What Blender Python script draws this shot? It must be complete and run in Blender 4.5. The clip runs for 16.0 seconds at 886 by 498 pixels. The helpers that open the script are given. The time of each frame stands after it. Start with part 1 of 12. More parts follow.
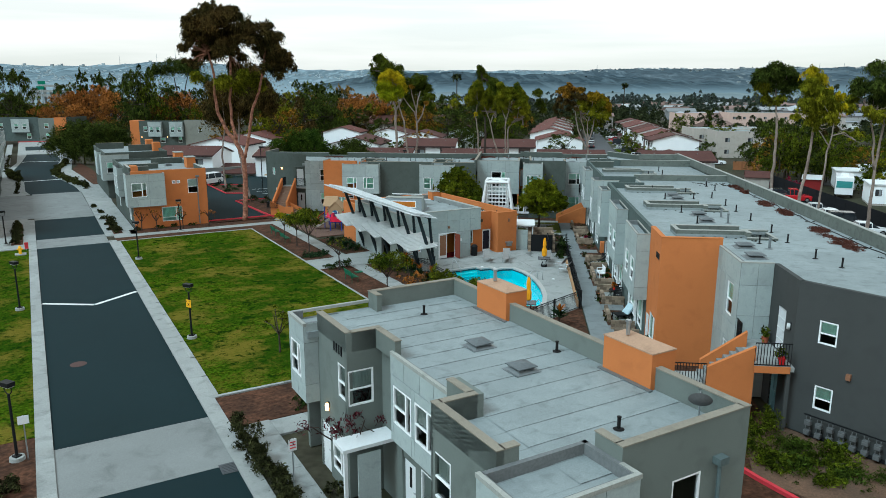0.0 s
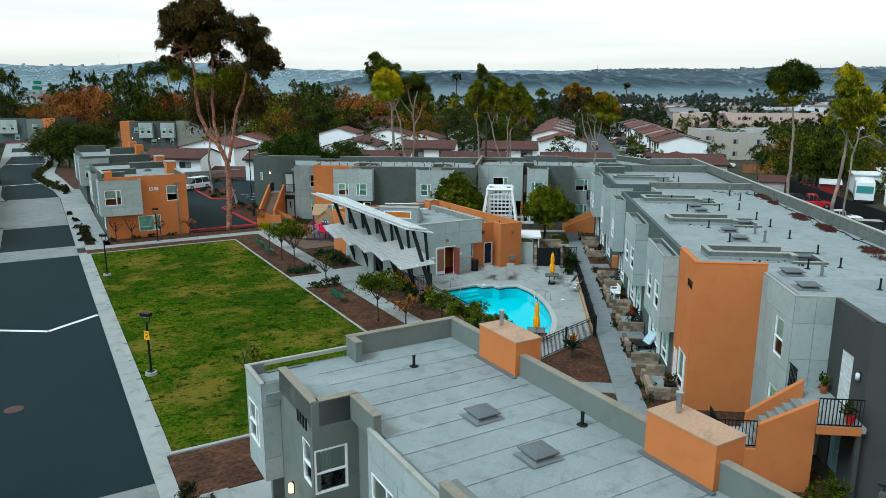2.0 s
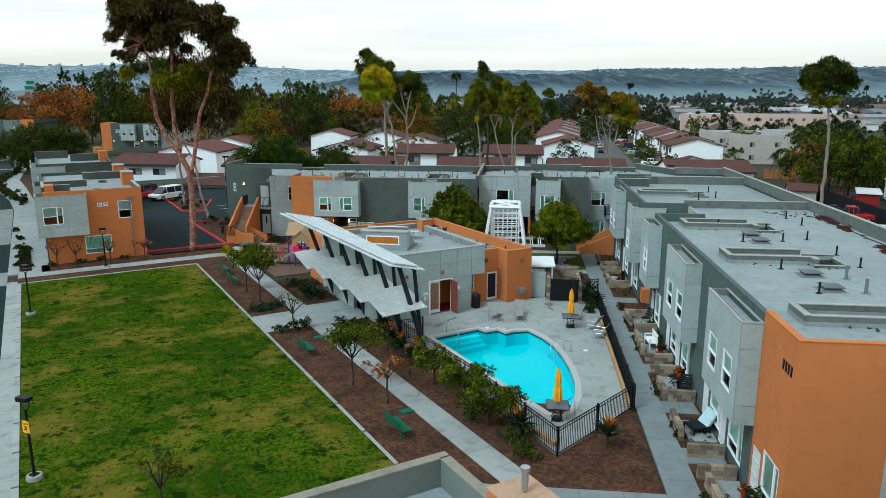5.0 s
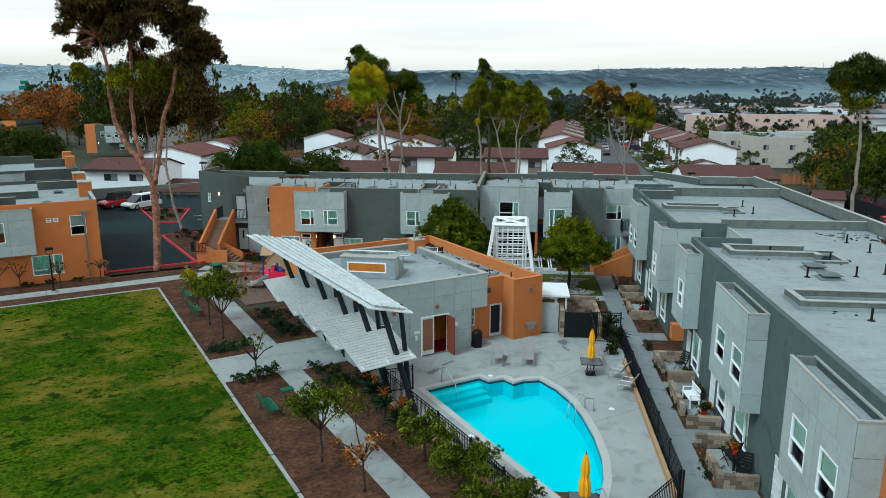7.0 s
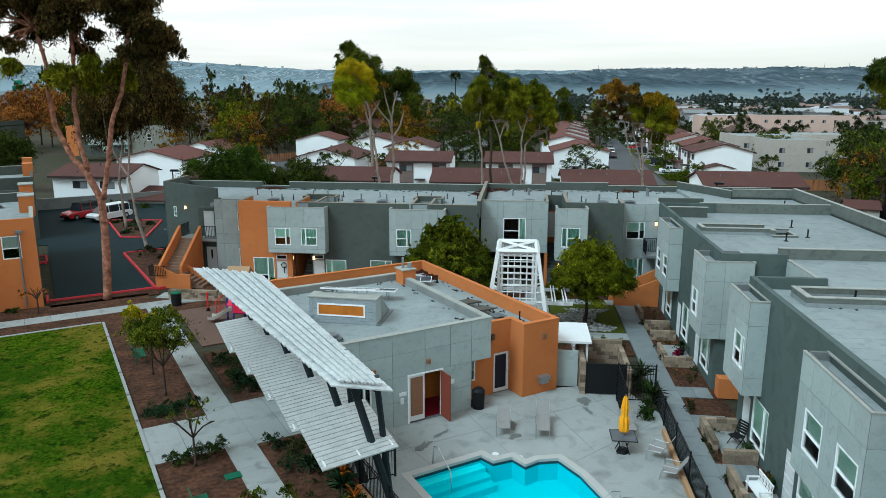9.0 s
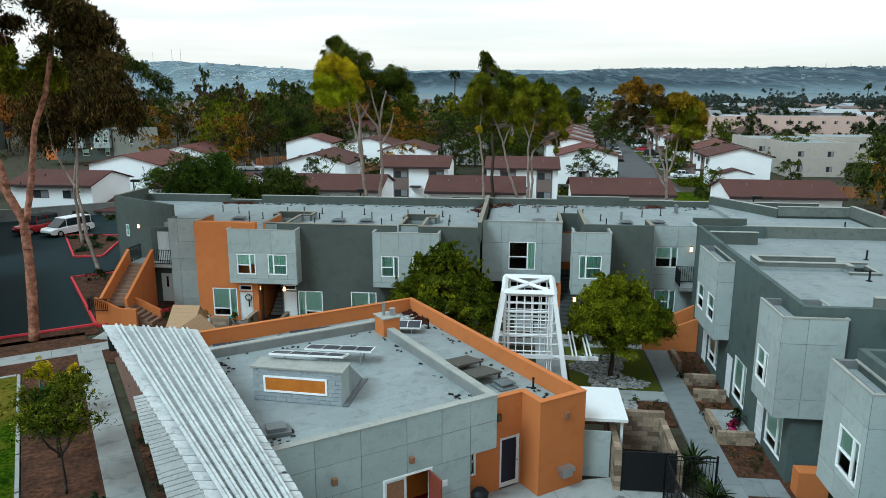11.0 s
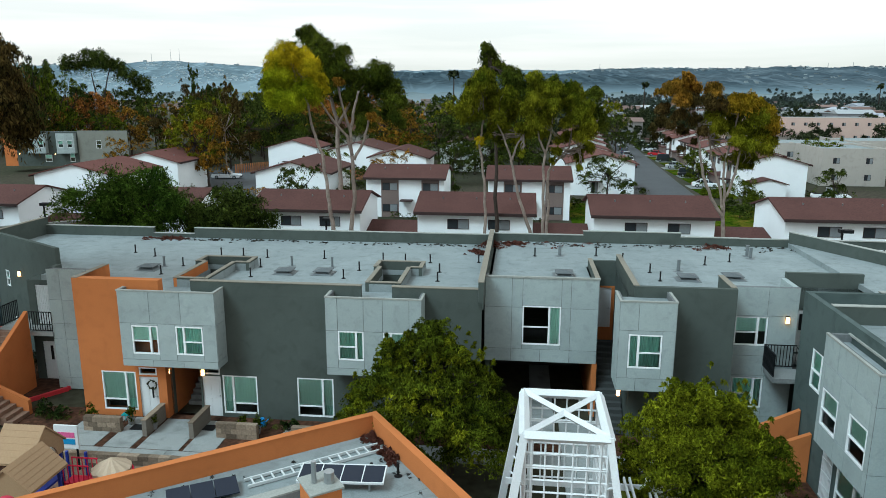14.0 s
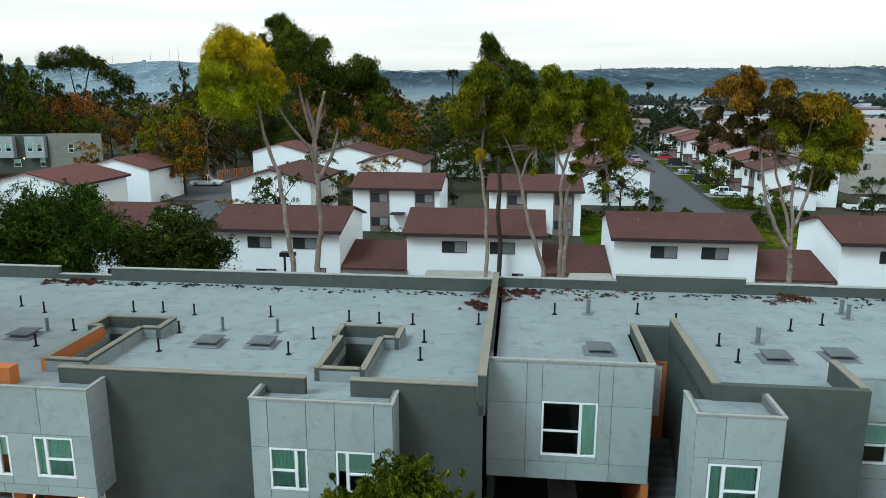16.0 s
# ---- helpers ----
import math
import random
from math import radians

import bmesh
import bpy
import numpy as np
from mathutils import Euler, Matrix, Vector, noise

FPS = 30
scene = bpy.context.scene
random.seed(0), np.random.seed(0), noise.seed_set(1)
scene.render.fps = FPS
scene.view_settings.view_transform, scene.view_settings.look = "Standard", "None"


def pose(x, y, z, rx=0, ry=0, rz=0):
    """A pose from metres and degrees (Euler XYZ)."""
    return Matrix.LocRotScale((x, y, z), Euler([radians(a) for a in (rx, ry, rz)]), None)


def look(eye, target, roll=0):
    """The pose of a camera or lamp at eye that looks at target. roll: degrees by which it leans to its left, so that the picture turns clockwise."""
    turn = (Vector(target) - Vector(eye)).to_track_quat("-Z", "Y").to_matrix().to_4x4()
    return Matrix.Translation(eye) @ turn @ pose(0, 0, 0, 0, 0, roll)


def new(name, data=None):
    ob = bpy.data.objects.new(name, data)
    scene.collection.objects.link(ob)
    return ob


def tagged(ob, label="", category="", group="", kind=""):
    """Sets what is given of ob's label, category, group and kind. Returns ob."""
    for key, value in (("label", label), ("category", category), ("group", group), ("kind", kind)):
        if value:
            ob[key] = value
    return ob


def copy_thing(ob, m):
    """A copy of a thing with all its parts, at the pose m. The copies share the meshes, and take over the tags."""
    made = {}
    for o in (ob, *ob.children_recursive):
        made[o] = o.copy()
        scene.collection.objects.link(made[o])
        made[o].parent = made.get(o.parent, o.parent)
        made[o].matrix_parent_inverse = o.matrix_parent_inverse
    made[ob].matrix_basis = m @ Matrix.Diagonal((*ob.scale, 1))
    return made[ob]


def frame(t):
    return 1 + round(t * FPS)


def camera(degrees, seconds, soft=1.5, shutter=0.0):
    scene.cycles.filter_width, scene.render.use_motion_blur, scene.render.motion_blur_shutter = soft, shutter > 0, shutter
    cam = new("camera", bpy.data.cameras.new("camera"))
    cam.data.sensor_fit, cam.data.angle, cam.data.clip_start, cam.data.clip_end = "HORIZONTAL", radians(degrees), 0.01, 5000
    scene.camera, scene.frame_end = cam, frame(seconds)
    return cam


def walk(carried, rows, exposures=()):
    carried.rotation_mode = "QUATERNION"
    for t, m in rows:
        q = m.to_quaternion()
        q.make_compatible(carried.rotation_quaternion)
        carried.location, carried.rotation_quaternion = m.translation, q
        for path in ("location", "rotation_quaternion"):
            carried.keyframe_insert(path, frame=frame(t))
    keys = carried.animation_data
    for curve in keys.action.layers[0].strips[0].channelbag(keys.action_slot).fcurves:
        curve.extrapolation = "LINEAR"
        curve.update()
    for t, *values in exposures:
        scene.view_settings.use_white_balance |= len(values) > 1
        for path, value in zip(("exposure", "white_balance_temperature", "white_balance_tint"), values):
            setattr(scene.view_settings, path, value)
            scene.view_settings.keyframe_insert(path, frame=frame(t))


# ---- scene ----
cam = camera(64.0, 16.0, soft=0.7)
# a level, straight flight at 14.5 m: seconds, x, y
PATH = [
    (0.0, -0.996, -27.442),
    (0.5, -0.954, -26.148),
    (1.0, -0.910, -24.777),
    (1.5, -0.862, -23.336),
    (2.0, -0.811, -21.829),
    (2.5, -0.757, -20.262),
    (3.0, -0.701, -18.637),
    (3.5, -0.642, -16.959),
    (4.0, -0.581, -15.233),
    (4.5, -0.517, -13.461),
    (5.0, -0.450, -11.646),
    (5.5, -0.381, -9.792),
    (6.0, -0.310, -7.900),
    (6.5, -0.236, -5.973),
    (7.0, -0.160, -4.013),
    (7.5, -0.081, -2.022),
    (8.0, 0.000, 0.000),
    (8.5, 0.084, 2.051),
    (9.0, 0.169, 4.130),
    (9.5, 0.258, 6.237),
    (10.0, 0.349, 8.373),
    (10.5, 0.442, 10.536),
    (11.0, 0.539, 12.727),
    (11.5, 0.638, 14.947),
    (12.0, 0.739, 17.198),
    (12.5, 0.844, 19.479),
    (13.0, 0.952, 21.794),
    (13.5, 1.063, 24.143),
    (14.0, 1.178, 26.528),
    (14.5, 1.296, 28.953),
    (15.0, 1.418, 31.419),
    (15.5, 1.544, 33.929),
    (16.0, 1.674, 36.487),
]
walk(cam, [(t, pose(x, y, 14.5, 90 - 12.55, -0.097, 0)) for t, x, y in PATH], [(0.0, 0.17, 5990, 1), (16.0, 0.17, 5990, 1)])

# ---- sky and sun: an overcast, bright sky with thin bluish gaps low down ----
world = bpy.data.worlds.new("overcast")
scene.world = world
world.use_nodes = True
wn, wl = world.node_tree.nodes, world.node_tree.links
wn.clear()
w_out = wn.new("ShaderNodeOutputWorld")
w_bg = wn.new("ShaderNodeBackground")
w_bg.inputs["Strength"].default_value = 1.0
sky = wn.new("ShaderNodeTexSky")
sky.sky_type = "NISHITA"
sky.sun_disc = False
sky.sun_elevation, sky.sun_rotation = radians(50), radians(230)
sky_gain = wn.new("ShaderNodeVectorMath")
sky_gain.operation = "SCALE"
sky_gain.inputs["Scale"].default_value = 0.10
wl.new(sky.outputs[0], sky_gain.inputs[0])
w_tc = wn.new("ShaderNodeTexCoord")
w_map = wn.new("ShaderNodeMapping")
w_map.inputs["Scale"].default_value = (1.2, 1.2, 16.0)
w_noise = wn.new("ShaderNodeTexNoise")
w_noise.inputs["Scale"].default_value = 2.2
w_noise.inputs["Detail"].default_value = 5
wl.new(w_tc.outputs["Generated"], w_map.inputs[0])
wl.new(w_map.outputs[0], w_noise.inputs[0])
w_sep = wn.new("ShaderNodeSeparateXYZ")
wl.new(w_tc.outputs["Generated"], w_sep.inputs[0])
w_ramp = wn.new("ShaderNodeValToRGB")          # cloud brightness by height
r = w_ramp.color_ramp
r.elements[0].position, r.elements[0].color = 0.0, (0.64, 0.64, 0.62, 1)
r.elements[1].position, r.elements[1].color = 1.0, (0.72, 0.72, 0.73, 1)
for p, c in ((0.02, (0.84, 0.81, 0.77, 1)), (0.055, (0.99, 0.93, 0.88, 1)), (0.10, (1.12, 1.04, 0.97, 1)), (0.13, (1.15, 1.07, 1.00, 1)), (0.24, (1.22, 1.17, 1.12, 1)), (0.6, (1.00, 0.97, 0.94, 1))):
    r.elements.new(p).color = c
wl.new(w_sep.outputs["Z"], w_ramp.inputs[0])
w_gap = wn.new("ShaderNodeValToRGB")           # where the cloud thins
w_gap.color_ramp.elements[0].position, w_gap.color_ramp.elements[0].color = 0.36, (0.70, 0.70, 0.70, 1)
w_gap.color_ramp.elements[1].position, w_gap.color_ramp.elements[1].color = 0.60, (0.97, 0.97, 0.97, 1)
wl.new(w_noise.outputs["Fac"], w_gap.inputs[0])
w_blue = wn.new("ShaderNodeMix")
w_blue.data_type = "RGBA"
wl.new(w_gap.outputs[0], w_blue.inputs["Factor"])
wl.new(sky_gain.outputs[0], w_blue.inputs["A"])
wl.new(w_ramp.outputs[0], w_blue.inputs["B"])
wl.new(w_blue.outputs["Result"], w_bg.inputs["Color"])
wl.new(w_bg.outputs[0], w_out.inputs[0])

sun = new("sun", bpy.data.lights.new("sun", "SUN"))
sun.data.energy, sun.data.angle, sun.data.color = 2.35, radians(22), (0.74, 0.91, 1.0)
sun.matrix_world = look((0, 0, 50), (26, 22, 10))

# ---- materials ----
def mat(name, base, rough=0.85, fine=0.12, coarse=0.18, scale=14.0, big=0.5, bump=0.15, bdist=0.01, metal=0.0, second=None, island=0.0, objrand=0.0, stain=0.0, spec=0.12):
    """A surface with fine grain and broad stains; second: a colour that the broad noise blends in."""
    m = bpy.data.materials.new(name)
    m.use_nodes = True
    n, l = m.node_tree.nodes, m.node_tree.links
    b = n["Principled BSDF"]
    b.inputs["Roughness"].default_value, b.inputs["Metallic"].default_value = rough, metal
    b.inputs["Specular IOR Level"].default_value = spec
    tc = n.new("ShaderNodeTexCoord")
    n1, n2 = n.new("ShaderNodeTexNoise"), n.new("ShaderNodeTexNoise")
    n1.inputs["Scale"].default_value, n2.inputs["Scale"].default_value = scale, big
    n1.inputs["Detail"].default_value, n2.inputs["Detail"].default_value = 4, 6
    n2.inputs["Roughness"].default_value = 0.62
    for t in (n1, n2):
        l.new(tc.outputs["Object"], t.inputs["Vector"])

    def ranged(sock, lo, hi):
        r = n.new("ShaderNodeMapRange")
        r.inputs["From Min"].default_value, r.inputs["From Max"].default_value = 0.3, 0.7
        r.inputs["To Min"].default_value, r.inputs["To Max"].default_value = lo, hi
        l.new(sock, r.inputs["Value"])
        return r.outputs[0]

    col = n.new("ShaderNodeMix")
    col.data_type = "RGBA"
    col.inputs["A"].default_value = (*base, 1)
    col.inputs["B"].default_value = (*(second or [c * 0.7 for c in base]), 1)
    l.new(ranged(n2.outputs["Fac"], 0.0, 1.0 if second else coarse * 2.5), col.inputs["Factor"])
    k = n.new("ShaderNodeMath")
    k.operation = "MULTIPLY"
    l.new(ranged(n1.outputs["Fac"], 1 - fine, 1 + fine), k.inputs[0])
    last = k
    if island or objrand:
        src = n.new("ShaderNodeNewGeometry").outputs["Random Per Island"] if island else n.new("ShaderNodeObjectInfo").outputs["Random"]
        r = n.new("ShaderNodeMapRange")
        a = island or objrand
        r.inputs["To Min"].default_value, r.inputs["To Max"].default_value = 1 - a, 1 + a
        l.new(src, r.inputs["Value"])
        l.new(r.outputs[0], k.inputs[1])
    else:
        k.inputs[1].default_value = 1.0
    if stain:
        n3 = n.new("ShaderNodeTexNoise")
        n3.inputs["Scale"].default_value, n3.inputs["Detail"].default_value, n3.inputs["Distortion"].default_value = big * 3.7, 8, 0.6
        l.new(tc.outputs["Object"], n3.inputs["Vector"])
        k2 = n.new("ShaderNodeMath")
        k2.operation = "MULTIPLY"
        r = n.new("ShaderNodeMapRange")
        r.inputs["From Min"].default_value, r.inputs["From Max"].default_value = 0.52, 0.72
        r.inputs["To Min"].default_value, r.inputs["To Max"].default_value = 1.0, 1 - stain
        l.new(n3.outputs["Fac"], r.inputs["Value"])
        l.new(k.outputs[0], k2.inputs[0])
        l.new(r.outputs[0], k2.inputs[1])
        last = k2
    mul = n.new("ShaderNodeVectorMath")
    mul.operation = "SCALE"
    l.new(col.outputs["Result"], mul.inputs[0])
    l.new(last.outputs[0], mul.inputs["Scale"])
    l.new(mul.outputs[0], b.inputs["Base Color"])
    if bump:
        bp = n.new("ShaderNodeBump")
        bp.inputs["Strength"].default_value, bp.inputs["Distance"].default_value = bump, bdist
        l.new(n1.outputs["Fac"], bp.inputs["Height"])
        l.new(bp.outputs[0], b.inputs["Normal"])
    return m


def glow(name, colour, strength):
    m = bpy.data.materials.new(name)
    m.use_nodes = True
    b = m.node_tree.nodes["Principled BSDF"]
    b.inputs["Base Color"].default_value = (*colour, 1)
    b.inputs["Emission Color"].default_value, b.inputs["Emission Strength"].default_value = (*colour, 1), strength
    return m


def glass(name, tint, ior=1.5):
    m = bpy.data.materials.new(name)
    m.use_nodes = True
    n, l = m.node_tree.nodes, m.node_tree.links
    n.clear()
    out, mix, tr, gl, fr = (n.new(k) for k in ("ShaderNodeOutputMaterial", "ShaderNodeMixShader", "ShaderNodeBsdfTransparent", "ShaderNodeBsdfGlossy", "ShaderNodeFresnel"))
    tr.inputs[0].default_value = (*tint, 1)
    gl.inputs["Roughness"].default_value = 0.03
    fr.inputs["IOR"].default_value = ior
    l.new(fr.outputs[0], mix.inputs[0]), l.new(tr.outputs[0], mix.inputs[1]), l.new(gl.outputs[0], mix.inputs[2])
    l.new(mix.outputs[0], out.inputs[0])
    return m


DARK = mat("dark stucco", (0.083, 0.099, 0.088), 0.92, 0.10, 0.30, 40, 0.45, 0.25, stain=0.16)
SAGE = mat("pale sage stucco", (0.155, 0.178, 0.162), 0.92, 0.10, 0.16, 40, 0.35, 0.25, stain=0.16)
DARKR = mat("charcoal stucco", (0.060, 0.064, 0.062), 0.92, 0.10, 0.14, 40, 0.35, 0.25, stain=0.10)
STUC = mat("grey-green stucco", (0.088, 0.116, 0.110), 0.92, 0.10, 0.30, 40, 0.4, 0.25, stain=0.24)
ORANGE = mat("orange stucco", (0.50, 0.170, 0.055), 0.9, 0.08, 0.12, 40, 0.4, 0.25, stain=0.10)
PANEL = mat("grey cement panel", (0.345, 0.398, 0.388), 0.75, 0.05, 0.16, 20, 0.8, 0.05, objrand=0.06, stain=0.14)
JOINT = mat("panel joint", (0.16, 0.17, 0.17), 0.9)
CAP = mat("tan parapet cap", (0.245, 0.222, 0.178), 0.85, 0.1, 0.2, 20, 0.7, 0.1, stain=0.2)
CAPG = mat("grey parapet cap", (0.33, 0.34, 0.31), 0.85, 0.1, 0.2, 20, 0.7, 0.1, stain=0.2)
MEMB = mat("grey-green coated upstand", (0.140, 0.158, 0.142), 0.85, 0.12, 0.3, 30, 0.8, 0.3, stain=0.3)
ROOF = mat("weathered roofing sheet", (0.255, 0.292, 0.293), 0.8, 0.14, 0.25, 30, 0.55, 0.2, objrand=0.05, stain=0.22)


def roof_seams(m):
    """Faint dark laps of the roofing sheets, about a metre apart, broken by wear."""
    n, l = m.node_tree.nodes, m.node_tree.links
    b = [k for k in n if k.type == "BSDF_PRINCIPLED"][0]
    tc = [k for k in n if k.type == "TEX_COORD"][0]
    sock = b.inputs["Base Color"].links[0].from_socket
    sep, fr, lt, wob, add, thr, mul, mix = (n.new(k) for k in ("ShaderNodeSeparateXYZ", "ShaderNodeMath", "ShaderNodeMath", "ShaderNodeTexNoise", "ShaderNodeMath", "ShaderNodeMapRange", "ShaderNodeMath", "ShaderNodeMix"))
    l.new(tc.outputs["Object"], sep.inputs[0]), l.new(tc.outputs["Object"], wob.inputs["Vector"])
    wob.inputs["Scale"].default_value, wob.inputs["Detail"].default_value = 1.3, 6
    add.operation, fr.operation, lt.operation, mul.operation = "MULTIPLY_ADD", "FRACT", "LESS_THAN", "MULTIPLY"
    add.inputs[1].default_value = 0.06
    l.new(wob.outputs["Fac"], add.inputs[0]), l.new(sep.outputs["Y"], add.inputs[2])
    l.new(add.outputs[0], fr.inputs[0]), l.new(fr.outputs[0], lt.inputs[0])
    lt.inputs[1].default_value = 0.035
    thr.inputs["From Min"].default_value, thr.inputs["From Max"].default_value, thr.inputs["To Max"].default_value = 0.42, 0.56, 0.45
    l.new(wob.outputs["Fac"], thr.inputs["Value"]), l.new(lt.outputs[0], mul.inputs[0]), l.new(thr.outputs[0], mul.inputs[1])
    mix.data_type = "RGBA"
    mix.inputs["B"].default_value = (0.09, 0.10, 0.10, 1)
    l.new(mul.outputs[0], mix.inputs["Factor"]), l.new(sock, mix.inputs["A"]), l.new(mix.outputs["Result"], b.inputs["Base Color"])


roof_seams(ROOF)
FLASH = mat("galvanised flashing", (0.195, 0.218, 0.225), 0.5, 0.1, 0.2, 12, 1.5, 0.05, metal=0.5)
CAPV = mat("weathered zinc hood", (0.135, 0.152, 0.158), 0.6, 0.1, 0.2, 12, 1.5, 0.05, metal=0.3)
WHITE = mat("white vinyl", (0.80, 0.82, 0.82), 0.5, 0.03, 0.03, 20, 1, 0.0)
WHITEP = mat("white paint", (0.66, 0.68, 0.68), 0.6, 0.05, 0.08, 20, 0.8, 0.05)
BLACK = mat("black painted metal", (0.011, 0.012, 0.013), 0.5, 0.1, 0.1, 20, 1, 0.0)
RUBBER = mat("black rubber", (0.013, 0.013, 0.013), 0.8, 0.1, 0.1, 20, 1, 0.0)
BLINDG = mat("grey slatted blind", (0.40, 0.47, 0.45), 0.8, 0.05, 0.1, 20, 1, 0.0, objrand=0.25)
BLIND = mat("green-grey blind", (0.56, 0.86, 0.75), 0.8, 0.05, 0.1, 20, 1, 0.0, objrand=0.2)
CURTAIN = mat("teal curtain", (0.44, 0.80, 0.68), 0.9, 0.1, 0.2, 20, 3, 0.0, objrand=0.2)
# dark base colour that stands in for unlit depth
ROOM = mat("dim room", (0.05, 0.05, 0.05), 0.9)
GLASS = glass("window glass", (0.88, 0.94, 0.93))
GLASSD = glass("screened window glass", (0.70, 0.75, 0.75))
CONC = mat("pale concrete", (0.305, 0.32, 0.308), 0.9, 0.10, 0.22, 18, 0.35, 0.1, objrand=0.05, stain=0.30)
CONCD = mat("old concrete", (0.225, 0.238, 0.232), 0.9, 0.1, 0.25, 18, 0.25, 0.1, objrand=0.05, stain=0.22)
CONCB = mat("blue-grey walk concrete", (0.205, 0.228, 0.230), 0.9, 0.08, 0.22, 18, 0.35, 0.1, objrand=0.06, stain=0.2)
ASPH = mat("dark asphalt", (0.0080, 0.0215, 0.0245), 0.85, 0.18, 0.2, 60, 0.18, 0.3, stain=0.08)
ASPHG = mat("grey asphalt", (0.085, 0.09, 0.095), 0.85, 0.15, 0.2, 40, 0.15, 0.2, stain=0.1)
LINE = mat("white road paint", (0.66, 0.67, 0.66), 0.7, 0.1, 0.15, 20, 1, 0.0)
REDP = mat("red kerb paint", (0.55, 0.045, 0.06), 0.7, 0.1, 0.2, 20, 1, 0.0)
SOIL = mat("brown mulch", (0.0956, 0.0432, 0.0243), 0.95, 0.5, 0.25, 5, 0.9, 0.7, 0.05, second=(0.032, 0.017, 0.011))
TURF = mat("lawn turf", (0.024, 0.052, 0.003), 0.95, 0.70, 0.35, 7, 0.35, 0.9, 0.08, second=(0.048, 0.080, 0.004), spec=0.0)


def worn_lawn(m):
    """Dry yellow patches and dark lush tufts in the turf."""
    n, l = m.node_tree.nodes, m.node_tree.links
    b = [k for k in n if k.type == "BSDF_PRINCIPLED"][0]
    tc = [k for k in n if k.type == "TEX_COORD"][0]
    sock = b.inputs["Base Color"].links[0].from_socket
    for scale, detail, lo, hi, colour, most in ((0.07, 3, 0.44, 0.56, (0.016, 0.043, 0.003), 0.75), (0.20, 12, 0.50, 0.60, (0.150, 0.115, 0.020), 0.75), (1.0, 8, 0.52, 0.62, (0.090, 0.082, 0.010), 0.6), (0.9, 4, 0.57, 0.62, (0.006, 0.020, 0.002), 0.85), (3.2, 4, 0.56, 0.63, (0.007, 0.022, 0.002), 0.75)):
        t, r, x = n.new("ShaderNodeTexNoise"), n.new("ShaderNodeMapRange"), n.new("ShaderNodeMix")
        t.inputs["Scale"].default_value, t.inputs["Detail"].default_value, t.inputs["Roughness"].default_value = scale, detail, 0.68
        r.inputs["From Min"].default_value, r.inputs["From Max"].default_value, r.inputs["To Max"].default_value = lo, hi, most
        x.data_type = "RGBA"
        x.inputs["B"].default_value = (*colour, 1)
        shift = n.new("ShaderNodeMapping")
        shift.inputs["Location"].default_value = (scale * 37, scale * 91 + 5, 0)
        l.new(tc.outputs["Object"], shift.inputs[0]), l.new(shift.outputs[0], t.inputs["Vector"])
        l.new(t.outputs["Fac"], r.inputs["Value"]), l.new(r.outputs[0], x.inputs["Factor"]), l.new(sock, x.inputs["A"])
        sock = x.outputs["Result"]
    l.new(sock, b.inputs["Base Color"])


worn_lawn(TURF)
EARTH = mat("town ground", (0.055, 0.045, 0.033), 0.95, 0.3, 0.3, 2, 0.06, 0.3, second=(0.030, 0.036, 0.018))
STONE = mat("stone block", (0.235, 0.180, 0.130), 0.9, 0.2, 0.25, 14, 1.5, 0.5, objrand=0.5)
MORTAR = mat("mortar", (0.20, 0.175, 0.145), 0.95)
GREENM = mat("green painted metal", (0.008, 0.105, 0.055), 0.5, 0.05, 0.1)
REDPL = mat("red plastic", (0.70, 0.02, 0.025), 0.4, 0.05, 0.05)
BLUEPL = mat("blue plastic", (0.03, 0.05, 0.28), 0.4, 0.05, 0.05)
YELLOW = mat("yellow paint", (0.85, 0.42, 0.02), 0.5, 0.05, 0.05)
CANVAS = mat("orange canvas", (0.82, 0.36, 0.015), 0.9, 0.1, 0.15, 20, 2, 0.2)
CORR = mat("galvanised corrugated sheet", (0.52, 0.54, 0.53), 0.45, 0.06, 0.2, 8, 1.2, 0.05, metal=0.35, stain=0.15)
CYAN = mat("cyan pool plaster", (0.015, 0.56, 0.64), 0.7, 0.02, 0.05, 10, 0.3, 0.0)
TILE = mat("dark waterline tile", (0.03, 0.07, 0.09), 0.3)
TEAL = mat("teal door paint", (0.16, 0.30, 0.33), 0.5, 0.05, 0.08)
REDW = mat("red-brown door", (0.22, 0.055, 0.035), 0.5, 0.08, 0.1)
BROWNW = mat("varnished door wood", (0.24, 0.12, 0.07), 0.5, 0.1, 0.15)
ROOFB = mat("brown asphalt shingle", (0.090, 0.042, 0.036), 0.9, 0.2, 0.25, 7, 0.35, 0.35, 0.03)
ROOFR = mat("red-brown asphalt shingle", (0.130, 0.054, 0.045), 0.9, 0.2, 0.25, 7, 0.35, 0.35, 0.03)
WALLW = mat("white house stucco", (0.83, 0.86, 0.87), 0.9, 0.04, 0.08, 20, 0.4, 0.1)
FASCIA = mat("dark brown fascia", (0.05, 0.032, 0.03), 0.8)
TAUPE = mat("taupe board", (0.19, 0.145, 0.13), 0.85)
PINK = mat("pink stucco", (0.55, 0.40, 0.34), 0.9, 0.05, 0.1, 20, 0.3, 0.1)
BEIGE = mat("beige stucco", (0.40, 0.37, 0.33), 0.9, 0.05, 0.1, 20, 0.3, 0.1, stain=0.15)
BARK = mat("pale peeling bark", (0.30, 0.245, 0.205), 0.9, 0.2, 0.3, 7, 1.0, 0.4, 0.03, second=(0.16, 0.12, 0.10))
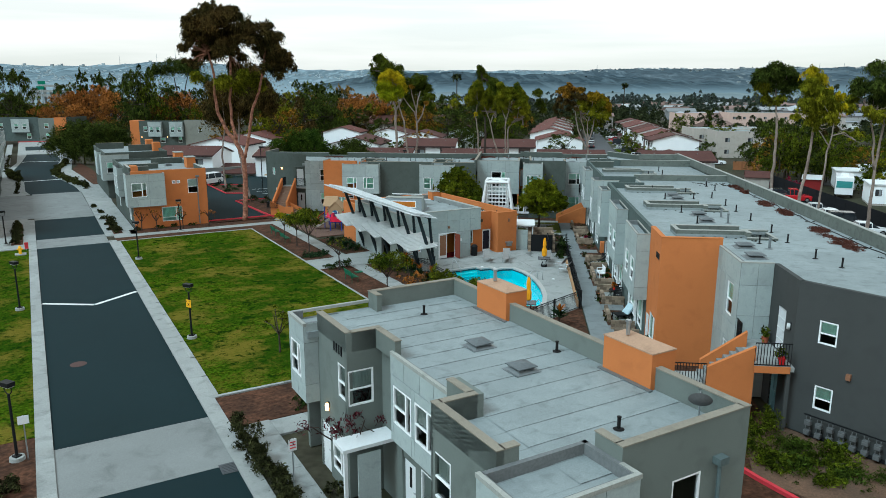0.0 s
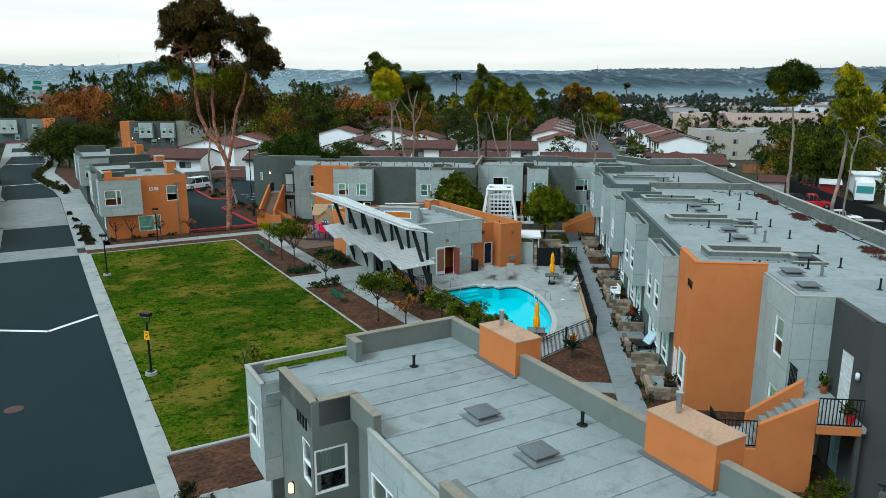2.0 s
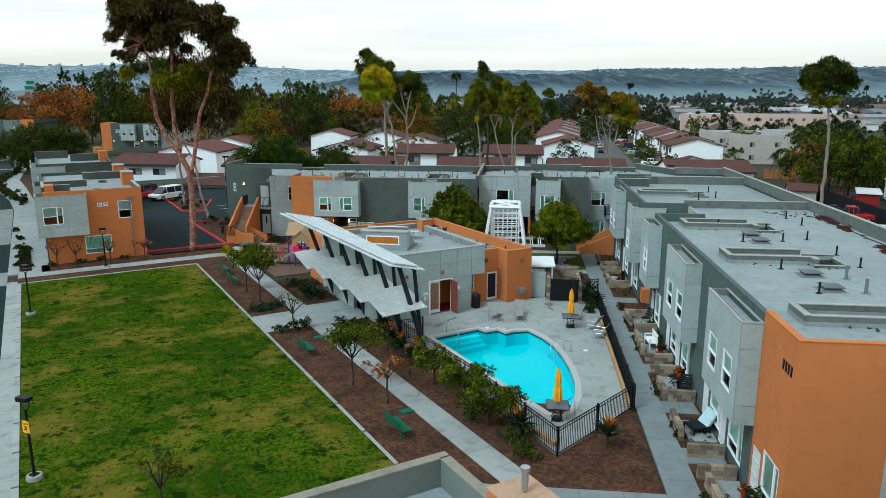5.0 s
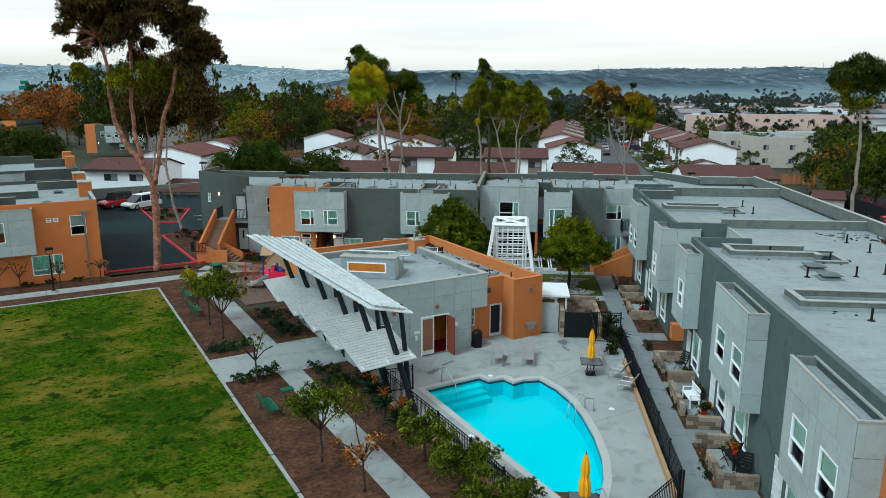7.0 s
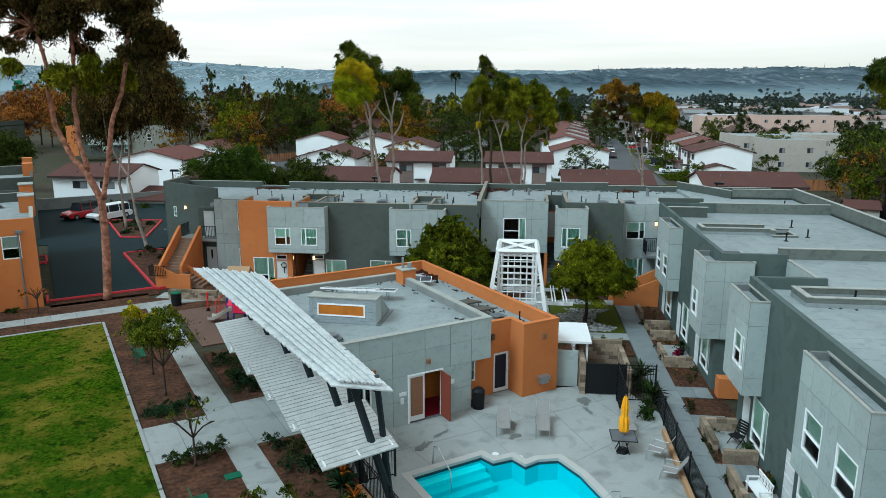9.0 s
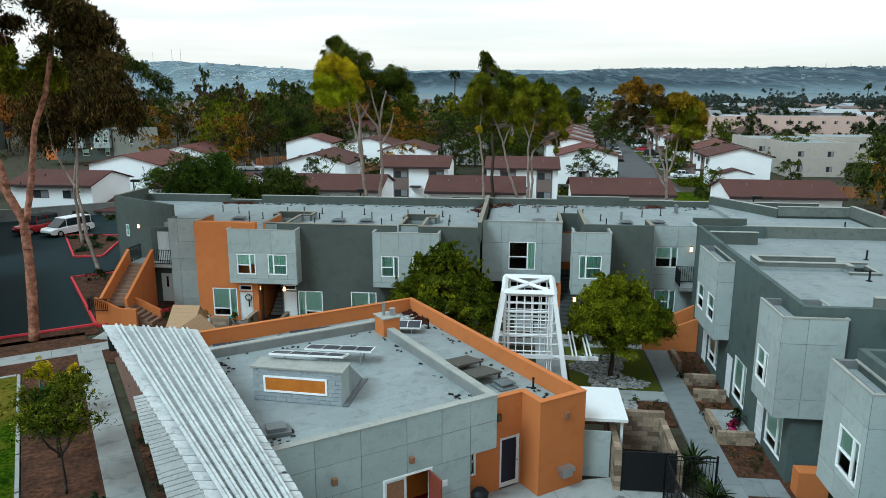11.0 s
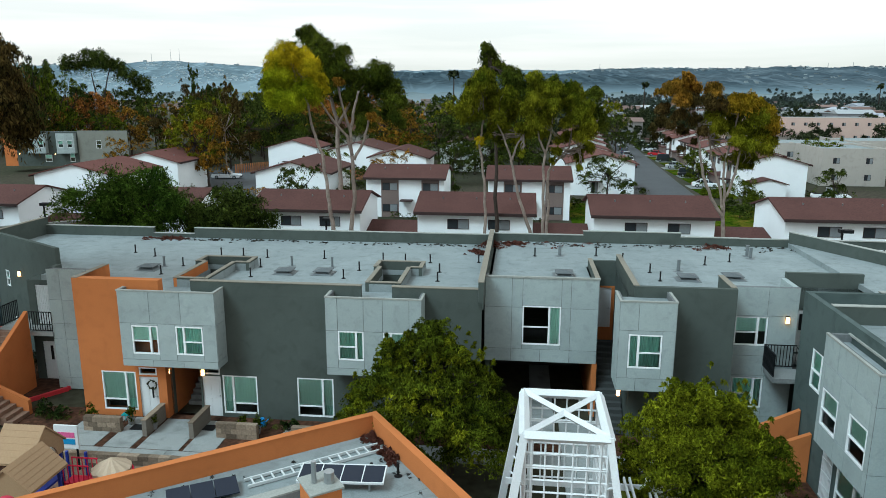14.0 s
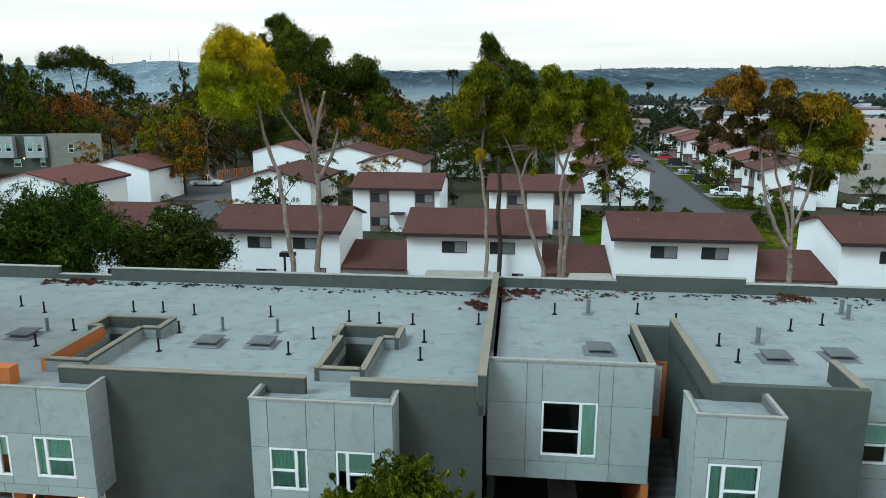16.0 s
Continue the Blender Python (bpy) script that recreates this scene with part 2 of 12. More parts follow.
BARKR = mat("red peeling bark", (0.36, 0.165, 0.105), 0.9, 0.45, 0.3, 4, 2.6, 0.6, 0.05, second=(0.13, 0.058, 0.040))
BARKD = mat("dark bark", (0.055, 0.042, 0.034), 0.95, 0.2, 0.3, 9, 1.0, 0.5, 0.03)
GRAVEL = mat("river gravel", (0.26, 0.26, 0.25), 0.9, 0.2, 0.2, 9, 1, 0.3, island=0.5)
DRIFT = mat("heap of dry leaves", (0.105, 0.040, 0.028), 0.95, 0.3, 0.3, 20, 2, 0.8, 0.05)
STEEL = mat("dull steel", (0.40, 0.42, 0.43), 0.35, 0.06, 0.1, 10, 1, 0.0, metal=0.8)
SOLAR = mat("solar cell", (0.012, 0.018, 0.032), 0.3, 0.05, 0.05, 10, 1, 0.0, spec=0.22)
LAMP = glow("warm lamp glass", (1.0, 0.50, 0.18), 5.0)
WATER = glass("pool water", (0.86, 1.0, 1.0), 1.12)


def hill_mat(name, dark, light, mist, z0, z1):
    """Far land: scrub and bare gullies; painted mist replaces the base colour from height z1 down to z0."""
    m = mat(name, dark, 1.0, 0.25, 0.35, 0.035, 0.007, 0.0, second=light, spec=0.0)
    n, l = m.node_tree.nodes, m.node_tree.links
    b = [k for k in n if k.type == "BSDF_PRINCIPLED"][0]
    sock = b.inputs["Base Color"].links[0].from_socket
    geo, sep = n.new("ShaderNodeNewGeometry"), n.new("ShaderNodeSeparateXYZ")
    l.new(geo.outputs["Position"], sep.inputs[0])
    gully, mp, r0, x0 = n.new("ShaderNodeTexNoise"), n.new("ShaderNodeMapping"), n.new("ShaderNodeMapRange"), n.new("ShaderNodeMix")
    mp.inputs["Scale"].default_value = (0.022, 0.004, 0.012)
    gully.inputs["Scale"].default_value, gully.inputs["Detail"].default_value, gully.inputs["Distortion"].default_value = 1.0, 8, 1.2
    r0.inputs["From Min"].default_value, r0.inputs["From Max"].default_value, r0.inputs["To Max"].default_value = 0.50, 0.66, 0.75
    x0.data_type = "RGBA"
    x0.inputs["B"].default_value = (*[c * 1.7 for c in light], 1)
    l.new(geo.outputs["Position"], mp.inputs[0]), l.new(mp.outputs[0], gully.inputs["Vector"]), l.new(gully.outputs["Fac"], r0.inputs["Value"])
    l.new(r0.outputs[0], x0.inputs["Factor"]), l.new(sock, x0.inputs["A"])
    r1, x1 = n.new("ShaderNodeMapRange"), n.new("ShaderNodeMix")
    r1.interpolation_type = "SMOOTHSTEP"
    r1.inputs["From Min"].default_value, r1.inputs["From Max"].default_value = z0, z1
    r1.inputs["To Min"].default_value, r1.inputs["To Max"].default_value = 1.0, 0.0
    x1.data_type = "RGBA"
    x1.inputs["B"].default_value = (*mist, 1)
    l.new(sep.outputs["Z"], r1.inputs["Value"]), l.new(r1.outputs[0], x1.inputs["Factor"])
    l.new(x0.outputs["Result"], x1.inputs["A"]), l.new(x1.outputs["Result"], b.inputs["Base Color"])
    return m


# haze is painted into these colours: bluish slopes, a paler mist tone below
MIST_PAINT = (0.150, 0.205, 0.235)
HILL = hill_mat("scrub hillside", (0.040, 0.062, 0.078), (0.075, 0.098, 0.112), MIST_PAINT, 8, 42)
HILLN = hill_mat("near scrub hillside", (0.028, 0.047, 0.060), (0.055, 0.076, 0.088), MIST_PAINT, 6, 36)
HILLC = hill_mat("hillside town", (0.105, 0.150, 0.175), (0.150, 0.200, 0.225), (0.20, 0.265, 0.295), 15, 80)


def leaf(name, a, b, amount=0.88):
    m = mat(name, [c * 0.7 for c in a], 0.8, 0.62, 0.3, 1.7, 0.45, 0.0, second=[c * 1.15 for c in b], island=amount, spec=0.03)
    n, l = m.node_tree.nodes, m.node_tree.links          # thin leaves let some light through
    shader = [k for k in n if k.type == "BSDF_PRINCIPLED"][0]
    out = [k for k in n if k.type == "OUTPUT_MATERIAL"][0]
    tl, mx = n.new("ShaderNodeBsdfTranslucent"), n.new("ShaderNodeMixShader")
    mx.inputs[0].default_value = 0.15
    if shader.inputs["Base Color"].links:
        l.new(shader.inputs["Base Color"].links[0].from_socket, tl.inputs[0])
    l.new(shader.outputs[0], mx.inputs[1]), l.new(tl.outputs[0], mx.inputs[2])
    l.new(mx.outputs[0], out.inputs[0])
    return m


L_EUC = leaf("dark eucalyptus leaves", (0.016, 0.024, 0.006), (0.090, 0.056, 0.017))
L_GUM = leaf("green gum leaves", (0.030, 0.060, 0.004), (0.190, 0.180, 0.010), 0.7)
L_GUMD = leaf("dark green gum leaves", (0.018, 0.036, 0.005), (0.085, 0.100, 0.010), 0.7)
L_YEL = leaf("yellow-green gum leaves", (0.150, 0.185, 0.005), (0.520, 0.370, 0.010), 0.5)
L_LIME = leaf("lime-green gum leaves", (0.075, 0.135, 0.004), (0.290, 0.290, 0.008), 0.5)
L_TIP = leaf("green gum leaves with orange tips", (0.085, 0.105, 0.006), (0.330, 0.175, 0.012), 0.6)
L_RUST = leaf("rusty gum leaves", (0.050, 0.058, 0.009), (0.290, 0.135, 0.016))
L_OAK = leaf("dark green leaves", (0.013, 0.026, 0.005), (0.060, 0.078, 0.013))
L_FAR = leaf("far dark leaves", (0.013, 0.024, 0.010), (0.046, 0.054, 0.024), 0.8)
L_COURT = leaf("bright green drooping leaves", (0.026, 0.050, 0.003), (0.160, 0.172, 0.008), 0.75)
L_FRESH = leaf("fresh green leaves", (0.016, 0.046, 0.006), (0.075, 0.125, 0.016), 0.75)
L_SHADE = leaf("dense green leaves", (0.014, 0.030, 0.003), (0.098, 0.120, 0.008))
L_AUT = leaf("autumn leaves", (0.420, 0.160, 0.026), (0.170, 0.070, 0.022))
L_SMALL = leaf("young tree leaves", (0.026, 0.062, 0.006), (0.130, 0.135, 0.009))
L_SHRUB = leaf("shrub leaves", (0.014, 0.030, 0.008), (0.036, 0.058, 0.013))
L_SHRUBY = leaf("yellowish shrub leaves", (0.062, 0.086, 0.009), (0.031, 0.055, 0.009))
L_HEDGE = leaf("brown-green hedge leaves", (0.026, 0.032, 0.012), (0.055, 0.056, 0.022))
L_AGAVE = leaf("grey-green blades", (0.036, 0.070, 0.030), (0.016, 0.038, 0.015))
L_FLAME = leaf("orange flower spikes", (0.427, 0.085, 0.012), (0.285, 0.111, 0.012))
L_MAG = leaf("magenta blossom", (0.314, 0.017, 0.060), (0.190, 0.017, 0.042))


# ---- building helpers ----
def box(bm, x0, x1, y0, y1, z0, z1):
    v = [bm.verts.new((x, y, z)) for z in (z0, z1) for x, y in ((x0, y0), (x1, y0), (x1, y1), (x0, y1))]
    for f in ((3, 2, 1, 0), (4, 5, 6, 7), (0, 1, 5, 4), (1, 2, 6, 5), (2, 3, 7, 6), (3, 0, 4, 7)):
        bm.faces.new([v[i] for i in f])
    return bm


def boxes(*rows):
    bm = bmesh.new()
    for r in rows:
        box(bm, *r)
    return bm


def rod(bm, a, b, r0, r1=None, n=8, caps=True):
    """A tapered round bar from a to b."""
    a, b = Vector(a), Vector(b)
    r1 = r0 if r1 is None else r1
    q = (b - a).to_track_quat("Z", "Y")
    rings = []
    for p, r in ((a, r0), (b, r1)):
        rings.append([bm.verts.new(p + q @ Vector((r * math.cos(i * math.tau / n), r * math.sin(i * math.tau / n), 0))) for i in range(n)])
    for i in range(n):
        j = (i + 1) % n
        bm.faces.new((rings[0][i], rings[0][j], rings[1][j], rings[1][i]))
    if caps:
        bm.faces.new(rings[0][::-1]), bm.faces.new(rings[1])
    return bm


def prism(bm, poly, z0, z1):
    """A flat-topped solid over a plan outline given anticlockwise."""
    lo, hi = [bm.verts.new((x, y, z0)) for x, y in poly], [bm.verts.new((x, y, z1)) for x, y in poly]
    n = len(poly)
    for i in range(n):
        bm.faces.new((lo[i], lo[(i + 1) % n], hi[(i + 1) % n], hi[i]))
    bm.faces.new(hi), bm.faces.new(lo[::-1])
    return bm


def mesh_of(name, bm, material, smooth=False):
    me = bpy.data.meshes.new(name)
    bm.to_mesh(me)
    bm.free()
    me.materials.append(material)
    if smooth:
        me.shade_smooth()
    return me


def part(name, bm, material, parent=None, label="", smooth=False):
    """Links a bmesh, or a mesh that is shared, as one mesh object under a thing or a part."""
    me = mesh_of(name, bm, material, smooth) if isinstance(bm, bmesh.types.BMesh) else bm
    ob = new(name, me)
    ob.parent = parent
    if label:
        ob["label"] = label
    return ob


def thing(name, label, category, m=None, group="", kind=""):
    ob = new(name)
    ob.empty_display_size = 0.3
    if m is not None:
        ob.matrix_world = m
    return tagged(ob, label, category, group, kind)


def solid(name, bm, material, label, category, m=None, group="", kind="", smooth=False):
    """A thing that is one mesh."""
    ob = part(name, bm, material, None, "", smooth)
    if m is not None:
        ob.matrix_world = m
    return tagged(ob, label, category, group, kind)


FA = pose(0, 0, 0, 0, 0, 30)      # the grid of the road, lawn, clubhouse and front building
FB = pose(0, 0, 0, 0, 0, -6.2)    # the grid of the long row and of the rear building


def ina(x, y, z=0.0):
    return FA @ Vector((x, y, z))


def inb(x, y, z=0.0):
    return FB @ Vector((x, y, z))


def on_wall(face, pos, d, a, z):
    return {"S": (a, pos + d, z), "N": (a, pos - d, z), "W": (pos + d, a, z), "E": (pos - d, a, z)}[face]


def place(face, pos, a, z, w):
    """The matrix of a window or door, built facing -y from its lower left corner, in a wall."""
    if face == "S":
        return pose(a, pos, z)
    if face == "N":
        return pose(a + w, pos, z, 0, 0, 180)
    if face == "W":
        return pose(pos, a + w, z, 0, 0, -90)
    return pose(pos, a, z, 0, 0, 90)


def holed(lo, hi, holes, at, depth):
    """A wall or deck of the given depth with rectangular holes; at(a, d, z) gives the place of a point."""
    bm = bmesh.new()
    a_s = sorted({lo[0], hi[0], *(h[i] for h in holes for i in (0, 1))})
    z_s = sorted({lo[1], hi[1], *(h[i] for h in holes for i in (2, 3))})
    a_s, z_s = [v for v in a_s if lo[0] <= v <= hi[0]], [v for v in z_s if lo[1] <= v <= hi[1]]
    got = {}

    def v(i, j, k):
        if (i, j, k) not in got:
            got[i, j, k] = bm.verts.new(at(a_s[i], depth * k, z_s[j]))
        return got[i, j, k]

    def full(i, j):
        if not (0 <= i < len(a_s) - 1 and 0 <= j < len(z_s) - 1):
            return False
        a, z = (a_s[i] + a_s[i + 1]) / 2, (z_s[j] + z_s[j + 1]) / 2
        return not any(h[0] < a < h[1] and h[2] < z < h[3] for h in holes)

    for i in range(len(a_s) - 1):
        for j in range(len(z_s) - 1):
            if not full(i, j):
                continue
            for k in (0, 1):
                bm.faces.new([v(i, j, k), v(i + 1, j, k), v(i + 1, j + 1, k), v(i, j + 1, k)])
            for di, dj, e in ((-1, 0, ((0, 0), (0, 1))), (1, 0, ((1, 0), (1, 1))), (0, -1, ((0, 0), (1, 0))), (0, 1, ((0, 1), (1, 1)))):
                if not full(i + di, j + dj):
                    (p, q), (s, t) = e
                    bm.faces.new([v(i + p, j + q, 0), v(i + s, j + t, 0), v(i + s, j + t, 1), v(i + p, j + q, 1)])
    bmesh.ops.recalc_face_normals(bm, faces=bm.faces)
    return bm


SHARED = {}


def shared(key, make, material, smooth=False):
    if key not in SHARED:
        SHARED[key] = mesh_of(str(key[0]), make(), material, smooth)
    return SHARED[key]


rng = random.Random(7)


def sheet(x0, x1, y, z0, z1):
    """One clear face, looking towards -y."""
    bm = bmesh.new()
    bm.faces.new([bm.verts.new(c) for c in ((x0, y, z0), (x1, y, z0), (x1, y, z1), (x0, y, z1))])
    return bm


GREY_BLINDS = ["grey two-storey flat-roofed apartment building with orange chimneys", "orange and grey two-storey flat-roofed apartment building"]


def window(parent, m, w, h, style="sash", shade=None):
    """A white vinyl window: sash (two stacked lights), side (a narrow fixed light to the right), flip (to the left), fixed."""
    f, dep = 0.06, 0.07
    low, style = style in ("low", "lowflip"), {"low": "side", "lowflip": "flip"}.get(style, style)
    split = 0.30 * w if style in ("side", "flip") else 0.0
    s0, s1 = (0.0, w - split) if style != "flip" else (split, w)
    mid = 0.27 * h if low else (0.46 * h if style in ("sash", "side", "flip") else 0.0)

    def frame_bm():
        c = s1 if style == "side" else s0
        g0, g1 = (s0 + f, c - 0.045) if style == "side" else ((c + 0.045, s1 - f) if split else (f, w - f))
        cells = [(g0, g1, f, mid - 0.025), (g0, g1, mid + 0.025, h - f)] if mid else [(g0, g1, f, h - f)]
        if split:
            cells.append((c + 0.045, w - f, f, h - f) if style == "side" else (f, c - 0.045, f, h - f))
        return holed((0, 0), (w, h), cells, lambda a, d, z: (a, d - 0.025, z), dep + 0.025)

    key = (round(w, 2), round(h, 2), style, low)
    fr = part("window", shared(("window", *key), frame_bm, WHITE), None, parent)
    fr.matrix_local = m
    pane = lambda tag, x0, x1, z0, z1, mt: part("pane", shared((tag, *key), lambda: sheet(x0, x1, 0.033, z0, z1), mt), None, fr)
    if mid:
        pane("pane_low", s0 + f, s1 - f, f, mid - 0.02, GLASSD)
        pane("pane_high", s0 + f, s1 - f, mid + 0.02, h - f, GLASS)
    else:
        pane("pane_full", s0 + f, s1 - f, f, h - f, GLASS)
    if split:
        c0, c1 = (s1 + 0.03, w - f) if style == "side" else (f, s0 - 0.03)
        pane("pane_side", c0, c1, f, h - f, GLASS)
    kind = shade if shade is not None else rng.choice((0, 1, 1, 2, 2))
    top = parent
    while top.parent:
        top = top.parent
    cloth = BLINDG if top.name.split(".")[0] == "apartment_building" and any(top.get("label", "") == k for k in GREY_BLINDS) else BLIND
    key = (*key, cloth.name)
    if kind:
        z0 = {1: mid + 0.03 if mid else 0.4 * h, 2: f, 3: f}[kind]
        x0 = s1 + 0.03 if kind == 3 else f
        if kind == 1 and split and low:
            a0, a1 = (s1 + 0.03, w - f) if style == "side" else (f, s0 - 0.03)
            part("blind", shared(("side_blind", *key), lambda: pleats(a0, a1, 0.10, f, h - f, 0.03), CURTAIN), None, fr)
        b = part("blind", shared(("blind", kind, *key), lambda: pleats(x0, w - f, 0.075, z0, h - f, 0.05 if kind > 1 else 0.012), CURTAIN if kind == 2 else cloth), None, fr)
    return fr


def pleats(x0, x1, y, z0, z1, amp):
    bm = bmesh.new()
    n = max(4, int((x1 - x0) / 0.06))
    cols = []
    for i in range(n + 1):
        x, d = x0 + (x1 - x0) * i / n, y + amp * (i % 2)
        cols.append((bm.verts.new((x, d, z0)), bm.verts.new((x, d, z1))))
    for a, b in zip(cols, cols[1:]):
        bm.faces.new((a[0], b[0], b[1], a[1]))
    return bm


def door(parent, m, w=0.92, h=2.05, material=WHITEP, style="panel"):
    def leaf_bm():
        bm = boxes((0, w, 0.02, 0.07, 0, h))
        if style == "panel":
            for x0, x1 in ((0.12, w / 2 - 0.05), (w / 2 + 0.05, w - 0.12)):
                for z0, z1 in ((0.2, 0.85), (1.0, h - 0.18)):
                    box(bm, x0, x1, 0.008, 0.02, z0, z1)
        return bm
    key = (round(w, 2), round(h, 2), style, material.name)
    d = part("door", shared(("door", *key), leaf_bm, material), None, parent)
    d.matrix_local = m
    part("door_frame", shared(("door_frame", *key), lambda: boxes((-0.07, 0, -0.02, 0.1, 0, h + 0.07), (w, w + 0.07, -0.02, 0.1, 0, h + 0.07), (0, w, -0.02, 0.1, h, h + 0.07)), WHITE), None, d)
    part("handle", shared(("handle", *key), lambda: rod(rod(bmesh.new(), (w - 0.09, 0.02, 1.0), (w - 0.09, -0.05, 1.0), 0.02), (w - 0.09, -0.045, 1.0), (w - 0.2, -0.045, 1.0), 0.012), STEEL), None, d)
    if style == "lite":
        part("pane", shared(("lite", *key), lambda: boxes((w / 2 - 0.07, w / 2 + 0.07, 0.0, 0.02, 1.05, h - 0.25)), RUBBER), None, d)
    if style == "glass":
        part("pane", shared(("dglass", *key), lambda: boxes((0.13, w - 0.13, 0.006, 0.02, 0.2, h - 0.14)), SOLAR), None, d)
    if style == "grille":
        def bars():
            bm = bmesh.new()
            for i in range(9):
                x = 0.06 + (w - 0.12) * i / 8
                box(bm, x - 0.012, x + 0.012, -0.045, -0.02, 0.05, h - 0.05)
            for z in (0.05, 0.55, 1.05, 1.55, h - 0.08):
                box(bm, 0.03, w - 0.03, -0.05, -0.018, z, z + 0.03)
            return bm
        part("security_grille", shared(("grille", *key), bars, WHITEP), None, d)
    return d


def facade(bld, name, material, face, pos, a0, a1, z0, z1, items=(), thick=0.22):
    """A wall with its windows and doors: items are (kind, a, z, w, h[, shade])."""
    holes = [(i[1], i[1] + i[3], i[2], i[2] + i[4]) for i in items]
    w = part(name, holed((a0, z0), (a1, z1), holes, lambda a, d, z: on_wall(face, pos, d, a, z), thick), material, bld)
    fit_out(bld, face, pos, items)
    return w


def fit_out(bld, face, pos, items):
    for i in items:
        kind, a, z, w, h = i[:5]
        m = place(face, pos, a, z, w)
        if kind.startswith("door"):
            door(bld, m @ pose(0, 0.05, 0), w, h, {"doort": TEAL, "doorr": REDW, "doorb": BROWNW}.get(kind[:5], WHITEP), kind.split("_")[1] if "_" in kind else "panel")
        elif kind != "hole":
            window(bld, m @ pose(0, 0.03, 0), w, h, kind, i[5] if len(i) > 5 else None)


def clad(parent, face, pos, a0, a1, z0, z1, seams, rows, items=(), material=PANEL):
    """Cement panels on a wall, each of its own, with open joints, round the windows."""
    g = 0.009
    holes = [(i[1] - 0.005, i[1] + i[3] + 0.005, i[2] - 0.005, i[2] + i[4] + 0.005) for i in items]
    zs = [z0, *[z for z in rows if z0 + 0.1 < z < z1 - 0.1], z1]
    for zl, zh in zip(zs, zs[1:]):
        cut = [h for h in holes if h[2] < zh and h[3] > zl]
        cuts = sorted({a0, a1, *[s for s in seams if a0 < s < a1 and not any(h[0] - 0.15 < s < h[1] + 0.15 for h in cut)], *[v for h in cut for v in h[:2] if a0 < v < a1]})
        for al, ah in zip(cuts, cuts[1:]):
            inside = [h for h in cut if h[0] - 1e-6 <= al and h[1] + 1e-6 >= ah]
            spans = [(zl, zh)]
            for h in inside:
                spans = [s for lo, hi in spans for s in ((lo, min(hi, h[2])), (max(lo, h[3]), hi)) if s[1] - s[0] > 0.03]
            for lo, hi in spans:
                if ah - al < 0.04:
                    continue
                p, q = on_wall(face, pos, -0.014, al + g, lo + g), on_wall(face, pos, 0.004, ah - g, hi - g)
                x, y, z = [sorted(c) for c in zip(p, q)]
                part("panel", boxes((*x, *y, *z)), material, parent)


def bay(bld, x0, x1, y0, y1, z0, z1, faces, deck=True, rows=None, name="bay"):
    """A panelled box that stands out of a building; faces: face letter to (seams, items)."""
    rows = rows or (z0 + 0.75, z0 + 2.45)
    holes = {f: [(i[1], i[1] + i[3], i[2], i[2] + i[4]) for i in it] for f, (s, it) in faces.items()}
    bm = boxes((x0 + 0.02, x1 - 0.02, y0 + 0.02, y1 - 0.02, z0, z0 + 0.12))
    body = part(name, bm, JOINT, bld, "grey cement-panel bay with open joints")
    for f, (seams, items) in faces.items():
        pos, a0, a1 = {"S": (y0, x0, x1), "N": (y1, x0, x1), "W": (x0, y0, y1), "E": (x1, y0, y1)}[f]
        part("backing", holed((a0, z0), (a1, z1), holes[f], lambda a, d, z: on_wall(f, pos, d + 0.004, a, z), 0.14), JOINT, body)
        clad(body, f, pos, a0, a1, z0, z1, seams, rows, items)
        fit_out(bld, f, pos - 0.02 if f in "SW" else pos + 0.02, items)
    if deck:
        part("roof_sheet", boxes((x0 + 0.05, x1 - 0.05, y0 + 0.05, y1 + 0.05, z1 - 0.30, z1 - 0.26)), ROOF, bld)
        t = 0.07
        for r_ in ((x0 - 0.03, x1 + 0.03, y0 - 0.03, y0 + t, z1 - 0.04, z1 + 0.02), (x0 - 0.03, x0 + t, y0 + t, y1, z1 - 0.04, z1 + 0.02), (x1 - t, x1 + 0.03, y0 + t, y1, z1 - 0.04, z1 + 0.02)):
            part("coping", boxes(r_), CAPG, bld)
    return body


def parapet(bld, x0, x1, y0, y1, z0, z1, material=DARK, cap=CAP):
    p = part("parapet", boxes((x0, x1, y0, y1, z0, z1)), material, bld)
    part("coping", boxes((x0 - 0.02, x1 + 0.02, y0 - 0.02, y1 + 0.02, z1 + 0.002, z1 + 0.035)), cap, p)
    return p


def deck(bld, x0, x1, y0, y1, z, holes=(), sheets=0.0):
    """A flat roof; with sheets, laid in strips of that width, each lapped a little over the next."""
    d = part("roof_deck", holed((x0, y0), (x1, y1), list(holes), lambda a, dd, b: (a, b, z - dd), 0.25), ROOF, bld)
    if sheets:
        n = int((y1 - y0) / sheets)
        for i in range(n):
            a, b = y0 + i * (y1 - y0) / n, y0 + (i + 1) * (y1 - y0) / n
            bm = bmesh.new()
            vs = [bm.verts.new(c) for c in ((x0 + 0.02, a, z + 0.022), (x1 - 0.02, a, z + 0.022), (x1 - 0.02, b + 0.05, z + 0.006), (x0 + 0.02, b + 0.05, z + 0.006), (x0 + 0.02, a, z + 0.001), (x1 - 0.02, a, z + 0.001))]
            bm.faces.new(vs[:4]), bm.faces.new((vs[4], vs[5], vs[1], vs[0]))
            part("roof_sheet", bm, ROOF, bld)
    return d


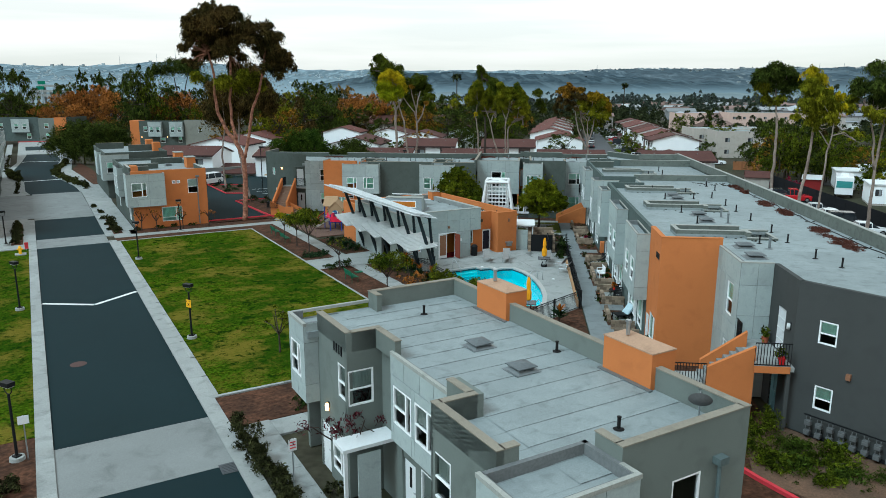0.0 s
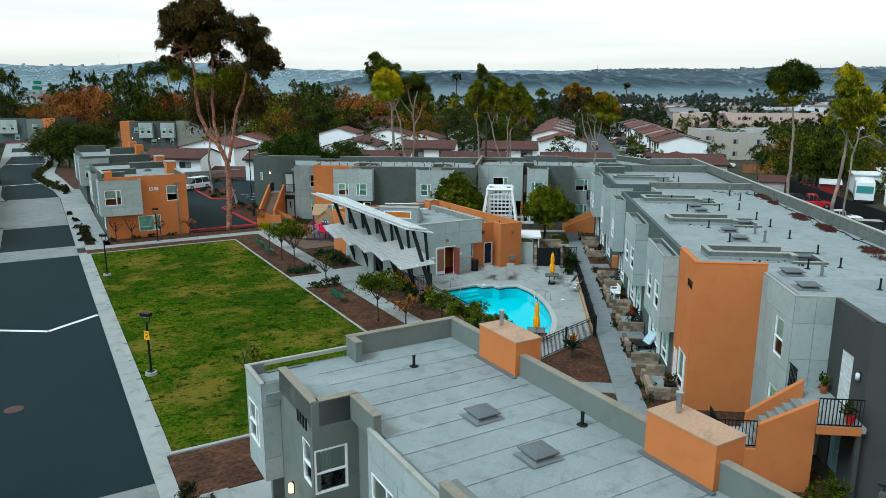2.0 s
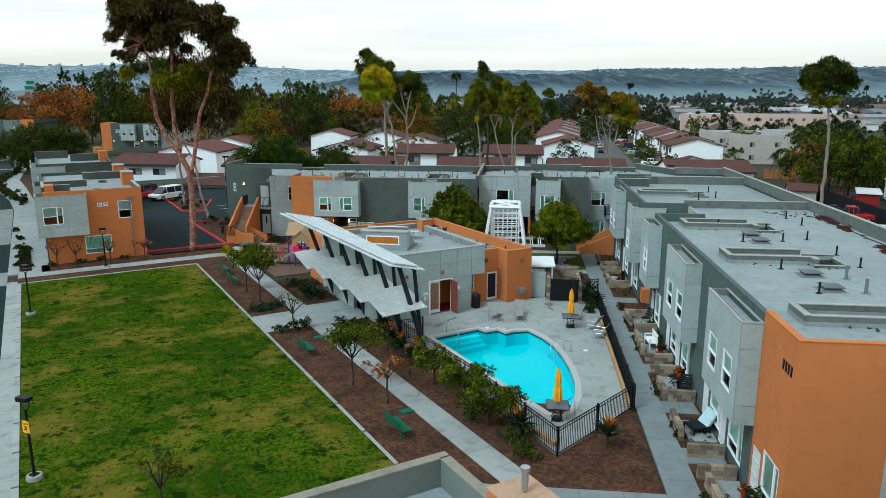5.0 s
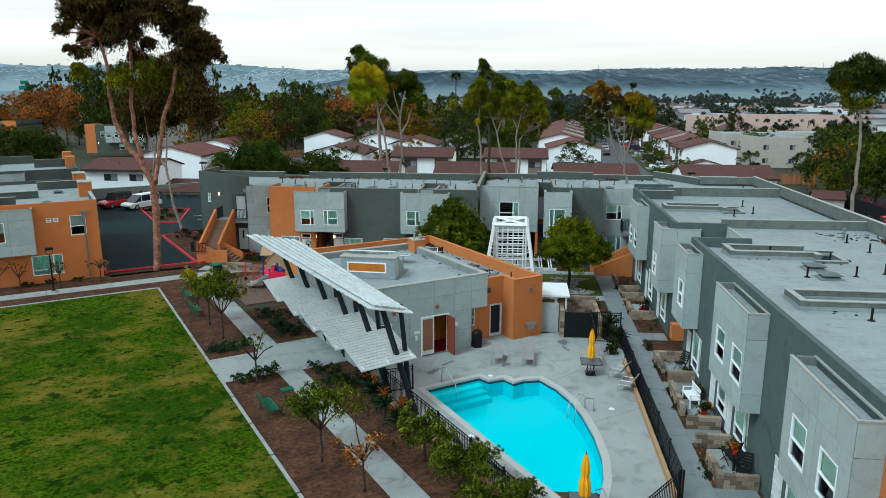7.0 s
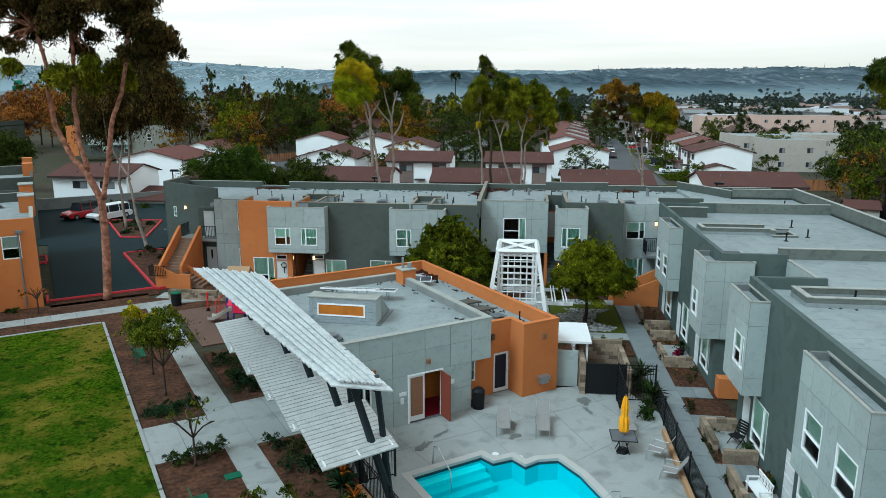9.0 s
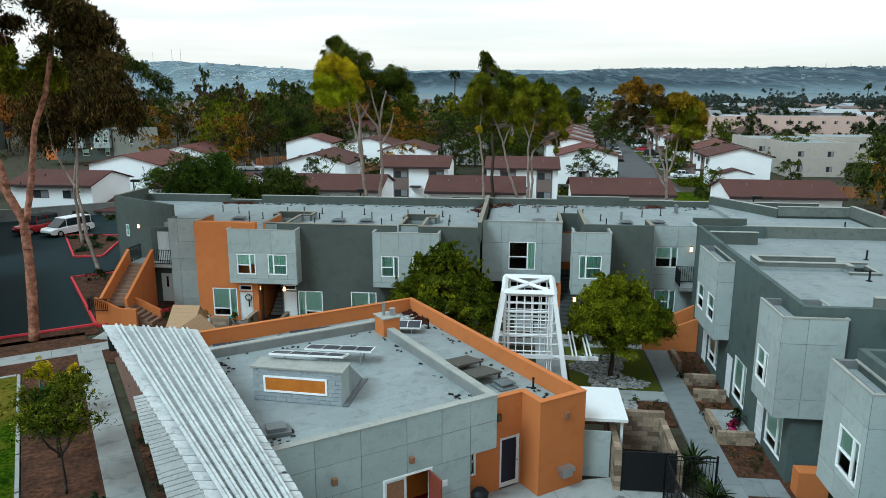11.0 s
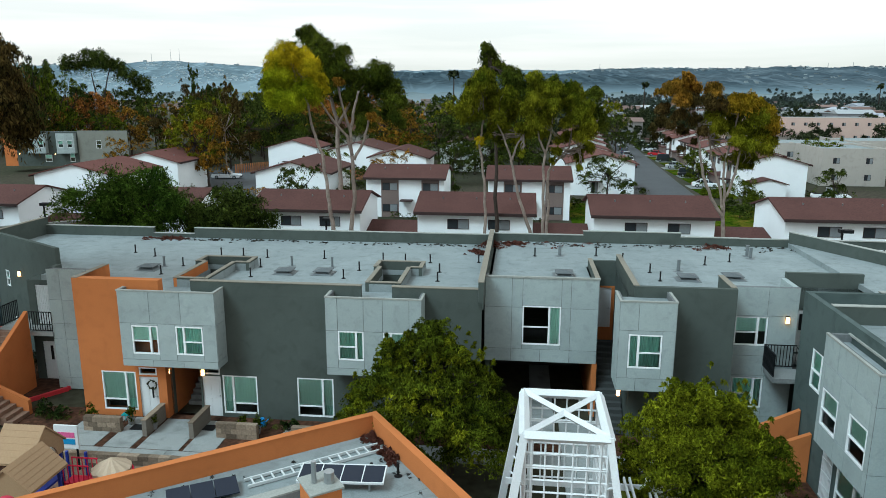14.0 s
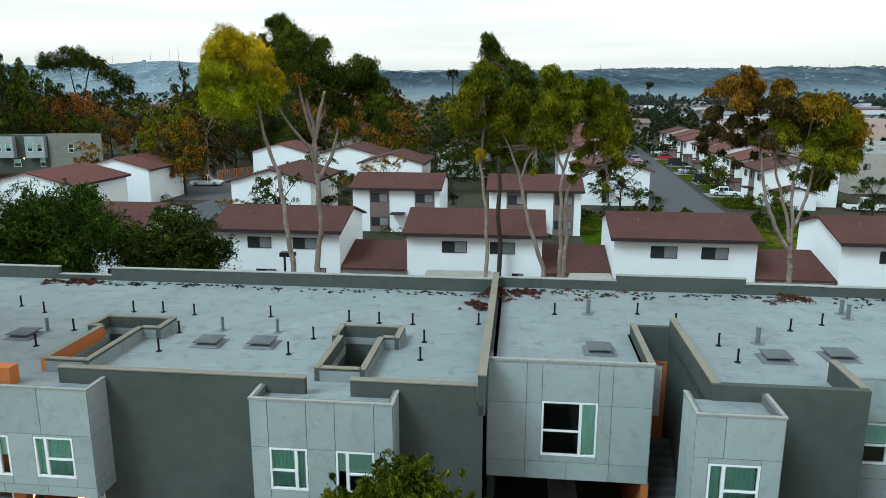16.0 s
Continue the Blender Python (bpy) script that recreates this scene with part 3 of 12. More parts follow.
def well(bld, x0, x1, y0, y1, z, h, material=DARK, left=None, open_side=""):
    """A light well that opens through the roof, with a low parapet round it and walls going down."""
    t = 0.22
    lw = left or material
    sides = {"W": (x0 - t, x0, y0 - t, y1 + t), "E": (x1, x1 + t, y0 - t, y1 + t), "S": (x0, x1, y0 - t, y0), "N": (x0, x1, y1, y1 + t)}
    for k, (a, b, c, d) in sides.items():
        if k in open_side:
            continue
        parapet(bld, a, b, c, d, z - 0.02, z + h, lw if k == "W" else material, CAPG)
    for k, (a, b, c, d) in {"W": (x0 - 0.05, x0, y0, y1), "E": (x1, x1 + 0.05, y0, y1), "S": (x0, x1, y0 - 0.05, y0), "N": (x0, x1, y1, y1 + 0.05)}.items():
        part("shaft_wall", boxes((a, b, c, d, z - 3.2, z - 0.03)), lw if k == "W" else material, bld)
    part("shaft_floor", boxes((x0, x1, y0, y1, z - 3.25, z - 3.2)), CONCD, bld)


def tee_well(bld, c0, c1, y0, ym, w0, w1, y1, z, h, material=DARK, left=None):
    """A T-shaped light well: a channel c0..c1 that widens to w0..w1 at its far end, with copings and shaft walls."""
    t, lw, e = 0.16, left or material, 0.02
    walls = [(c0, c0 + t, y0, ym, lw, "W"), (c1 - t, c1, y0, ym, material, "E"), (c0 + t, c1 - t, y0, y0 + t, material, "S"), (w0, w0 + t, ym, y1, material, "W"), (w1 - t, w1, ym, y1, material, "E"), (w0 + t, w1 - t, y1 - t, y1, material, "N"), (w0 + t, c0, ym, ym + t, material, "S"), (c1, w1 - t, ym, ym + t, material, "S")]
    for a, b, c, d, mt, out in walls:
        if b - a < 0.03:
            continue
        parapet(bld, a, b, c, d, z - 0.02, z + h, mt)
        skin = {"W": ((a - e, a, c, d), (b, b + e, c, d)), "E": ((b, b + e, c, d), (a - e, a, c, d)), "S": ((a, b, c - e, c), (a, b, d, d + e)), "N": ((a, b, d, d + e), (a, b, c - e, c))}[out]
        part("upstand", boxes((*skin[0], z + 0.001, z + h - 0.07)), ROOF, bld)
        part("shaft_wall", boxes((*skin[1], z - 3.2, z + h - 0.012)), mt, bld)
    part("shaft_floor", boxes((w0, w1, y0, y1, z - 3.25, z - 3.2)), CONCD, bld)


def tee_row(bld, x0, xm, x1, y0, y1, h0, h1, z, h):
    """A T-shaped light well along x: a channel x0..xm, y0..y1 with full walls and a head xm..x1, h0..h1 with a low kerb."""
    t, low = 0.2, 0.1
    for a, b, c, d, zz in ((x0 - t, x0, y0 - t, y1 + t, h), (x0, xm, y1, y1 + t, h), (x0, xm + 0.12, y0 - t, y0, h - 0.02), (xm + 0.0, x1 + 0.12, h1, h1 + 0.16, h * 0.6), (x1, x1 + 0.12, h0, h1, low), (xm - 0.1, x1 + 0.12, h0 - 0.12, h0, low), (xm - 0.12, xm + 0.12, h0, y0 - t - 0.002, h)):
        p = parapet(bld, a, b, c, d, z - 0.02, z + zz, MEMB, CAPG)
        if zz > 0.2:
            part("upstand", boxes((a - 0.012, b + 0.012, c - 0.012, d + 0.012, z + 0.001, z + 0.16)), ROOF, p)
    for a, b, c, d in ((x0 - 0.04, x0, y0, y1), (x0, xm, y0 - 0.04, y0), (x0, xm, y1, y1 + 0.04), (x1, x1 + 0.04, h0, h1), (xm, x1, h0 - 0.04, h0), (xm, x1, h1, h1 + 0.04)):
        part("shaft_wall", boxes((a, b, c, d, z - 3.2, z - 0.022)), DARK, bld)
    part("shaft_floor", boxes((x0, x1, min(y0, h0), max(y1, h1), z - 3.25, z - 3.2)), CONCD, bld)


def pipe(x, y, z, h=0.42, r=0.045, material=RUBBER, m=FB):
    key = ("vent_pipe", round(h, 2), round(r, 3), material.name)
    me = shared(key, lambda: rod(rod(rod(bmesh.new(), (0, 0, 0.012), (0, 0, h), r), (0, 0, h), (0, 0, h + 0.03), r * 1.25), (0, 0, 0.0), (0, 0, 0.03), r * 3.2, r * 2.0, 10), material)
    ob = new("vent_pipe", me)
    ob.matrix_world = m @ pose(x, y, z)
    tagged(ob, "black plumbing vent pipe standing on the roof" if material is RUBBER else "grey metal flue pipe standing on the roof", "vent pipe", "roof vent pipes")


def roof_vent(x, y, z, m=FB, s=1.0):
    t = thing("roof_vent", "galvanised square roof vent on a flashed curb", "roof vent", m @ pose(x, y, z), "roof vents")

    def frustum(bm, a, b, z0, z1):
        lo = [bm.verts.new((i * a * s, j * a * s, z0)) for i, j in ((-1, -1), (1, -1), (1, 1), (-1, 1))]
        hi = [bm.verts.new((i * b * s, j * b * s, z1)) for i, j in ((-1, -1), (1, -1), (1, 1), (-1, 1))]
        for i in range(4):
            bm.faces.new((lo[i], lo[(i + 1) % 4], hi[(i + 1) % 4], hi[i]))
        bm.faces.new(hi), bm.faces.new(lo[::-1])
        return bm

    part("flashing", shared(("vflash", s), lambda: boxes((-0.54 * s, 0.54 * s, -0.48 * s, 0.48 * s, 0.004, 0.016)), FLASH), None, t)
    part("curb", shared(("vcurb", s), lambda: frustum(bmesh.new(), 0.46, 0.28, 0.016, 0.13), FLASH), None, t)
    part("cap", shared(("vcap", s), lambda: frustum(boxes((-0.42 * s, 0.42 * s, -0.42 * s, 0.42 * s, 0.17, 0.20)), 0.42, 0.10, 0.202, 0.29), CAPV), None, t)
    for i, j in ((-1, -1), (1, -1), (1, 1), (-1, 1)):
        part("foot", shared(("vfoot", s), lambda: boxes((-0.02, 0.02, -0.02, 0.02, 0.05, 0.17)), BLACK), None, t).matrix_local = pose(i * 0.27 * s, j * 0.27 * s, 0.0)


def wall_lamp(bld, face, pos, a, z, lit=True):
    m = place(face, pos, a, z, 0.16)
    b = part("wall_lamp", shared(("wall_lamp",), lambda: boxes((0, 0.16, -0.03, 0.02, 0, 0.34)), BLACK), None, bld)
    b.matrix_local = m
    part("diffuser", shared(("diffuser", lit), lambda: rod(bmesh.new(), (0.08, -0.08, 0.03), (0.08, -0.08, 0.28), 0.085, 0.075, 12), LAMP if lit else WHITEP, True), None, b, "lit frosted glass shade" if lit else "frosted shade")


def number_bars(bld, face, pos, a, z, n=4, w=0.16, h=0.34, gap=0.07):
    """A house number, as plain bars."""
    bm = bmesh.new()
    for i in range(n):
        p, q = on_wall(face, pos, -0.03, a + i * (w + gap), z), on_wall(face, pos, 0.01, a + i * (w + gap) + w * 0.6, z + h)
        x, y, zz = [sorted(c) for c in zip(p, q)]
        box(bm, *x, *y, *zz)
    part("number_bars", bm, BLACK, bld, "black number plate bars")


def parts(name, rows, material, parent, label=""):
    """One part for each box."""
    return [part(name, boxes(r), material, parent, label) for r in rows]

# ---- ground ----
from mathutils.geometry import tessellate_polygon

def lift(p):
    """The height of the land: flat round the courts, 1.6 m lower behind the rear building."""
    q = FB.inverted() @ Vector((p[0], p[1], 0))
    d = (q.y - 70 - max(0.0, -q.x - 27) * 0.65 - max(0.0, q.x - 24) * 0.3) / 12
    d = min(1.0, max(0.0, d))
    e = min(1.0, max(0.0, (q.x - 25) / 8)) * min(1.0, max(0.0, (q.y - 10) / 12))      # lower beyond the long row too
    return min(-1.6 * d * d * (3 - 2 * d), -0.95 * e * e * (3 - 2 * e))


def ground_mesh():
    bm = bmesh.new()
    near = [i * 4.0 for i in range(-22, 60)]
    xs = sorted({-4500, -3000, -2000, -1200, -700, -400, -250, -160, -120, 270, 340, 450, 700, 1200, 2000, 3000, 4500, *near, 12.9, 19.7})
    ys = sorted({-3000, -1200, -500, -200, -120, 250, 300, 360, 450, 600, 900, 1400, 2200, 3200, 4500, *near, 13.0, 26.0})
    grid = [[bm.verts.new((*(p := ina(x, y)).xy, lift(p) - 0.06)) for y in ys] for x in xs]
    for i in range(len(xs) - 1):
        for j in range(len(ys) - 1):
            if not (12.9 <= xs[i] < 19.7 and 13.0 <= ys[j] < 26.0):
                bm.faces.new((grid[i][j], grid[i + 1][j], grid[i + 1][j + 1], grid[i][j + 1]))
    return bm


ground = solid("ground", ground_mesh(), EARTH, "bare brown earth of the courts and town", "ground", kind="structure")


def slab(name, outline, top, thick, material, label, category="pavement", holes=(), m=FA, parent=None, kind="structure"):
    """A flat slab over a plan outline, with holes, its sides closed."""
    loops = [list(outline), *[list(h) for h in holes]]
    flat = [p for l in loops for p in l]
    bm = bmesh.new()
    hi, lo = [bm.verts.new((x, y, top)) for x, y in flat], [bm.verts.new((x, y, top - thick)) for x, y in flat]
    for t in tessellate_polygon([[Vector((x, y, 0)) for x, y in l] for l in loops]):
        bm.faces.new([hi[i] for i in t])
    k = 0
    for l in loops:
        for i in range(len(l)):
            a, b = k + i, k + (i + 1) % len(l)
            bm.faces.new((hi[a], hi[b], lo[b], lo[a]))
        k += len(l)
    bmesh.ops.recalc_face_normals(bm, faces=bm.faces)
    if parent:
        return part(name, bm, material, parent)
    return solid(name, bm, material, label, category, m, "", kind)


def rect(x0, x1, y0, y1):
    return ((x0, y0), (x1, y0), (x1, y1), (x0, y1))


# the private road and its concrete crossings, in the road's grid
slab("road", rect(-15.1, -8.9, -60, 93), 0.0, 0.05, ASPH, "dark smooth asphalt road with pale concrete crossings", "road")
for y0, y1, tone in ((-2.6, 3.0, 0), (3.15, 7.9, 1), (51.8, 56.4, 1), (69.0, 93.0, 1)):
    if tone:
        slab("road_crossing", rect(-15.1, -8.9, y0, y1), 0.012, 0.06, CONCD, "pale worn concrete band across the road", "road")
slab("road_side", rect(-40, -15.1, 70.5, 92.0), 0.008, 0.06, CONCD, "pale concrete side drive", "road")
slab("road_apron", ((-17.5, 93), (-7.9, 93), (-8.2, 104), (-9.9, 112), (-10.9, 120), (-10.4, 128), (-8.3, 144), (-8.0, 216), (-17.4, 216), (-17.4, 146), (-19.6, 124), (-19.2, 110)), -0.012, 0.05, CONC, "pale concrete apron of the bending road", "road")
slab("road_far", ((-15.3, 92.5), (-8.9, 92.5), (-9.4, 101.0), (-10.9, 111.2), (-11.9, 118.1), (-11.6, 127.2), (-10.2, 137), (-9.2, 144.3), (-9.5, 166.8), (-15.5, 167.8), (-16.6, 146.6), (-17.6, 133), (-18.2, 121.6), (-17.9, 111.2), (-16.5, 101.5)), 0.008, 0.05, ASPH, "dark asphalt road bending past planted kerbs", "road")
slab("road_far", rect(-15.75, -9.05, 181.0, 194.5), 0.008, 0.05, ASPH, "dark asphalt road before the last homes", "road")
slab("red_kerb", rect(-17.6, -6.0, 214.6, 215.2), 0.14, 0.2, REDP, "red painted kerb at the end of the road", "kerb")
lines = bmesh.new()
for a, b, w in (((-15.05, 31.7), (-11.9, 29.65), 0.32), ((-11.9, 29.65), (-8.95, 31.8), 0.32), ((-16.6, 147.8), (-9.1, 146.7), 0.55), ((-17.8, 110.0), (-10.8, 111.2), 0.5)):
    d = Vector((b[0] - a[0], b[1] - a[1], 0)).normalized()
    s = Vector((-d.y, d.x, 0)) * w / 2
    vs = [lines.verts.new((p[0] + k * s.x, p[1] + k * s.y, 0.006 if p[1] < 60 else 0.014)) for p, k in ((a, -1), (b, -1), (b, 1), (a, 1))]
    lines.faces.new(vs)
solid("road_marking", lines, LINE, "white painted stop line on the asphalt", "road marking", FA, kind="structure")
for x0, x1, nm in ((-15.75, -15.1, "kerb_west"), (-8.9, -8.2, "kerb_east")):
    k = thing(nm, "pale concrete kerb and gutter along the road", "kerb", FA, kind="structure")
    for i in range(45):
        y = -40 + i * 2.6 if x0 < -12 else -40 + i * 2.2
        if y > (51.5 if x0 > -12 else 68):
            break
        part("kerb_stone", boxes((x0, x1, y, y + (2.585 if x0 < -12 else 2.185), -0.1, 0.075)), CONC, k)
solid("manhole_cover", rod(bmesh.new(), (0, 0, 0), (0, 0, 0.015), 0.42, 0.42, 20), mat("rusty iron", (0.085, 0.05, 0.045), 0.7), "rusty round manhole cover set in the asphalt", "manhole", FA @ pose(-13.6, 17.95, 0))
solid("drain_grate", boxes((-9.5, -8.7, 2.5, 3.3, 0.002, 0.02), *[(-9.45, -8.75, 2.55 + i * 0.12, 2.6 + i * 0.12, 0.02, 0.035) for i in range(6)]), ASPHG, "grey iron drain grate at the kerb", "drain", FA)

# lawns and beds
slab("lawn", rect(-7.95, 4.95, 10.0, 51.6), 0.05, 0.1, TURF, "patchy green and yellow mown lawn", "lawn")
slab("lawn_west", rect(-30, -15.75, 9.5, 52), 0.05, 0.1, TURF, "patchy green lawn across the road", "lawn")
slab("bed_south", rect(-8.2, 4.0, 6.2, 9.75), 0.03, 0.08, SOIL, "bare brown mulch bed beside the lawn", "planting bed")
slab("bed_west", rect(-30, -15.75, 4.2, 9.5), 0.03, 0.08, SOIL, "bare brown mulch bed across the road", "planting bed")
slab("bed_north", rect(-8.2, 9.5, 51.85, 53.6), 0.03, 0.08, SOIL, "brown mulch strip along the lawn", "planting bed")
slab("bed_east", rect(5.15, 7.85, 8.0, 51.85), 0.03, 0.08, SOIL, "brown mulch strip with young trees and benches", "planting bed")
slab("bed_house", rect(-6.5, 8.5, 55.0, 57.6), 0.03, 0.08, SOIL, "brown mulch bed along the orange house", "planting bed")
slab("bed_pool", rect(9.1, 12.0, 9.0, 31.0), 0.03, 0.08, SOIL, "brown mulch bed with succulents by the pool fence", "planting bed")
slab("bed_shade", rect(9.4, 11.9, 35.5, 43), 0.03, 0.08, SOIL, "dark mulch bed with grassy plants", "planting bed")
edge = thing("lawn_edging", "thin pale concrete edging round the lawn", "edging", FA, kind="structure")
for x0, x1, y0, y1 in ((-8.2, -7.95, 9.75, 51.85), (4.95, 5.1, 10.0, 51.85), (-7.95, 5.1, 9.8, 10.0), (-7.95, 4.95, 51.6, 51.8)):
    n = max(1, int(max(x1 - x0, y1 - y0) / 3))
    for i in range(n):
        f, g = i / n, (i + 1) / n - 0.003
        r_ = (x0 + (x1 - x0) * f, x0 + (x1 - x0) * g, y0, y1) if x1 - x0 > y1 - y0 else (x0, x1, y0 + (y1 - y0) * f, y0 + (y1 - y0) * g)
        part("edging_strip", boxes((*r_, -0.05, 0.085)), CONC, edge)


def paving(name, x0, x1, y0, y1, along, step, label, m=FA, top=0.05, material=CONC):
    """A walk of separate concrete bays with open joints."""
    w = thing(name, label, "pavement", m, kind="structure")
    n = max(1, round(((y1 - y0) if along == "y" else (x1 - x0)) / step))
    for i in range(n):
        if along == "y":
            a, b = y0 + (y1 - y0) * i / n, y0 + (y1 - y0) * (i + 1) / n
            r_ = (x0, x1, a + 0.008, b - 0.008)
        else:
            a, b = x0 + (x1 - x0) * i / n, x0 + (x1 - x0) * (i + 1) / n
            r_ = (a + 0.008, b - 0.008, y0, y1)
        part("concrete_bay", boxes((*r_, top - 0.12, top)), material, w)
    return w


paving("pavement_east", 7.85, 9.1, 8, 53.6, "y", 1.5, "pale concrete path between the planting strips")
paving("pavement_north", -8.2, 14.0, 53.6, 55.0, "x", 1.5, "pale concrete path past the orange house")
paving("pavement_link", 5.1, 7.85, 31.3, 34.8, "x", 1.4, "pale concrete link from lawn to clubhouse")
paving("pavement_club", 9.1, 12.0, 31.0, 35.5, "x", 1.5, "pale concrete forecourt of the clubhouse")
paving("pavement_front", -7.6, -6.6, -14, 6.2, "y", 1.5, "pale concrete path beside the hedge")
paving("pavement_cross", -8.2, 3.0, 4.6, 6.1, "x", 1.6, "pale concrete path between the bed and the building", FA, 0.045)
paving("pavement_crosswest", -30, -15.75, 2.2, 4.2, "x", 1.6, "pale concrete path across the road")
# walk along the long row, in the row's grid
paving("pavement_row", 6.5, 7.75, 4.0, 54, "y", 1.6, "pale blue-grey concrete walk along the row", FB, 0.05, CONCB)
for y in (8.2, 15.0, 19.6, 24.4, 29.6, 34.0, 37.2, 43.0, 47.5):
    paving("pavement_door", 7.75, 9.3, y, y + 1.25, "x", 0.8, "short concrete path to a front door", FB, 0.046, CONCB)
paving("pavement_court", -4.6, 6.5, 45.2, 46.3, "x", 1.5, "pale concrete path across the garden court", FB, 0.045)
paving("pavement_court", 0.3, 1.9, 46.3, 56.5, "y", 1.5, "pale concrete path to the rear stairs", FB, 0.044)
paving("pavement_court", -10, 9.0, 52.3, 53.4, "x", 1.5, "pale concrete path along the rear building", FB, 0.043)
paving("pavement_court", -26, -10, 50.4, 51.8, "x", 1.5, "pale concrete path along the rear building", FB, 0.043)
slab("lawn_court", rect(2.0, 6.4, 46.4, 52.2), 0.04, 0.1, mat("bright court turf", (0.068, 0.080, 0.008), 0.95, 0.3, 0.2, 20, 0.6, 0.5, 0.03), "bright green lawn of the garden court", "lawn", m=FB)
slab("lawn_court", rect(2.0, 6.4, 42.6, 45.1), 0.04, 0.1, SOIL, "brown bed of the garden court", "planting bed", m=FB)
slab("bed_row", rect(7.75, 9.8, 4.0, 54), 0.02, 0.08, SOIL, "brown mulch beds before the row's doors", "planting bed", m=FB)
slab("bed_rear", rect(-24, 9, 53.4, 55.3), 0.02, 0.08, SOIL, "dark mulch bed under the rear building", "planting bed", m=FB)
slab("bed_poolend", rect(0.5, 6.4, 10.5, 20), 0.025, 0.08, SOIL, "brown mulch bed beyond the pool fence", "planting bed", m=FB)
paving("pavement_poolend", -1.5, 6.5, 11.4, 12.6, "x", 1.6, "pale concrete link path at the pool's end", FB, 0.05, CONCB)
slab("playground", rect(9.6, 17.5, 44.2, 52.0), 0.03, 0.08, mat("brown play bark", (0.135, 0.085, 0.066), 0.95, 0.3, 0.2, 20, 0.5, 0.6, 0.03), "brown bark surface of the playground", "playground")

for x0, x1 in ((-20.9, -19.1), (-18.7, -17.5), (-17.2, -15.4), (-15.2, -13.9), (-11.6, -9.6)):
    paving("pavement_entry", x0, x1, 51.85, 54.6, "y", 1.3, "pale concrete path to a front door", FB, 0.047)
slab("bed_entry", rect(-24, -9, 51.8, 53.4), 0.018, 0.07, SOIL, "dark mulch bed before the doors", "planting bed", m=FB)
slab("bed_entry", rect(-26, -9, 47.0, 50.4), 0.016, 0.07, SOIL, "dark mulch bed of the garden court", "planting bed", m=FB)
slab("bed_court", ((4.6, -4.0), (12.3, -4.0), (13.4, 2.5), (13.4, 9.9), (9.4, 10.1), (2.2, 11.3), (3.2, 4.0)), 0.012, 0.06, SOIL, "bare brown earth bed between the buildings", "planting bed", m=FB)
slab("bed_meters", ((11.2, -1.6), (20.5, -9.0), (20.5, -2.6), (19.3, -2.7), (13.8, 3.0), (12.0, 2.8)), 0.035, 0.08, mat("dry brown earth", (0.145, 0.085, 0.055), 0.95, 0.3, 0.3, 18, 0.6, 0.5, 0.03, second=(0.09, 0.06, 0.042)), "dry brown earth bank under the gas meters", "planting bed", m=FB)
kb = thing("kerb_red", "red-painted kerb curving past the bank", "kerb", FB, kind="structure")
for a, b in zip(((9.6, 1.2), (10.5, -0.2), (11.4, -1.7), (12.5, -3.3), (14.2, -5.0)), ((10.5, -0.2), (11.4, -1.7), (12.5, -3.3), (14.2, -5.0), (17.0, -7.3))):
    d = Vector((b[0] - a[0], b[1] - a[1], 0))
    q = Vector((d.y, -d.x, 0)).normalized() * 0.17
    part("kerb_stone", prism(bmesh.new(), ((a[0], a[1]), (a[0] + q.x, a[1] + q.y), (b[0] + q.x, b[1] + q.y), (b[0], b[1]))[::-1], -0.05, 0.17), REDP, kb)
paving("pavement_stair", 7.75, 11.0, 6.2, 7.5, "x", 1.5, "pale concrete path to the outside stair", FB, 0.05, CONCB)
# forecourts of the homes up the road
slab("forecourt_east", ((-8.9, 55.2), (-5.9, 55.2), (-5.9, 80), (-5.0, 100), (-7.2, 112), (-8.4, 127), (-6.4, 160), (-6.6, 205), (-9.0, 205), (-9.2, 150), (-11.6, 125), (-8.8, 94)), 0.03, 0.09, CONC, "pale concrete walks beside the road", "pavement")
slab("forecourt_west", ((-19.0, 52.5), (-15.75, 52.5), (-15.75, 70.4), (-19, 70.4)), 0.03, 0.09, CONC, "pale concrete walk before the homes", "pavement")
slab("forecourt_west", ((-19.5, 92.1), (-15.9, 92.1), (-16.1, 110), (-18.5, 124), (-18.7, 205), (-20, 205)), 0.03, 0.09, CONC, "pale concrete walk before the homes", "pavement")
for loop in (((-8.1, 56.0), (-7.2, 56.0), (-7.2, 65.4), (-8.1, 65.4)), ((-6.6, 101), (-4.8, 101), (-5.0, 126), (-6.3, 140), (-8.2, 127)), ((-17.2, 54.6), (-16.2, 54.6), (-16.2, 66.6), (-17.2, 66.6))):
    slab("bed_walk", loop, 0.05, 0.1, SOIL, "dark planting bed along the walk", "planting bed")

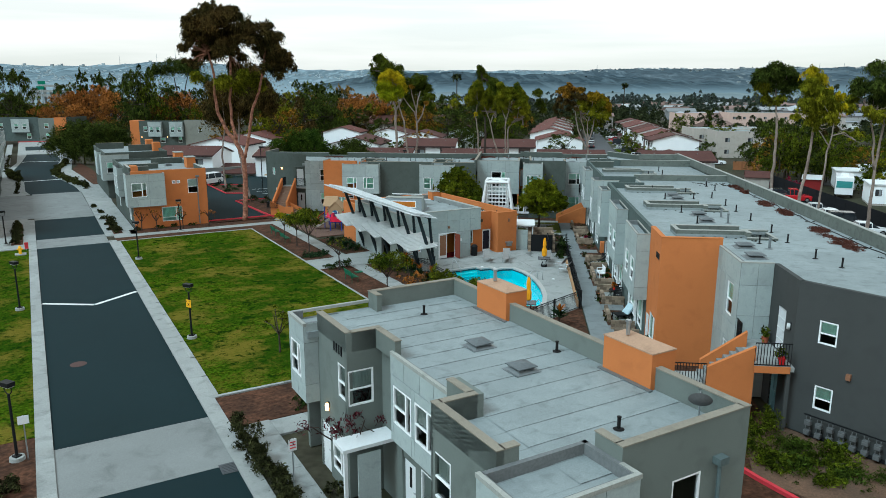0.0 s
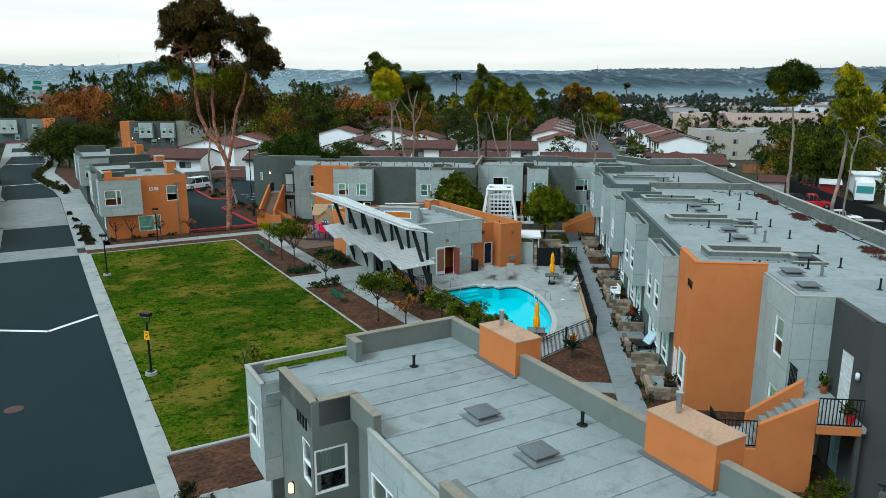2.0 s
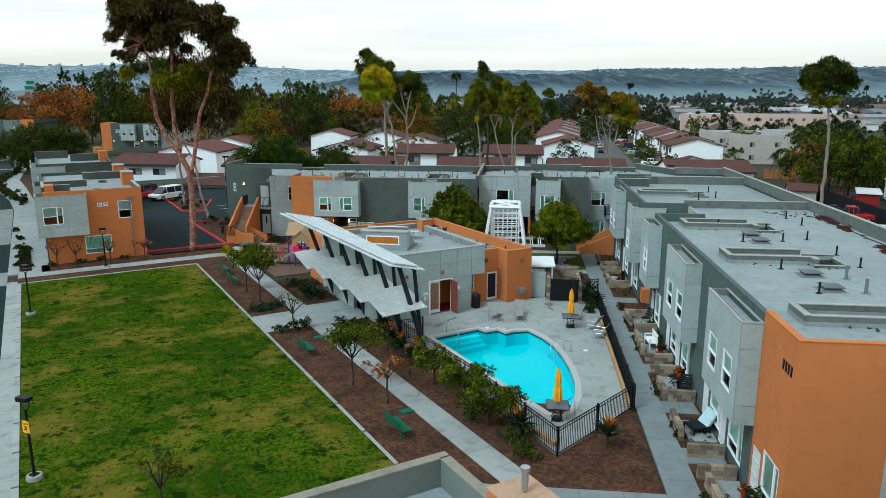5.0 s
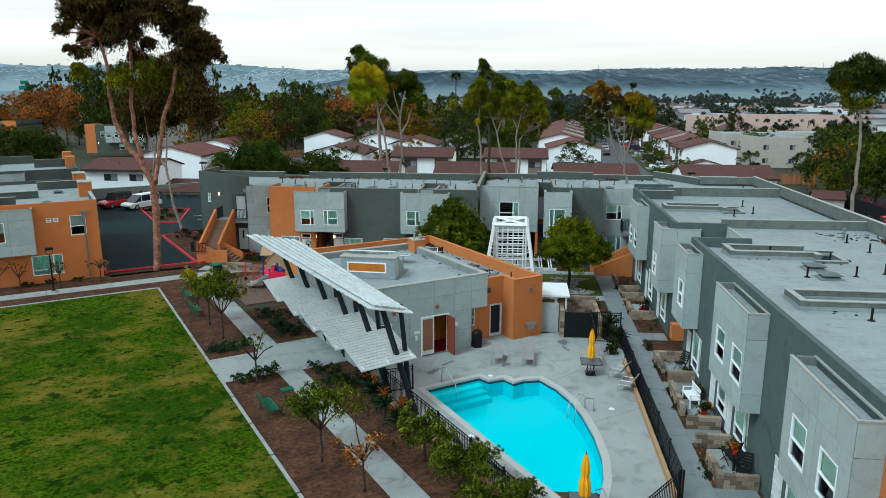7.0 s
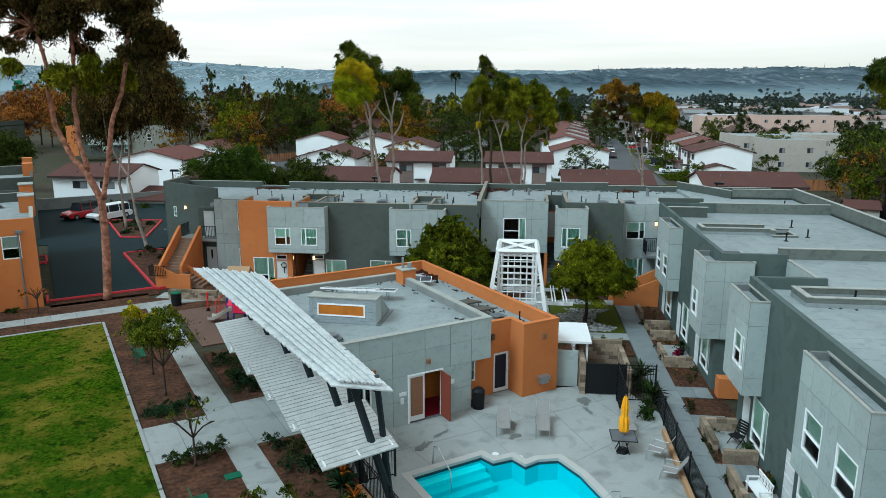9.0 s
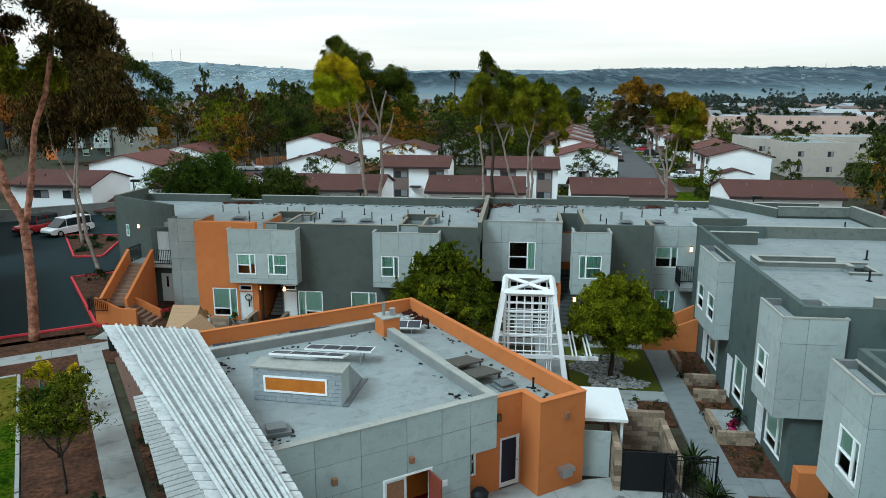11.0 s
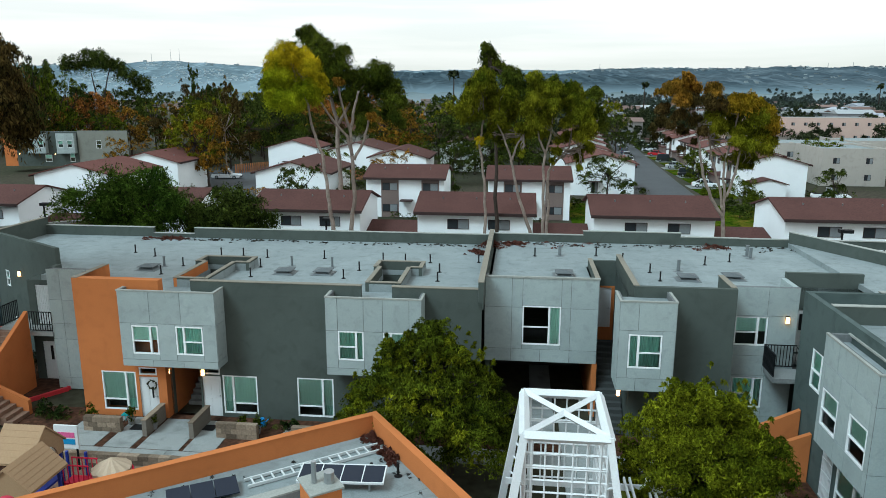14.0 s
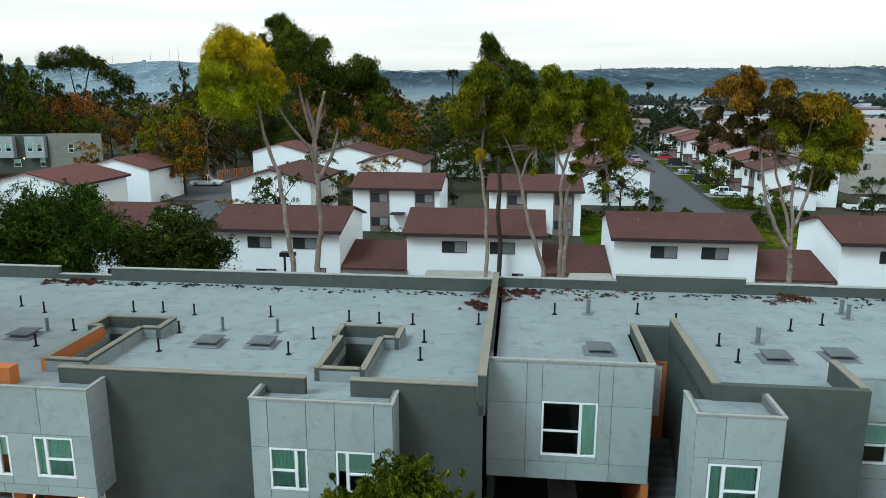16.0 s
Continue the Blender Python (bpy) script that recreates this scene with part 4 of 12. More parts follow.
# car park behind the orange house
slab("car_park", ((2.6, 59.0), (9.0, 58.6), (8.4, 72.6), (14.5, 74.5), (20, 82), (20, 100), (-4, 112), (-4, 84), (2.6, 80)), 0.012, 0.07, ASPH, "dark asphalt car park", "road")
slab("bed_tree", ((2.2, 57.0), (9.2, 57.0), (9.2, 58.6), (2.2, 59.0)), 0.03, 0.08, SOIL, "mulch bed at the foot of the big tree", "planting bed")
for loop, nm in ((((9.3, 58.4), (14.6, 60.2), (14.2, 72.4), (8.6, 72.4)), "bed_stairs"), (((9.2, 80.4), (11.3, 79.4), (14.2, 88.5), (9.0, 91.6)), "bed_island"), (((-1.4, 80.4), (1.4, 79.0), (1.4, 81.5), (-1.4, 83.0)), "bed_island"), (((-1.4, 73.6), (2.3, 71.9), (2.3, 74.5), (-1.4, 76.2)), "bed_island")):
    slab(nm, loop, 0.06, 0.12, SOIL, "mulch island with low plants in the car park", "planting bed")
    kb = thing("kerb_red", "red-painted kerb round a planted island", "kerb", FA, kind="structure")
    for a, b in zip(loop, loop[1:] + loop[:1]):
        d = Vector((b[0] - a[0], b[1] - a[1], 0))
        s = Vector((d.y, -d.x, 0)).normalized() * 0.15
        part("kerb_stone", prism(bmesh.new(), ((a[0], a[1]), (a[0] + s.x, a[1] + s.y), (b[0] + s.x, b[1] + s.y), (b[0], b[1]))[::-1], -0.05, 0.15), REDP, kb)
kb = thing("kerb_red", "red-painted kerb at the edge of the car park", "kerb", FA, kind="structure")
part("kerb_stone", boxes((2.2, 9.2, 58.62, 58.8, -0.05, 0.15)), REDP, kb)
part("kerb_stone", boxes((2.0, 2.18, 58.62, 60.2, -0.05, 0.15)), REDP, kb)
for i in range(4):
    solid("parking_line", boxes((13.6 + i * 0.02, 18.5, 74.9 + i * 2.7, 75.02 + i * 2.7, 0.014, 0.018)), LINE, "white painted parking line", "road marking", FA, "parking lines", "structure")

# ---- pool ----
arc = [(19.3, 23.75), (19.3, 22.4), (18.95, 20.8), (18.35, 19.3), (17.5, 17.6), (16.5, 16.0), (15.4, 14.7), (14.3, 13.75), (13.45, 13.4), (13.2, 13.9)]
POOL = [(13.55, 25.5), (13.2, 13.9)] + arc[::-1][1:] + [(18.55, 24.05), (17.85, 24.0), (17.75, 24.75), (16.9, 24.85), (16.75, 25.5)]


def grown(loop, d):
    """An outline moved outwards by d."""
    out, n = [], len(loop)
    area = sum(loop[i][0] * loop[(i + 1) % n][1] - loop[(i + 1) % n][0] * loop[i][1] for i in range(n))
    s = 1 if area > 0 else -1
    for i in range(n):
        a, b, c = (Vector(loop[j % n]) for j in (i - 1, i, i + 1))
        u, v = (b - a).normalized(), (c - b).normalized()
        nu, nv = Vector((u.y, -u.x)) * s, Vector((v.y, -v.x)) * s
        w = (nu + nv)
        w = w / max(0.5, w.length_squared / 2) if w.length > 1e-6 else nu
        out.append(tuple(b + w * d))
    return out


DECK_EDGE = [(11.75, 28.9), (11.55, 18.0), (11.0, 10.6), (16.75, 12.35), (25.9, 24.4), (26.6, 28.2), (23.6, 29.3), (21.5, 29.3), (21.5, 30.4), (19.5, 30.4), (19.5, 29.5), (11.75, 29.5)]
slab("pool_deck", DECK_EDGE, 0.05, 0.14, CONC, "pale stained concrete pool deck", "pavement", [grown(POOL, 0.32)])
slab("pool_coping", grown(POOL, 0.32), 0.065, 0.16, mat("coping concrete", (0.42, 0.41, 0.39), 0.8, 0.06, 0.15, 20, 1, 0.05), "smooth pale coping round the pool", "pool coping", [POOL])
for a, b in (((11.8, 27.6), (26.4, 27.0)), ((14.6, 26.0), (14.4, 29.4)), ((17.8, 24.8), (18.3, 29.4)), ((19.8, 23.2), (25.6, 24.2)), ((21.0, 23.5), (22.2, 29.2)), ((18.4, 18.6), (21.4, 18.6)), ((24.0, 24.0), (24.6, 29.0))):
    d = Vector((b[0] - a[0], b[1] - a[1], 0))
    q = Vector((-d.y, d.x, 0)).normalized() * 0.012
    solid("deck_joint", prism(bmesh.new(), ((a[0] - q.x, a[1] - q.y), (b[0] - q.x, b[1] - q.y), (b[0] + q.x, b[1] + q.y), (a[0] + q.x, a[1] + q.y)), 0.04, 0.054), CONCD, "thin dark joint in the pool deck", "joint", FA, "deck joints", "structure")
pool = thing("pool", "free-form swimming pool filled with bright cyan water", "pool", FA)
part("basin", boxes((12.9, 19.7, 13.0, 26.0, -0.95, -0.9), (12.9, 12.95, 13.0, 26.0, -0.9, -0.1), (19.65, 19.7, 13.0, 26.0, -0.9, -0.1), (12.95, 19.65, 13.0, 13.05, -0.9, -0.1), (12.95, 19.65, 25.95, 26.0, -0.9, -0.1)), CYAN, pool)
wall_bm = bmesh.new()
lo_, hi_ = [wall_bm.verts.new((x, y, -0.895)) for x, y in POOL], [wall_bm.verts.new((x, y, -0.18)) for x, y in POOL]
for i in range(len(POOL)):
    j = (i + 1) % len(POOL)
    wall_bm.faces.new((lo_[i], lo_[j], hi_[j], hi_[i]))
part("pool_wall", wall_bm, CYAN, pool)
tile_bm = bmesh.new()
g_ = grown(POOL, -0.004)
lo_, hi_ = [tile_bm.verts.new((x, y, -0.17)) for x, y in g_], [tile_bm.verts.new((x, y, -0.05)) for x, y in g_]
for i in range(len(POOL)):
    j = (i + 1) % len(POOL)
    tile_bm.faces.new((lo_[i], lo_[j], hi_[j], hi_[i]))
part("waterline_tile", tile_bm, TILE, pool, "dark glazed tile band")
for i in range(3):
    part("step", boxes((13.6 + i * 0.02, 16.7, 25.5 - (i + 1) * 0.42, 25.5 - i * 0.42, -0.89, -0.28 - i * 0.17)), mat("pale cyan step", (0.07, 0.80, 0.86), 0.6) if i == 0 else CYAN, pool)
wat = bmesh.new()
vs = [wat.verts.new((x, y, -0.11)) for x, y in grown(POOL, 0.01)]
for t in tessellate_polygon([[Vector((x, y, 0)) for x, y in POOL]]):
    wat.faces.new([vs[i] for i in t])
w_ob = part("water", wat, WATER, pool, "still clear pool water")
w_ob.visible_shadow = False

# ---- front apartment building, seen over its roof ----
fb = thing("apartment_building", "grey two-storey flat-roofed apartment building with orange chimneys", "building", FA)
Z1, ZB, ZD = 6.3, 5.92, 5.6
deck(fb, -4.4, 1.2, -12.0, 3.0, ZD, sheets=0.96)
deck(fb, -6.3, -4.4, 1.3, 3.0, ZD)
deck(fb, -5.7, -4.4, -1.4, 1.3, ZD)
deck(fb, -4.65, -4.4, -6.6, -2.9, ZD)
deck(fb, -5.8, -4.4, -10.7, -7.8, ZD)
deck(fb, -6.4, -3.3, -12.6, -12.0, ZD)
deck(fb, -6.4, -4.4, -12.0, -10.7, ZD)
# walls
facade(fb, "wall_east", SAGE, "E", 1.35, -12.15, 3.15, 0, ZD)
facade(fb, "wall_north", SAGE, "N", 3.15, -5.8, 1.13, 0, ZD)
facade(fb, "wall_south", SAGE, "S", -12.15, -3.25, 1.13, 0, ZD, [("fixed", -1.46, 3.5, 1.05, 1.4, 0), ("sash", -2.95, 4.0, 0.6, 0.5, 1)])
facade(fb, "wall_west", SAGE, "W", -5.85, -1.4, 1.4, 0, Z1, [("sash", -1.36, 3.7, 0.78, 1.3, 1), ("doorw_panel", 0.4, 0.0, 0.92, 2.05), ("low", -0.95, 0.5, 1.1, 1.7)])
facade(fb, "wall_step", SAGE, "S", -1.45, -5.85, -4.5, 0, Z1, [("sash", -5.82, 3.57, 0.98, 1.34, 1)])
facade(fb, "wall_west", SAGE, "W", -4.5, -3.0, -1.23, 0, ZD)
facade(fb, "wall_west", SAGE, "W", -4.45, -6.7, -2.7, 0, 2.8, [("doorw_lite", -3.9, 0.0, 0.92, 2.05), ("low", -5.9, 0.5, 1.6, 1.7)])
facade(fb, "wall_west", SAGE, "W", -5.95, -10.84, -7.7, 0, Z1, [("sash", -8.75, 3.6, 0.95, 1.36, 1), ("low", -9.6, 0.5, 1.5, 1.7)])
facade(fb, "wall_step", SAGE, "N", -7.7, -5.95, -4.4, 0, Z1)
facade(fb, "wall_west", SAGE, "W", -4.6, -7.7, -6.6, 0, Z1)
facade(fb, "wall_step", SAGE, "S", -12.0, -6.0, -3.3, 0, 2.8)
bay(fb, -6.4, -5.85, 1.4, 3.17, 2.7, ZB, {"W": ((2.3,), [("side", 1.88, 3.6, 1.1, 1.35, 1)]), "S": ((), []), "N": ((), [])}, deck=False)
bay(fb, -4.8, -4.5, -6.6, -2.8, 2.7, ZB, {"W": ((-3.8, -4.9, -5.8), [("side", -4.3, 3.42, 1.3, 1.36, 1), ("side", -5.75, 3.42, 1.2, 1.36, 1)]), "S": ((), []), "N": ((), [])}, deck=False)
bay(fb, -6.5, -3.25, -12.76, -10.84, 2.7, ZB, {"W": ((-11.8,), []), "S": ((-5.4, -4.3), [("sash", -5.1, 3.3, 1.1, 1.5)]), "E": ((), []), "N": ((), [])}, deck=False)
parts("coping", ((-6.43, -6.3, 1.37, 3.2, ZB - 0.1, ZB + 0.02), (-6.3, -2.95, 3.07, 3.2, ZB - 0.1, ZB + 0.02), (-4.83, -4.7, -6.62, -2.8, ZB - 0.1, ZB + 0.02),
    (-6.53, -6.4, -12.79, -10.82, ZB - 0.1, ZB + 0.02), (-6.4, -3.22, -12.79, -12.66, ZB - 0.1, ZB + 0.02), (-3.35, -3.22, -12.66, -12.16, ZB - 0.1, ZB + 0.02)), CAPG, fb)
# parapets with tan copings
for x0, x1, y0, y1 in ((-2.95, 1.35, 2.93, 3.15), (1.13, 1.35, -12.15, 2.93), (-3.25, 1.13, -12.15, -11.93), (-3.25, -3.03, -11.93, -11.2), (-2.95, -2.73, 2.3, 2.93)):
    parapet(fb, x0, x1, y0, y1, ZD, Z1, SAGE)
for x0, x1, y0, y1 in ((-5.85, -5.63, -1.4, 1.4), (-5.63, -4.5, -1.45, -1.23), (-4.72, -4.5, -3.0, -1.45), (-5.95, -5.73, -10.84, -7.7), (-5.73, -4.6, -7.92, -7.7), (-4.82, -4.6, -7.7, -6.6), (-5.73, -5.3, -10.84, -10.62)):
    parapet(fb, x0, x1, y0, y1, ZD, Z1 + 0.002, SAGE)
for y0, y1 in ((-1.35, 0.75), (-9.0, -6.9)):
    ch = part("chimney", boxes((0.95, 1.95, y0, y1, 5.0, 6.75)), ORANGE, fb, "square orange stucco chimney")
    part("chimney_cap", boxes((0.93, 1.97, y0 - 0.02, y1 + 0.02, 6.75, 6.79)), mat("pale orange cap", (0.42, 0.27, 0.18), 0.85, stain=0.25) if y0 > -5 else bpy.data.materials["pale orange cap"], ch)
    part("flashing", boxes((0.80, 0.95, y0 - 0.1, y1 + 0.1, ZD, ZD + 0.06)), FLASH, ch)
    part("flue", rod(rod(bmesh.new(), (1.5, y1 - 0.5, 6.83), (1.5, y1 - 0.5, 7.25), 0.07), (1.5, y1 - 0.5, 7.25), (1.5, y1 - 0.5, 7.33), 0.1), STEEL, ch)
number_bars(fb, "W", -5.85, -1.05, 5.35)
wall_lamp(fb, "W", -5.85, 0.35, 2.7)
part("downpipe", rod(boxes((0.0, 0.35, -12.4, -12.15, 5.0, 5.2)), (0.15, -12.28, 0.1), (0.15, -12.28, 5.0), 0.06), mat("grey-green downpipe", (0.10, 0.13, 0.13), 0.5), fb)
for y in (-3.2, -5.75):
    roof_vent(-1.5, y, ZD + 0.02, FA, 0.9)
for x, y in ((-1.41, 1.07), (0.61, -4.95), (-1.67, -10.4), (0.9, -11.6)):
    pipe(x, y, ZD + 0.02, 0.34, 0.05, RUBBER, FA)
dish = thing("satellite_dish", "grey satellite dish on a short mast on the roof", "satellite dish", FA @ pose(0.75, -11.0, ZD + 0.02))
part("mast", rod(bmesh.new(), (0, 0, 0), (0, 0, 0.45), 0.025), STEEL, dish)
db = bmesh.new()
bmesh.ops.create_uvsphere(db, u_segments=18, v_segments=10, radius=0.55)
bmesh.ops.delete(db, geom=[v for v in db.verts if v.co.z > -0.38], context="VERTS")
bmesh.ops.transform(db, matrix=pose(0.0, 0, 0.95, 0, 55, 40), verts=db.verts)
part("reflector", db, mat("grey dish paint", (0.12, 0.12, 0.12), 0.5), dish, smooth=True)
part("feed_arm", rod(boxes((0.38, 0.48, 0.28, 0.38, 0.6, 0.7)), (0, 0, 0.4), (0.43, 0.33, 0.64), 0.015), STEEL, dish)
porch = part("porch_roof", boxes((-6.55, -4.5, -2.65, -1.7, 2.5, 2.63)), WHITEP, fb, "white flat porch roof")
part("porch_post", boxes((-6.5, -6.38, -2.6, -2.48, 0, 2.5)), WHITEP, fb)
part("porch_screen", boxes((-6.0, -5.15, -2.62, -2.56, 0, 2.3)), PANEL, fb)

# ---- clubhouse ----
cb = thing("clubhouse", "low grey panelled and orange clubhouse with flat roofs", "building", FA)
GZ, OZ = 4.3, 3.72
deck(cb, 11.9, 19.6, 29.6, 38.8, 3.95)
deck(cb, 19.8, 23.4, 30.5, 42.9, 3.05)
deck(cb, 12.3, 19.8, 39.2, 42.9, 3.05)
deck(cb, 21.6, 23.4, 29.4, 30.5, 3.05)
front_items = [("hole", 15.45, 0.05, 1.75, 2.3), ("side", 12.6, 0.9, 1.1, 1.4)]
facade(cb, "wall_front", JOINT, "S", 29.45, 11.7, 19.8, 0, GZ, front_items + [("hole", 18.75, 0, 1.06, 2.35)])
clad(cb, "S", 29.445, 11.7, 18.72, 0, 2.35, (13.2, 14.7, 17.35), (1.2,), front_items)
clad(cb, "S", 29.445, 11.7, 19.8, 2.35, GZ, (13.2, 14.7, 16.3, 17.6, 18.72), (3.4,), [])
facade(cb, "wall_side", JOINT, "W", 11.7, 29.67, 39.0, 0, GZ, [("hole", 31.4, 0, 1.8, 2.3)])
clad(cb, "W", 11.695, 29.45, 39.0, 0, GZ, (31.0, 33.4, 35.2, 37.0), (2.35, 3.3), [("hole", 31.4, 0, 1.8, 2.3)])
facade(cb, "wall_return", PANEL, "E", 19.8, 29.67, 39.0, 2.35, GZ)
facade(cb, "wall_back", PANEL, "N", 39.0, 11.7, 19.58, 3.0, GZ)
facade(cb, "wall_orange", ORANGE, "S", 30.3, 18.75, 21.5, 0, OZ, [("sash", 18.95, 0.95, 0.55, 1.2), ("doorw_glass", 20.55, 0.05, 0.9, 2.05)])
facade(cb, "wall_orange", ORANGE, "W", 21.5, 29.2, 30.3, 0, OZ)
facade(cb, "wall_orange", ORANGE, "S", 29.2, 21.72, 23.6, 0, OZ)
facade(cb, "wall_orange", ORANGE, "E", 23.6, 29.42, 43.1, 0, OZ)
facade(cb, "wall_orange", ORANGE, "N", 43.1, 12.15, 23.38, 0, OZ)
facade(cb, "wall_orange", ORANGE, "W", 12.15, 39.0, 42.88, 0, OZ)
parts("coping", ((11.66, 19.84, 29.41, 29.72, GZ, GZ + 0.04), (11.66, 11.97, 29.72, 39.04, GZ, GZ + 0.04), (19.53, 19.84, 29.72, 39.04, GZ, GZ + 0.04), (11.97, 19.53, 38.73, 39.04, GZ, GZ + 0.04)), CAPG, cb)
parts("parapet", ((11.9, 19.6, 29.66, 29.74, 3.95, GZ), (11.9, 11.98, 29.74, 38.8, 3.95, GZ), (19.5, 19.6, 29.74, 38.8, 3.95, GZ), (11.98, 19.5, 38.72, 38.8, 3.95, GZ)), CONCD, cb)
parts("coping", ((23.36, 23.62, 29.18, 43.12, OZ, OZ + 0.03), (12.13, 23.36, 42.86, 43.12, OZ, OZ + 0.03), (12.13, 12.39, 39.0, 42.86, OZ, OZ + 0.03), (21.48, 23.36, 29.18, 29.44, OZ, OZ + 0.03), (21.48, 21.74, 29.44, 30.5, OZ, OZ + 0.03), (19.85, 21.48, 30.28, 30.54, OZ, OZ + 0.03)), ORANGE, cb)
ch = part("chimney", boxes((19.35, 20.15, 37.6, 38.5, 3.0, 4.75)), ORANGE, cb, "small orange stucco chimney")
part("chimney_cap", boxes((19.3, 20.2, 37.55, 38.55, 4.75, 4.8)), CAPG, ch)
part("flue", rod(rod(bmesh.new(), (19.6, 38.1, 4.8), (19.6, 38.1, 5.4), 0.07), (19.95, 37.95, 4.8), (19.95, 37.95, 5.1), 0.14, 0.14), STEEL, ch)
# double door: one leaf shut, one swung open
d1 = part("door", boxes((15.5, 16.3, 29.5, 29.56, 0.1, 2.3)), WHITEP, cb, "white door with a brown panel")
part("pane", boxes((15.6, 16.2, 29.48, 29.5, 0.35, 2.15)), BROWNW, d1)
part("door_frame", boxes((15.42, 15.5, 29.42, 29.6, 0.05, 2.36), (17.15, 17.23, 29.42, 29.6, 0.05, 2.36), (15.5, 17.15, 29.42, 29.6, 2.28, 2.36)), WHITE, d1)
part("door", boxes((17.1, 17.16, 28.65, 29.45, 0.1, 2.25)), REDW, cb, "open red-brown door leaf")
part("lobby", boxes((14.5, 18.2, 31.4, 31.5, 0.0, 2.6)), mat("orange lobby wall", (0.62, 0.21, 0.04), 0.8), cb, "orange wall of the lobby")
part("lobby_floor", boxes((14.5, 18.2, 29.7, 31.4, 0.02, 0.06)), mat("red carpet", (0.22, 0.012, 0.02), 0.95), cb)
for a in (16.35, 13.7):
    part("wall_lamp", boxes((a, a + 0.16, 29.28, 29.43, 2.75, 2.95)), BROWNW, cb)
for a, p in ((20.35, 30.3), (22.6, 29.2)):
    part("wall_lamp", boxes((a, a + 0.17, p - 0.14, p, 2.85, 3.12)), mat("bronze lamp", (0.12, 0.075, 0.04), 0.5) if a < 21 else BROWNW, cb)
parts("sign_plate", ((15.0, 15.35, 29.40, 29.43, 1.45, 1.62), (17.6, 17.8, 29.40, 29.43, 1.5, 1.72)), WHITEP, cb)
part("phone_box", boxes((15.05, 15.2, 29.36, 29.43, 1.1, 1.35)), WHITEP, cb)
part("drinking_fountain", boxes((22.35, 22.95, 28.85, 29.2, 0.85, 1.0), (22.45, 22.9, 28.95, 29.2, 0.6, 0.85)), STEEL, cb)
# roof monitor with a strip window
MW, MH, MD = 3.22, 1.2, 0.8
rm = part("roof_monitor", boxes((0, MW, 0, 0.1, 0, MH), (0, 0.1, 0.1, MD, 0, MH), (MW - 0.1, MW, 0.1, MD, 0, MH), (0.1, MW - 0.1, MD - 0.1, MD, 0, MH)), PANEL, cb, "grey block skylight box on the roof")
rm.matrix_local = pose(12.67, 34.05, 3.955, 0, 0, -40)
part("monitor_roof", boxes((-0.06, MW + 0.06, -0.06, MD + 0.06, MH + 0.002, MH + 0.06)), CAPG, rm)
for i in range(8):
    for j in range(9):
        x = j * 0.4 - (0.2 if i % 2 else 0)
        x0, x1, z = max(0.0, x) + 0.006, min(MW, x + 0.4) - 0.006, 0.02 + i * 0.15
        if x1 - x0 > 0.05 and not (0.38 < (x0 + x1) / 2 < 2.72 and 0.33 < z + 0.08 < 0.98):
            part("block", boxes((x0, x1, -0.022, -0.002, z, z + 0.14)), mat("blue-grey block", (0.30, 0.34, 0.36), 0.85, objrand=0.06) if (i, j) == (0, 0) else bpy.data.materials["blue-grey block"], rm)
part("window_frame", holed((0.4, 0.35), (2.7, 0.95), [(0.47, 2.63, 0.42, 0.88)], lambda a, d, z: (a, d - 0.05, z), 0.05), WHITE, rm)
# orange base colour stands in for warm light behind this pane
part("pane", boxes((0.47, 2.63, -0.03, -0.02, 0.42, 0.88)), mat("warm lit glass", (0.50, 0.17, 0.03), 0.15, 0.1, 0.3, 3, 1, 0.0), rm)
wedge = bmesh.new()
for x in (0.0, MW):
    for y, z in ((MD, 0), (2.45, 0), (MD, MH)):
        wedge.verts.new((x, y, z))
wv = list(wedge.verts)
for f in ((0, 1, 2), (5, 4, 3), (1, 4, 5, 2), (0, 3, 4, 1)):
    wedge.faces.new([wv[i] for i in f])
part("monitor_back", wedge, ROOF, rm)
part("flashing", boxes((MW + 0.005, MW + 0.2, -0.05, 2.4, 0.0, 0.05)), FLASH, rm)
for x, y, z, tl in ((13.37, 34.32, 5.40, -13), (15.38, 36.43, 4.52, -8)):
    sp = thing("solar_panel_array", "tilted row of dark solar panels on a metal frame", "solar panels", FA @ pose(x, y, z, 0, 0, -37))
    for i in range(4):
        p = part("solar_panel", boxes((i * 0.66, i * 0.66 + 0.64, 0, 0.8, 0, 0.035)), SOLAR, sp)
        p.matrix_local = pose(0, 0, 0, tl, 0, 0)
    fr_ = part("frame", holed((-0.03, -0.03), (2.67, 0.83), [(i * 0.66, i * 0.66 + 0.64, 0.0, 0.8) for i in range(4)], lambda a, d, b: (a, b, 0.05 - d), 0.07), WHITEP, sp)
    fr_.matrix_local = pose(0, 0, 0, tl, 0, 0)
    for lx in (0.5, 2.2):
        for ly in (0.1, 0.7):
            part("leg", rod(bmesh.new(), (lx, ly, ly * math.sin(radians(tl))), (lx, ly, 5.21 - z if z > 5 else 3.97 - z), 0.025), STEEL, sp)
hatch = solid("roof_hatch", boxes((-0.45, 0.45, -0.35, 0.35, 0, 0.12), (-0.3, 0.3, -0.25, 0.25, 0.12, 0.25)), FLASH, "low grey roof hatch on the clubhouse", "roof hatch", FA @ pose(12.58, 31.2, 3.97, 0, 0, -10))
roof_vent(22.1, 32.3, 3.07, FA, 0.8)
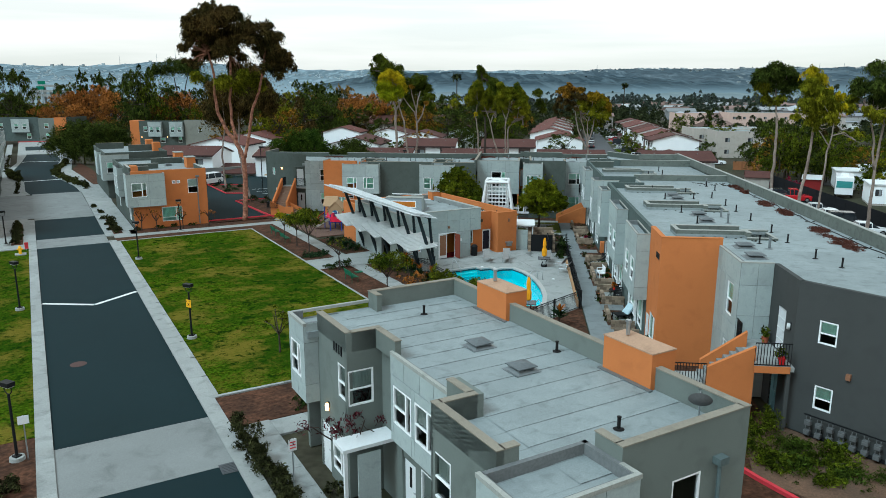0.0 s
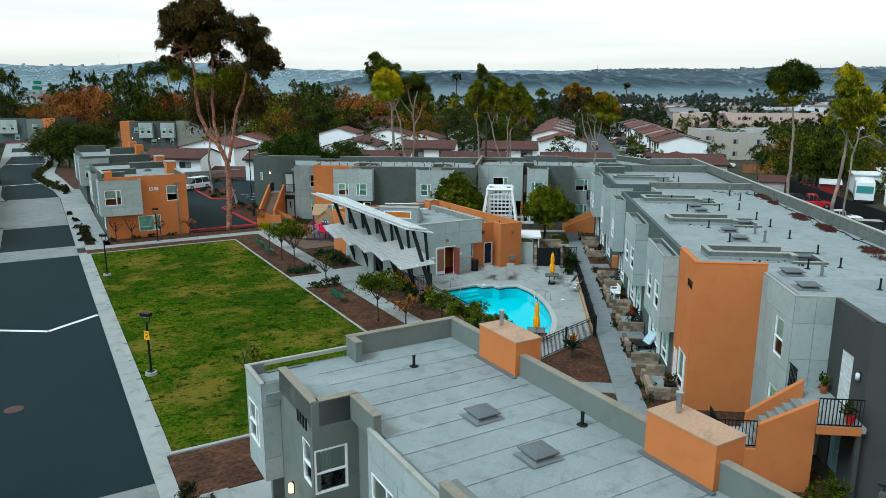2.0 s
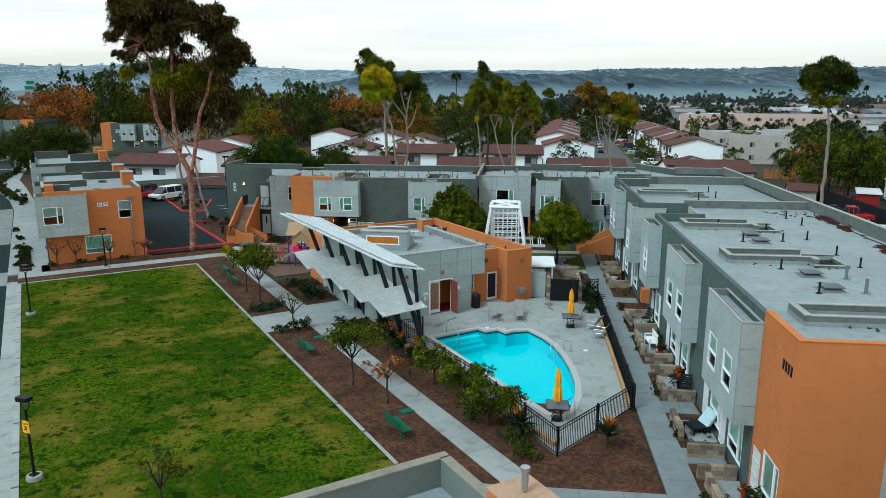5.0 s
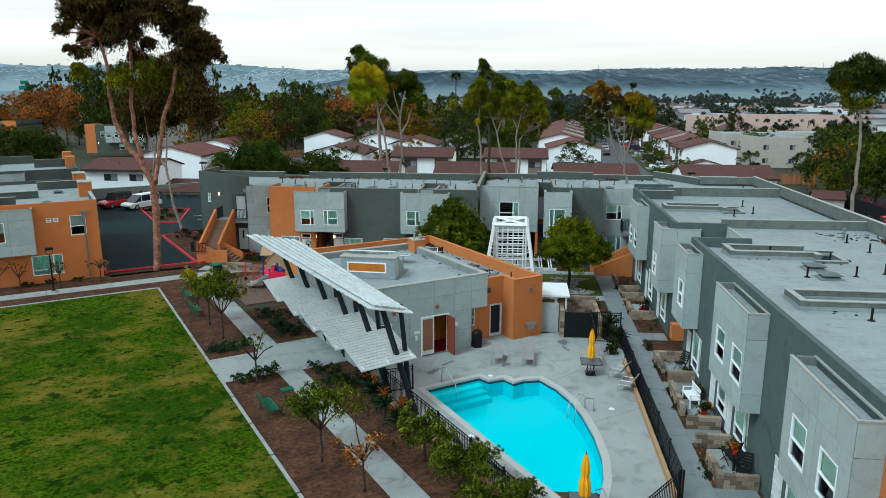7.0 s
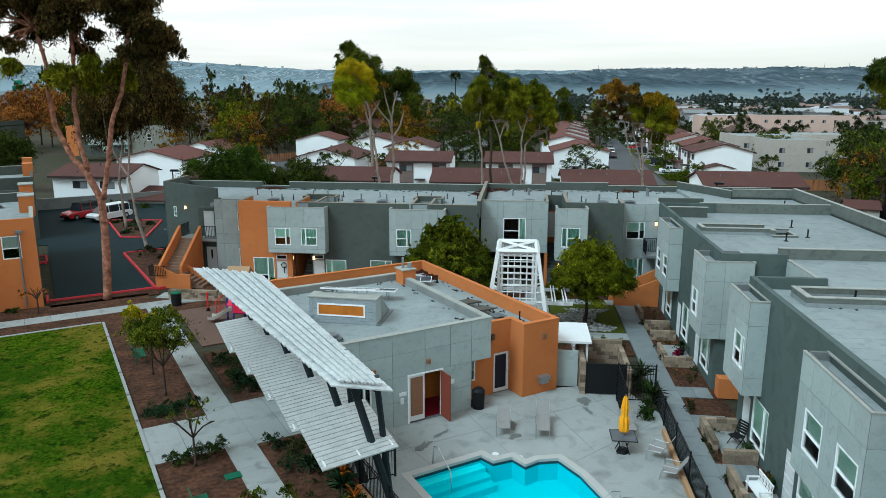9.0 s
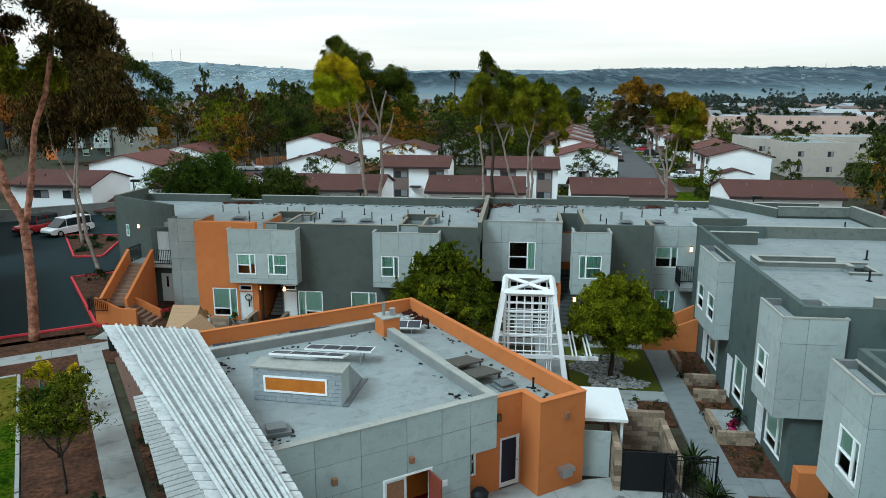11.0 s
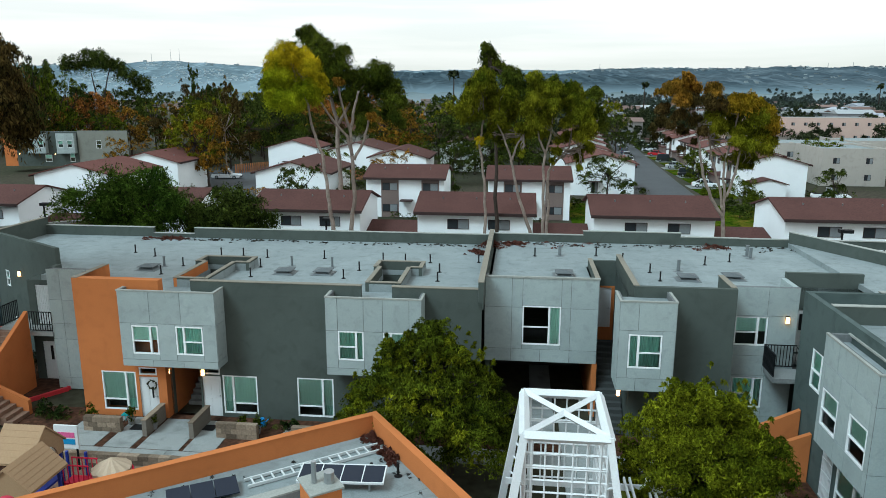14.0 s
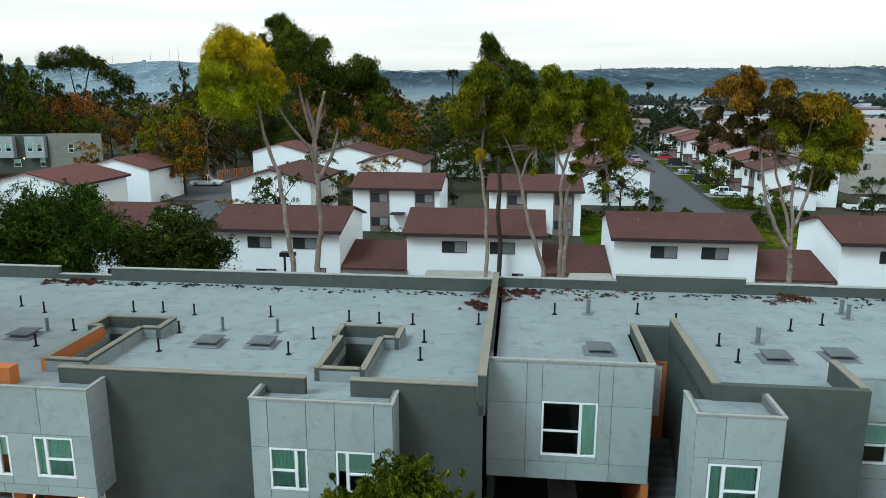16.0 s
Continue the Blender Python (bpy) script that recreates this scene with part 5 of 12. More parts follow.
for x, y in ((22.9, 40.0), (22.2, 40.4), (23.0, 31.6), (14.4, 41.0)):
    pipe(x, y, 3.07, 0.4, 0.04, RUBBER, FA)
for y in (32.75, 34.12):
    bm = bmesh.new()
    v = [bm.verts.new(c) for c in ((21.05, y, 3.5), (22.3, y, 3.5), (22.3, y + 1.3, 3.3), (21.05, y + 1.3, 3.3), (21.05, y, 3.42), (22.3, y, 3.42), (22.3, y + 1.3, 3.22), (21.05, y + 1.3, 3.22))]
    for f in ((0, 1, 2, 3), (7, 6, 5, 4), (0, 4, 5, 1), (2, 6, 7, 3), (1, 5, 6, 2), (0, 3, 7, 4)):
        bm.faces.new([v[i] for i in f])
    for lx in (21.15, 22.2):
        rod(bm, (lx, y + 0.1, 3.05), (lx, y + 0.1, 3.42), 0.03)
        rod(bm, (lx, y + 1.15, 3.05), (lx, y + 1.15, 3.23), 0.03)
    solid("solar_collector", bm, mat("matt grey collector", (0.085, 0.082, 0.072), 0.6), "matt grey flat solar collector on the lower roof", "solar panels", FA)
for x, y, rz in ((12.9, 41.5, -8), (16.5, 41.5, -6)):
    sp = thing("solar_panel_array", "row of dark solar panels lying low on the roof", "solar panels", FA @ pose(x, y, 3.16, 0, 0, rz))
    for i in range(3):
        p = part("solar_panel", boxes((i * 0.66, i * 0.66 + 0.64, 0, 0.8, 0, 0.035)), SOLAR, sp)
        p.matrix_local = pose(0, 0, 0, 8, 0, 0)
    for lx in (0.3, 1.7):
        part("leg", boxes((lx, lx + 0.06, 0.1, 0.8, -0.11, 0.02)), STEEL, sp)
sp = thing("solar_panel_array", "tilted row of four dark solar panels on a white frame", "solar panels", FA @ pose(20.0, 40.75, 3.36, 0, 0, -33))
for i in range(4):
    p = part("solar_panel", boxes((i * 0.63, i * 0.63 + 0.6, 0, 0.8, 0, 0.035)), SOLAR, sp)
    p.matrix_local = pose(0, 0, 0, 6, 0, 0)
fr_ = part("frame", holed((-0.04, -0.04), (2.53, 0.84), [(i * 0.63, i * 0.63 + 0.6, 0.0, 0.8) for i in range(4)], lambda a, d, b: (a, b, 0.045 - d), 0.07), WHITEP, sp)
fr_.matrix_local = pose(0, 0, 0, 6, 0, 0)
for lx in (0.4, 2.1):
    part("leg", rod(bmesh.new(), (lx, 0.06, -0.29), (lx, 0.06, 0.0), 0.03), STEEL, sp)
    part("leg", rod(bmesh.new(), (lx, 0.7, -0.29), (lx, 0.7, 0.07), 0.03), STEEL, sp)
ALU = mat("weathered aluminium", (0.62, 0.66, 0.66), 0.55, 0.05, 0.1, 12, 1, 0.0, metal=0.2)
lad = thing("ladder", "long aluminium ladder lying on the lower roof", "ladder", FA @ pose(18.75, 41.55, 3.08, 0, 0, 0.5))
for y in (0, 0.42):
    part("rail", boxes((0, 4.4, y, y + 0.05, 0, 0.09)), ALU, lad)
for i in range(14):
    part("rung", boxes((0.18 + i * 0.31, 0.23 + i * 0.31, 0.05, 0.42, 0.03, 0.07)), ALU, lad)

DIRT = mat("black roof dirt", (0.055, 0.056, 0.052), 0.9, 0.3, 0.4, 15, 2, 0.3)
WET = mat("damp concrete", (0.150, 0.158, 0.152), 0.45, 0.10, 0.22, 18, 0.35, 0.1)


def blot(name, x, y, z, r, seed, material, label, m=FA, long=1.0, turn=0.0):
    """A flat stain with a ragged outline."""
    bm = bmesh.new()
    vs = []
    for i in range(36):
        a = i / 36 * math.tau
        q = r * (0.7 + 0.55 * noise.noise(Vector((math.cos(a) * 1.6, math.sin(a) * 1.6, seed))) + 0.2 * noise.noise(Vector((math.cos(a) * 5, math.sin(a) * 5, seed + 7))))
        u, v = math.cos(a) * q * long, math.sin(a) * q
        vs.append(bm.verts.new((u * math.cos(turn) - v * math.sin(turn), u * math.sin(turn) + v * math.cos(turn), 0)))
    bm.faces.new(vs)
    bmesh.ops.triangulate(bm, faces=bm.faces[:])
    return solid(name, bm, material, label, "stain", m @ pose(x, y, z), name.replace("_", " ") + "s", "structure")


for i, (x, y, r_, lg, tn) in enumerate(((15.0, 27.3, 0.30, 2.6, 0.5), (16.2, 27.9, 0.16, 4, 0.3), (19.3, 27.0, 0.28, 2.4, 0.9), (18.9, 26.1, 0.22, 2.2, 0.2), (23.9, 27.4, 0.35, 2.0, 0.9), (23.3, 26.6, 0.2, 2.5, 1.3))):
    blot("wet_mark", x, y, 0.0556 + 0.0004 * i, r_, 63 + i * 1.9, WET, "damp dark mark on the pool deck", long=lg, turn=tn)

# ---- shade structure along the clubhouse ----
WEATH = mat("weathered white paint", (0.53, 0.56, 0.56), 0.65, 0.10, 0.30, 9, 1.2, 0.1, stain=0.30)
sh = thing("shade_trellis", "tall white louvred trellis on slanted dark steel posts", "trellis", FA)
FL, FR_, NR, NL = Vector((8.65, 38.2, 6.1)), Vector((11.5, 38.2, 5.45)), Vector((11.25, 22.9, 5.2)), Vector((9.85, 23.4, 5.45))
N = 36
slat_a = lambda f: NL.lerp(FL, f)
slat_b = lambda f: NR.lerp(FR_, f)
for i in range(N):
    f = i / (N - 1)
    a, b = slat_a(f), slat_b(f)
    d = (b - a).normalized()
    a, b = a - d * 0.26, b + d * 0.22
    bm = bmesh.new()
    vs = [bm.verts.new(p) for p in (a + Vector((0, -0.15, -0.05)), b + Vector((0, -0.15, -0.05)), b + Vector((0, 0.15, 0.0)), a + Vector((0, 0.15, 0.0)), a + Vector((0, -0.15, -0.10)), b + Vector((0, -0.15, -0.10)), b + Vector((0, 0.15, -0.05)), a + Vector((0, 0.15, -0.05)))]
    for q in ((0, 1, 2, 3), (7, 6, 5, 4), (0, 4, 5, 1), (2, 6, 7, 3), (1, 5, 6, 2), (0, 3, 7, 4)):
        bm.faces.new([vs[k] for k in q])
    part("slat", bm, WEATH, sh)
for k in range(6):
    for e in (-0.028, 0.028):
        g = (k + 0.6) / 6.2 + e
        part("rail", rod(bmesh.new(), NL.lerp(NR, g) + Vector((0, 0, 0.07)), FL.lerp(FR_, g) + Vector((0, 0, 0.07)), 0.05, 0.05, 6), WEATH, sh)
for g in (0.25, 0.8):
    part("beam", rod(bmesh.new(), NL.lerp(NR, g) - Vector((0, 0, 0.14)), FL.lerp(FR_, g) - Vector((0, 0, 0.14)), 0.07, 0.07, 6), BLACK, sh)
for i in range(6):
    y = 23.6 + i * 2.75
    top = NL.lerp(NR, 0.55).lerp(FL.lerp(FR_, 0.55), (y + 0.6 - 23.2) / 15) - Vector((0, 0, 0.15))
    part("post", rod(bmesh.new(), (11.85, y - 0.3, 0.0), top, 0.16, 0.13, 8), mat("dark green-black steel", (0.018, 0.026, 0.030), 0.45) if i == 0 else bpy.data.materials["dark green-black steel"], sh)
    part("post", rod(bmesh.new(), (11.9, y + 0.25, 0.0), (11.4, y + 0.25, 5.2), 0.13, 0.11, 8), bpy.data.materials["dark green-black steel"], sh)
cn = thing("entrance_canopy", "stepped row of corrugated metal canopy sheets", "canopy", FA)
for i in range(5):
    y0, y1 = 23.1 + i * 3.0, 23.1 + i * 3.0 + 2.72
    pitch = lambda y: 2.66 + 0.62 * (y - y0) / (y1 - y0)
    for k in range(13):
        a = y0 + 0.03 + k * 0.214
        bm = bmesh.new()
        vs = [bm.verts.new((x, y, pitch(y) + dx + dz)) for dz in (0.0, 0.045) for x, dx in ((9.15, 0.0), (11.85, 0.14)) for y in (a, a + 0.185)]
        for q in ((0, 1, 3, 2), (4, 6, 7, 5), (0, 4, 5, 1), (2, 3, 7, 6), (0, 2, 6, 4), (1, 5, 7, 3)):
            bm.faces.new([vs[n_] for n_ in q])
        part("canopy_slat", bm, CORR, cn)
    for x in (9.3, 10.5, 11.7):
        part("edge_beam", rod(bmesh.new(), (x, y0 + 0.12, 2.73 + (x - 9.2) * 0.05), (x, y1 - 0.12, 3.05 + (x - 9.2) * 0.05), 0.045, 0.045, 6), WHITEP, cn)
    part("bracket", rod(bmesh.new(), (10.5, y0 + 1.4, 2.86), (11.6, y0 + 1.2, 2.6), 0.05), BLACK, cn)

# ---- rear apartment building, west wing ----
rb = thing("apartment_building", "long grey two-storey apartment building with an orange pier and flat roof", "building", FB)
RD, RT, RBAY = 5.8, 6.42, 6.15
wells = [(-17.0, -15.8, 56.3, 59.52), (-17.45, -15.1, 59.52, 60.35), (-8.18, -7.0, 56.5, 59.42), (-8.4, -6.45, 59.42, 60.3)]
deck(rb, -21.2, -3.2, 55.2, 66.8, RD, wells)
deck(rb, -24.6, -21.2, 57.4, 66.8, RD)
part("roof_deck", prism(bmesh.new(), ((-24.6, 58.7), (-24.6, 66.8), (-31.0, 66.8), (-30.8, 62.4)), RD - 0.25, RD), ROOF, rb)
tee_well(rb, -17.2, -15.6, 56.1, 59.32, -17.65, -14.9, 60.55, RD, 0.42, DARK, ORANGE)
tee_well(rb, -8.38, -6.8, 56.3, 59.22, -8.6, -6.25, 60.5, RD, 0.42, DARK)
g_items = [("lowflip", -14.75, 0.22, 1.6, 1.82, 1), ("doorw_panel", -15.72, 0.02, 0.88, 1.95), ("fixed", -15.7, 2.05, 0.84, 0.36, 0), ("hole", -17.1, 0.02, 1.3, 2.6), ("low", -11.3, 0.24, 1.65, 1.84, 1), ("low", -5.3, 0.24, 1.65, 1.84, 1)]
facade(rb, "wall_front", DARK, "S", 55.1, -17.5, -3.15, 0, RD, g_items)
for x0, x1 in ((-15.93, -8.32), (-6.97, -3.32)):
    parapet(rb, x0, x1, 55.1, 55.32, RD + 0.002, RT - 0.04)
facade(rb, "wall_pier", ORANGE, "S", 54.7, -21.2, -17.2, 0, RT + 0.04, [("low", -20.25, 0.32, 1.62, 1.86, 1), ("doorw_panel", -18.48, 0.02, 0.88, 1.95), ("fixed", -18.46, 2.05, 0.84, 0.36, 0)], 0.4)
facade(rb, "wall_pier", ORANGE, "W", -21.2, 55.1, 57.3, 0, RT + 0.04)
parapet(rb, -21.2, -20.98, 54.75, 57.2, RD, RT + 0.04, ORANGE)
part("entry_wall", boxes((-17.2, -17.12, 55.1, 58.5, 0, 2.7)), ORANGE, rb)
# dark-coloured sheet in place of the shade deep in the entry
part("entry_back", boxes((-17.1, -15.5, 58.5, 58.6, 0, 2.7)), ROOM, rb)
for i in range(9):
    part("stair_step", boxes((-17.0, -15.8, 56.2 + i * 0.27, 56.5 + i * 0.27, 0.0, 0.18 + i * 0.18)), CONCD, rb)
facade(rb, "wall_grey", JOINT, "S", 57.3, -24.25, -21.2, 0, RBAY, [("side", -22.4, 3.7, 1.15, 1.45), ("side", -22.4, 0.8, 1.15, 1.45)])
clad(rb, "S", 57.295, -24.25, -21.2, 0, RBAY, (-23.6,), (0.6, 2.6, 3.4, 4.6), [("side", -22.4, 3.7, 1.15, 1.45), ("side", -22.4, 0.8, 1.15, 1.45)])
facade(rb, "wall_west", DARK, "W", -24.25, 57.3, 58.2, 0, RBAY)
facade(rb, "wall_entry", DARK, "S", 58.2, -26.0, -24.25, 0, 5.3, [("doorw_grille", -25.6, 3.0, 0.86, 2.05), ("doorw_lite", -25.55, 0.05, 0.86, 2.05)], 0.9)
# slanted dark end with its upper and lower doors
ang = math.degrees(math.atan2(62.4 - 58.7, -30.9 + 24.65))
m_end = pose(-30.9, 62.4, 0, 0, 0, ang + 180)
end_len = math.hypot(62.4 - 58.7, -30.9 + 24.65)
en = part("end_block", boxes((0, 0.01, 0.3, 0.31, 0, 0.01)), DARK, rb)
en.matrix_local = m_end
e_items = [("sash", 1.1, 3.9, 0.45, 0.9), ("side", 1.6, 0.8, 1.3, 1.4)]
part("wall_end", holed((0, 0), (end_len, RT + 0.4), [(i[1], i[1] + i[3], i[2], i[2] + i[4]) for i in e_items], lambda a, d, z: on_wall("S", 0, d, a, z), 0.22), DARK, en)
fit_out(en, "S", 0, e_items)
wall_lamp(en, "S", 0, 2.9, 4.7)
facade(rb, "wall_far", DARK, "W", -31.0, 62.4, 67.0, 0, RT + 0.4)
facade(rb, "wall_back", DARK, "N", 67.0, -30.8, -3.15, 0, RD)
parapet(rb, -31.0, -30.8, 62.5, 66.78, RD, RT + 0.4)
for x0, x1, h in ((-31.0, -23.8, 0.56), (-23.8, -21.2, 0.22), (-21.2, -3.35, 0.58)):
    parapet(rb, x0, x1, 66.78, 67.0, RD, RD + h, DARK, CAPG)
bay(rb, -18.8, -14.45, 54.15, 55.1, 2.7, RBAY, {"S": ((-17.4, -16.0), [("side", -18.28, 3.28, 1.2, 1.3, 1), ("flip", -16.28, 3.3, 1.22, 1.3, 2)]), "W": ((), []), "E": ((), [])}, rows=(3.02, 4.68))
bay(rb, -9.63, -5.57, 54.15, 55.1, 2.7, RBAY, {"S": ((-8.3, -6.9), [("side", -9.12, 3.38, 1.1, 1.3, 2), ("flip", -7.2, 3.38, 1.1, 1.3, 1)]), "W": ((), []), "E": ((), [])}, rows=(3.02, 4.68))
wall_lamp(rb, "S", 55.1, -17.35, 2.0)
wall_lamp(rb, "S", 55.1, -15.7, 2.0)
for x in (-17.4, -15.3):
    parapet(rb, x - 0.1, x + 0.1, 52.9, 54.6, 0.0, 0.75, MORTAR, STONE)
# outside stair with orange flanks
st = thing("outside_stair", "orange stucco stair with a landing and black rail", "staircase", FB @ pose(-25.4, 52.6, 0))
prof = lambda x0, x1, y0, y1, z0, z1: (lambda bm: [bm, [bm.faces.new([v[i] for i in f]) for v in [[bm.verts.new(c) for c in ((x0, y0, 0), (x1, y0, 0), (x1, y1, 0), (x0, y1, 0), (x0, y0, z0), (x1, y0, z0), (x1, y1, z1), (x0, y1, z1))]] for f in ((3, 2, 1, 0), (4, 5, 6, 7), (0, 1, 5, 4), (1, 2, 6, 5), (2, 3, 7, 6), (3, 0, 4, 7))]][0])(bmesh.new())
part("flank_wall", prof(-0.2, 0.0, 0.9, 4.6, 1.6, 4.0), ORANGE, st)
part("flank_wall", prof(-1.9, -1.7, 0.9, 4.6, 1.6, 4.0), ORANGE, st)
part("lower_flank", prof(-0.1, 0.9, 0.2, 0.4, 1.15, 1.15), ORANGE, st)
lf = part("lower_flank", prof(0, 0.2, 0, 2.6, 1.75, 0.7), ORANGE, st)
lf.matrix_local = pose(-1.9, 0.6, 0, 0, 0, -90)
lf = part("lower_flank", prof(0, 0.2, 0, 1.8, 1.5, 0.7), ORANGE, st)
lf.matrix_local = pose(-0.1, 1.9, 0, 0, 0, -90)
for i in range(11):
    part("stair_step", boxes((-1.7, -0.2, 1.5 + i * 0.28, 1.8 + i * 0.28, 0.9 + i * 0.18, 1.2 + i * 0.18)), mat("tan stair concrete", (0.22, 0.14, 0.10), 0.9) if i == 0 else bpy.data.materials["tan stair concrete"], st)
for i in range(6):
    part("stair_step", boxes((-0.1 + 0.3 * i, 0.2 + 0.3 * i, 0.6, 1.7, 0, 1.05 - i * 0.17)), bpy.data.materials["tan stair concrete"], st)
part("landing", boxes((-1.9, 1.2, 4.6, 6.5, 2.75, 2.95)), CONC, st)


def railing(name, x0, x1, y0, y1, z0, z1, parent=None, step=0.12, m=None, r=0.011):
    """A black steel railing along one side of a rectangle (x0 == x1 or y0 == y1)."""
    L = max(abs(x1 - x0), abs(y1 - y0))
    n = max(2, int(L / step))
    e, w = 0.02, L / n
    cells = [(i * w + r, (i + 1) * w - r, z0 + 0.10, z1) for i in range(n)]
    across = abs(x1 - x0) > abs(y1 - y0)
    bm = holed((0, z0 + 0.06), (L, z1 + 0.04), cells, lambda a, d, z: (min(x0, x1) + a, y0 + d - e, z) if across else (x0 + d - e, min(y0, y1) + a, z), 2 * e)
    ob = part(name, bm, BLACK, parent)
    if m is not None:
        ob.matrix_world = m
    return ob


railing("railing", -0.2, 1.2, 4.62, 4.62, 2.95, 3.95, st)
railing("railing", -1.9, -1.9, 4.62, 6.4, 2.95, 3.95, st)
railing("railing", -2.3, -1.0, 0.3, 0.3, 0.9, 1.7, st)
railing("railing", -2.3, -2.3, 0.3, 0.9, 0.9, 1.7, st)

# ---- rear apartment building, east wing ----
re = thing("apartment_building", "grey panelled two-storey apartment building over a passage", "building", FB)
ED, ET = 6.05, 6.7
deck(re, -3.0, 1.9, 57.1, 66.8, ED)
deck(re, 3.1, 7.1, 55.3, 66.8, ED)
deck(re, 1.9, 3.1, 61.0, 66.8, ED)
deck(re, 7.1, 13.2, 56.9, 66.8, ED, [(10.2, 13.2, 56.9, 58.3)])
bay(re, -3.1, 1.9, 57.0, 57.6, 2.55, 6.5, {"S": ((-1.9, -0.6, 0.7), [("side", -1.42, 3.36, 1.7, 1.82, 3)]), "W": ((), []), "E": ((), [])}, deck=False, rows=(3.15, 5.1))
part("coping", boxes((-3.13, 1.93, 56.96, 57.1, 6.45, 6.53)), CAPG, re)
facade(re, "wall_passage", DARK, "W", -3.1, 57.6, 66.9, 0, ED)
facade(re, "wall_passage", ORANGE, "E", 1.95, 57.0, 66.9, 0, 2.55)
part("passage_path", boxes((-0.95, 0.1, 54.6, 62.9, 0.0, 0.06)), CONC, re)
# dark-coloured sheet closes the passage, painted as its deep shade
part("passage_back", boxes((-3.0, 1.9, 63.0, 63.1, 0, 2.6)), ROOM, re)
part("passage_ceiling", boxes((-3.0, 1.9, 57.6, 63.0, 2.56, 2.66)), DARK, re)
parapet(re, -3.3, -3.08, 55.1, 66.78, RD - 0.3, ET)
facade(re, "wall_slot", DARK, "E", 1.9, 57.6, 61.0, 2.6, ED)
parapet(re, 1.75, 1.92, 57.1, 61.0, ED, ED + 0.42)
facade(re, "wall_slot", DARK, "W", 3.1, 55.3, 61.0, 0, ED)
parapet(re, 3.1, 3.3, 55.3, 61.0, ED, ET)
facade(re, "wall_slot", DARK, "S", 60.9, 1.9, 3.1, 5.15, ED + 0.35)
facade(re, "wall_slot", ORANGE, "S", 60.9, 1.9, 3.1, 0, 5.15, [("doorw_panel", 2.05, 3.0, 0.9, 2.05)])
for i in range(15):
    part("stair_step", boxes((1.95, 3.05, 55.4 + i * 0.27, 55.7 + i * 0.27, 0.0, 0.19 + i * 0.19)), DARKR, re)
facade(re, "wall_front", DARK, "S", 55.2, 3.1, 7.2, 0, ET, [("side", 5.4, 0.8, 1.3, 1.5)])
facade(re, "wall_return", DARK, "E", 7.2, 55.42, 56.6, 0, ET)
parapet(re, 7.0, 7.2, 55.4, 57.4, ED, ET)
bay(re, 2.36, 4.55, 53.75, 55.2, 2.75, 6.5, {"S": ((3.1,), [("flip", 2.75, 3.72, 1.3, 1.42, 2)]), "W": ((54.4,), []), "E": ((), [])}, rows=(3.3, 5.3))
e_it = [("side", 7.62, 3.85, 1.35, 1.3, 1), ("side", 7.7, 1.0, 1.3, 1.4, 2)]
facade(re, "wall_grey", JOINT, "S", 56.6, 7.2, 10.15, 0, 6.45, e_it)
clad(re, "S", 56.595, 7.2, 10.15, 0, 6.45, (8.9,), (0.6, 2.5, 3.4, 5.2), e_it)
facade(re, "wall_grey", PANEL, "E", 10.15, 56.8, 58.3, 0, 6.45)
wall_lamp(re, "S", 56.6, 9.65, 4.9)
wall_lamp(re, "S", 55.2, 2.6, 1.9)
facade(re, "wall_recess", DARK, "S", 58.3, 10.15, 13.4, 0, ET, [("doorw_lite", 10.5, 3.0, 0.95, 2.05), ("low", 11.7, 0.8, 1.0, 1.4)])
facade(re, "wall_back", DARK, "N", 67.0, -3.1, 13.4, 0, ED)
for x0, x1, h in ((-3.08, 2.0, 0.42), (2.0, 7.4, 0.66), (7.4, 10.6, 0.44), (10.6, 21.0, 0.42)):
    parapet(re, x0, x1, 66.78, 67.0, ED, ED + h, DARK, CAPG)
part("landing", boxes((10.2, 13.0, 57.45, 58.28, 2.75, 2.95)), CONC, re)
railing("railing", 8.9, 8.9, 55.2, 56.5, 2.95, 3.95, re)
railing("railing", 8.9, 10.2, 56.45, 56.45, 2.95, 3.95, re)
part("landing", boxes((8.9, 10.2, 55.2, 56.4, 2.75, 2.95)), CONCD, re)
for i in range(13):
    part("stair_step", boxes((10.2 + i * 0.24, 10.48 + i * 0.24, 56.48, 57.4, 2.70 - i * 0.205, 2.76 - i * 0.205)), DARKR, re)
for y in (56.44, 57.43):
    part("stringer", rod(bmesh.new(), (10.2, y, 2.70), (13.2, y, 0.14), 0.06, 0.06, 4), BLACK, re)
part("handrail", rod(bmesh.new(), (10.2, 56.44, 3.9), (13.2, 56.44, 1.3), 0.03, 0.03, 6), BLACK, re)
for i in range(14):
    part("baluster", rod(bmesh.new(), (10.3 + i * 0.21, 56.44, 2.62 - i * 0.179), (10.3 + i * 0.21, 56.44, 3.81 - i * 0.182), 0.012, 0.012, 4), BLACK, re)
sw = part("stair_flank", prof(0, 0.2, 0, 3.2, 0.8, 2.4), ORANGE, re)
sw.matrix_local = pose(6.2, 53.6, 0, 0, 0, -90)
sw = part("stair_flank", prof(0, 0.2, 0, 3.0, 0.7, 2.0), ORANGE, re)
sw.matrix_local = pose(6.4, 52.4, 0, 0, 0, -90)

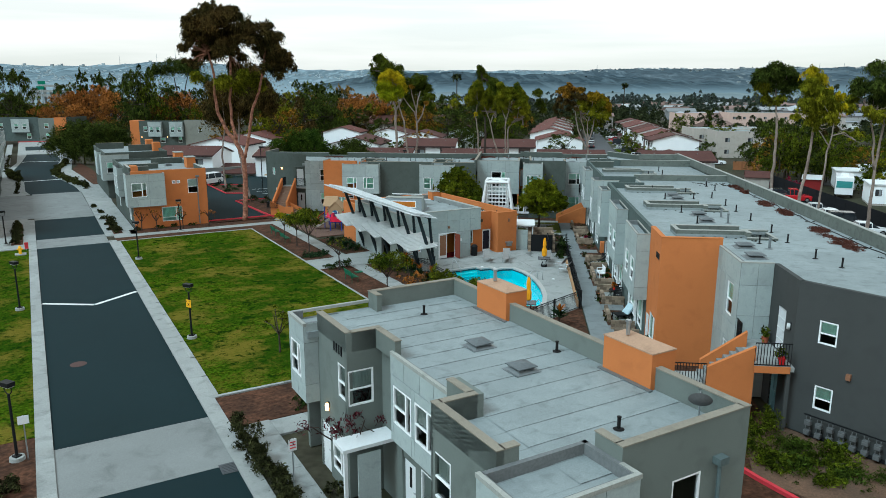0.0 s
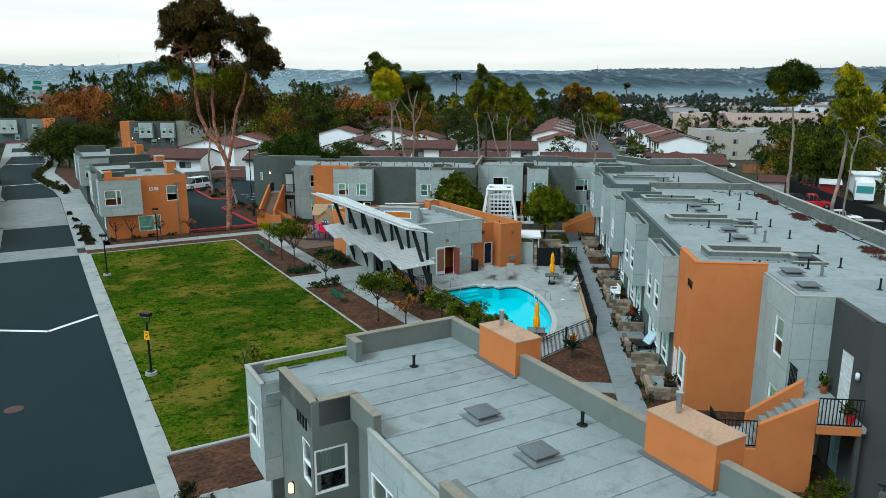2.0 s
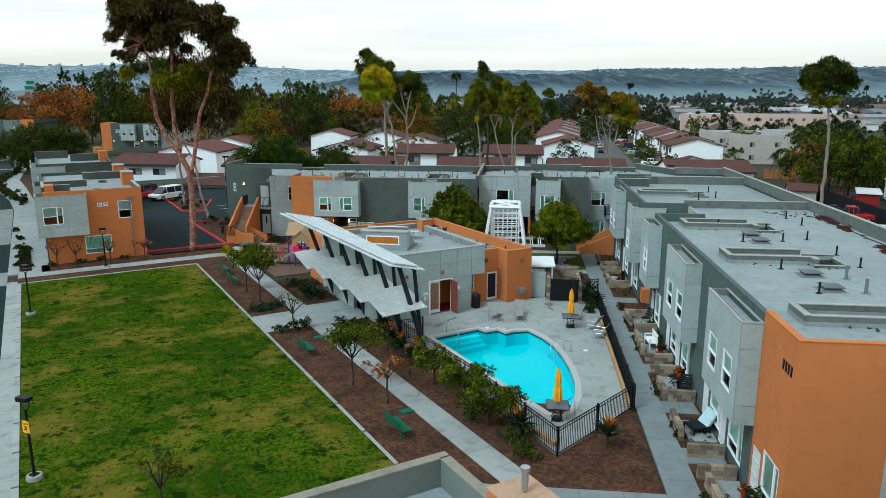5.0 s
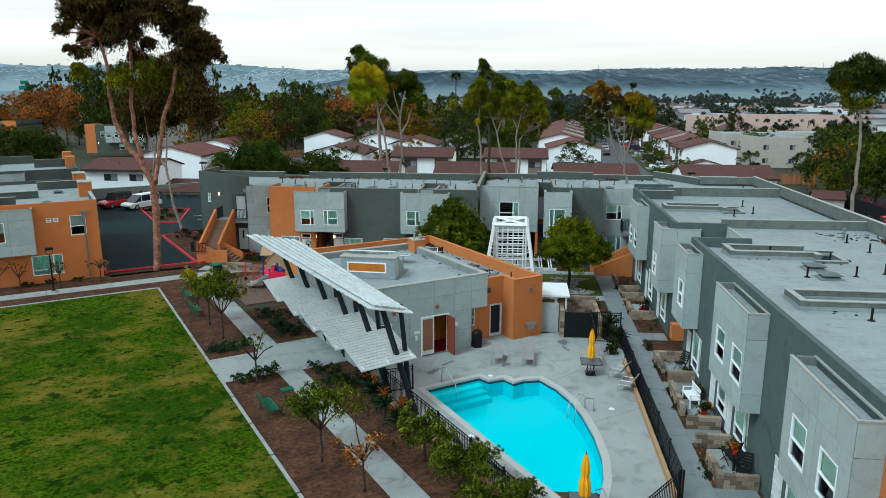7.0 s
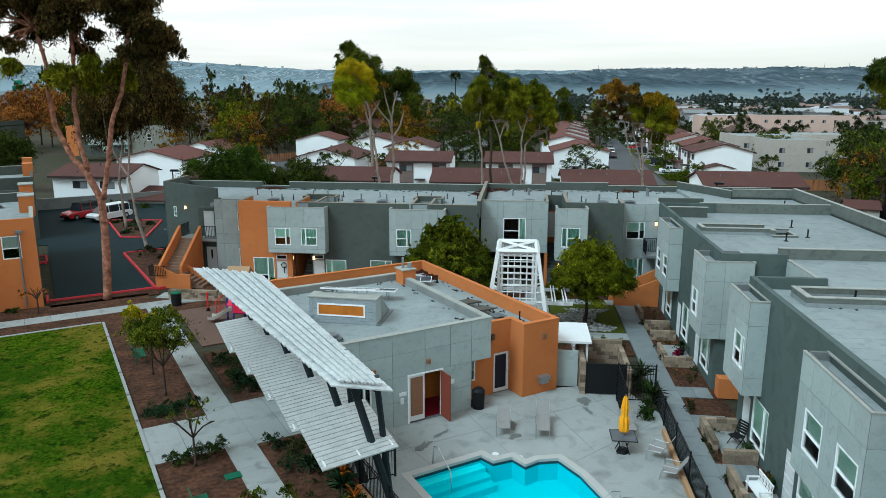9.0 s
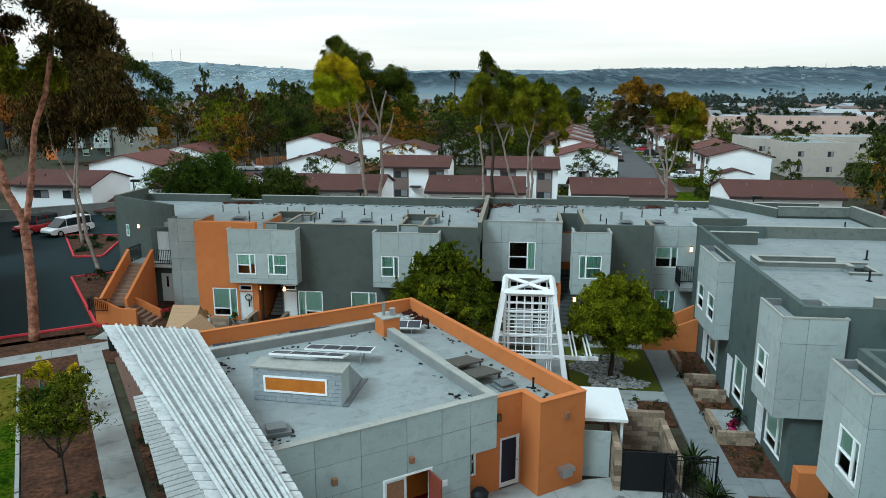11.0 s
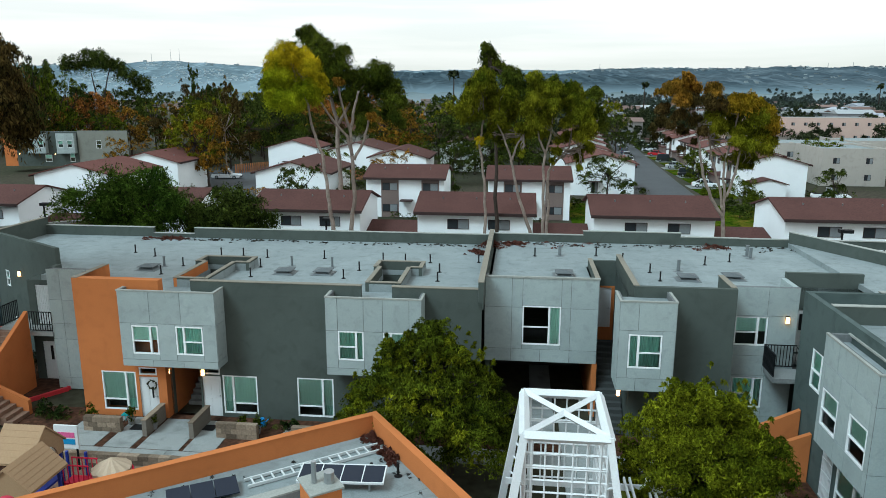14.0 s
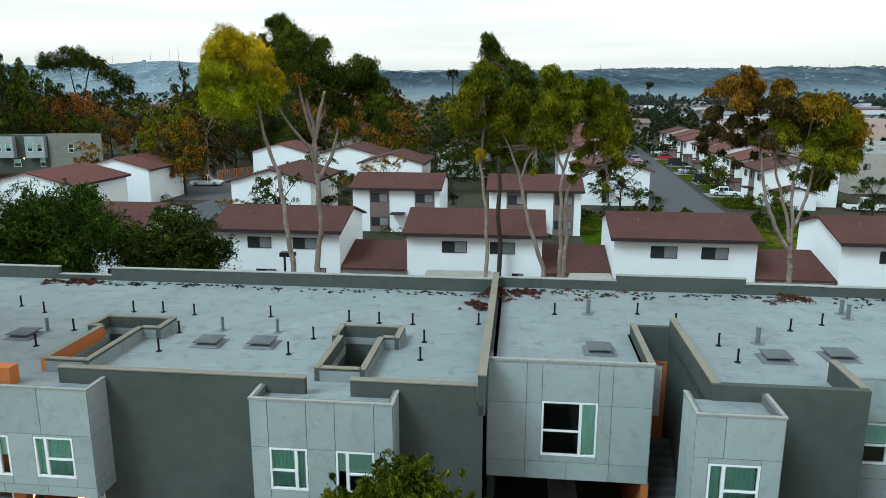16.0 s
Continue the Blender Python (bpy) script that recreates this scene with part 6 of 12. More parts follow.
# ---- the long row beside the pool ----
ro = thing("apartment_building", "long row of grey two-storey apartments with an orange end wall", "building", FB)
WD, WT, WB = 6.45, 6.95, 6.6
XB, XW, XF = 20.8, 9.45, 8.7
TEES = ((11.1, 14.75, 16.15, 13.6, 14.8, 12.9, 14.5), (11.1, 14.75, 16.1, 23.1, 24.4, 22.4, 24.1), (10.95, 14.7, 15.9, 31.7, 32.9, 31.0, 32.6), (10.7, 14.4, 15.6, 46.8, 47.8, 46.1, 47.5))
rw = [h for a, b, c, d, e, f, k in TEES for h in ((a, b, d, e), (b, c, f, k))]
deck(ro, 12.5, XB, 6.3, 10.1, WD)
deck(ro, XW + 0.1, XB, 10.1, 34.2, WD, rw[:6])
deck(ro, 12.5, XB, 34.2, 39.8, WD)
deck(ro, XW + 0.1, XB, 39.8, 54.4, WD - 0.15, rw[6:])
part("roof_deck", prism(bmesh.new(), ((13.2, 54.4), (XB, 54.4), (XB, 61.3), (16.3, 61.3), (13.2, 66.8)), WD - 0.4, WD - 0.15), ROOF, ro)
part("roof_deck", prism(bmesh.new(), ((14.0, 6.3), (14.0, 3.1), (19.4, -2.6), (XB, -2.6), (XB, 6.3)), WD - 0.25, WD), ROOF, ro)
for w_ in TEES:
    tee_row(ro, *w_, WD - (0.15 if w_[3] > 41 else 0), 0.38)
dr = lambda y, s=1: [("doorw_grille", y, 0.05, 0.92, 2.05), ("low", y - 2.1 if s > 0 else y + 1.15, 0.45, 1.8, 2.0, 1)]
facade(ro, "wall_court", STUC, "W", XW, 13.1, 34.2, 0, WT, dr(16.2) + dr(19.0) + dr(24.9) + dr(27.6) + dr(32.6) + [("hole", 17.2, 0.05, 1.3, 2.5), ("hole", 25.95, 0.05, 1.3, 2.5)])
for y in (17.2, 25.95):
    part("entry_back", boxes((XW + 1.5, XW + 1.6, y - 0.2, y + 1.5, 0, 2.6)), STUC, ro)
facade(ro, "wall_court", STUC, "W", XW, 38.4, 54.2, 0, WT, dr(41.2) + dr(45.8) + dr(50.4) + [("side", 51.9, 3.6, 1.2, 1.5, 2)])
facade(ro, "wall_recess", STUC, "S", 38.4, XW + 0.22, 12.5, 0, WT)
facade(ro, "wall_recess", STUC, "N", 34.2, XW + 0.22, 12.5, 0, WT)
facade(ro, "wall_recess", JOINT, "W", 12.45, 34.2, 38.4, 0, WB)
clad(ro, "W", 12.445, 34.2, 38.4, 0, WB, (35.5, 36.9), (2.6, 5.2), [])
facade(ro, "wall_north", STUC, "N", 54.4, XW, 13.2, 0, WT)
# bays over the doors
def row_bay(y0, y1, wins, x1=XW, z1=WB, seams=()):
    b = bay(ro, XF, x1, y0, y1, 2.7, z1, {"W": (seams, wins), "S": ((9.6,) if x1 > 10 else (), []), "N": ((), [])}, rows=(3.45, 5.6))
    return b


row_bay(13.1, 17.6, [("sash", 13.75, 3.6, 1.15, 1.4, 1), ("sash", 15.8, 3.6, 1.15, 1.4, 1)], seams=(14.1, 15.3, 16.6))
row_bay(21.75, 26.2, [("sash", 22.0, 3.62, 1.3, 1.36, 1), ("sash", 24.25, 3.62, 1.3, 1.36, 1)], seams=(22.8, 24.0, 25.3))
row_bay(31.5, 34.15, [("side", 31.75, 3.66, 1.3, 1.36, 1)], seams=(33.0,))
row_bay(38.2, 40.7, [("side", 39.2, 3.45, 1.25, 1.36, 1)], 10.95, seams=(39.6,))
row_bay(46.7, 50.4, [("sash", 46.95, 3.45, 1.2, 1.3, 1), ("sash", 48.95, 3.45, 1.2, 1.3, 1)], seams=(48.0, 49.3))
# orange end pier and the grey and dark end
facade(ro, "wall_pier", ORANGE, "S", 9.95, 9.67, 12.55, 0, 7.05)
facade(ro, "wall_pier", ORANGE, "W", 9.45, 9.95, 13.1, 0, 7.05, [("doorw_grille", 12.1, 0.05, 0.85, 2.05), ("low", 10.4, 0.45, 1.5, 2.0, 1)])
part("coping", boxes((9.68, 12.57, 9.93, 10.19, 7.052, 7.085)), ORANGE, ro)
part("coping", boxes((9.43, 9.68, 9.93, 13.1, 7.052, 7.085)), ORANGE, ro)
number_bars(ro, "W", 9.45, 10.25, 5.75, 4, 0.16, 0.34)
s_it = [("sash", 7.0, 3.75, 1.0, 1.65, 1), ("sash", 7.0, 0.75, 1.0, 1.65, 1)]
facade(ro, "wall_grey", JOINT, "W", 12.4, 6.2, 9.95, 0, WB + 0.1, s_it)
clad(ro, "W", 12.395, 6.2, 9.95, 0, WB + 0.1, (8.4, 9.3), (2.55, 3.5, 5.6), s_it)
facade(ro, "wall_grey", JOINT, "S", 6.2, 12.62, 13.9, 0, WB + 0.1)
clad(ro, "S", 6.195, 12.4, 13.9, 0, WB + 0.1, (13.2,), (2.55, 4.1, 5.6), [])
part("coping", boxes((12.37, 12.5, 6.17, 9.9, WB + 0.07, WB + 0.13)), CAPG, ro)
part("coping", boxes((12.5, 13.9, 6.17, 6.3, WB + 0.07, WB + 0.13)), CAPG, ro)
facade(ro, "wall_dark", DARKR, "W", 13.9, 3.1, 6.2, 0, WB + 0.1, [("doorw_grille", 4.2, 2.96, 0.95, 2.05), ("doort_panel", 4.4, 0.05, 0.92, 2.05)])
wall_lamp(ro, "W", 13.9, 3.5, 4.35, False)
sl = math.hypot(5.5, 5.7)
wd = part("wall_slant", holed((0, 0), (sl, WB + 0.1), [(1.0, 1.75, 4.2, 5.2), (1.1, 1.85, 1.3, 2.35)], lambda a, d, z: on_wall("S", 0, d, a, z), 0.22), DARKR, ro)
wd.matrix_local = pose(13.9, 3.1, 0, 0, 0, math.degrees(math.atan2(-5.7, 5.5)))
fit_out(wd, "S", 0, [("sash", 1.0, 4.2, 0.75, 1.0, 1), ("sash", 1.1, 1.3, 0.75, 1.05, 1)])
part("wall_lamp", boxes((2.3, 2.48, -0.14, 0.0, 3.0, 3.25)), BROWNW, wd)
mr = part("meter_rack", boxes((0.9, 6.2, -0.22, 0.0, 0.08, 0.14)), BLACK, wd, "two rows of grey gas meters on a rail")
part("rack_rail", boxes((0.9, 6.2, -0.24, -0.2, 1.0, 1.05)), BLACK, mr)
for i in range(11):
    for j, z in enumerate((0.18, 0.62)):
        me_ = shared(("gas_meter",), lambda: rod(rod(boxes((-0.12, 0.12, -0.2, 0.0, 0, 0.2), (-0.09, 0.09, -0.22, -0.2, 0.03, 0.13)), (-0.08, -0.1, 0.2), (-0.08, -0.1, 0.36), 0.02), (0.08, -0.1, 0.2), (0.08, -0.1, 0.36), 0.02), mat("grey meter paint", (0.115, 0.12, 0.12), 0.5))
        gm_ = part("gas_meter", me_, None, mr)
        gm_.matrix_local = pose(1.15 + i * 0.46, -0.24, z + 0.02)
facade(ro, "wall_south", DARKR, "S", -2.6, 19.4, XB + 0.2, 0, WB + 0.1)
facade(ro, "wall_back", DARK, "E", XB + 0.2, -2.38, 61.3, 0, WD)
facade(ro, "wall_north", DARK, "N", 61.5, 16.3, XB, 0, WD)
parapet(ro, XB - 0.02, XB + 0.2, -2.4, 61.3, WD - 0.2, WD + 0.72, MEMB, CAPG)
parapet(ro, 16.3, XB - 0.02, 61.28, 61.5, WD - 0.2, WD + 0.6, MEMB, CAPG)
dg = parapet(ro, 0, 6.2, 0, 0.22, WD - 0.4, WD + 0.45, DARK, CAPG)
dg.matrix_local = pose(13.2, 66.8, 0, 0, 0, math.degrees(math.atan2(-5.5, 3.1)))
for y, x0 in ((39.8, 12.5), (54.4, 12.2)):
    parapet(ro, x0, XB - 0.02, y - 0.1, y + 0.12, WD - 0.2, WT + 0.02, MEMB, CAPG)
parapet(ro, XW + 0.22, 12.2, 52.3, 52.52, WD - 0.2, WT + 0.02, DARK, CAPG)
parapet(ro, 12.45, 12.6, 34.22, 38.4, WD, WB + 0.1, PANEL, CAPG)

# landing and orange flanks of the stair at the end of the row
es = thing("outside_stair", "orange stucco stair with black railings and a landing", "staircase", FB)
part("flank_wall", prof(0, 0.2, 0, 2.0, 2.6, 3.62), ORANGE, es).matrix_local = pose(10.45, 3.4, 0, 0, 0, -90)
part("flank_wall", prof(0, 0.2, 0, 2.0, 2.25, 3.7), ORANGE, es).matrix_local = pose(10.6, 5.2, 0, 0, 0, -90)
part("lower_flank", boxes((9.05, 10.45, 3.2, 3.4, 0, 1.62)), ORANGE, es)
part("lower_flank", prof(0, 0.2, 0, 1.7, 0.75, 2.3), ORANGE, es).matrix_local = pose(7.35, 4.4, 0, 0, 0, -90)
part("lower_landing", boxes((9.05, 10.45, 3.4, 5.0, 1.5, 1.66)), CONC, es)
for i in range(7):
    part("stair_step", boxes((10.45 + i * 0.28, 10.75 + i * 0.28, 3.4, 5.0, 1.5 + i * 0.19, 1.8 + i * 0.19)), CONCD, es)
for i in range(7):
    part("stair_step", boxes((7.0 + i * 0.28, 7.3 + i * 0.28, 4.4, 5.6, 0.0, 0.2 + i * 0.2)), CONC, es)
part("landing", boxes((12.42, 13.88, 2.6, 6.18, 2.75, 2.96)), CONC, es)
part("landing_edge", boxes((12.2, 13.7, 2.55, 2.6, 2.68, 2.98)), ORANGE, es)
railing("railing", 12.2, 13.7, 2.6, 2.6, 2.96, 4.0, es)
railing("railing", 12.45, 12.45, 5.4, 6.2, 2.96, 3.95, es)
railing("railing", 9.05, 10.45, 3.3, 3.3, 1.66, 2.7, es)
railing("railing", 9.05, 9.05, 3.3, 4.4, 1.66, 2.7, es)
part("post", boxes((13.6, 13.75, 2.6, 2.75, 0, 2.75)), DARKR, es)
# homes across the road
def road_home(x0, x1, y0, y1, pier, label):
    b = thing("apartment_building", label, "building", FA, "homes along the road")
    deck(b, x0 + 0.1, x1 - 0.1, y0 + 0.1, y1 - 0.1, 5.7)
    n = max(1, int((y1 - y0) / 6))
    wins = []
    for i in range(n):
        a = y0 + (i + 0.2) * (y1 - y0) / n
        wins += [("low", a, 0.6, 1.6, 1.7, 2), ("doorw_panel", a + 2.6, 0.05, 0.92, 2.05)]
    facade(b, "wall_road", pier, "E", x1, y0, y1, 0, 6.1, wins)
    facade(b, "wall_south", DARK, "S", y0, x0, x1 - 0.22, 0, 6.1, [("sash", x1 - 3.0, 3.5, 1.1, 1.5, 1)])
    facade(b, "wall_north", DARK, "N", y1, x0, x1 - 0.22, 0, 6.1)
    for i in range(n):
        a = y0 + (i + 0.1) * (y1 - y0) / n
        bay(b, x1, x1 + 0.7, a, a + 3.6, 2.7, 5.9, {"E": ((a + 1.8,), [("sash", a + 0.3, 3.5, 1.1, 1.5, 1), ("sash", a + 2.1, 3.5, 1.1, 1.5, 2)]), "S": ((), []), "N": ((), [])})
        wall_lamp(b, "E", x1, a + 4.1, 2.3)
    return b


road_home(-27.5, -19.0, 59.0, 71.0, ORANGE, "orange and grey flat-roofed homes across the road")
road_home(-27.5, -19.3, 94.0, 118.0, DARK, "grey flat-roofed homes across the road")
road_home(-28.5, -20.0, 138.0, 166.0, DARK, "grey flat-roofed homes at the road's bend")

# ---- orange-fronted houses up the road ----
oh = thing("apartment_building", "orange and grey two-storey flat-roofed apartment building", "building", FA)
deck(oh, -5.7, 1.7, 57.7, 75.5, 5.7)
facade(oh, "wall_south", ORANGE, "S", 57.55, -5.8, 1.85, 0, 6.2, [("sash", -0.15, 3.55, 1.1, 1.55, 1), ("low", -3.0, 0.65, 2.1, 1.55, 2), ("sash", -1.75, 4.7, 0.36, 0.32, 0), ("sash", -1.27, 4.7, 0.36, 0.32, 0)])
facade(oh, "wall_east", DARK, "E", 1.85, 57.77, 75.6, 0, 5.7)
facade(oh, "wall_west", DARK, "W", -5.8, 57.77, 75.6, 0, 6.0, [("low", 60.0, 0.6, 1.6, 1.6), ("sash", 66.0, 3.4, 1.0, 1.5), ("sash", 70.0, 0.8, 1.0, 1.5)])
facade(oh, "wall_north", DARK, "N", 75.6, -5.58, 1.63, 0, 6.0)
bay(oh, -6.4, -2.6, 56.7, 58.8, 2.5, 5.95, {"S": ((-5.4, -4.2), [("side", -5.95, 3.55, 1.5, 1.5, 1)]), "W": ((57.8,), []), "E": ((), []), "N": ((), [])}, rows=(3.3, 5.15))
bay(oh, -6.4, -5.8, 65.0, 69.0, 2.6, 5.9, {"W": ((66.3, 67.7), [("sash", 65.6, 3.5, 1.0, 1.5), ("sash", 67.6, 3.5, 1.0, 1.5)]), "S": ((), []), "N": ((), [])}, deck=False)
for x0, x1, y0, y1, h in ((1.63, 1.85, 57.77, 63.0, 0.5), (-5.8, -5.58, 59.0, 63.5, 0.75), (-5.58, -2.0, 64.5, 64.72, 0.6), (-5.8, -3.6, 60.5, 60.72, 0.7), (-2.0, 1.63, 70.0, 70.22, 0.7), (1.63, 1.85, 66.0, 75.5, 0.5)):
    parapet(oh, x0, x1, y0, y1, 5.68, 5.7 + h, DARK, CAPG)
for y in (63.5, 71.0):
    c_ = part("chimney", boxes((1.0, 2.0, y, y + 1.6, 5.4, 6.9)), ORANGE, oh)
    part("chimney_cap", boxes((0.95, 2.05, y - 0.05, y + 1.65, 6.9, 6.97)), CAPG, c_)
part("chimney", boxes((-5.6, -4.9, 58.9, 60.3, 5.6, 6.6)), ORANGE, oh)
part("downpipe", rod(boxes((0.7, 1.1, 57.35, 57.55, 5.25, 5.45)), (0.85, 57.45, 0.1), (0.85, 57.45, 5.25), 0.06), FLASH, oh)
for x, y in ((-1.5, 60.5), (-0.5, 67)):
    roof_vent(x, y, 5.7, FA, 0.9)
o2 = thing("apartment_building", "grey two-storey flat-roofed apartment building", "building", FA)
deck(o2, -5.8, 2.0, 84, 103, 5.7)
facade(o2, "wall_south", DARK, "S", 83.9, -5.9, 2.1, 0, 6.2, [("sash", -4.5, 3.6, 1.0, 1.4), ("sash", 0, 3.6, 1.0, 1.4)])
facade(o2, "wall_west", DARK, "W", -5.9, 84.1, 103, 0, 6.0, [("sash", 87, 3.4, 1.0, 1.5), ("sash", 93, 3.4, 1.0, 1.5)])
facade(o2, "wall_east", DARK, "E", 2.1, 84.1, 103, 0, 6.2)
bay(o2, -6.5, -3.0, 83.2, 86.0, 2.5, 5.95, {"S": ((-5, -4), [("side", -5.9, 3.5, 1.3, 1.5, 1)]), "W": ((84.6,), [])}, rows=(3.3, 5.15))
bay(o2, -6.5, -5.9, 90.0, 94.0, 2.6, 5.9, {"W": ((91.3,), [("sash", 91.6, 3.5, 1.0, 1.5)]), "S": ((), [])}, deck=False)
for y in (90, 97):
    part("chimney", boxes((1.2, 2.2, y, y + 1.6, 5.4, 7.0)), ORANGE, o2)
parapet(o2, -2, 2.0, 92, 92.22, 5.68, 6.6)
parapet(o2, -5.9, -2.0, 98, 98.22, 5.68, 6.6)
o3 = thing("apartment_building", "grey and orange two-storey apartment building across the road", "building", FA)
deck(o3, -27, -19.2, 74, 100, 5.7)
facade(o3, "wall_east", DARK, "E", -19.0, 72, 100, 0, 6.0, [("sash", 76, 3.4, 1.0, 1.5), ("sash", 82, 3.4, 1.0, 1.5), ("sash", 88, 3.4, 1.0, 1.5), ("low", 79, 0.6, 1.4, 1.5), ("low", 86, 0.6, 1.4, 1.5)])
facade(o3, "wall_south", ORANGE, "S", 72, -27, -19.22, 0, 6.2)
o4 = thing("apartment_building", "grey two-storey apartment building with an orange end", "building", pose(-111.0, -31.0, -0.05))
part("roof_deck", boxes((-34, 0, 214, 226, 5.6, 5.8)), ROOF, o4)
f_it = [("sash", x, z, 1.3, 1.5, 1) for x in (-12, -20, -23, -27, -30) for z in (0.8, 3.7) if x < -18 or z < 1]
facade(o4, "wall_south", STUC, "S", 213.8, -34, -8.2, 0, 6.9, f_it)
facade(o4, "wall_pale", SAGE, "S", 213.7, -8.2, -3.5, 0, 6.7, [("sash", -6.6, 3.7, 1.3, 1.5, 1), ("sash", -6.4, 0.8, 1.3, 1.5, 1)])
facade(o4, "wall_east", DARK, "E", 0, 213.82, 226, 0, 6.9)
facade(o4, "wall_pier", ORANGE, "S", 213.6, -3.5, 0, 0, 6.9)
bay(o4, -15.8, -10.6, 213, 213.8, 2.6, 6.4, {"S": ((-13.2,), [("sash", -15.0, 3.6, 1.2, 1.5, 1), ("sash", -12.6, 3.6, 1.2, 1.5, 1)])}, deck=False)
# grey block past the car park
gm = pose(-84.5, 170.0, -0.4)
gb = thing("apartment_building", "pale grey and dark two-storey apartment block with a blank side wall", "building", gm)
part("roof_deck", boxes((0.2, 17.8, 0.2, 9.8, 6.2, 6.4)), ROOF, gb)
facade(gb, "wall_front", DARK, "S", 0, 0, 12.6, 0, 6.9, [("sash", 1.2, 3.9, 1.0, 1.4, 1), ("sash", 5.6, 0.9, 1.4, 1.4, 1), ("sash", 10.6, 0.9, 1.0, 1.8, 1)])
facade(gb, "wall_side", mat("pale olive stucco", (0.22, 0.225, 0.195), 0.9, 0.08, 0.15, 20, 0.3, 0.1, stain=0.15), "S", -0.2, 12.6, 22.5, 0, 7.1, [("sash", 16.2, 3.6, 1.0, 1.6, 0)])
bay(gb, 2.8, 6.4, -1.0, 0, 2.6, 6.6, {"S": ((4.6,), [("sash", 3.2, 3.8, 1.0, 1.4, 1), ("sash", 5.0, 3.8, 1.0, 1.4, 1)]), "E": ((), [])}, deck=False)
bay(gb, 8.6, 12.2, -1.0, 0, 2.6, 6.6, {"S": ((10.4,), [("sash", 9.0, 3.8, 1.0, 1.4, 1), ("sash", 10.8, 3.8, 1.0, 1.4, 1)]), "E": ((), [])}, deck=False)
part("wall_pier", boxes((-2.5, 0, 0, 4, 0, 6.9)), ORANGE, gb)
for x in (0.5, 7.6):
    wall_lamp(gb, "S", 0, x, 2.3)

# ---- trees ----
def leaves(name, clumps, n, size, material, seed, droop=0.3, shell=0.55, fine=None):
    """A crown of many small leaf sprays: domed tufts, with hanging edges, set over clumps (x, y, z, radius[, height radius])."""
    g = np.random.default_rng(abs(int(seed)))
    if fine or (fine is None and n > 3000 and size < 0.5):
        n, size = int(n * 3.2), size * 0.54
    w = np.array([c[3] ** 2 for c in clumps])
    tufts = max(10, n // 55)
    pick = g.choice(len(clumps), tufts, p=w / w.sum())
    c = np.array([[*k[:3], k[3], k[3], k[4] if len(k) > 4 else k[3] * 0.85] for k in clumps])[pick]
    d = g.normal(size=(tufts, 3))
    d[:, 2] += 0.25
    d /= np.linalg.norm(d, axis=1, keepdims=True)
    rad = (shell + (1.05 - shell) * g.random(tufts) ** 0.7) * (1 + 0.14 * g.normal(size=tufts))
    p = c[:, :3] + d * c[:, 3:] * rad[:, None]
    own = g.integers(0, tufts, n)                       # leaves gather in tufts, with gaps between
    reach = np.clip(c[:, 3:] * 0.42, 0.05, 0.9)[own] * (0.6 + 0.7 * g.random(tufts))[own][:, None]
    off = g.normal(size=(n, 3)) * reach * 0.6
    out2 = (off[:, 0] ** 2 + off[:, 1] ** 2) / (reach[:, 0] + 1e-6)
    off[:, 2] = off[:, 2] * 0.5 - 0.7 * out2 - droop * 0.8 * reach[:, 2] * g.random(n) ** 2
    p, d = p[own] + off, d[own]
    # each spray: a small pointed leaf shape, mostly facing outwards, hanging by the droop
    hang = min(droop, 0.6)
    u = g.normal(size=(n, 3)) * (1 - hang)
    u[:, 2] -= hang * 1.6
    u /= np.linalg.norm(u, axis=1, keepdims=True)
    v = np.cross(u, d + 0.7 * g.normal(size=(n, 3)))
    v /= np.linalg.norm(v, axis=1, keepdims=True) + 1e-9
    s = size * (0.55 + 0.9 * g.random(n))[:, None]
    a, b = u * s, v * s * 0.42
    verts = np.stack([p - a + b * 0.5, p - a * 0.2 - b, p + a], 1).reshape(-1, 3)
    me = bpy.data.meshes.new(name)
    me.vertices.add(3 * n), me.loops.add(3 * n), me.polygons.add(n)
    me.vertices.foreach_set("co", verts.astype(np.float32).ravel())
    me.loops.foreach_set("vertex_index", np.arange(3 * n, dtype=np.int32))
    me.polygons.foreach_set("loop_start", np.arange(0, 3 * n, 3, dtype=np.int32))
    me.update(calc_edges=True)
    me.materials.append(material)
    return me


def limb(bm, pts, r0, r1, n=8):
    pts = [Vector(p) for p in pts]
    m = len(pts) - 1
    for i in range(m):
        rod(bm, pts[i], pts[i + 1], r0 + (r1 - r0) * i / m, r0 + (r1 - r0) * (i + 1) / m, n, i in (0, m - 1))
    return bm


def bent(a, b, sag, seed, k=5):
    """Points of a slightly crooked line from a to b."""
    g = random.Random(seed)
    a, b = Vector(a), Vector(b)
    out = [a]
    for i in range(1, k):
        out.append(a.lerp(b, i / k) + Vector((g.uniform(-sag, sag), g.uniform(-sag, sag), g.uniform(-sag, sag) * 0.5)))
    return out + [b]


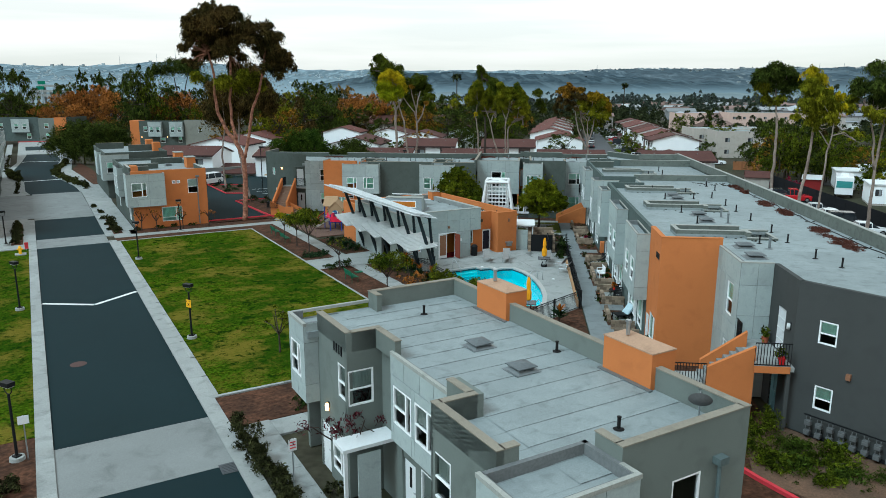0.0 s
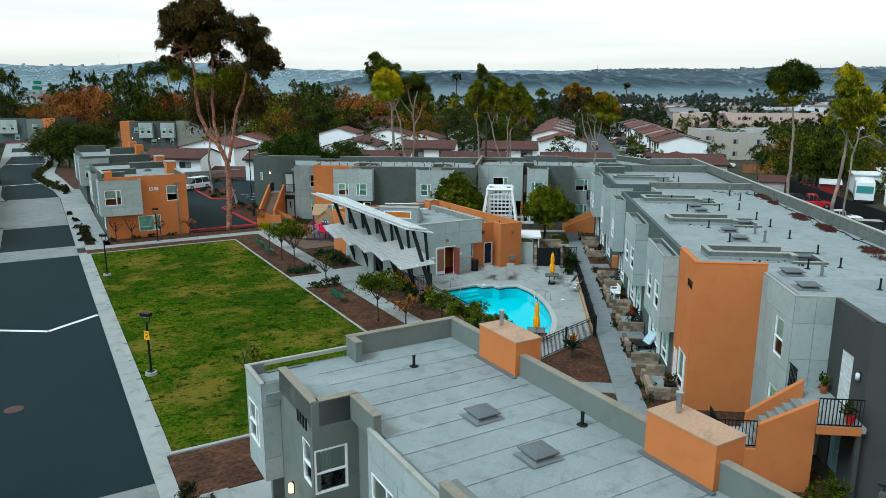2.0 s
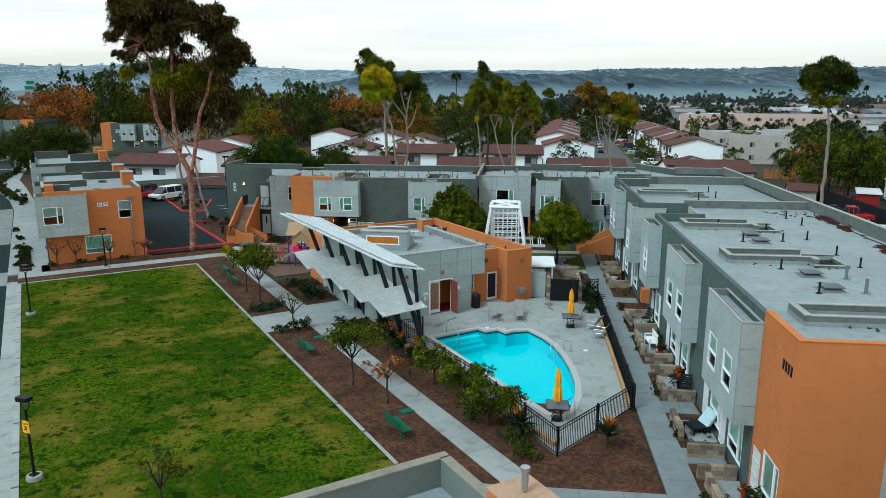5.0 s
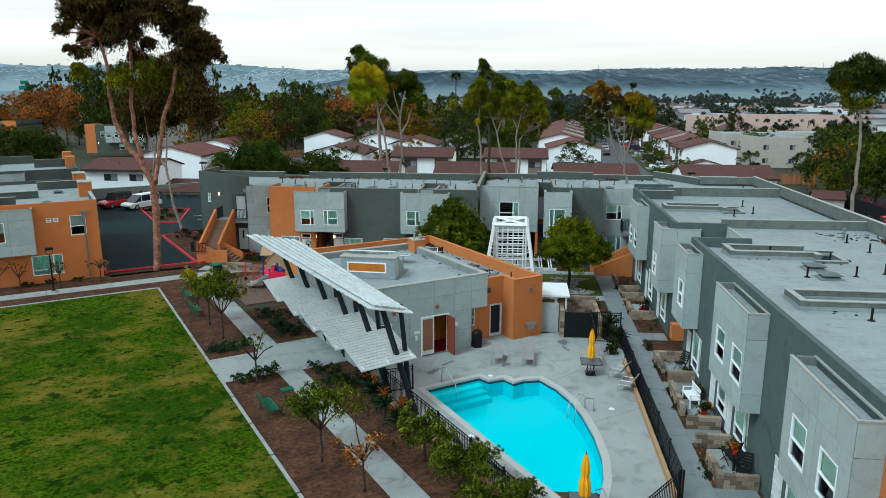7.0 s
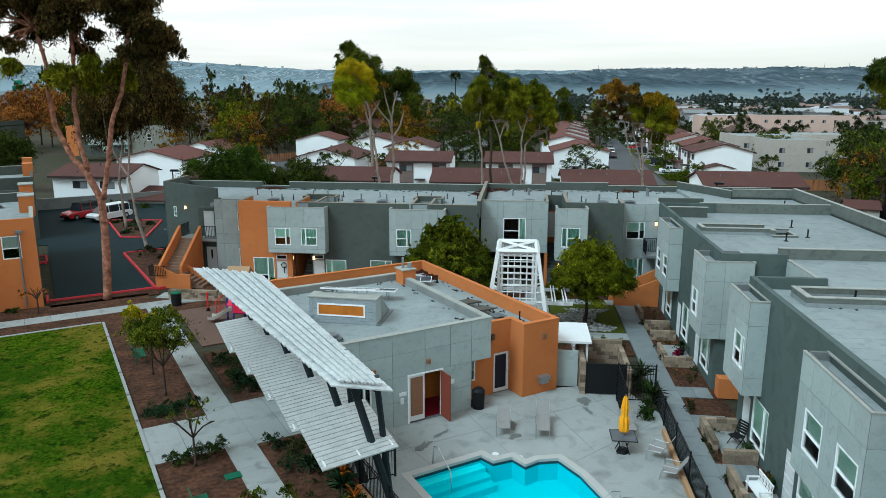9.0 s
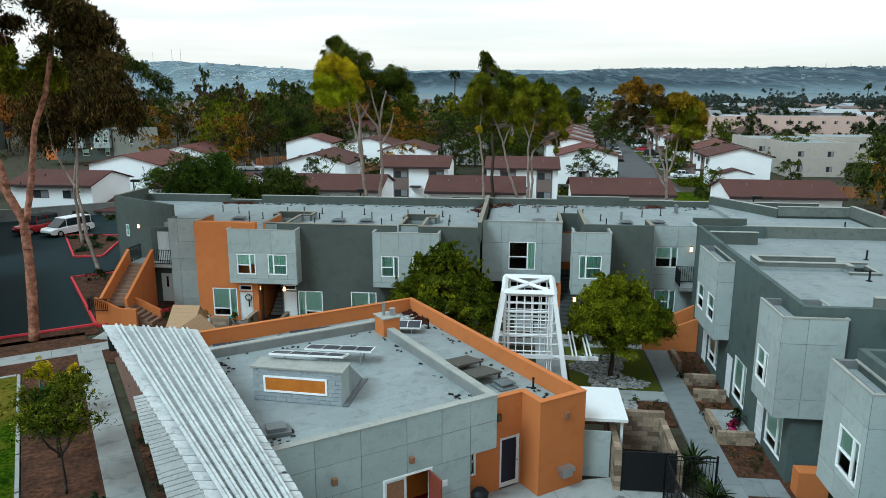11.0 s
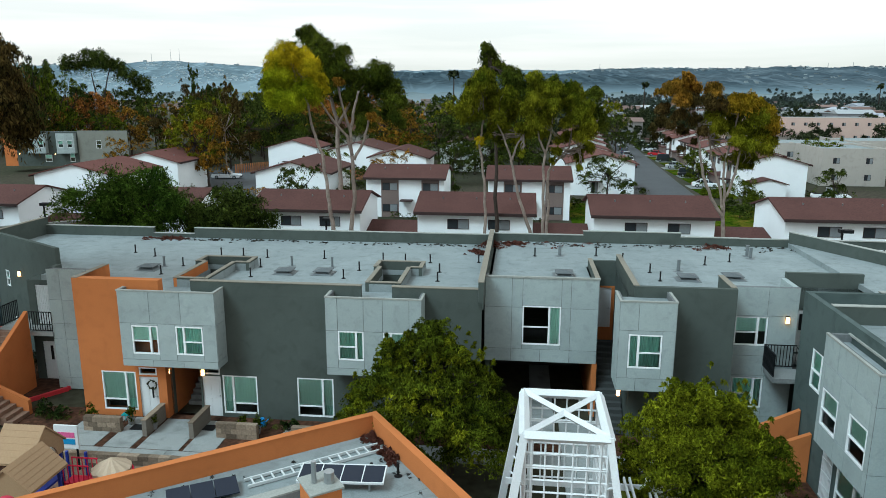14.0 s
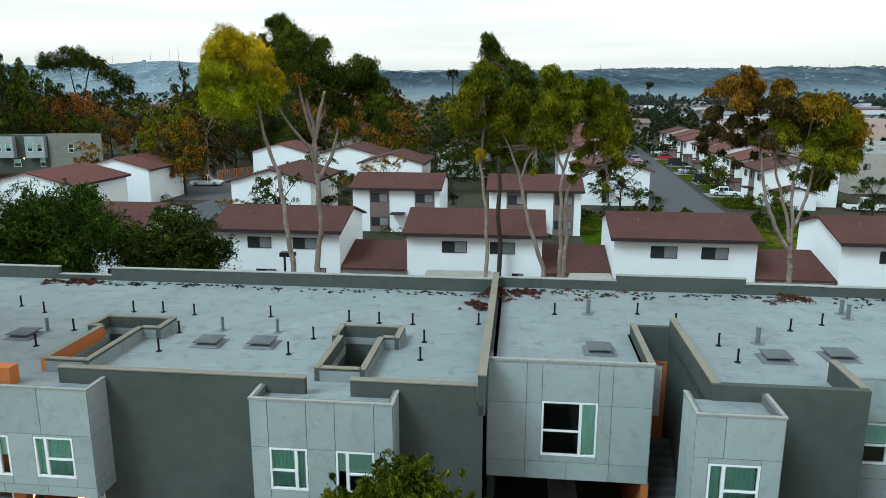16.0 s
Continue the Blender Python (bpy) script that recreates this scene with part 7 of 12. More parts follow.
def tree(label, stems, clumps, material, bark, n=7000, size=0.32, seed=1, droop=0.4, r=0.22, name="tree", extra=(), category="tree", fine=True):
    """stems: lists of (x, y, z) from the ground to the crown; clumps in world metres."""
    base = Vector(stems[0][0])
    t = thing(name, label, category, Matrix.Translation(base))
    bm = bmesh.new()
    g = random.Random(seed)
    for i, s in enumerate(stems):
        pts = []
        for a, b in zip(s, s[1:]):
            pts += bent(Vector(a) - base, Vector(b) - base, (Vector(b) - Vector(a)).length * 0.025, seed * 7 + i, 4)[:-1]
        pts.append(Vector(s[-1]) - base)
        limb(bm, pts, r if i == 0 else r * 0.6, r * 0.35, 8 if fine else 5)
    tips = [Vector(s[-1]) - base for s in stems]
    for k, c in enumerate(clumps):
        e = Vector(c[:3]) - base
        near = min(tips, key=lambda q: (q - e).length + max(0, q.z - e.z) * 2)
        if 0.3 < (near - e).length < (2.8 if fine else 9):
            limb(bm, bent(near, e, 0.12 * (near - e).length, seed + k, 4 if fine else 2), r * 0.33, r * 0.10, 5 if fine else 3)
    part("trunk", bm, bark, t, smooth=True)
    local = [(c[0] - base.x, c[1] - base.y, c[2] - base.z, *c[3:]) for c in clumps]
    part("crown", leaves("crown", local, n, size, material, seed, droop, fine=fine), None, t)
    for i, (mt, cl, k) in enumerate(extra):
        part("crown", leaves("crown", [(c[0] - base.x, c[1] - base.y, c[2] - base.z, *c[3:]) for c in cl], k, size, mt, seed + 50 + i, droop, fine=fine), None, t)
    return t


def spread(rows, y, depth, seed, more=4, grow=1.12):
    """Clumps (x, z, radius) set at a depth y, strewn a little before and behind it, and broken into smaller ones."""
    g = random.Random(seed)
    out = []
    for x, z, r in rows:
        yy = y + g.uniform(-depth, depth)
        out.append((x, yy, z, r * grow, r * grow * 0.88))
        for _ in range(more):
            a, b = g.uniform(0, math.tau), g.uniform(-0.7, 0.7)
            out.append((x + math.cos(a) * r * 0.78, yy + g.uniform(-1, 1) * r * 0.9, z + b * r * 0.8, r * g.uniform(0.4, 0.7), r * g.uniform(0.32, 0.58)))
    return out


# the tall eucalyptus by the car park
BX, BY = -23.7, 52.6
tree("tall red-barked eucalyptus with a dark open crown", [[(BX, BY, -0.1), (-23.4, BY, 4.0), *[(-23.4, 52.6, 7.2), (-24.2, 52.6, 9.0), (-25.1, 52.6, 10.1), (-26.0, 52.6, 12.2), (-26.2, 52.6, 14.3), (-26.1, 52.6, 16.1), (-26.6, 52.6, 18.6)]], [(-24.1, 52.6, 9.2), (-24.5, 52.6, 11.4), (-24.5, 52.6, 14.0), (-24.3, 52.6, 16.1), (-24.2, 52.6, 18.6)], [(-23.2, 52.6, 7.2), (-22.6, 52.6, 9.8), (-22.1, 52.6, 12.5), (-21.3, 52.6, 14.3), (-20.7, 52.6, 16.6), (-20.3, 52.6, 19.1)]],
     spread([(-27.5, 21.6, 1.03), (-26.3, 22.2, 1.03), (-28.2, 20.5, 0.83), (-26.9, 20.4, 1.04), (-28.7, 19.3, 0.57), (-27.7, 18.9, 0.88), (-26.4, 19.0, 0.88), (-28.6, 17.6, 0.42), (-29.4, 17.7, 0.31), (-27.7, 17.4, 0.57)], BY, 1.8, 3, 3) + spread([(-25.0, 21.8, 1.13), (-23.8, 22.4, 0.98), (-23.3, 21.0, 0.98), (-24.6, 20.4, 0.93), (-23.9, 19.3, 0.88), (-25.3, 18.8, 0.62), (-23.2, 18.2, 0.57), (-24.5, 17.4, 0.47), (-23.7, 16.9, 0.47)], BY, 1.8, 31, 3), L_EUC, BARKR, 26000, 0.24, 11, 0.45, 0.30,
     extra=((L_EUC, spread([(-22.2, 21.3, 0.88), (-21.7, 20.1, 0.83), (-20.3, 20.9, 0.88), (-20.7, 19.6, 0.99), (-19.4, 20.0, 0.88), (-18.9, 18.8, 0.88), (-20.3, 18.2, 0.89), (-18.4, 17.9, 0.73), (-17.8, 17.0, 0.42), (-19.1, 17.0, 0.78), (-20.2, 16.8, 0.58), (-18.6, 16.1, 0.42)], BY, 1.8, 32, 3) + spread([(-27.4, 22.6, 0.67), (-26.0, 23.2, 0.73), (-24.4, 23.0, 0.73), (-22.9, 22.4, 0.55), (-19.9, 21.3, 0.55)], BY, 1.2, 33, 3), 15000), (L_GUM, spread([(-24.9, 15.6, 0.74), (-23.7, 15.1, 0.63), (-21.9, 15.8, 0.74), (-22.5, 16.3, 0.52), (-21.4, 15.1, 0.47), (-27.6, 16.1, 0.47)], BY, 1.5, 4, 3), 6000)))
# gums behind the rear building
# upper and right-hand clumps golden, the rest lime green
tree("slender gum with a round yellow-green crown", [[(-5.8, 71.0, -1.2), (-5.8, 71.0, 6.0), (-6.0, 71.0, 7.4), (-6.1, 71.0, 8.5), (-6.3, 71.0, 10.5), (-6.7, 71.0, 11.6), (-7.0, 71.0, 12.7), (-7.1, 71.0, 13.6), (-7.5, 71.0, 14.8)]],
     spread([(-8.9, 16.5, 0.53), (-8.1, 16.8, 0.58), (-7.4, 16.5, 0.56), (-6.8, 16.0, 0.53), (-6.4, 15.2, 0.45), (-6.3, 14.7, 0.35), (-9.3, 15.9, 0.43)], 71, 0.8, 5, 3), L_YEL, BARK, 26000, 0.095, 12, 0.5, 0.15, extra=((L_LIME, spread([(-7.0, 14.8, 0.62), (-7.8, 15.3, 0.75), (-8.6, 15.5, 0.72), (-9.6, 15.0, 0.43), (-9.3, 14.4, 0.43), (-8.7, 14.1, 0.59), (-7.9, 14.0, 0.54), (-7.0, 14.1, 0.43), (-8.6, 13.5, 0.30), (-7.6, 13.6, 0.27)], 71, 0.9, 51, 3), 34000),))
tree("tall dark green gum with several leaning limbs", [[(-9.1, 97.0, -1.7), (-9.1, 97.0, 8.0), (-9.2, 97.0, 11.8), (-10.0, 97.0, 15.5), (-10.6, 97.0, 17.7)], [(-9.1, 97.0, 11.3), (-7.7, 97.0, 13.6), (-5.8, 97.0, 15.9)]],
     spread([(-11.9, 20.1, 0.60), (-12.6, 20.1, 0.28), (-11.5, 19.1, 0.83), (-10.3, 18.4, 0.97), (-11.8, 17.5, 0.98), (-13.3, 18.8, 0.28), (-12.9, 18.1, 0.37), (-11.1, 16.4, 0.98), (-9.7, 16.8, 0.89), (-8.7, 18.2, 0.60), (-8.5, 16.8, 0.75), (-7.8, 15.7, 0.80), (-9.6, 15.1, 0.80)], 97, 1.8, 6, 4, 1.45), L_GUMD, BARK, 24000, 0.19, 13, 0.45, 0.26, extra=((L_GUMD, spread([(-6.7, 15.9, 0.66), (-6.5, 14.8, 0.61), (-7.5, 14.3, 0.61), (-9.1, 13.9, 0.52), (-5.5, 16.6, 0.70), (-4.6, 16.4, 0.61), (-5.0, 15.3, 0.80), (-3.9, 15.0, 0.70), (-4.4, 13.9, 0.66), (-3.2, 13.6, 0.57), (-4.2, 12.5, 0.47), (-3.0, 12.1, 0.52), (-2.8, 11.3, 0.33), (-7.0, 12.7, 0.66), (-6.2, 11.7, 0.62), (-6.6, 13.3, 0.57), (-7.0, 11.0, 0.29)], 97, 1.8, 61, 4, 1.45), 24000),))
tree("bare-limbed pale gum behind the parapet", [[(-4.9, 72.0, -1.2), (-4.8, 72.0, 5.7), (-4.5, 72.0, 7.8), (-4.6, 72.0, 10.1), (-4.7, 72.0, 12.1), (-5.1, 72.0, 13.4), (-5.4, 72.0, 14.9)], [(-4.6, 72.0, 10.5), (-4.9, 72.0, 11.7), (-5.7, 72.0, 12.6), (-6.5, 72.0, 13.8)], [(-4.5, 72.0, 10.2), (-3.8, 72.0, 11.5), (-3.5, 72.0, 12.8)], [(-4.7, 72.0, 11.9), (-4.4, 72.0, 13.5), (-4.1, 72.0, 14.5)]],
     spread([(-3.3, 13.0, 0.25), (-5.3, 15.1, 0.22)], 72, 0.4, 7, 2), L_RUST, BARK, 900, 0.15, 14, 0.5, 0.17)
tree("weeping green gum on a thin pale trunk", [[(3.8, 72.0, -1.2), (3.9, 72.0, 5.4), (3.9, 72.0, 8.1), (3.7, 72.0, 9.8), (3.5, 72.0, 11.2), (3.7, 72.0, 12.6), (3.7, 72.0, 14.3)]],
     spread([(3.7, 15.4, 0.55), (3.1, 14.8, 0.50), (4.0, 14.6, 0.58), (2.8, 14.0, 0.47), (2.4, 13.5, 0.42), (3.0, 13.1, 0.36), (2.5, 12.7, 0.22), (3.8, 13.8, 0.50), (3.5, 13.1, 0.28)], 72, 1.0, 8, 3), L_GUM, BARK, 20250, 0.125, 15, 0.75, 0.12, extra=((L_YEL, spread([(3.5, 11.5, 0.25), (3.5, 11.2, 0.17)], 72, 0.3, 88, 1), 350),))
tree("weeping green gum leaning on a pale forked trunk", [[(7.0, 72.0, -1.2), (6.9, 72.0, 5.5), (6.5, 72.0, 6.6), (6.0, 72.0, 8.1), (5.7, 72.0, 9.5), (5.5, 72.0, 10.4), (5.1, 72.0, 11.5), (4.5, 72.0, 12.8)], [(5.6, 72.0, 10.2), (5.9, 72.0, 11.2), (6.3, 72.0, 11.8)]],
     spread([(4.8, 14.0, 0.50), (5.3, 14.4, 0.39), (4.6, 13.1, 0.42), (5.1, 12.4, 0.34), (4.4, 12.3, 0.28), (5.6, 13.7, 0.44), (5.5, 13.0, 0.33), (4.1, 11.8, 0.22), (4.8, 11.5, 0.25), (6.0, 11.5, 0.25), (6.1, 12.3, 0.31), (6.2, 10.7, 0.20)], 72, 1.0, 81, 3), L_GUM, BARK, 20250, 0.125, 151, 0.75, 0.13)
tree("weeping green gum with a broad hanging crown", [[(7.7, 72.0, -1.2), (7.7, 72.0, 5.5), (7.7, 72.0, 7.2), (7.6, 72.0, 9.6), (7.7, 72.0, 10.7), (7.3, 72.0, 11.5), (7.1, 72.0, 12.9)], [(7.7, 72.0, 10.6), (8.0, 72.0, 11.7), (8.1, 72.0, 13.2)]],
     spread([(6.8, 15.4, 0.36), (7.2, 14.7, 0.52), (6.7, 14.1, 0.42), (6.6, 13.5, 0.47), (7.2, 12.8, 0.59), (7.7, 13.1, 0.42), (6.8, 12.1, 0.36), (7.5, 12.0, 0.31), (7.9, 13.7, 0.47), (7.8, 14.6, 0.52), (8.5, 14.6, 0.47), (8.6, 11.5, 0.23)], 72, 1.1, 82, 3), L_GUM, BARK, 24300, 0.125, 152, 0.75, 0.13)
tree("weeping green gum with yellowing hanging tips", [[(8.1, 73.0, -1.2), (8.1, 73.0, 5.2), (8.2, 73.0, 7.0), (8.1, 73.0, 9.4), (8.8, 73.0, 10.3), (9.4, 73.0, 10.9), (9.6, 73.0, 12.3)], [(8.9, 73.0, 10.2), (9.3, 73.0, 10.6), (10.1, 73.0, 10.9)]],
     spread([(9.4, 14.7, 0.48), (9.3, 13.9, 0.54), (10.0, 14.3, 0.43), (10.1, 13.4, 0.49), (10.5, 13.7, 0.29), (9.6, 13.0, 0.43), (9.0, 12.6, 0.34), (10.5, 12.5, 0.43), (10.9, 11.9, 0.32), (10.1, 11.9, 0.43), (9.4, 11.7, 0.32), (10.7, 11.0, 0.32), (10.1, 10.6, 0.32), (10.1, 9.7, 0.20), (10.3, 10.1, 0.20), (8.5, 10.8, 0.26), (8.3, 10.1, 0.20)], 73, 1.1, 83, 3), L_GUM, BARK, 27000, 0.125, 153, 0.75, 0.13)
tree("tall dark gum beyond the rear building", [[(6.1, 90.0, -1.7), (6.0, 90.0, 7.5), (5.7, 90.0, 12.1), (5.3, 90.0, 16.6)]],
     spread([(4.9, 18.2, 0.37), (5.2, 17.6, 0.53), (5.6, 16.8, 0.62), (5.1, 16.7, 0.41), (6.7, 16.3, 0.45), (7.1, 15.7, 0.79), (7.9, 14.6, 0.71), (8.4, 13.4, 0.63), (8.6, 15.0, 0.33), (11.0, 15.4, 0.41), (14.2, 14.4, 0.50), (14.8, 12.7, 0.55), (15.4, 11.5, 0.42)], 90, 1.2, 9, 4, 1.35), L_GUMD, BARKD, 17000, 0.18, 16, 0.5, 0.2)
tree("forked gum with rusty and green foliage", [[(19.2, 71.0, -1.2), (19.1, 71.0, 5.6), (19.0, 71.0, 6.6), (18.1, 71.0, 8.0), (17.5, 71.0, 9.4), (17.2, 71.0, 10.8), (16.9, 71.0, 12.4)], [(19.0, 71.0, 6.6), (19.0, 71.0, 8.0), (18.8, 71.0, 9.4), (18.8, 71.0, 10.3), (19.2, 71.0, 11.9), (19.4, 71.0, 13.1)], [(19.0, 71.0, 7.0), (18.5, 71.0, 8.9), (18.0, 71.0, 10.3), (17.7, 71.0, 11.6)], [(19.1, 71.0, 8.0), (19.5, 71.0, 9.4), (19.7, 71.0, 10.8), (20.4, 71.0, 11.9)]],
     spread([(18.5, 13.5, 0.35), (17.7, 13.1, 0.41), (18.1, 12.4, 0.41), (19.4, 13.3, 0.51), (20.3, 13.0, 0.52), (19.8, 12.3, 0.52), (20.7, 12.0, 0.52), (21.5, 11.5, 0.36), (19.0, 12.4, 0.35), (19.2, 11.6, 0.36), (20.1, 11.4, 0.47), (21.1, 11.1, 0.38), (19.8, 10.5, 0.36), (20.6, 10.5, 0.36), (20.1, 10.0, 0.25), (20.8, 9.9, 0.19), (18.9, 10.5, 0.19), (18.4, 11.6, 0.25)], 71, 1.0, 10, 3), L_GUM, BARK, 30000, 0.12, 17, 0.6, 0.15,
     extra=((L_RUST, spread([(16.1, 15.4, 0.32), (15.8, 14.9, 0.40), (15.1, 14.8, 0.35), (16.7, 14.8, 0.40), (17.5, 14.7, 0.40), (14.7, 14.5, 0.24), (15.6, 14.2, 0.40)], 71, 0.9, 11, 3), 13000), (L_EUC, spread([(16.4, 14.0, 0.46), (17.2, 14.0, 0.40), (18.0, 13.8, 0.35), (15.0, 13.5, 0.35), (14.5, 12.8, 0.30), (14.2, 12.4, 0.24), (14.9, 12.6, 0.30), (14.6, 11.8, 0.25), (15.1, 11.6, 0.19), (15.9, 13.1, 0.35), (16.8, 12.9, 0.35), (16.3, 12.2, 0.30), (17.1, 12.2, 0.30), (16.9, 11.5, 0.19), (16.2, 11.0, 0.19)], 71, 1.0, 12, 3), 14000), (L_TIP, spread([(19.0, 13.9, 0.46), (19.6, 14.0, 0.46), (20.3, 13.8, 0.40), (21.0, 13.5, 0.35), (21.2, 12.8, 0.35), (21.6, 12.2, 0.30)], 71, 0.9, 13, 3), 13000)))
tree("leafy green tree behind the rear building", [[(-21.5, 78, -1.5), (-21.3, 78, 3.0), (-21, 78, 6)]], spread([(-22.6, 8.0, 1.5), (-20.7, 7.6, 1.5), (-22.1, 6.6, 1.7), (-20.2, 6.3, 1.7), (-19.3, 5.6, 1.3), (-18.5, 6.6, 0.9), (-22.3, 5.2, 1.5), (-20.7, 4.6, 1.5), (-24.5, 6.6, 1.5), (-24, 5, 1.4)], 78, 1.6, 13), L_FRESH, BARKD, 14000, 0.24, 18, 0.3, 0.2)
tree("dense dark green tree behind the rear building", [[(-15, 80, -1.5), (-15, 80, 4)]], spread([(-17.2, 5.4, 1.3), (-15.4, 6.1, 1.4), (-13.8, 6.0, 1.3), (-12.5, 5.0, 1.0), (-15.2, 4.7, 1.6), (-16.9, 4.5, 1.3), (-13.6, 4.2, 1.4)], 80, 1.4, 14), L_OAK, BARKD, 12000, 0.24, 19, 0.2, 0.2)
tree("thin pale gum in the car park island", [[(-27.1, 68.1, 0), (-28.1, 68.5, 4.0), (-28.6, 69, 7.2), (-28.2, 69.5, 13)], [(-28.5, 69, 6.5), (-30.2, 69, 10), (-30.4, 69, 13)]],
     spread([(-28.0, 16.6, 1.7), (-26.5, 14.9, 1.8), (-24.9, 13.7, 1.4), (-30.4, 14.3, 1.6), (-31.6, 11.6, 1.5), (-29.4, 12.2, 1.4), (-24.6, 12.2, 0.9), (-27.6, 12.8, 1.2)], 70, 1.8, 15), L_EUC, BARK, 22000, 0.26, 20, 0.6, 0.17)
tree("thin pale gum in the car park island", [[(-33.5, 78.3, 0), (-33.8, 78.3, 5), (-33.0, 78.3, 10), (-33.6, 78.3, 13)]],
     spread([(-33.0, 14.0, 1.5), (-34.5, 12.6, 1.3), (-32.2, 12.0, 1.1), (-34.0, 15.2, 1.0)], 78.3, 1.2, 16), L_EUC, BARK, 7000, 0.28, 21, 0.6, 0.16)
tree("tall gum beyond the row with a dark crown", [[(49.5, 81.0, -0.8), (49.5, 81.0, 0.8), (49.5, 81.0, 6.5), (49.4, 81.0, 9.5), (49.0, 81.0, 12.1), (48.6, 81.0, 15.4)]],
     spread([(46.4, 16.9, 1.04), (48.2, 17.9, 1.04), (49.7, 17.3, 1.04), (48.8, 15.8, 1.12), (50.7, 15.6, 1.05), (51.8, 15.8, 0.60), (45.8, 16.0, 0.45)], 81, 1.8, 17, 3), L_OAK, BARK, 12000, 0.28, 22, 0.5, 0.26, extra=((L_GUM, spread([(47.0, 15.3, 0.97), (47.6, 13.6, 0.60), (49.4, 13.5, 0.68), (48.7, 12.8, 0.45)], 81, 1.2, 171, 3), 3500),))
tree("tall gum beyond the row with a yellowing crown", [[(29.8, 33.5, -0.3), (29.9, 33.5, 5.8), (30.3, 33.5, 8.7), (30.4, 33.5, 10.9), (30.5, 33.5, 13.2), (30.4, 33.5, 15.1)]],
     spread([(29.6, 14.9, 0.66), (30.5, 14.2, 0.71), (31.7, 13.5, 0.67), (29.3, 13.6, 0.52), (30.4, 13.3, 0.71), (31.4, 12.5, 0.48), (30.4, 12.2, 0.48), (29.7, 12.1, 0.33), (28.9, 12.5, 0.29), (30.4, 11.6, 0.24)], 33.5, 1.0, 18, 3), L_GUM, BARK, 12000, 0.20, 23, 0.6, 0.16, extra=((L_YEL, spread([(29.8, 16.1, 0.47), (30.7, 15.6, 0.57), (31.4, 14.7, 0.52), (32.2, 14.2, 0.38), (32.5, 13.3, 0.29)], 33.5, 0.8, 181, 3), 2600),))
tree("tall gum beyond the row with a green crown", [[(41.6, 42.5, -0.3), (41.6, 42.5, 1.4), (41.6, 42.5, 4.8), (41.6, 42.5, 7.6), (41.8, 42.5, 10.4), (41.9, 42.5, 14.7)], [(41.5, 42.5, 7.1), (41.0, 42.5, 10.4), (40.4, 42.5, 12.5)]],
     spread([(40.7, 16.8, 0.70), (41.7, 16.9, 0.76), (39.5, 15.2, 0.65), (38.9, 14.7, 0.49), (40.6, 15.2, 0.81), (42.0, 15.2, 0.87), (42.8, 15.7, 0.76), (41.3, 13.7, 0.76), (42.7, 13.6, 0.82), (43.4, 14.4, 0.76)], 42.5, 1.2, 19, 3), L_OAK, BARK, 14000, 0.22, 24, 0.6, 0.2, extra=((L_GUM, spread([(38.8, 12.9, 0.44), (39.8, 12.8, 0.49), (40.9, 12.4, 0.55), (42.1, 12.3, 0.60), (43.3, 12.1, 0.60), (39.1, 13.9, 0.44)], 42.5, 1.0, 191, 3), 5000),))
tree("thin pale gum with bare tan branches beyond the row", [[(43.6, 56.0, -0.5), (43.7, 56.0, 2.3), (43.9, 56.0, 7.6), (44.3, 56.0, 9.5), (44.3, 56.0, 11.8), (44.3, 56.0, 13.4)], [(44.3, 56.0, 9.5), (45.7, 56.0, 9.9), (47.2, 56.0, 8.9)], [(44.2, 56.0, 8.1), (43.2, 56.0, 9.5), (42.4, 56.0, 10.5)]],
     spread([(43.6, 9.9, 0.26), (45.0, 10.3, 0.26), (44.5, 11.2, 0.26)], 56, 0.6, 20, 2), L_EUC, BARK, 900, 0.2, 25, 0.7, 0.13)
tree("tall flat-topped gum above the far woods", [[(-91, 222, -1.6), (-91.5, 222, 10), (-93, 222, 19)], [(-91.3, 222, 9), (-89.5, 222, 15), (-88.0, 222, 20)]],
     spread([(-97.5, 22.0, 2.4), (-93.5, 22.8, 2.6), (-89.5, 22.6, 2.6), (-86.5, 21.0, 2.2), (-83.5, 18.6, 2.4), (-80.5, 16.2, 2.6), (-99.6, 21.0, 1.5)], 222, 2, 41), L_OAK, BARKD, 9000, 0.45, 26, 0.3, 0.35)
# garden court trees
def court_crown(x, y, rx, z0, z1, n, seed):
    """Uneven sprays that reach up and out of a broad crown."""
    g, out = random.Random(seed), []
    for _ in range(n):
        a, q, f = g.uniform(0, math.tau), g.random() ** 0.55, g.random()
        w = rx * (0.55 + 0.45 * math.sin(math.pi * min(1, 0.25 + f * 0.8)))
        out.append((*inb(x + math.cos(a) * q * w, y + math.sin(a) * q * w).xy, z0 + (z1 - z0) * f * (1.05 - 0.45 * q * q), g.uniform(0.28, 0.55), g.uniform(0.16, 0.30)))
    return out


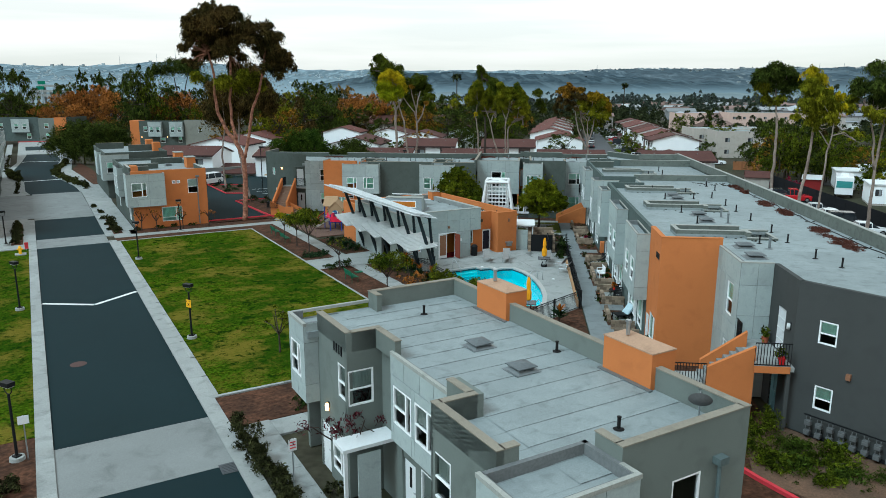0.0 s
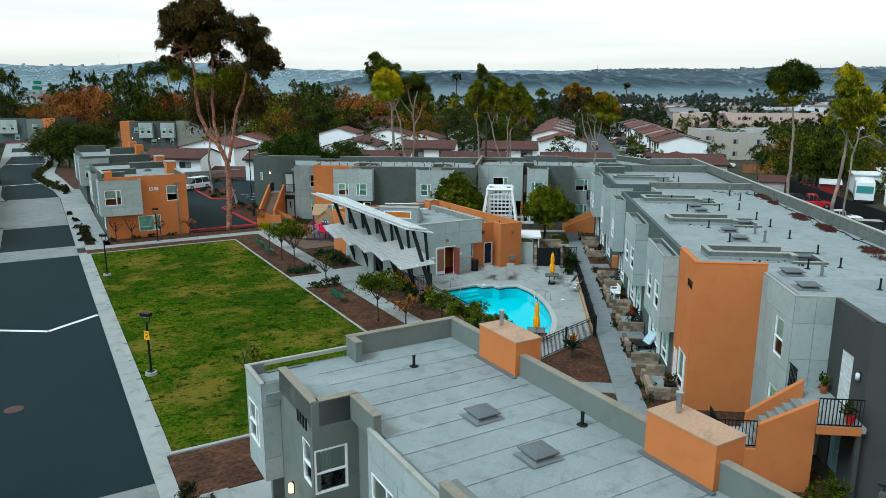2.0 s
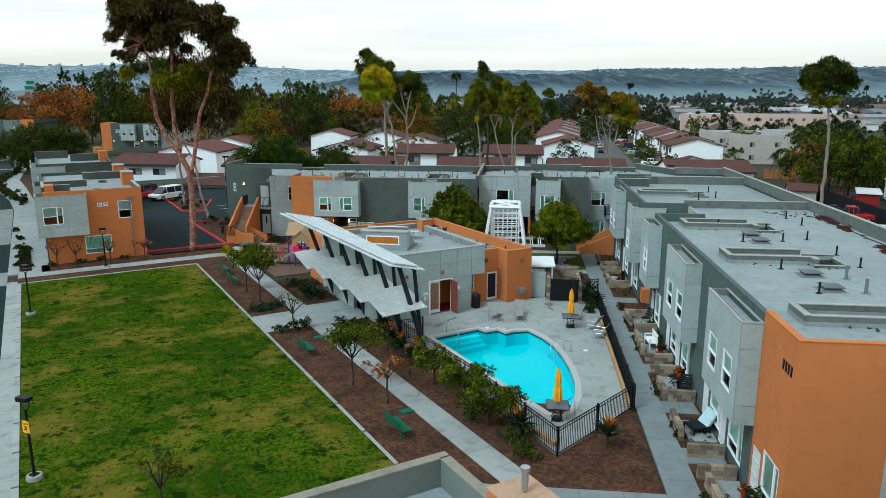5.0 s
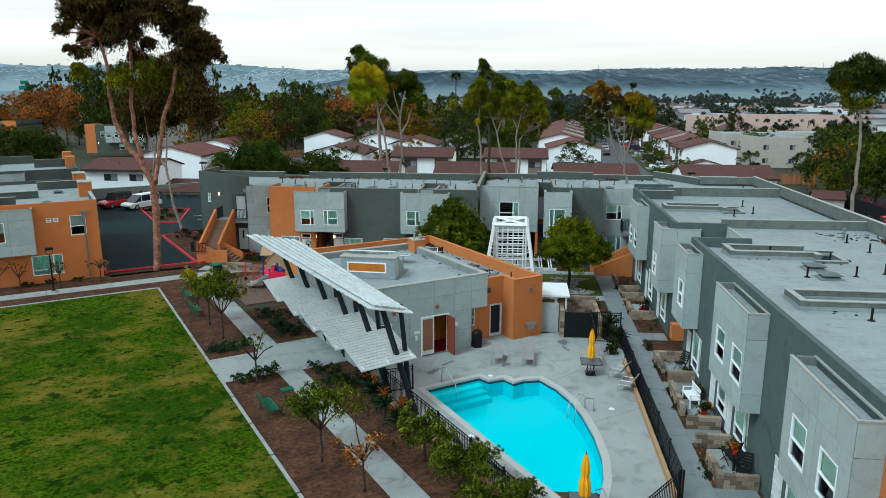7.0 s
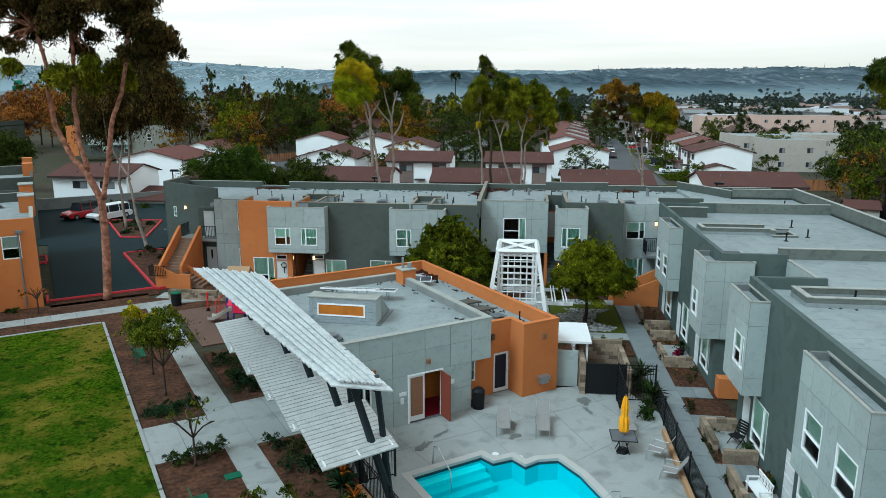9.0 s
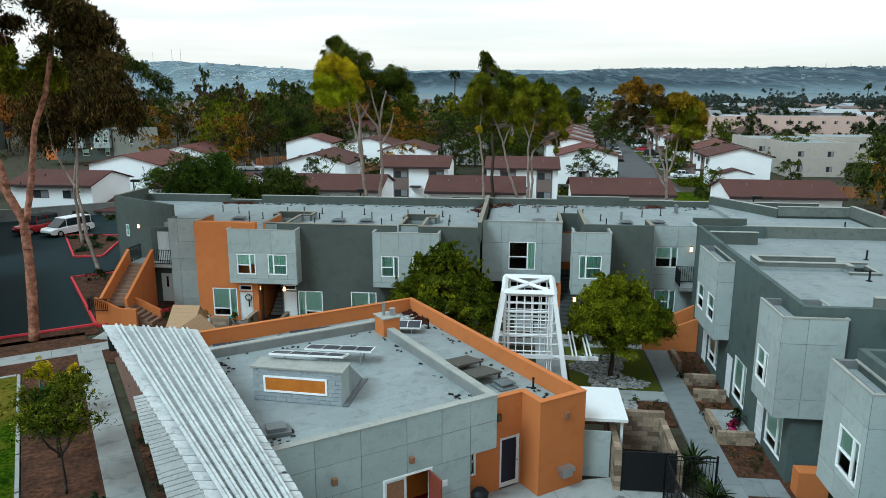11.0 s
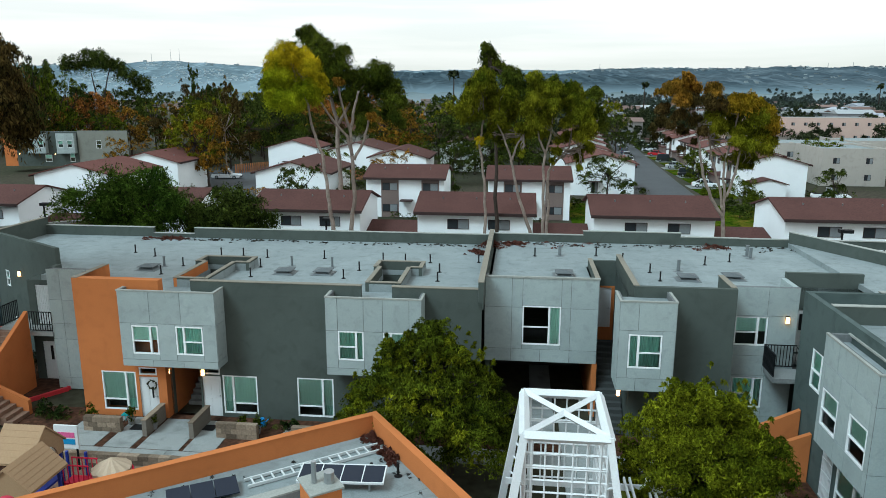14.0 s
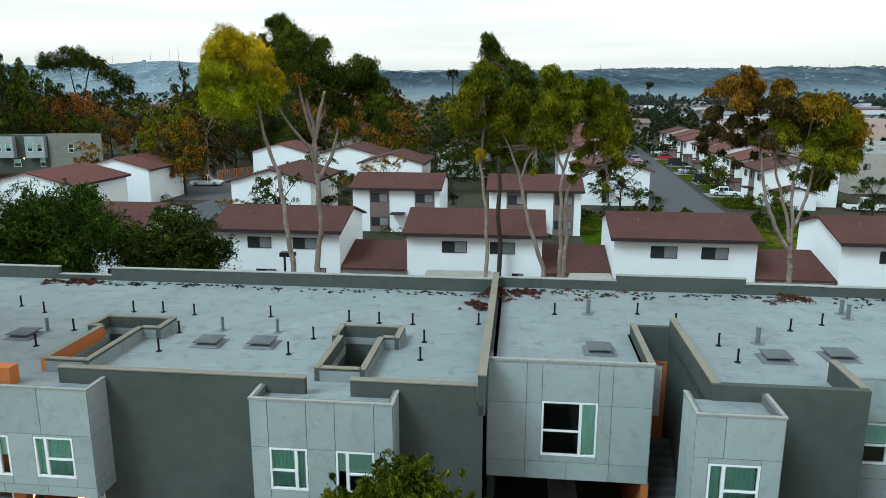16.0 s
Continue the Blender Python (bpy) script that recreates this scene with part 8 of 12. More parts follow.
def sprays(x, y, rx, z0, z1, n, seed):
    """Feathery shoots that stand out of a crown: chains of small tufts, thinning and rising outwards."""
    g, out = random.Random(seed), []
    for _ in range(n):
        a, f = g.uniform(0, math.tau), g.random() ** 0.7
        w = rx * (0.55 + 0.45 * math.sin(math.pi * min(1, 0.25 + f * 0.8))) * (1 - 0.45 * f * f)
        px_, py_, z = x + math.cos(a) * w * 0.85, y + math.sin(a) * w * 0.85, z0 + (z1 - z0) * (0.12 + 0.80 * f)
        up = 0.10 + 0.22 * f
        for k in range(4):
            out.append((*inb(px_ + math.cos(a) * k * 0.15, py_ + math.sin(a) * k * 0.15).xy, z + k * up, 0.34 - 0.07 * k, 0.24 - 0.045 * k))
    return out


tree("round dense green tree beside the trellis tower", [[(*inb(-4.1, 50.8).xy, 0), (*inb(-4.0, 50.8).xy, 1.6), (*inb(-4.2, 50.8).xy, 3.0)]], court_crown(-4.85, 50.5, 3.5, 1.3, 6.35, 160, 31), L_SHADE, BARKD, 40000, 0.125, 31, 0.35, 0.16, extra=((L_COURT, sprays(-4.85, 50.5, 3.2, 1.3, 5.9, 110, 311), 7000),))
tree("feathery bright green tree in a gravel ring", [[(*inb(4.1, 48.0).xy, 0), (*inb(4.15, 48.0).xy, 1.2), (*inb(4.2, 48.0).xy, 2.3)]], court_crown(4.25, 48.1, 2.8, 2.1, 5.5, 120, 32), L_COURT, BARKD, 34000, 0.12, 32, 0.4, 0.15, extra=((L_COURT, sprays(4.25, 48.1, 2.6, 2.0, 5.2, 110, 321), 6000),))

# generic trees for the distance, sharing their meshes
KINDS = []
for i, (mt, bk, shape) in enumerate(((L_OAK, BARKD, 1.0), (L_GUM, BARKD, 1.3), (L_EUC, BARK, 1.5), (L_AUT, BARKD, 0.9), (L_SHADE, BARKD, 0.8), (L_RUST, BARKD, 1.1), (L_OAK, BARKD, 2.6))):
    g = random.Random(40 + i)
    cl = []
    for k in range(22):
        a, q = g.uniform(0, math.tau), g.uniform(0.1, 1) ** 0.6
        wide = 3.0 if shape < 2 else 1.3
        z = 2.2 + g.random() * 5.5 * (shape if shape < 2 else 1.5)
        cl.append((math.cos(a) * q * wide, math.sin(a) * q * wide, z, g.uniform(0.7, 1.5) * (0.6 if shape > 2 else 1), g.uniform(0.6, 1.2)))
    KINDS.append((cl, mt, bk))
PROTO = {}


def far_tree(kind, x, y, h, label="", group="trees of the town", cat="tree", z=None):
    z = lift((x, y)) - 0.06 if z is None else z
    slim = min(1.0, 11 / h) ** 0.7
    if kind not in PROTO:
        cl, mt, bk = KINDS[kind]
        top = max(c[2] + c[4] for c in cl)
        cl = [(c[0] / top * 10, c[1] / top * 10, c[2] / top * 10, c[3] / top * 10, c[4] / top * 10) for c in cl]
        name = {0: "dark broad-leaved tree among the houses", 1: "tall green gum among the houses", 2: "tall olive eucalyptus among the houses", 3: "rusty autumn-leaved tree among the houses", 4: "rounded green tree among the houses", 5: "gum with rusty foliage among the houses", 6: "slim dark conifer among the houses"}[kind]
        t = tree(name, [[(0, 0, -0.2), (0.1, 0, 2), (0, 0.1, 5)]], cl, mt, bk, 4400, 0.23, 60 + kind, 0.35, 0.24, fine=False)
        tagged(t, group=group)
        PROTO[kind] = t
        t.matrix_world = pose(x, y, z, 0, 0, 0) @ Matrix.Diagonal((h / 10 * slim, h / 10 * slim, h / 10, 1))
        return t
    g = random.Random(int(x * 31 + y * 17))
    c = copy_thing(PROTO[kind], pose(x, y, z, 0, 0, g.uniform(0, 360)))
    s = h / 10
    c.scale = (s * slim * g.uniform(0.85, 1.25), s * slim * g.uniform(0.85, 1.25), s)
    return c


g = random.Random(99)
# woods to the left behind the white houses
for i in range(120):
    y = g.uniform(150, 330)
    x = g.uniform(-0.62 * y - 40, -0.10 * y - 14)
    bx, by = (FB.inverted() @ Vector((x, y, 0))).xy
    side = (x + 1) / (y + 27)
    if by < 165 and bx > -110 and bx < -20 or side < -0.26 and y < 190 or side < -0.29:
        continue
    k = g.choice((0, 0, 0, 1, 4, 4, 2, 5))
    far_tree(k, x, y, g.uniform(10, 17) if y < 230 else g.uniform(13, 23))
for x, y, k, h in ((-41, 148, 1, 13.5), (-44, 152, 5, 11), (-113, 360, 6, 27), (-58, 158, 5, 8), (-18, 178, 0, 9), (-6, 182, 5, 12), (-8, 200, 0, 14), (2, 205, 1, 15), (8, 196, 0, 13), (-28, 190, 0, 12), (-20, 215, 3, 17), (14, 208, 1, 14), (3, 150, 0, 8), (9, 156, 0, 8), (-12, 250, 2, 19), (18, 250, 1, 18), (2, 260, 0, 16), (24, 300, 0, 14), (48, 230, 0, 10), (54, 250, 1, 14), (34, 330, 2, 16), (72, 160, 4, 8), (80, 215, 4, 9), (98, 240, 6, 10)):
    far_tree(k, x, y, h)
for x, y, k, h in ((-39.0, 148.1, 5, 12.5), (-42.5, 150, 1, 11), (-6.2, 182, 5, 13), (-9.5, 184, 5, 11), (7.5, 167, 0, 11), (12.5, 168, 0, 10), (16.5, 171, 4, 9), (-33, 232, 3, 15), (-27, 226, 3, 13), (20, 196, 0, 11), (46.5, 152, 4, 6.5), (54.5, 150, 0, 7), (56, 125, 0, 6)):
    far_tree(k, x, y, h)
for x, y in ((-31.5, 197.6), (-28.2, 204.3), (-34, 203)):
    pm = thing("palm", "short palm with drooping fronds among the houses", "palm", pose(x, y, -1.7), "garden palms")
    part("trunk", rod(bmesh.new(), (0, 0, 0), (0.1, 0, 6.0), 0.3, 0.22, 7), BARKD, pm)
    part("crown", leaves("crown", [(0.1, 0, 6.6, 2.3, 1.3)], 1500, 0.55, L_OAK, int(900 + x), 0.4, shell=0.25), None, pm)
# trees along the road on the left
tree("broad dense dark tree beside the road", [[(-73.8, 117, -0.05), (-73.6, 117, 2.0), (-73.2, 117, 4.0)], [(-76.5, 118.5, -0.05), (-76.6, 118.5, 3.5)]],
     spread([(-79.8, 4.0, 1.6), (-78.2, 5.6, 1.8), (-76.2, 6.6, 1.9), (-74.0, 7.2, 2.0), (-71.8, 6.8, 1.9), (-69.6, 6.2, 1.8), (-77.4, 3.4, 1.9), (-74.6, 4.2, 2.2), (-71.6, 4.0, 2.1), (-69.0, 3.8, 1.9), (-75.5, 2.2, 1.5), (-72.0, 2.2, 1.5)], 117, 1.8, 71, 4), L_OAK, BARKD, 16000, 0.3, 71, 0.25, 0.2)
tree("dense dark tree behind the homes by the road", [[(-66.5, 113, -0.05), (-66.4, 113, 3.0)]],
     spread([(-68.8, 6.6, 1.6), (-66.9, 7.4, 1.7), (-64.8, 7.0, 1.6), (-63.2, 6.0, 1.4), (-66.0, 5.4, 1.9), (-68.2, 4.6, 1.7), (-64.2, 4.6, 1.6)], 113, 1.4, 72, 4), L_OAK, BARKD, 10000, 0.28, 72, 0.25, 0.18)
# dark trees, autumn trees and tall gums behind the homes at the end of the road
for x, y, k, h in ((-146, 215, 0, 24), (-146, 220, 0, 23), (-140, 205, 0, 17), (-146, 230, 4, 12), (-144, 235, 5, 13), (-138, 230, 5, 13), (-125, 212, 3, 16), (-123, 215, 3, 15), (-122, 222, 3, 18), (-115, 215, 3, 16), (-110, 212, 3, 14), (-116, 205, 3, 12), (-107, 212, 5, 13), (-131, 207, 3, 11)):
    far_tree(k, x, y, h)
for x, y, k, h in ((-186, 330, 0, 21), (-183, 340, 6, 26), (-176, 340, 6, 25), (-172, 345, 0, 25), (-161, 330, 0, 21), (-182, 330, 0, 19), (-99, 200, 0, 21), (-94, 198, 0, 24), (-91, 200, 4, 21), (-92, 205, 0, 19), (-92, 215, 3, 16), (-86, 210, 3, 15), (-91, 205, 3, 12), (-89, 230, 0, 18), (-81, 202, 4, 11), (-78, 208, 5, 13), (-74, 214, 0, 16), (-103, 206, 0, 13), (-151, 300, 0, 17), (-205, 330, 4, 15)):
    far_tree(k, x, y, h)
# raised highway with its sign gantries, far beyond the homes
hw = thing("highway_bridge", "pale concrete highway bridge with green sign boards", "bridge", pose(-332, 575, -2))
for z0, y0 in ((11.5, 0), (15.0, 9), (19.5, 20)):
    part("deck", boxes((-16, 17, y0, y0 + 8, z0, z0 + 1.1), (-16, 17, y0, y0 + 0.3, z0 + 1.1, z0 + 1.9)), CONC, hw)
    for x in (-13, -2, 9):
        part("pier", boxes((x, x + 1.4, y0 + 3, y0 + 4.4, 0, z0)), CONCD, hw)
GREENSIGN = mat("green sign board", (0.010, 0.16, 0.10), 0.6)
for x, y0, z in ((-5.5, -1.0, 17.2), (8.5, -2.0, 14.0), (-9, 8.0, 21.5)):
    part("sign_board", boxes((x, x + 6.5, y0, y0 + 0.2, z, z + 2.8)), GREENSIGN, hw)
    part("sign_post", boxes((x + 3.1, x + 3.4, y0 + 0.2, y0 + 0.5, 0, z + 2.6)), STEEL, hw)
# thicket on the right
for x, y, k, h in ((57.5, 96, 4, 10.5), (60.5, 100, 0, 11.5), (62, 97, 4, 10), (61, 107, 0, 12), (60, 104, 5, 9), (66, 97, 4, 9.5), (63, 112, 0, 11)):
    far_tree(k, x, y, h)
for i in range(40):
    x, y = g.uniform(54, 105), g.uniform(96, 160)
    if x < 0.43 * (y + 27) + 4:
        continue
    far_tree(g.choice((0, 4, 4, 5, 1)), x, y, g.uniform(5, 9.5))
for i in range(26):
    x, y = g.uniform(66, 104), g.uniform(56, 104)
    far_tree(g.choice((0, 4, 4, 1, 5)), x, y, g.uniform(4.5, 8.5))
# woods of the far town on the west side, past counting
for mt, seed, n, yr, xr, hr in ((L_FAR, 73, 260, (300, 800), (-0.72, -0.08), (10, 18)), (L_GUM, 74, 90, (290, 700), (-0.72, 0.0), (9, 16)), (L_RUST, 75, 60, (280, 600), (-0.7, 0.05), (7, 12)), (L_FAR, 71, 150, (230, 420), (-0.1, 0.32), (6, 10))):
    g = random.Random(seed)
    cl = []
    for _ in range(n):
        y = g.uniform(*yr)
        x, h = y * g.uniform(*xr), g.uniform(*hr)
        if -0.61 < (x + 1) / (y + 27) < -0.52:          # open ground before the highway
            h *= 0.45
        for k in range(8):
            r_ = h * g.uniform(0.14, 0.30)
            cl.append((x + g.uniform(-0.3, 0.3) * h, y + g.uniform(-0.3, 0.3) * h, -2 + h * g.uniform(0.15, 0.88), r_, r_ * g.uniform(0.6, 1.0)))
    ob = new("far_trees", leaves("far_trees", cl, n * 330, 0.55, mt, seed, 0.2, shell=0.2))
    tagged(ob, "hazy far trees of the flat town", "trees", "", "stuff")

# ---- white houses of the neighbouring estate ----
HZ = -1.62


def gable_roof(bm, x0, x1, y0, y1, ze, zr, o=0.55, t=0.16, along="x"):
    """Two roof slopes with eaves, as solid slabs; the ridge runs along x or y."""
    if along == "x":
        m, e = (y0 + y1) / 2, lambda a, b, z: (a, b, z)
        a0, a1, b0, b1 = x0 - o * 0.6, x1 + o * 0.6, y0 - o, y1 + o
    else:
        m, e = (x0 + x1) / 2, lambda a, b, z: (b, a, z)
        a0, a1, b0, b1 = y0 - o * 0.6, y1 + o * 0.6, x0 - o, x1 + o
    k = (zr - ze) / (m - (b0 + o))
    zb = ze - k * o
    for b in (b0, b1):
        vs = [bm.verts.new(e(*c)) for c in ((a0, b, zb), (a1, b, zb), (a1, m, zr), (a0, m, zr), (a0, b, zb + t), (a1, b, zb + t), (a1, m, zr + t), (a0, m, zr + t))]
        for f in ((0, 1, 2, 3), (4, 5, 6, 7), (0, 1, 5, 4), (0, 3, 7, 4), (1, 2, 6, 5)):
            bm.faces.new([vs[i] for i in f])
    bmesh.ops.recalc_face_normals(bm, faces=bm.faces)
    return bm


def gable_walls(bm, x0, x1, y0, y1, z0, ze, zr, along="x"):
    box(bm, x0, x1, y0, y1, z0, ze)
    if along == "x":
        m = (y0 + y1) / 2
        for x in (x0, x1):
            bm.faces.new([bm.verts.new(c) for c in ((x, y0, ze), (x, y1, ze), (x, m, zr))])
    else:
        m = (x0 + x1) / 2
        for y in (y0, y1):
            bm.faces.new([bm.verts.new(c) for c in ((x0, y, ze), (x1, y, ze), (m, y, zr))])
    return bm


def plain_window(parent, m, w, h):
    f = part("window", shared(("pw", round(w, 2), round(h, 2)), lambda: boxes((0, w, -0.03, 0.0, 0, 0.05), (0, w, -0.03, 0.0, h - 0.05, h), (0, 0.05, -0.03, 0, 0.05, h - 0.05), (w - 0.05, w, -0.03, 0, 0.05, h - 0.05), (w / 2 - 0.025, w / 2 + 0.025, -0.03, 0, 0.05, h - 0.05)), FASCIA), None, parent)
    f.matrix_local = m
    part("pane", shared(("pwl", round(w, 2), round(h, 2)), lambda: boxes((0.05, w / 2 - 0.025, -0.015, 0.0, 0.05, h - 0.05)), bpy.data.materials["dark house glass"]), None, f)
    part("pane", shared(("pwr", round(w, 2), round(h, 2)), lambda: boxes((w / 2 + 0.025, w - 0.05, -0.015, 0.0, 0.05, h - 0.05)), bpy.data.materials["curtained house glass"]), None, f)
    return f


mat("dark house glass", (0.03, 0.035, 0.04), 0.15, spec=0.5)
mat("curtained house glass", (0.22, 0.24, 0.25), 0.25, spec=0.5)


HOUSES = []


def white_house(x0, x1, y0, depth, along="x", roof=ROOFB, ze=3.6, zr=4.75, front=(), label="white two-storey house with a low brown gable roof", m=FB, hz=HZ):
    HOUSES.append((x0, x1, y0, y0 + depth))
    h = thing("house", label, "house", m @ pose(x0, y0, 0), "white houses")
    w = x1 - x0
    part("wall", gable_walls(bmesh.new(), 0, w, 0, depth, hz, ze, zr, along), WALLW, h)
    r = part("roof", gable_roof(bmesh.new(), 0, w, 0, depth, ze, zr, 0.55, 0.14, along), roof, h)
    part("fascia", boxes((-0.3, w + 0.3, -0.58, -0.54, ze - 0.28, ze + 0.0)) if along == "x" else boxes((-0.58, -0.54, -0.3, depth + 0.3, ze - 0.28, ze)), FASCIA, r)
    if along == "y":
        part("fascia", boxes((w + 0.54, w + 0.58, -0.3, depth + 0.3, ze - 0.28, ze)), FASCIA, r)
    for i, (a, z, ww, hh) in enumerate(front):
        plain_window(h, pose(a, -0.003, z), ww, hh)
    for i in range(3):
        px = (0.2 + 0.3 * i) * w
        part("roof_pipe", rod(bmesh.new(), (px, depth * 0.3, ze + 0.4), (px, depth * 0.3, ze + 1.0), 0.06), FLASH, r)
    return h


UP = 1.95
for x0, x1 in ((-61.5, -51.2), (-43.5, -33.0), (-27.1, -16.6), (-11.1, -0.4), (5.1, 15.8), (21.8, 33.2)):
    white_house(x0, x1, 91.2, 8.4, front=[(2.8, UP, 2.0, 0.95), (6.6, UP, 2.0, 0.95), (0.8, -1.2, 1.1, 1.0), (3.4, -1.55, 1.7, 1.75), (6.8, -1.2, 1.1, 1.0), (8.4, -1.55, 0.9, 1.95)])
for x0, x1 in ((-51.2, -43.5), (-33.0, -27.1), (-16.6, -11.1), (-0.4, 5.1), (15.8, 21.8)):
    an = thing("house_annex", "low white annex with a brown shed roof between houses", "house annex", FB @ pose(x0 + 0.05, 91.6, 0), "house annexes")
    w = x1 - x0 - 0.1
    part("wall", boxes((0, w, 0, 6.0, HZ, 0.55)), WALLW, an)
    bm = bmesh.new()
    vs = [bm.verts.new(c) for c in ((0, -0.6, 0.55), (w, -0.6, 0.55), (w, 5.0, 1.75), (0, 5.0, 1.75), (0, -0.6, 0.4), (w, -0.6, 0.4), (w, 5.0, 1.6), (0, 5.0, 1.6))]
    for f in ((0, 1, 2, 3), (7, 6, 5, 4), (0, 4, 5, 1), (2, 6, 7, 3)):
        bm.faces.new([vs[i] for i in f])
    part("roof", bm, ROOFB, an)
    for a in (0.7, 2.6, 4.1):
        if a + 0.9 < w:
            plain_window(an, pose(a, -0.003, -1.1), 0.9, 1.0)
for x0, x1 in ((-21.6, -11.4), (-5.7, 4.7)):
    h = white_house(x0, x1, 117.0, 9.0, roof=ROOFB)
    for a in (2.0, 7.3):
        part("board_panel", boxes((a, a + 2.3, -0.06, -0.004, HZ, 3.5)), TAUPE, h)
        for z in (1.9, -0.9):
            plain_window(h, pose(a + 0.15, -0.06, z), 2.0, 1.0)
    part("porch", boxes((4.6, 6.2, -1.3, 0, 0.6, 0.75)), FASCIA, h)
for x0, x1, y0, d in ((-38.2, -28.0, 121.5, 13), (-66.5, -55.2, 115.0, 12), (-66.0, -55.5, 133.5, 11), (-38.0, -27.3, 160.0, 12), (-27.2, -17.5, 146.0, 11), (6.0, 16.2, 140.0, 12), (-52, -42, 165, 10), (-18, -8, 172, 11)):
    h = white_house(x0, x1, y0, d, "y", ROOFR if x0 < -50 or x0 > 0 else ROOFB, 3.5, 4.9, [(3.6, -1.2, 1.0, 1.9)], "white two-storey house with a low red-brown gable roof")
    part("porch", boxes((3.0, 5.2, -1.0, 0, 0.6, 0.75)), FASCIA, h)
for i in range(7):
    y0 = 142.0 + i * 15.5
    x0 = 32.3 + i * 0.75 + (0.8 if i % 2 else 0)
    h = white_house(x0, x0 + 10.4, y0, 9.5, "y", ROOFR if i % 3 else ROOFB, 3.5, 4.9, [(1.2, 1.7, 1.2, 1.0), (3.6, 1.7, 1.2, 1.0)] if i else [], "white two-storey house in a row along the street")
    part("entry_recess", boxes((-0.06, -0.004, 3.6, 6.0, HZ, 3.3)), TAUPE, h)
    for k, z in ((0.8, 1.9), (3.9, 1.9), (7.0, 1.9), (4.0, -1.0)):
        w_ = plain_window(h, pose(-0.07, k + 1.3, z, 0, 0, -90), 1.3, 1.0)
    part("porch", boxes((-1.4, 0, 3.4, 5.4, 0.5, 0.66)), FASCIA, h)
    part("garage", boxes((-0.9, 6.5, 9.55, 14.6, HZ, 0.55)), TAUPE, h)
    part("garage_roof", boxes((-1.2, 6.8, 9.5, 14.7, 0.55, 0.72)), ROOFB, h)
    if i < 1:
        part("porch_wall", gable_walls(bmesh.new(), 1.2, 6.4, -3.2, -0.05, HZ, 0.7, 1.4, "y"), WALLW, h)
        part("porch_roof", gable_roof(bmesh.new(), 1.2, 6.4, -3.2, -0.1, 0.72, 1.42, 0.35, 0.12, "y"), ROOFB, h)
    slab("driveway", ((x0 - 5.0, y0 + 8.2), (x0 - 0.1, y0 + 8.2), (x0 - 0.1, y0 + 12.6), (x0 - 5.0, y0 + 12.6)), HZ + 0.03, 0.07, CONCD, "worn concrete driveway", "pavement", m=FB)
    slab("street_lawn", ((x0 - 5.0, y0 - 2.4), (x0 - 0.1, y0 - 2.4), (x0 - 0.1, y0 + 8.0), (x0 - 5.0, y0 + 8.0)), HZ + 0.03, 0.07, TURF, "green front lawn by the street", "lawn", m=FB)
for i in range(6):
    y0 = 165 + i * 17
    white_house(4.5 + i * 1.4, 15 + i * 1.4, y0, 11, "y", ROOFR, 3.5, 4.9, [(3.6, 1.6, 1.2, 1.0), (6.4, 1.6, 1.2, 1.0)], "white two-storey house in a row along the street")
bz = thing("apartment_building", "low brown-roofed apartment house among trees", "building", FB @ pose(-52, 205, HZ))
part("wall", boxes((0, 34, 0, 10, 0, 6)), BEIGE, bz)
part("roof", gable_roof(bmesh.new(), 0, 34, 0, 10, 6, 8.2, 0.8, 0.2), ROOFB, bz)
# beige and pink flat-roofed blocks to the right
for x0, x1, y0, d, h, mt, lab in ((50.6, 61.5, 157, 16, 6.2, BEIGE, "beige flat-roofed apartment block with streaked walls"), (47.9, 64.5, 170, 15, 6.2, BEIGE, "grey-beige flat-roofed apartment block"), (68, 84, 188, 15, 5.6, BEIGE, "pale beige flat-roofed apartment block"), (63, 75, 268, 12, 7.5, PINK, "pale pink flat-roofed apartment block"), (86, 122, 276, 16, 7.5, PINK, "long pale pink flat-roofed apartment block")):
    b = thing("apartment_block", lab, "building", FB @ pose(x0, y0, HZ), "flat-roofed blocks")
    w = x1 - x0
    part("wall", boxes((0, w, 0, d, 0, h)), mt, b)
    part("roof", boxes((0.3, w - 0.3, 0.3, d - 0.3, h + 0.004, h + 0.05)), ROOF, b)
    part("parapet", boxes((0, w, 0, 0.25, h, h + 0.35), (0, 0.25, 0.25, d, h, h + 0.35), (w - 0.25, w, 0.25, d, h, h + 0.35)), mt, b)
    n = max(2, int(w / 4))
    for i in range(n):
        plain_window(b, pose((i + 0.35) * w / n, -0.003, h - 2.3), 1.1, 1.0)
        plain_window(b, pose((i + 0.35) * w / n, -0.003, 1.0), 1.1, 1.0)
slab("street", ((15, 132), (25.6, 132), (27.0, 160), (31.5, 235), (38, 340), (32.5, 340), (24.8, 235), (18.3, 160)), HZ + 0.0, 0.06, ASPHG, "grey asphalt street between the white houses", "road", m=FB)
slab("street", ((-70, 104), (60, 104), (60, 111), (-70, 111)), HZ - 0.005, 0.06, ASPHG, "grey asphalt lane between the rows of houses", "road", m=FB)
slab("street", ((-52, 111), (-43, 111), (-38, 165), (-45, 165)), HZ - 0.003, 0.06, ASPHG, "grey asphalt lane between the houses", "road", m=FB)
slab("street", ((-66, 138), (-40, 138), (-44, 178), (-64, 178)), HZ - 0.001, 0.06, ASPHG, "grey asphalt yard between the houses", "road", m=FB)
slab("street_lawn", ((5, 112.5), (31.5, 112.5), (31.5, 131.8), (5, 131.8)), HZ + 0.02, 0.06, TURF, "green front lawn by the street", "lawn", m=FB)

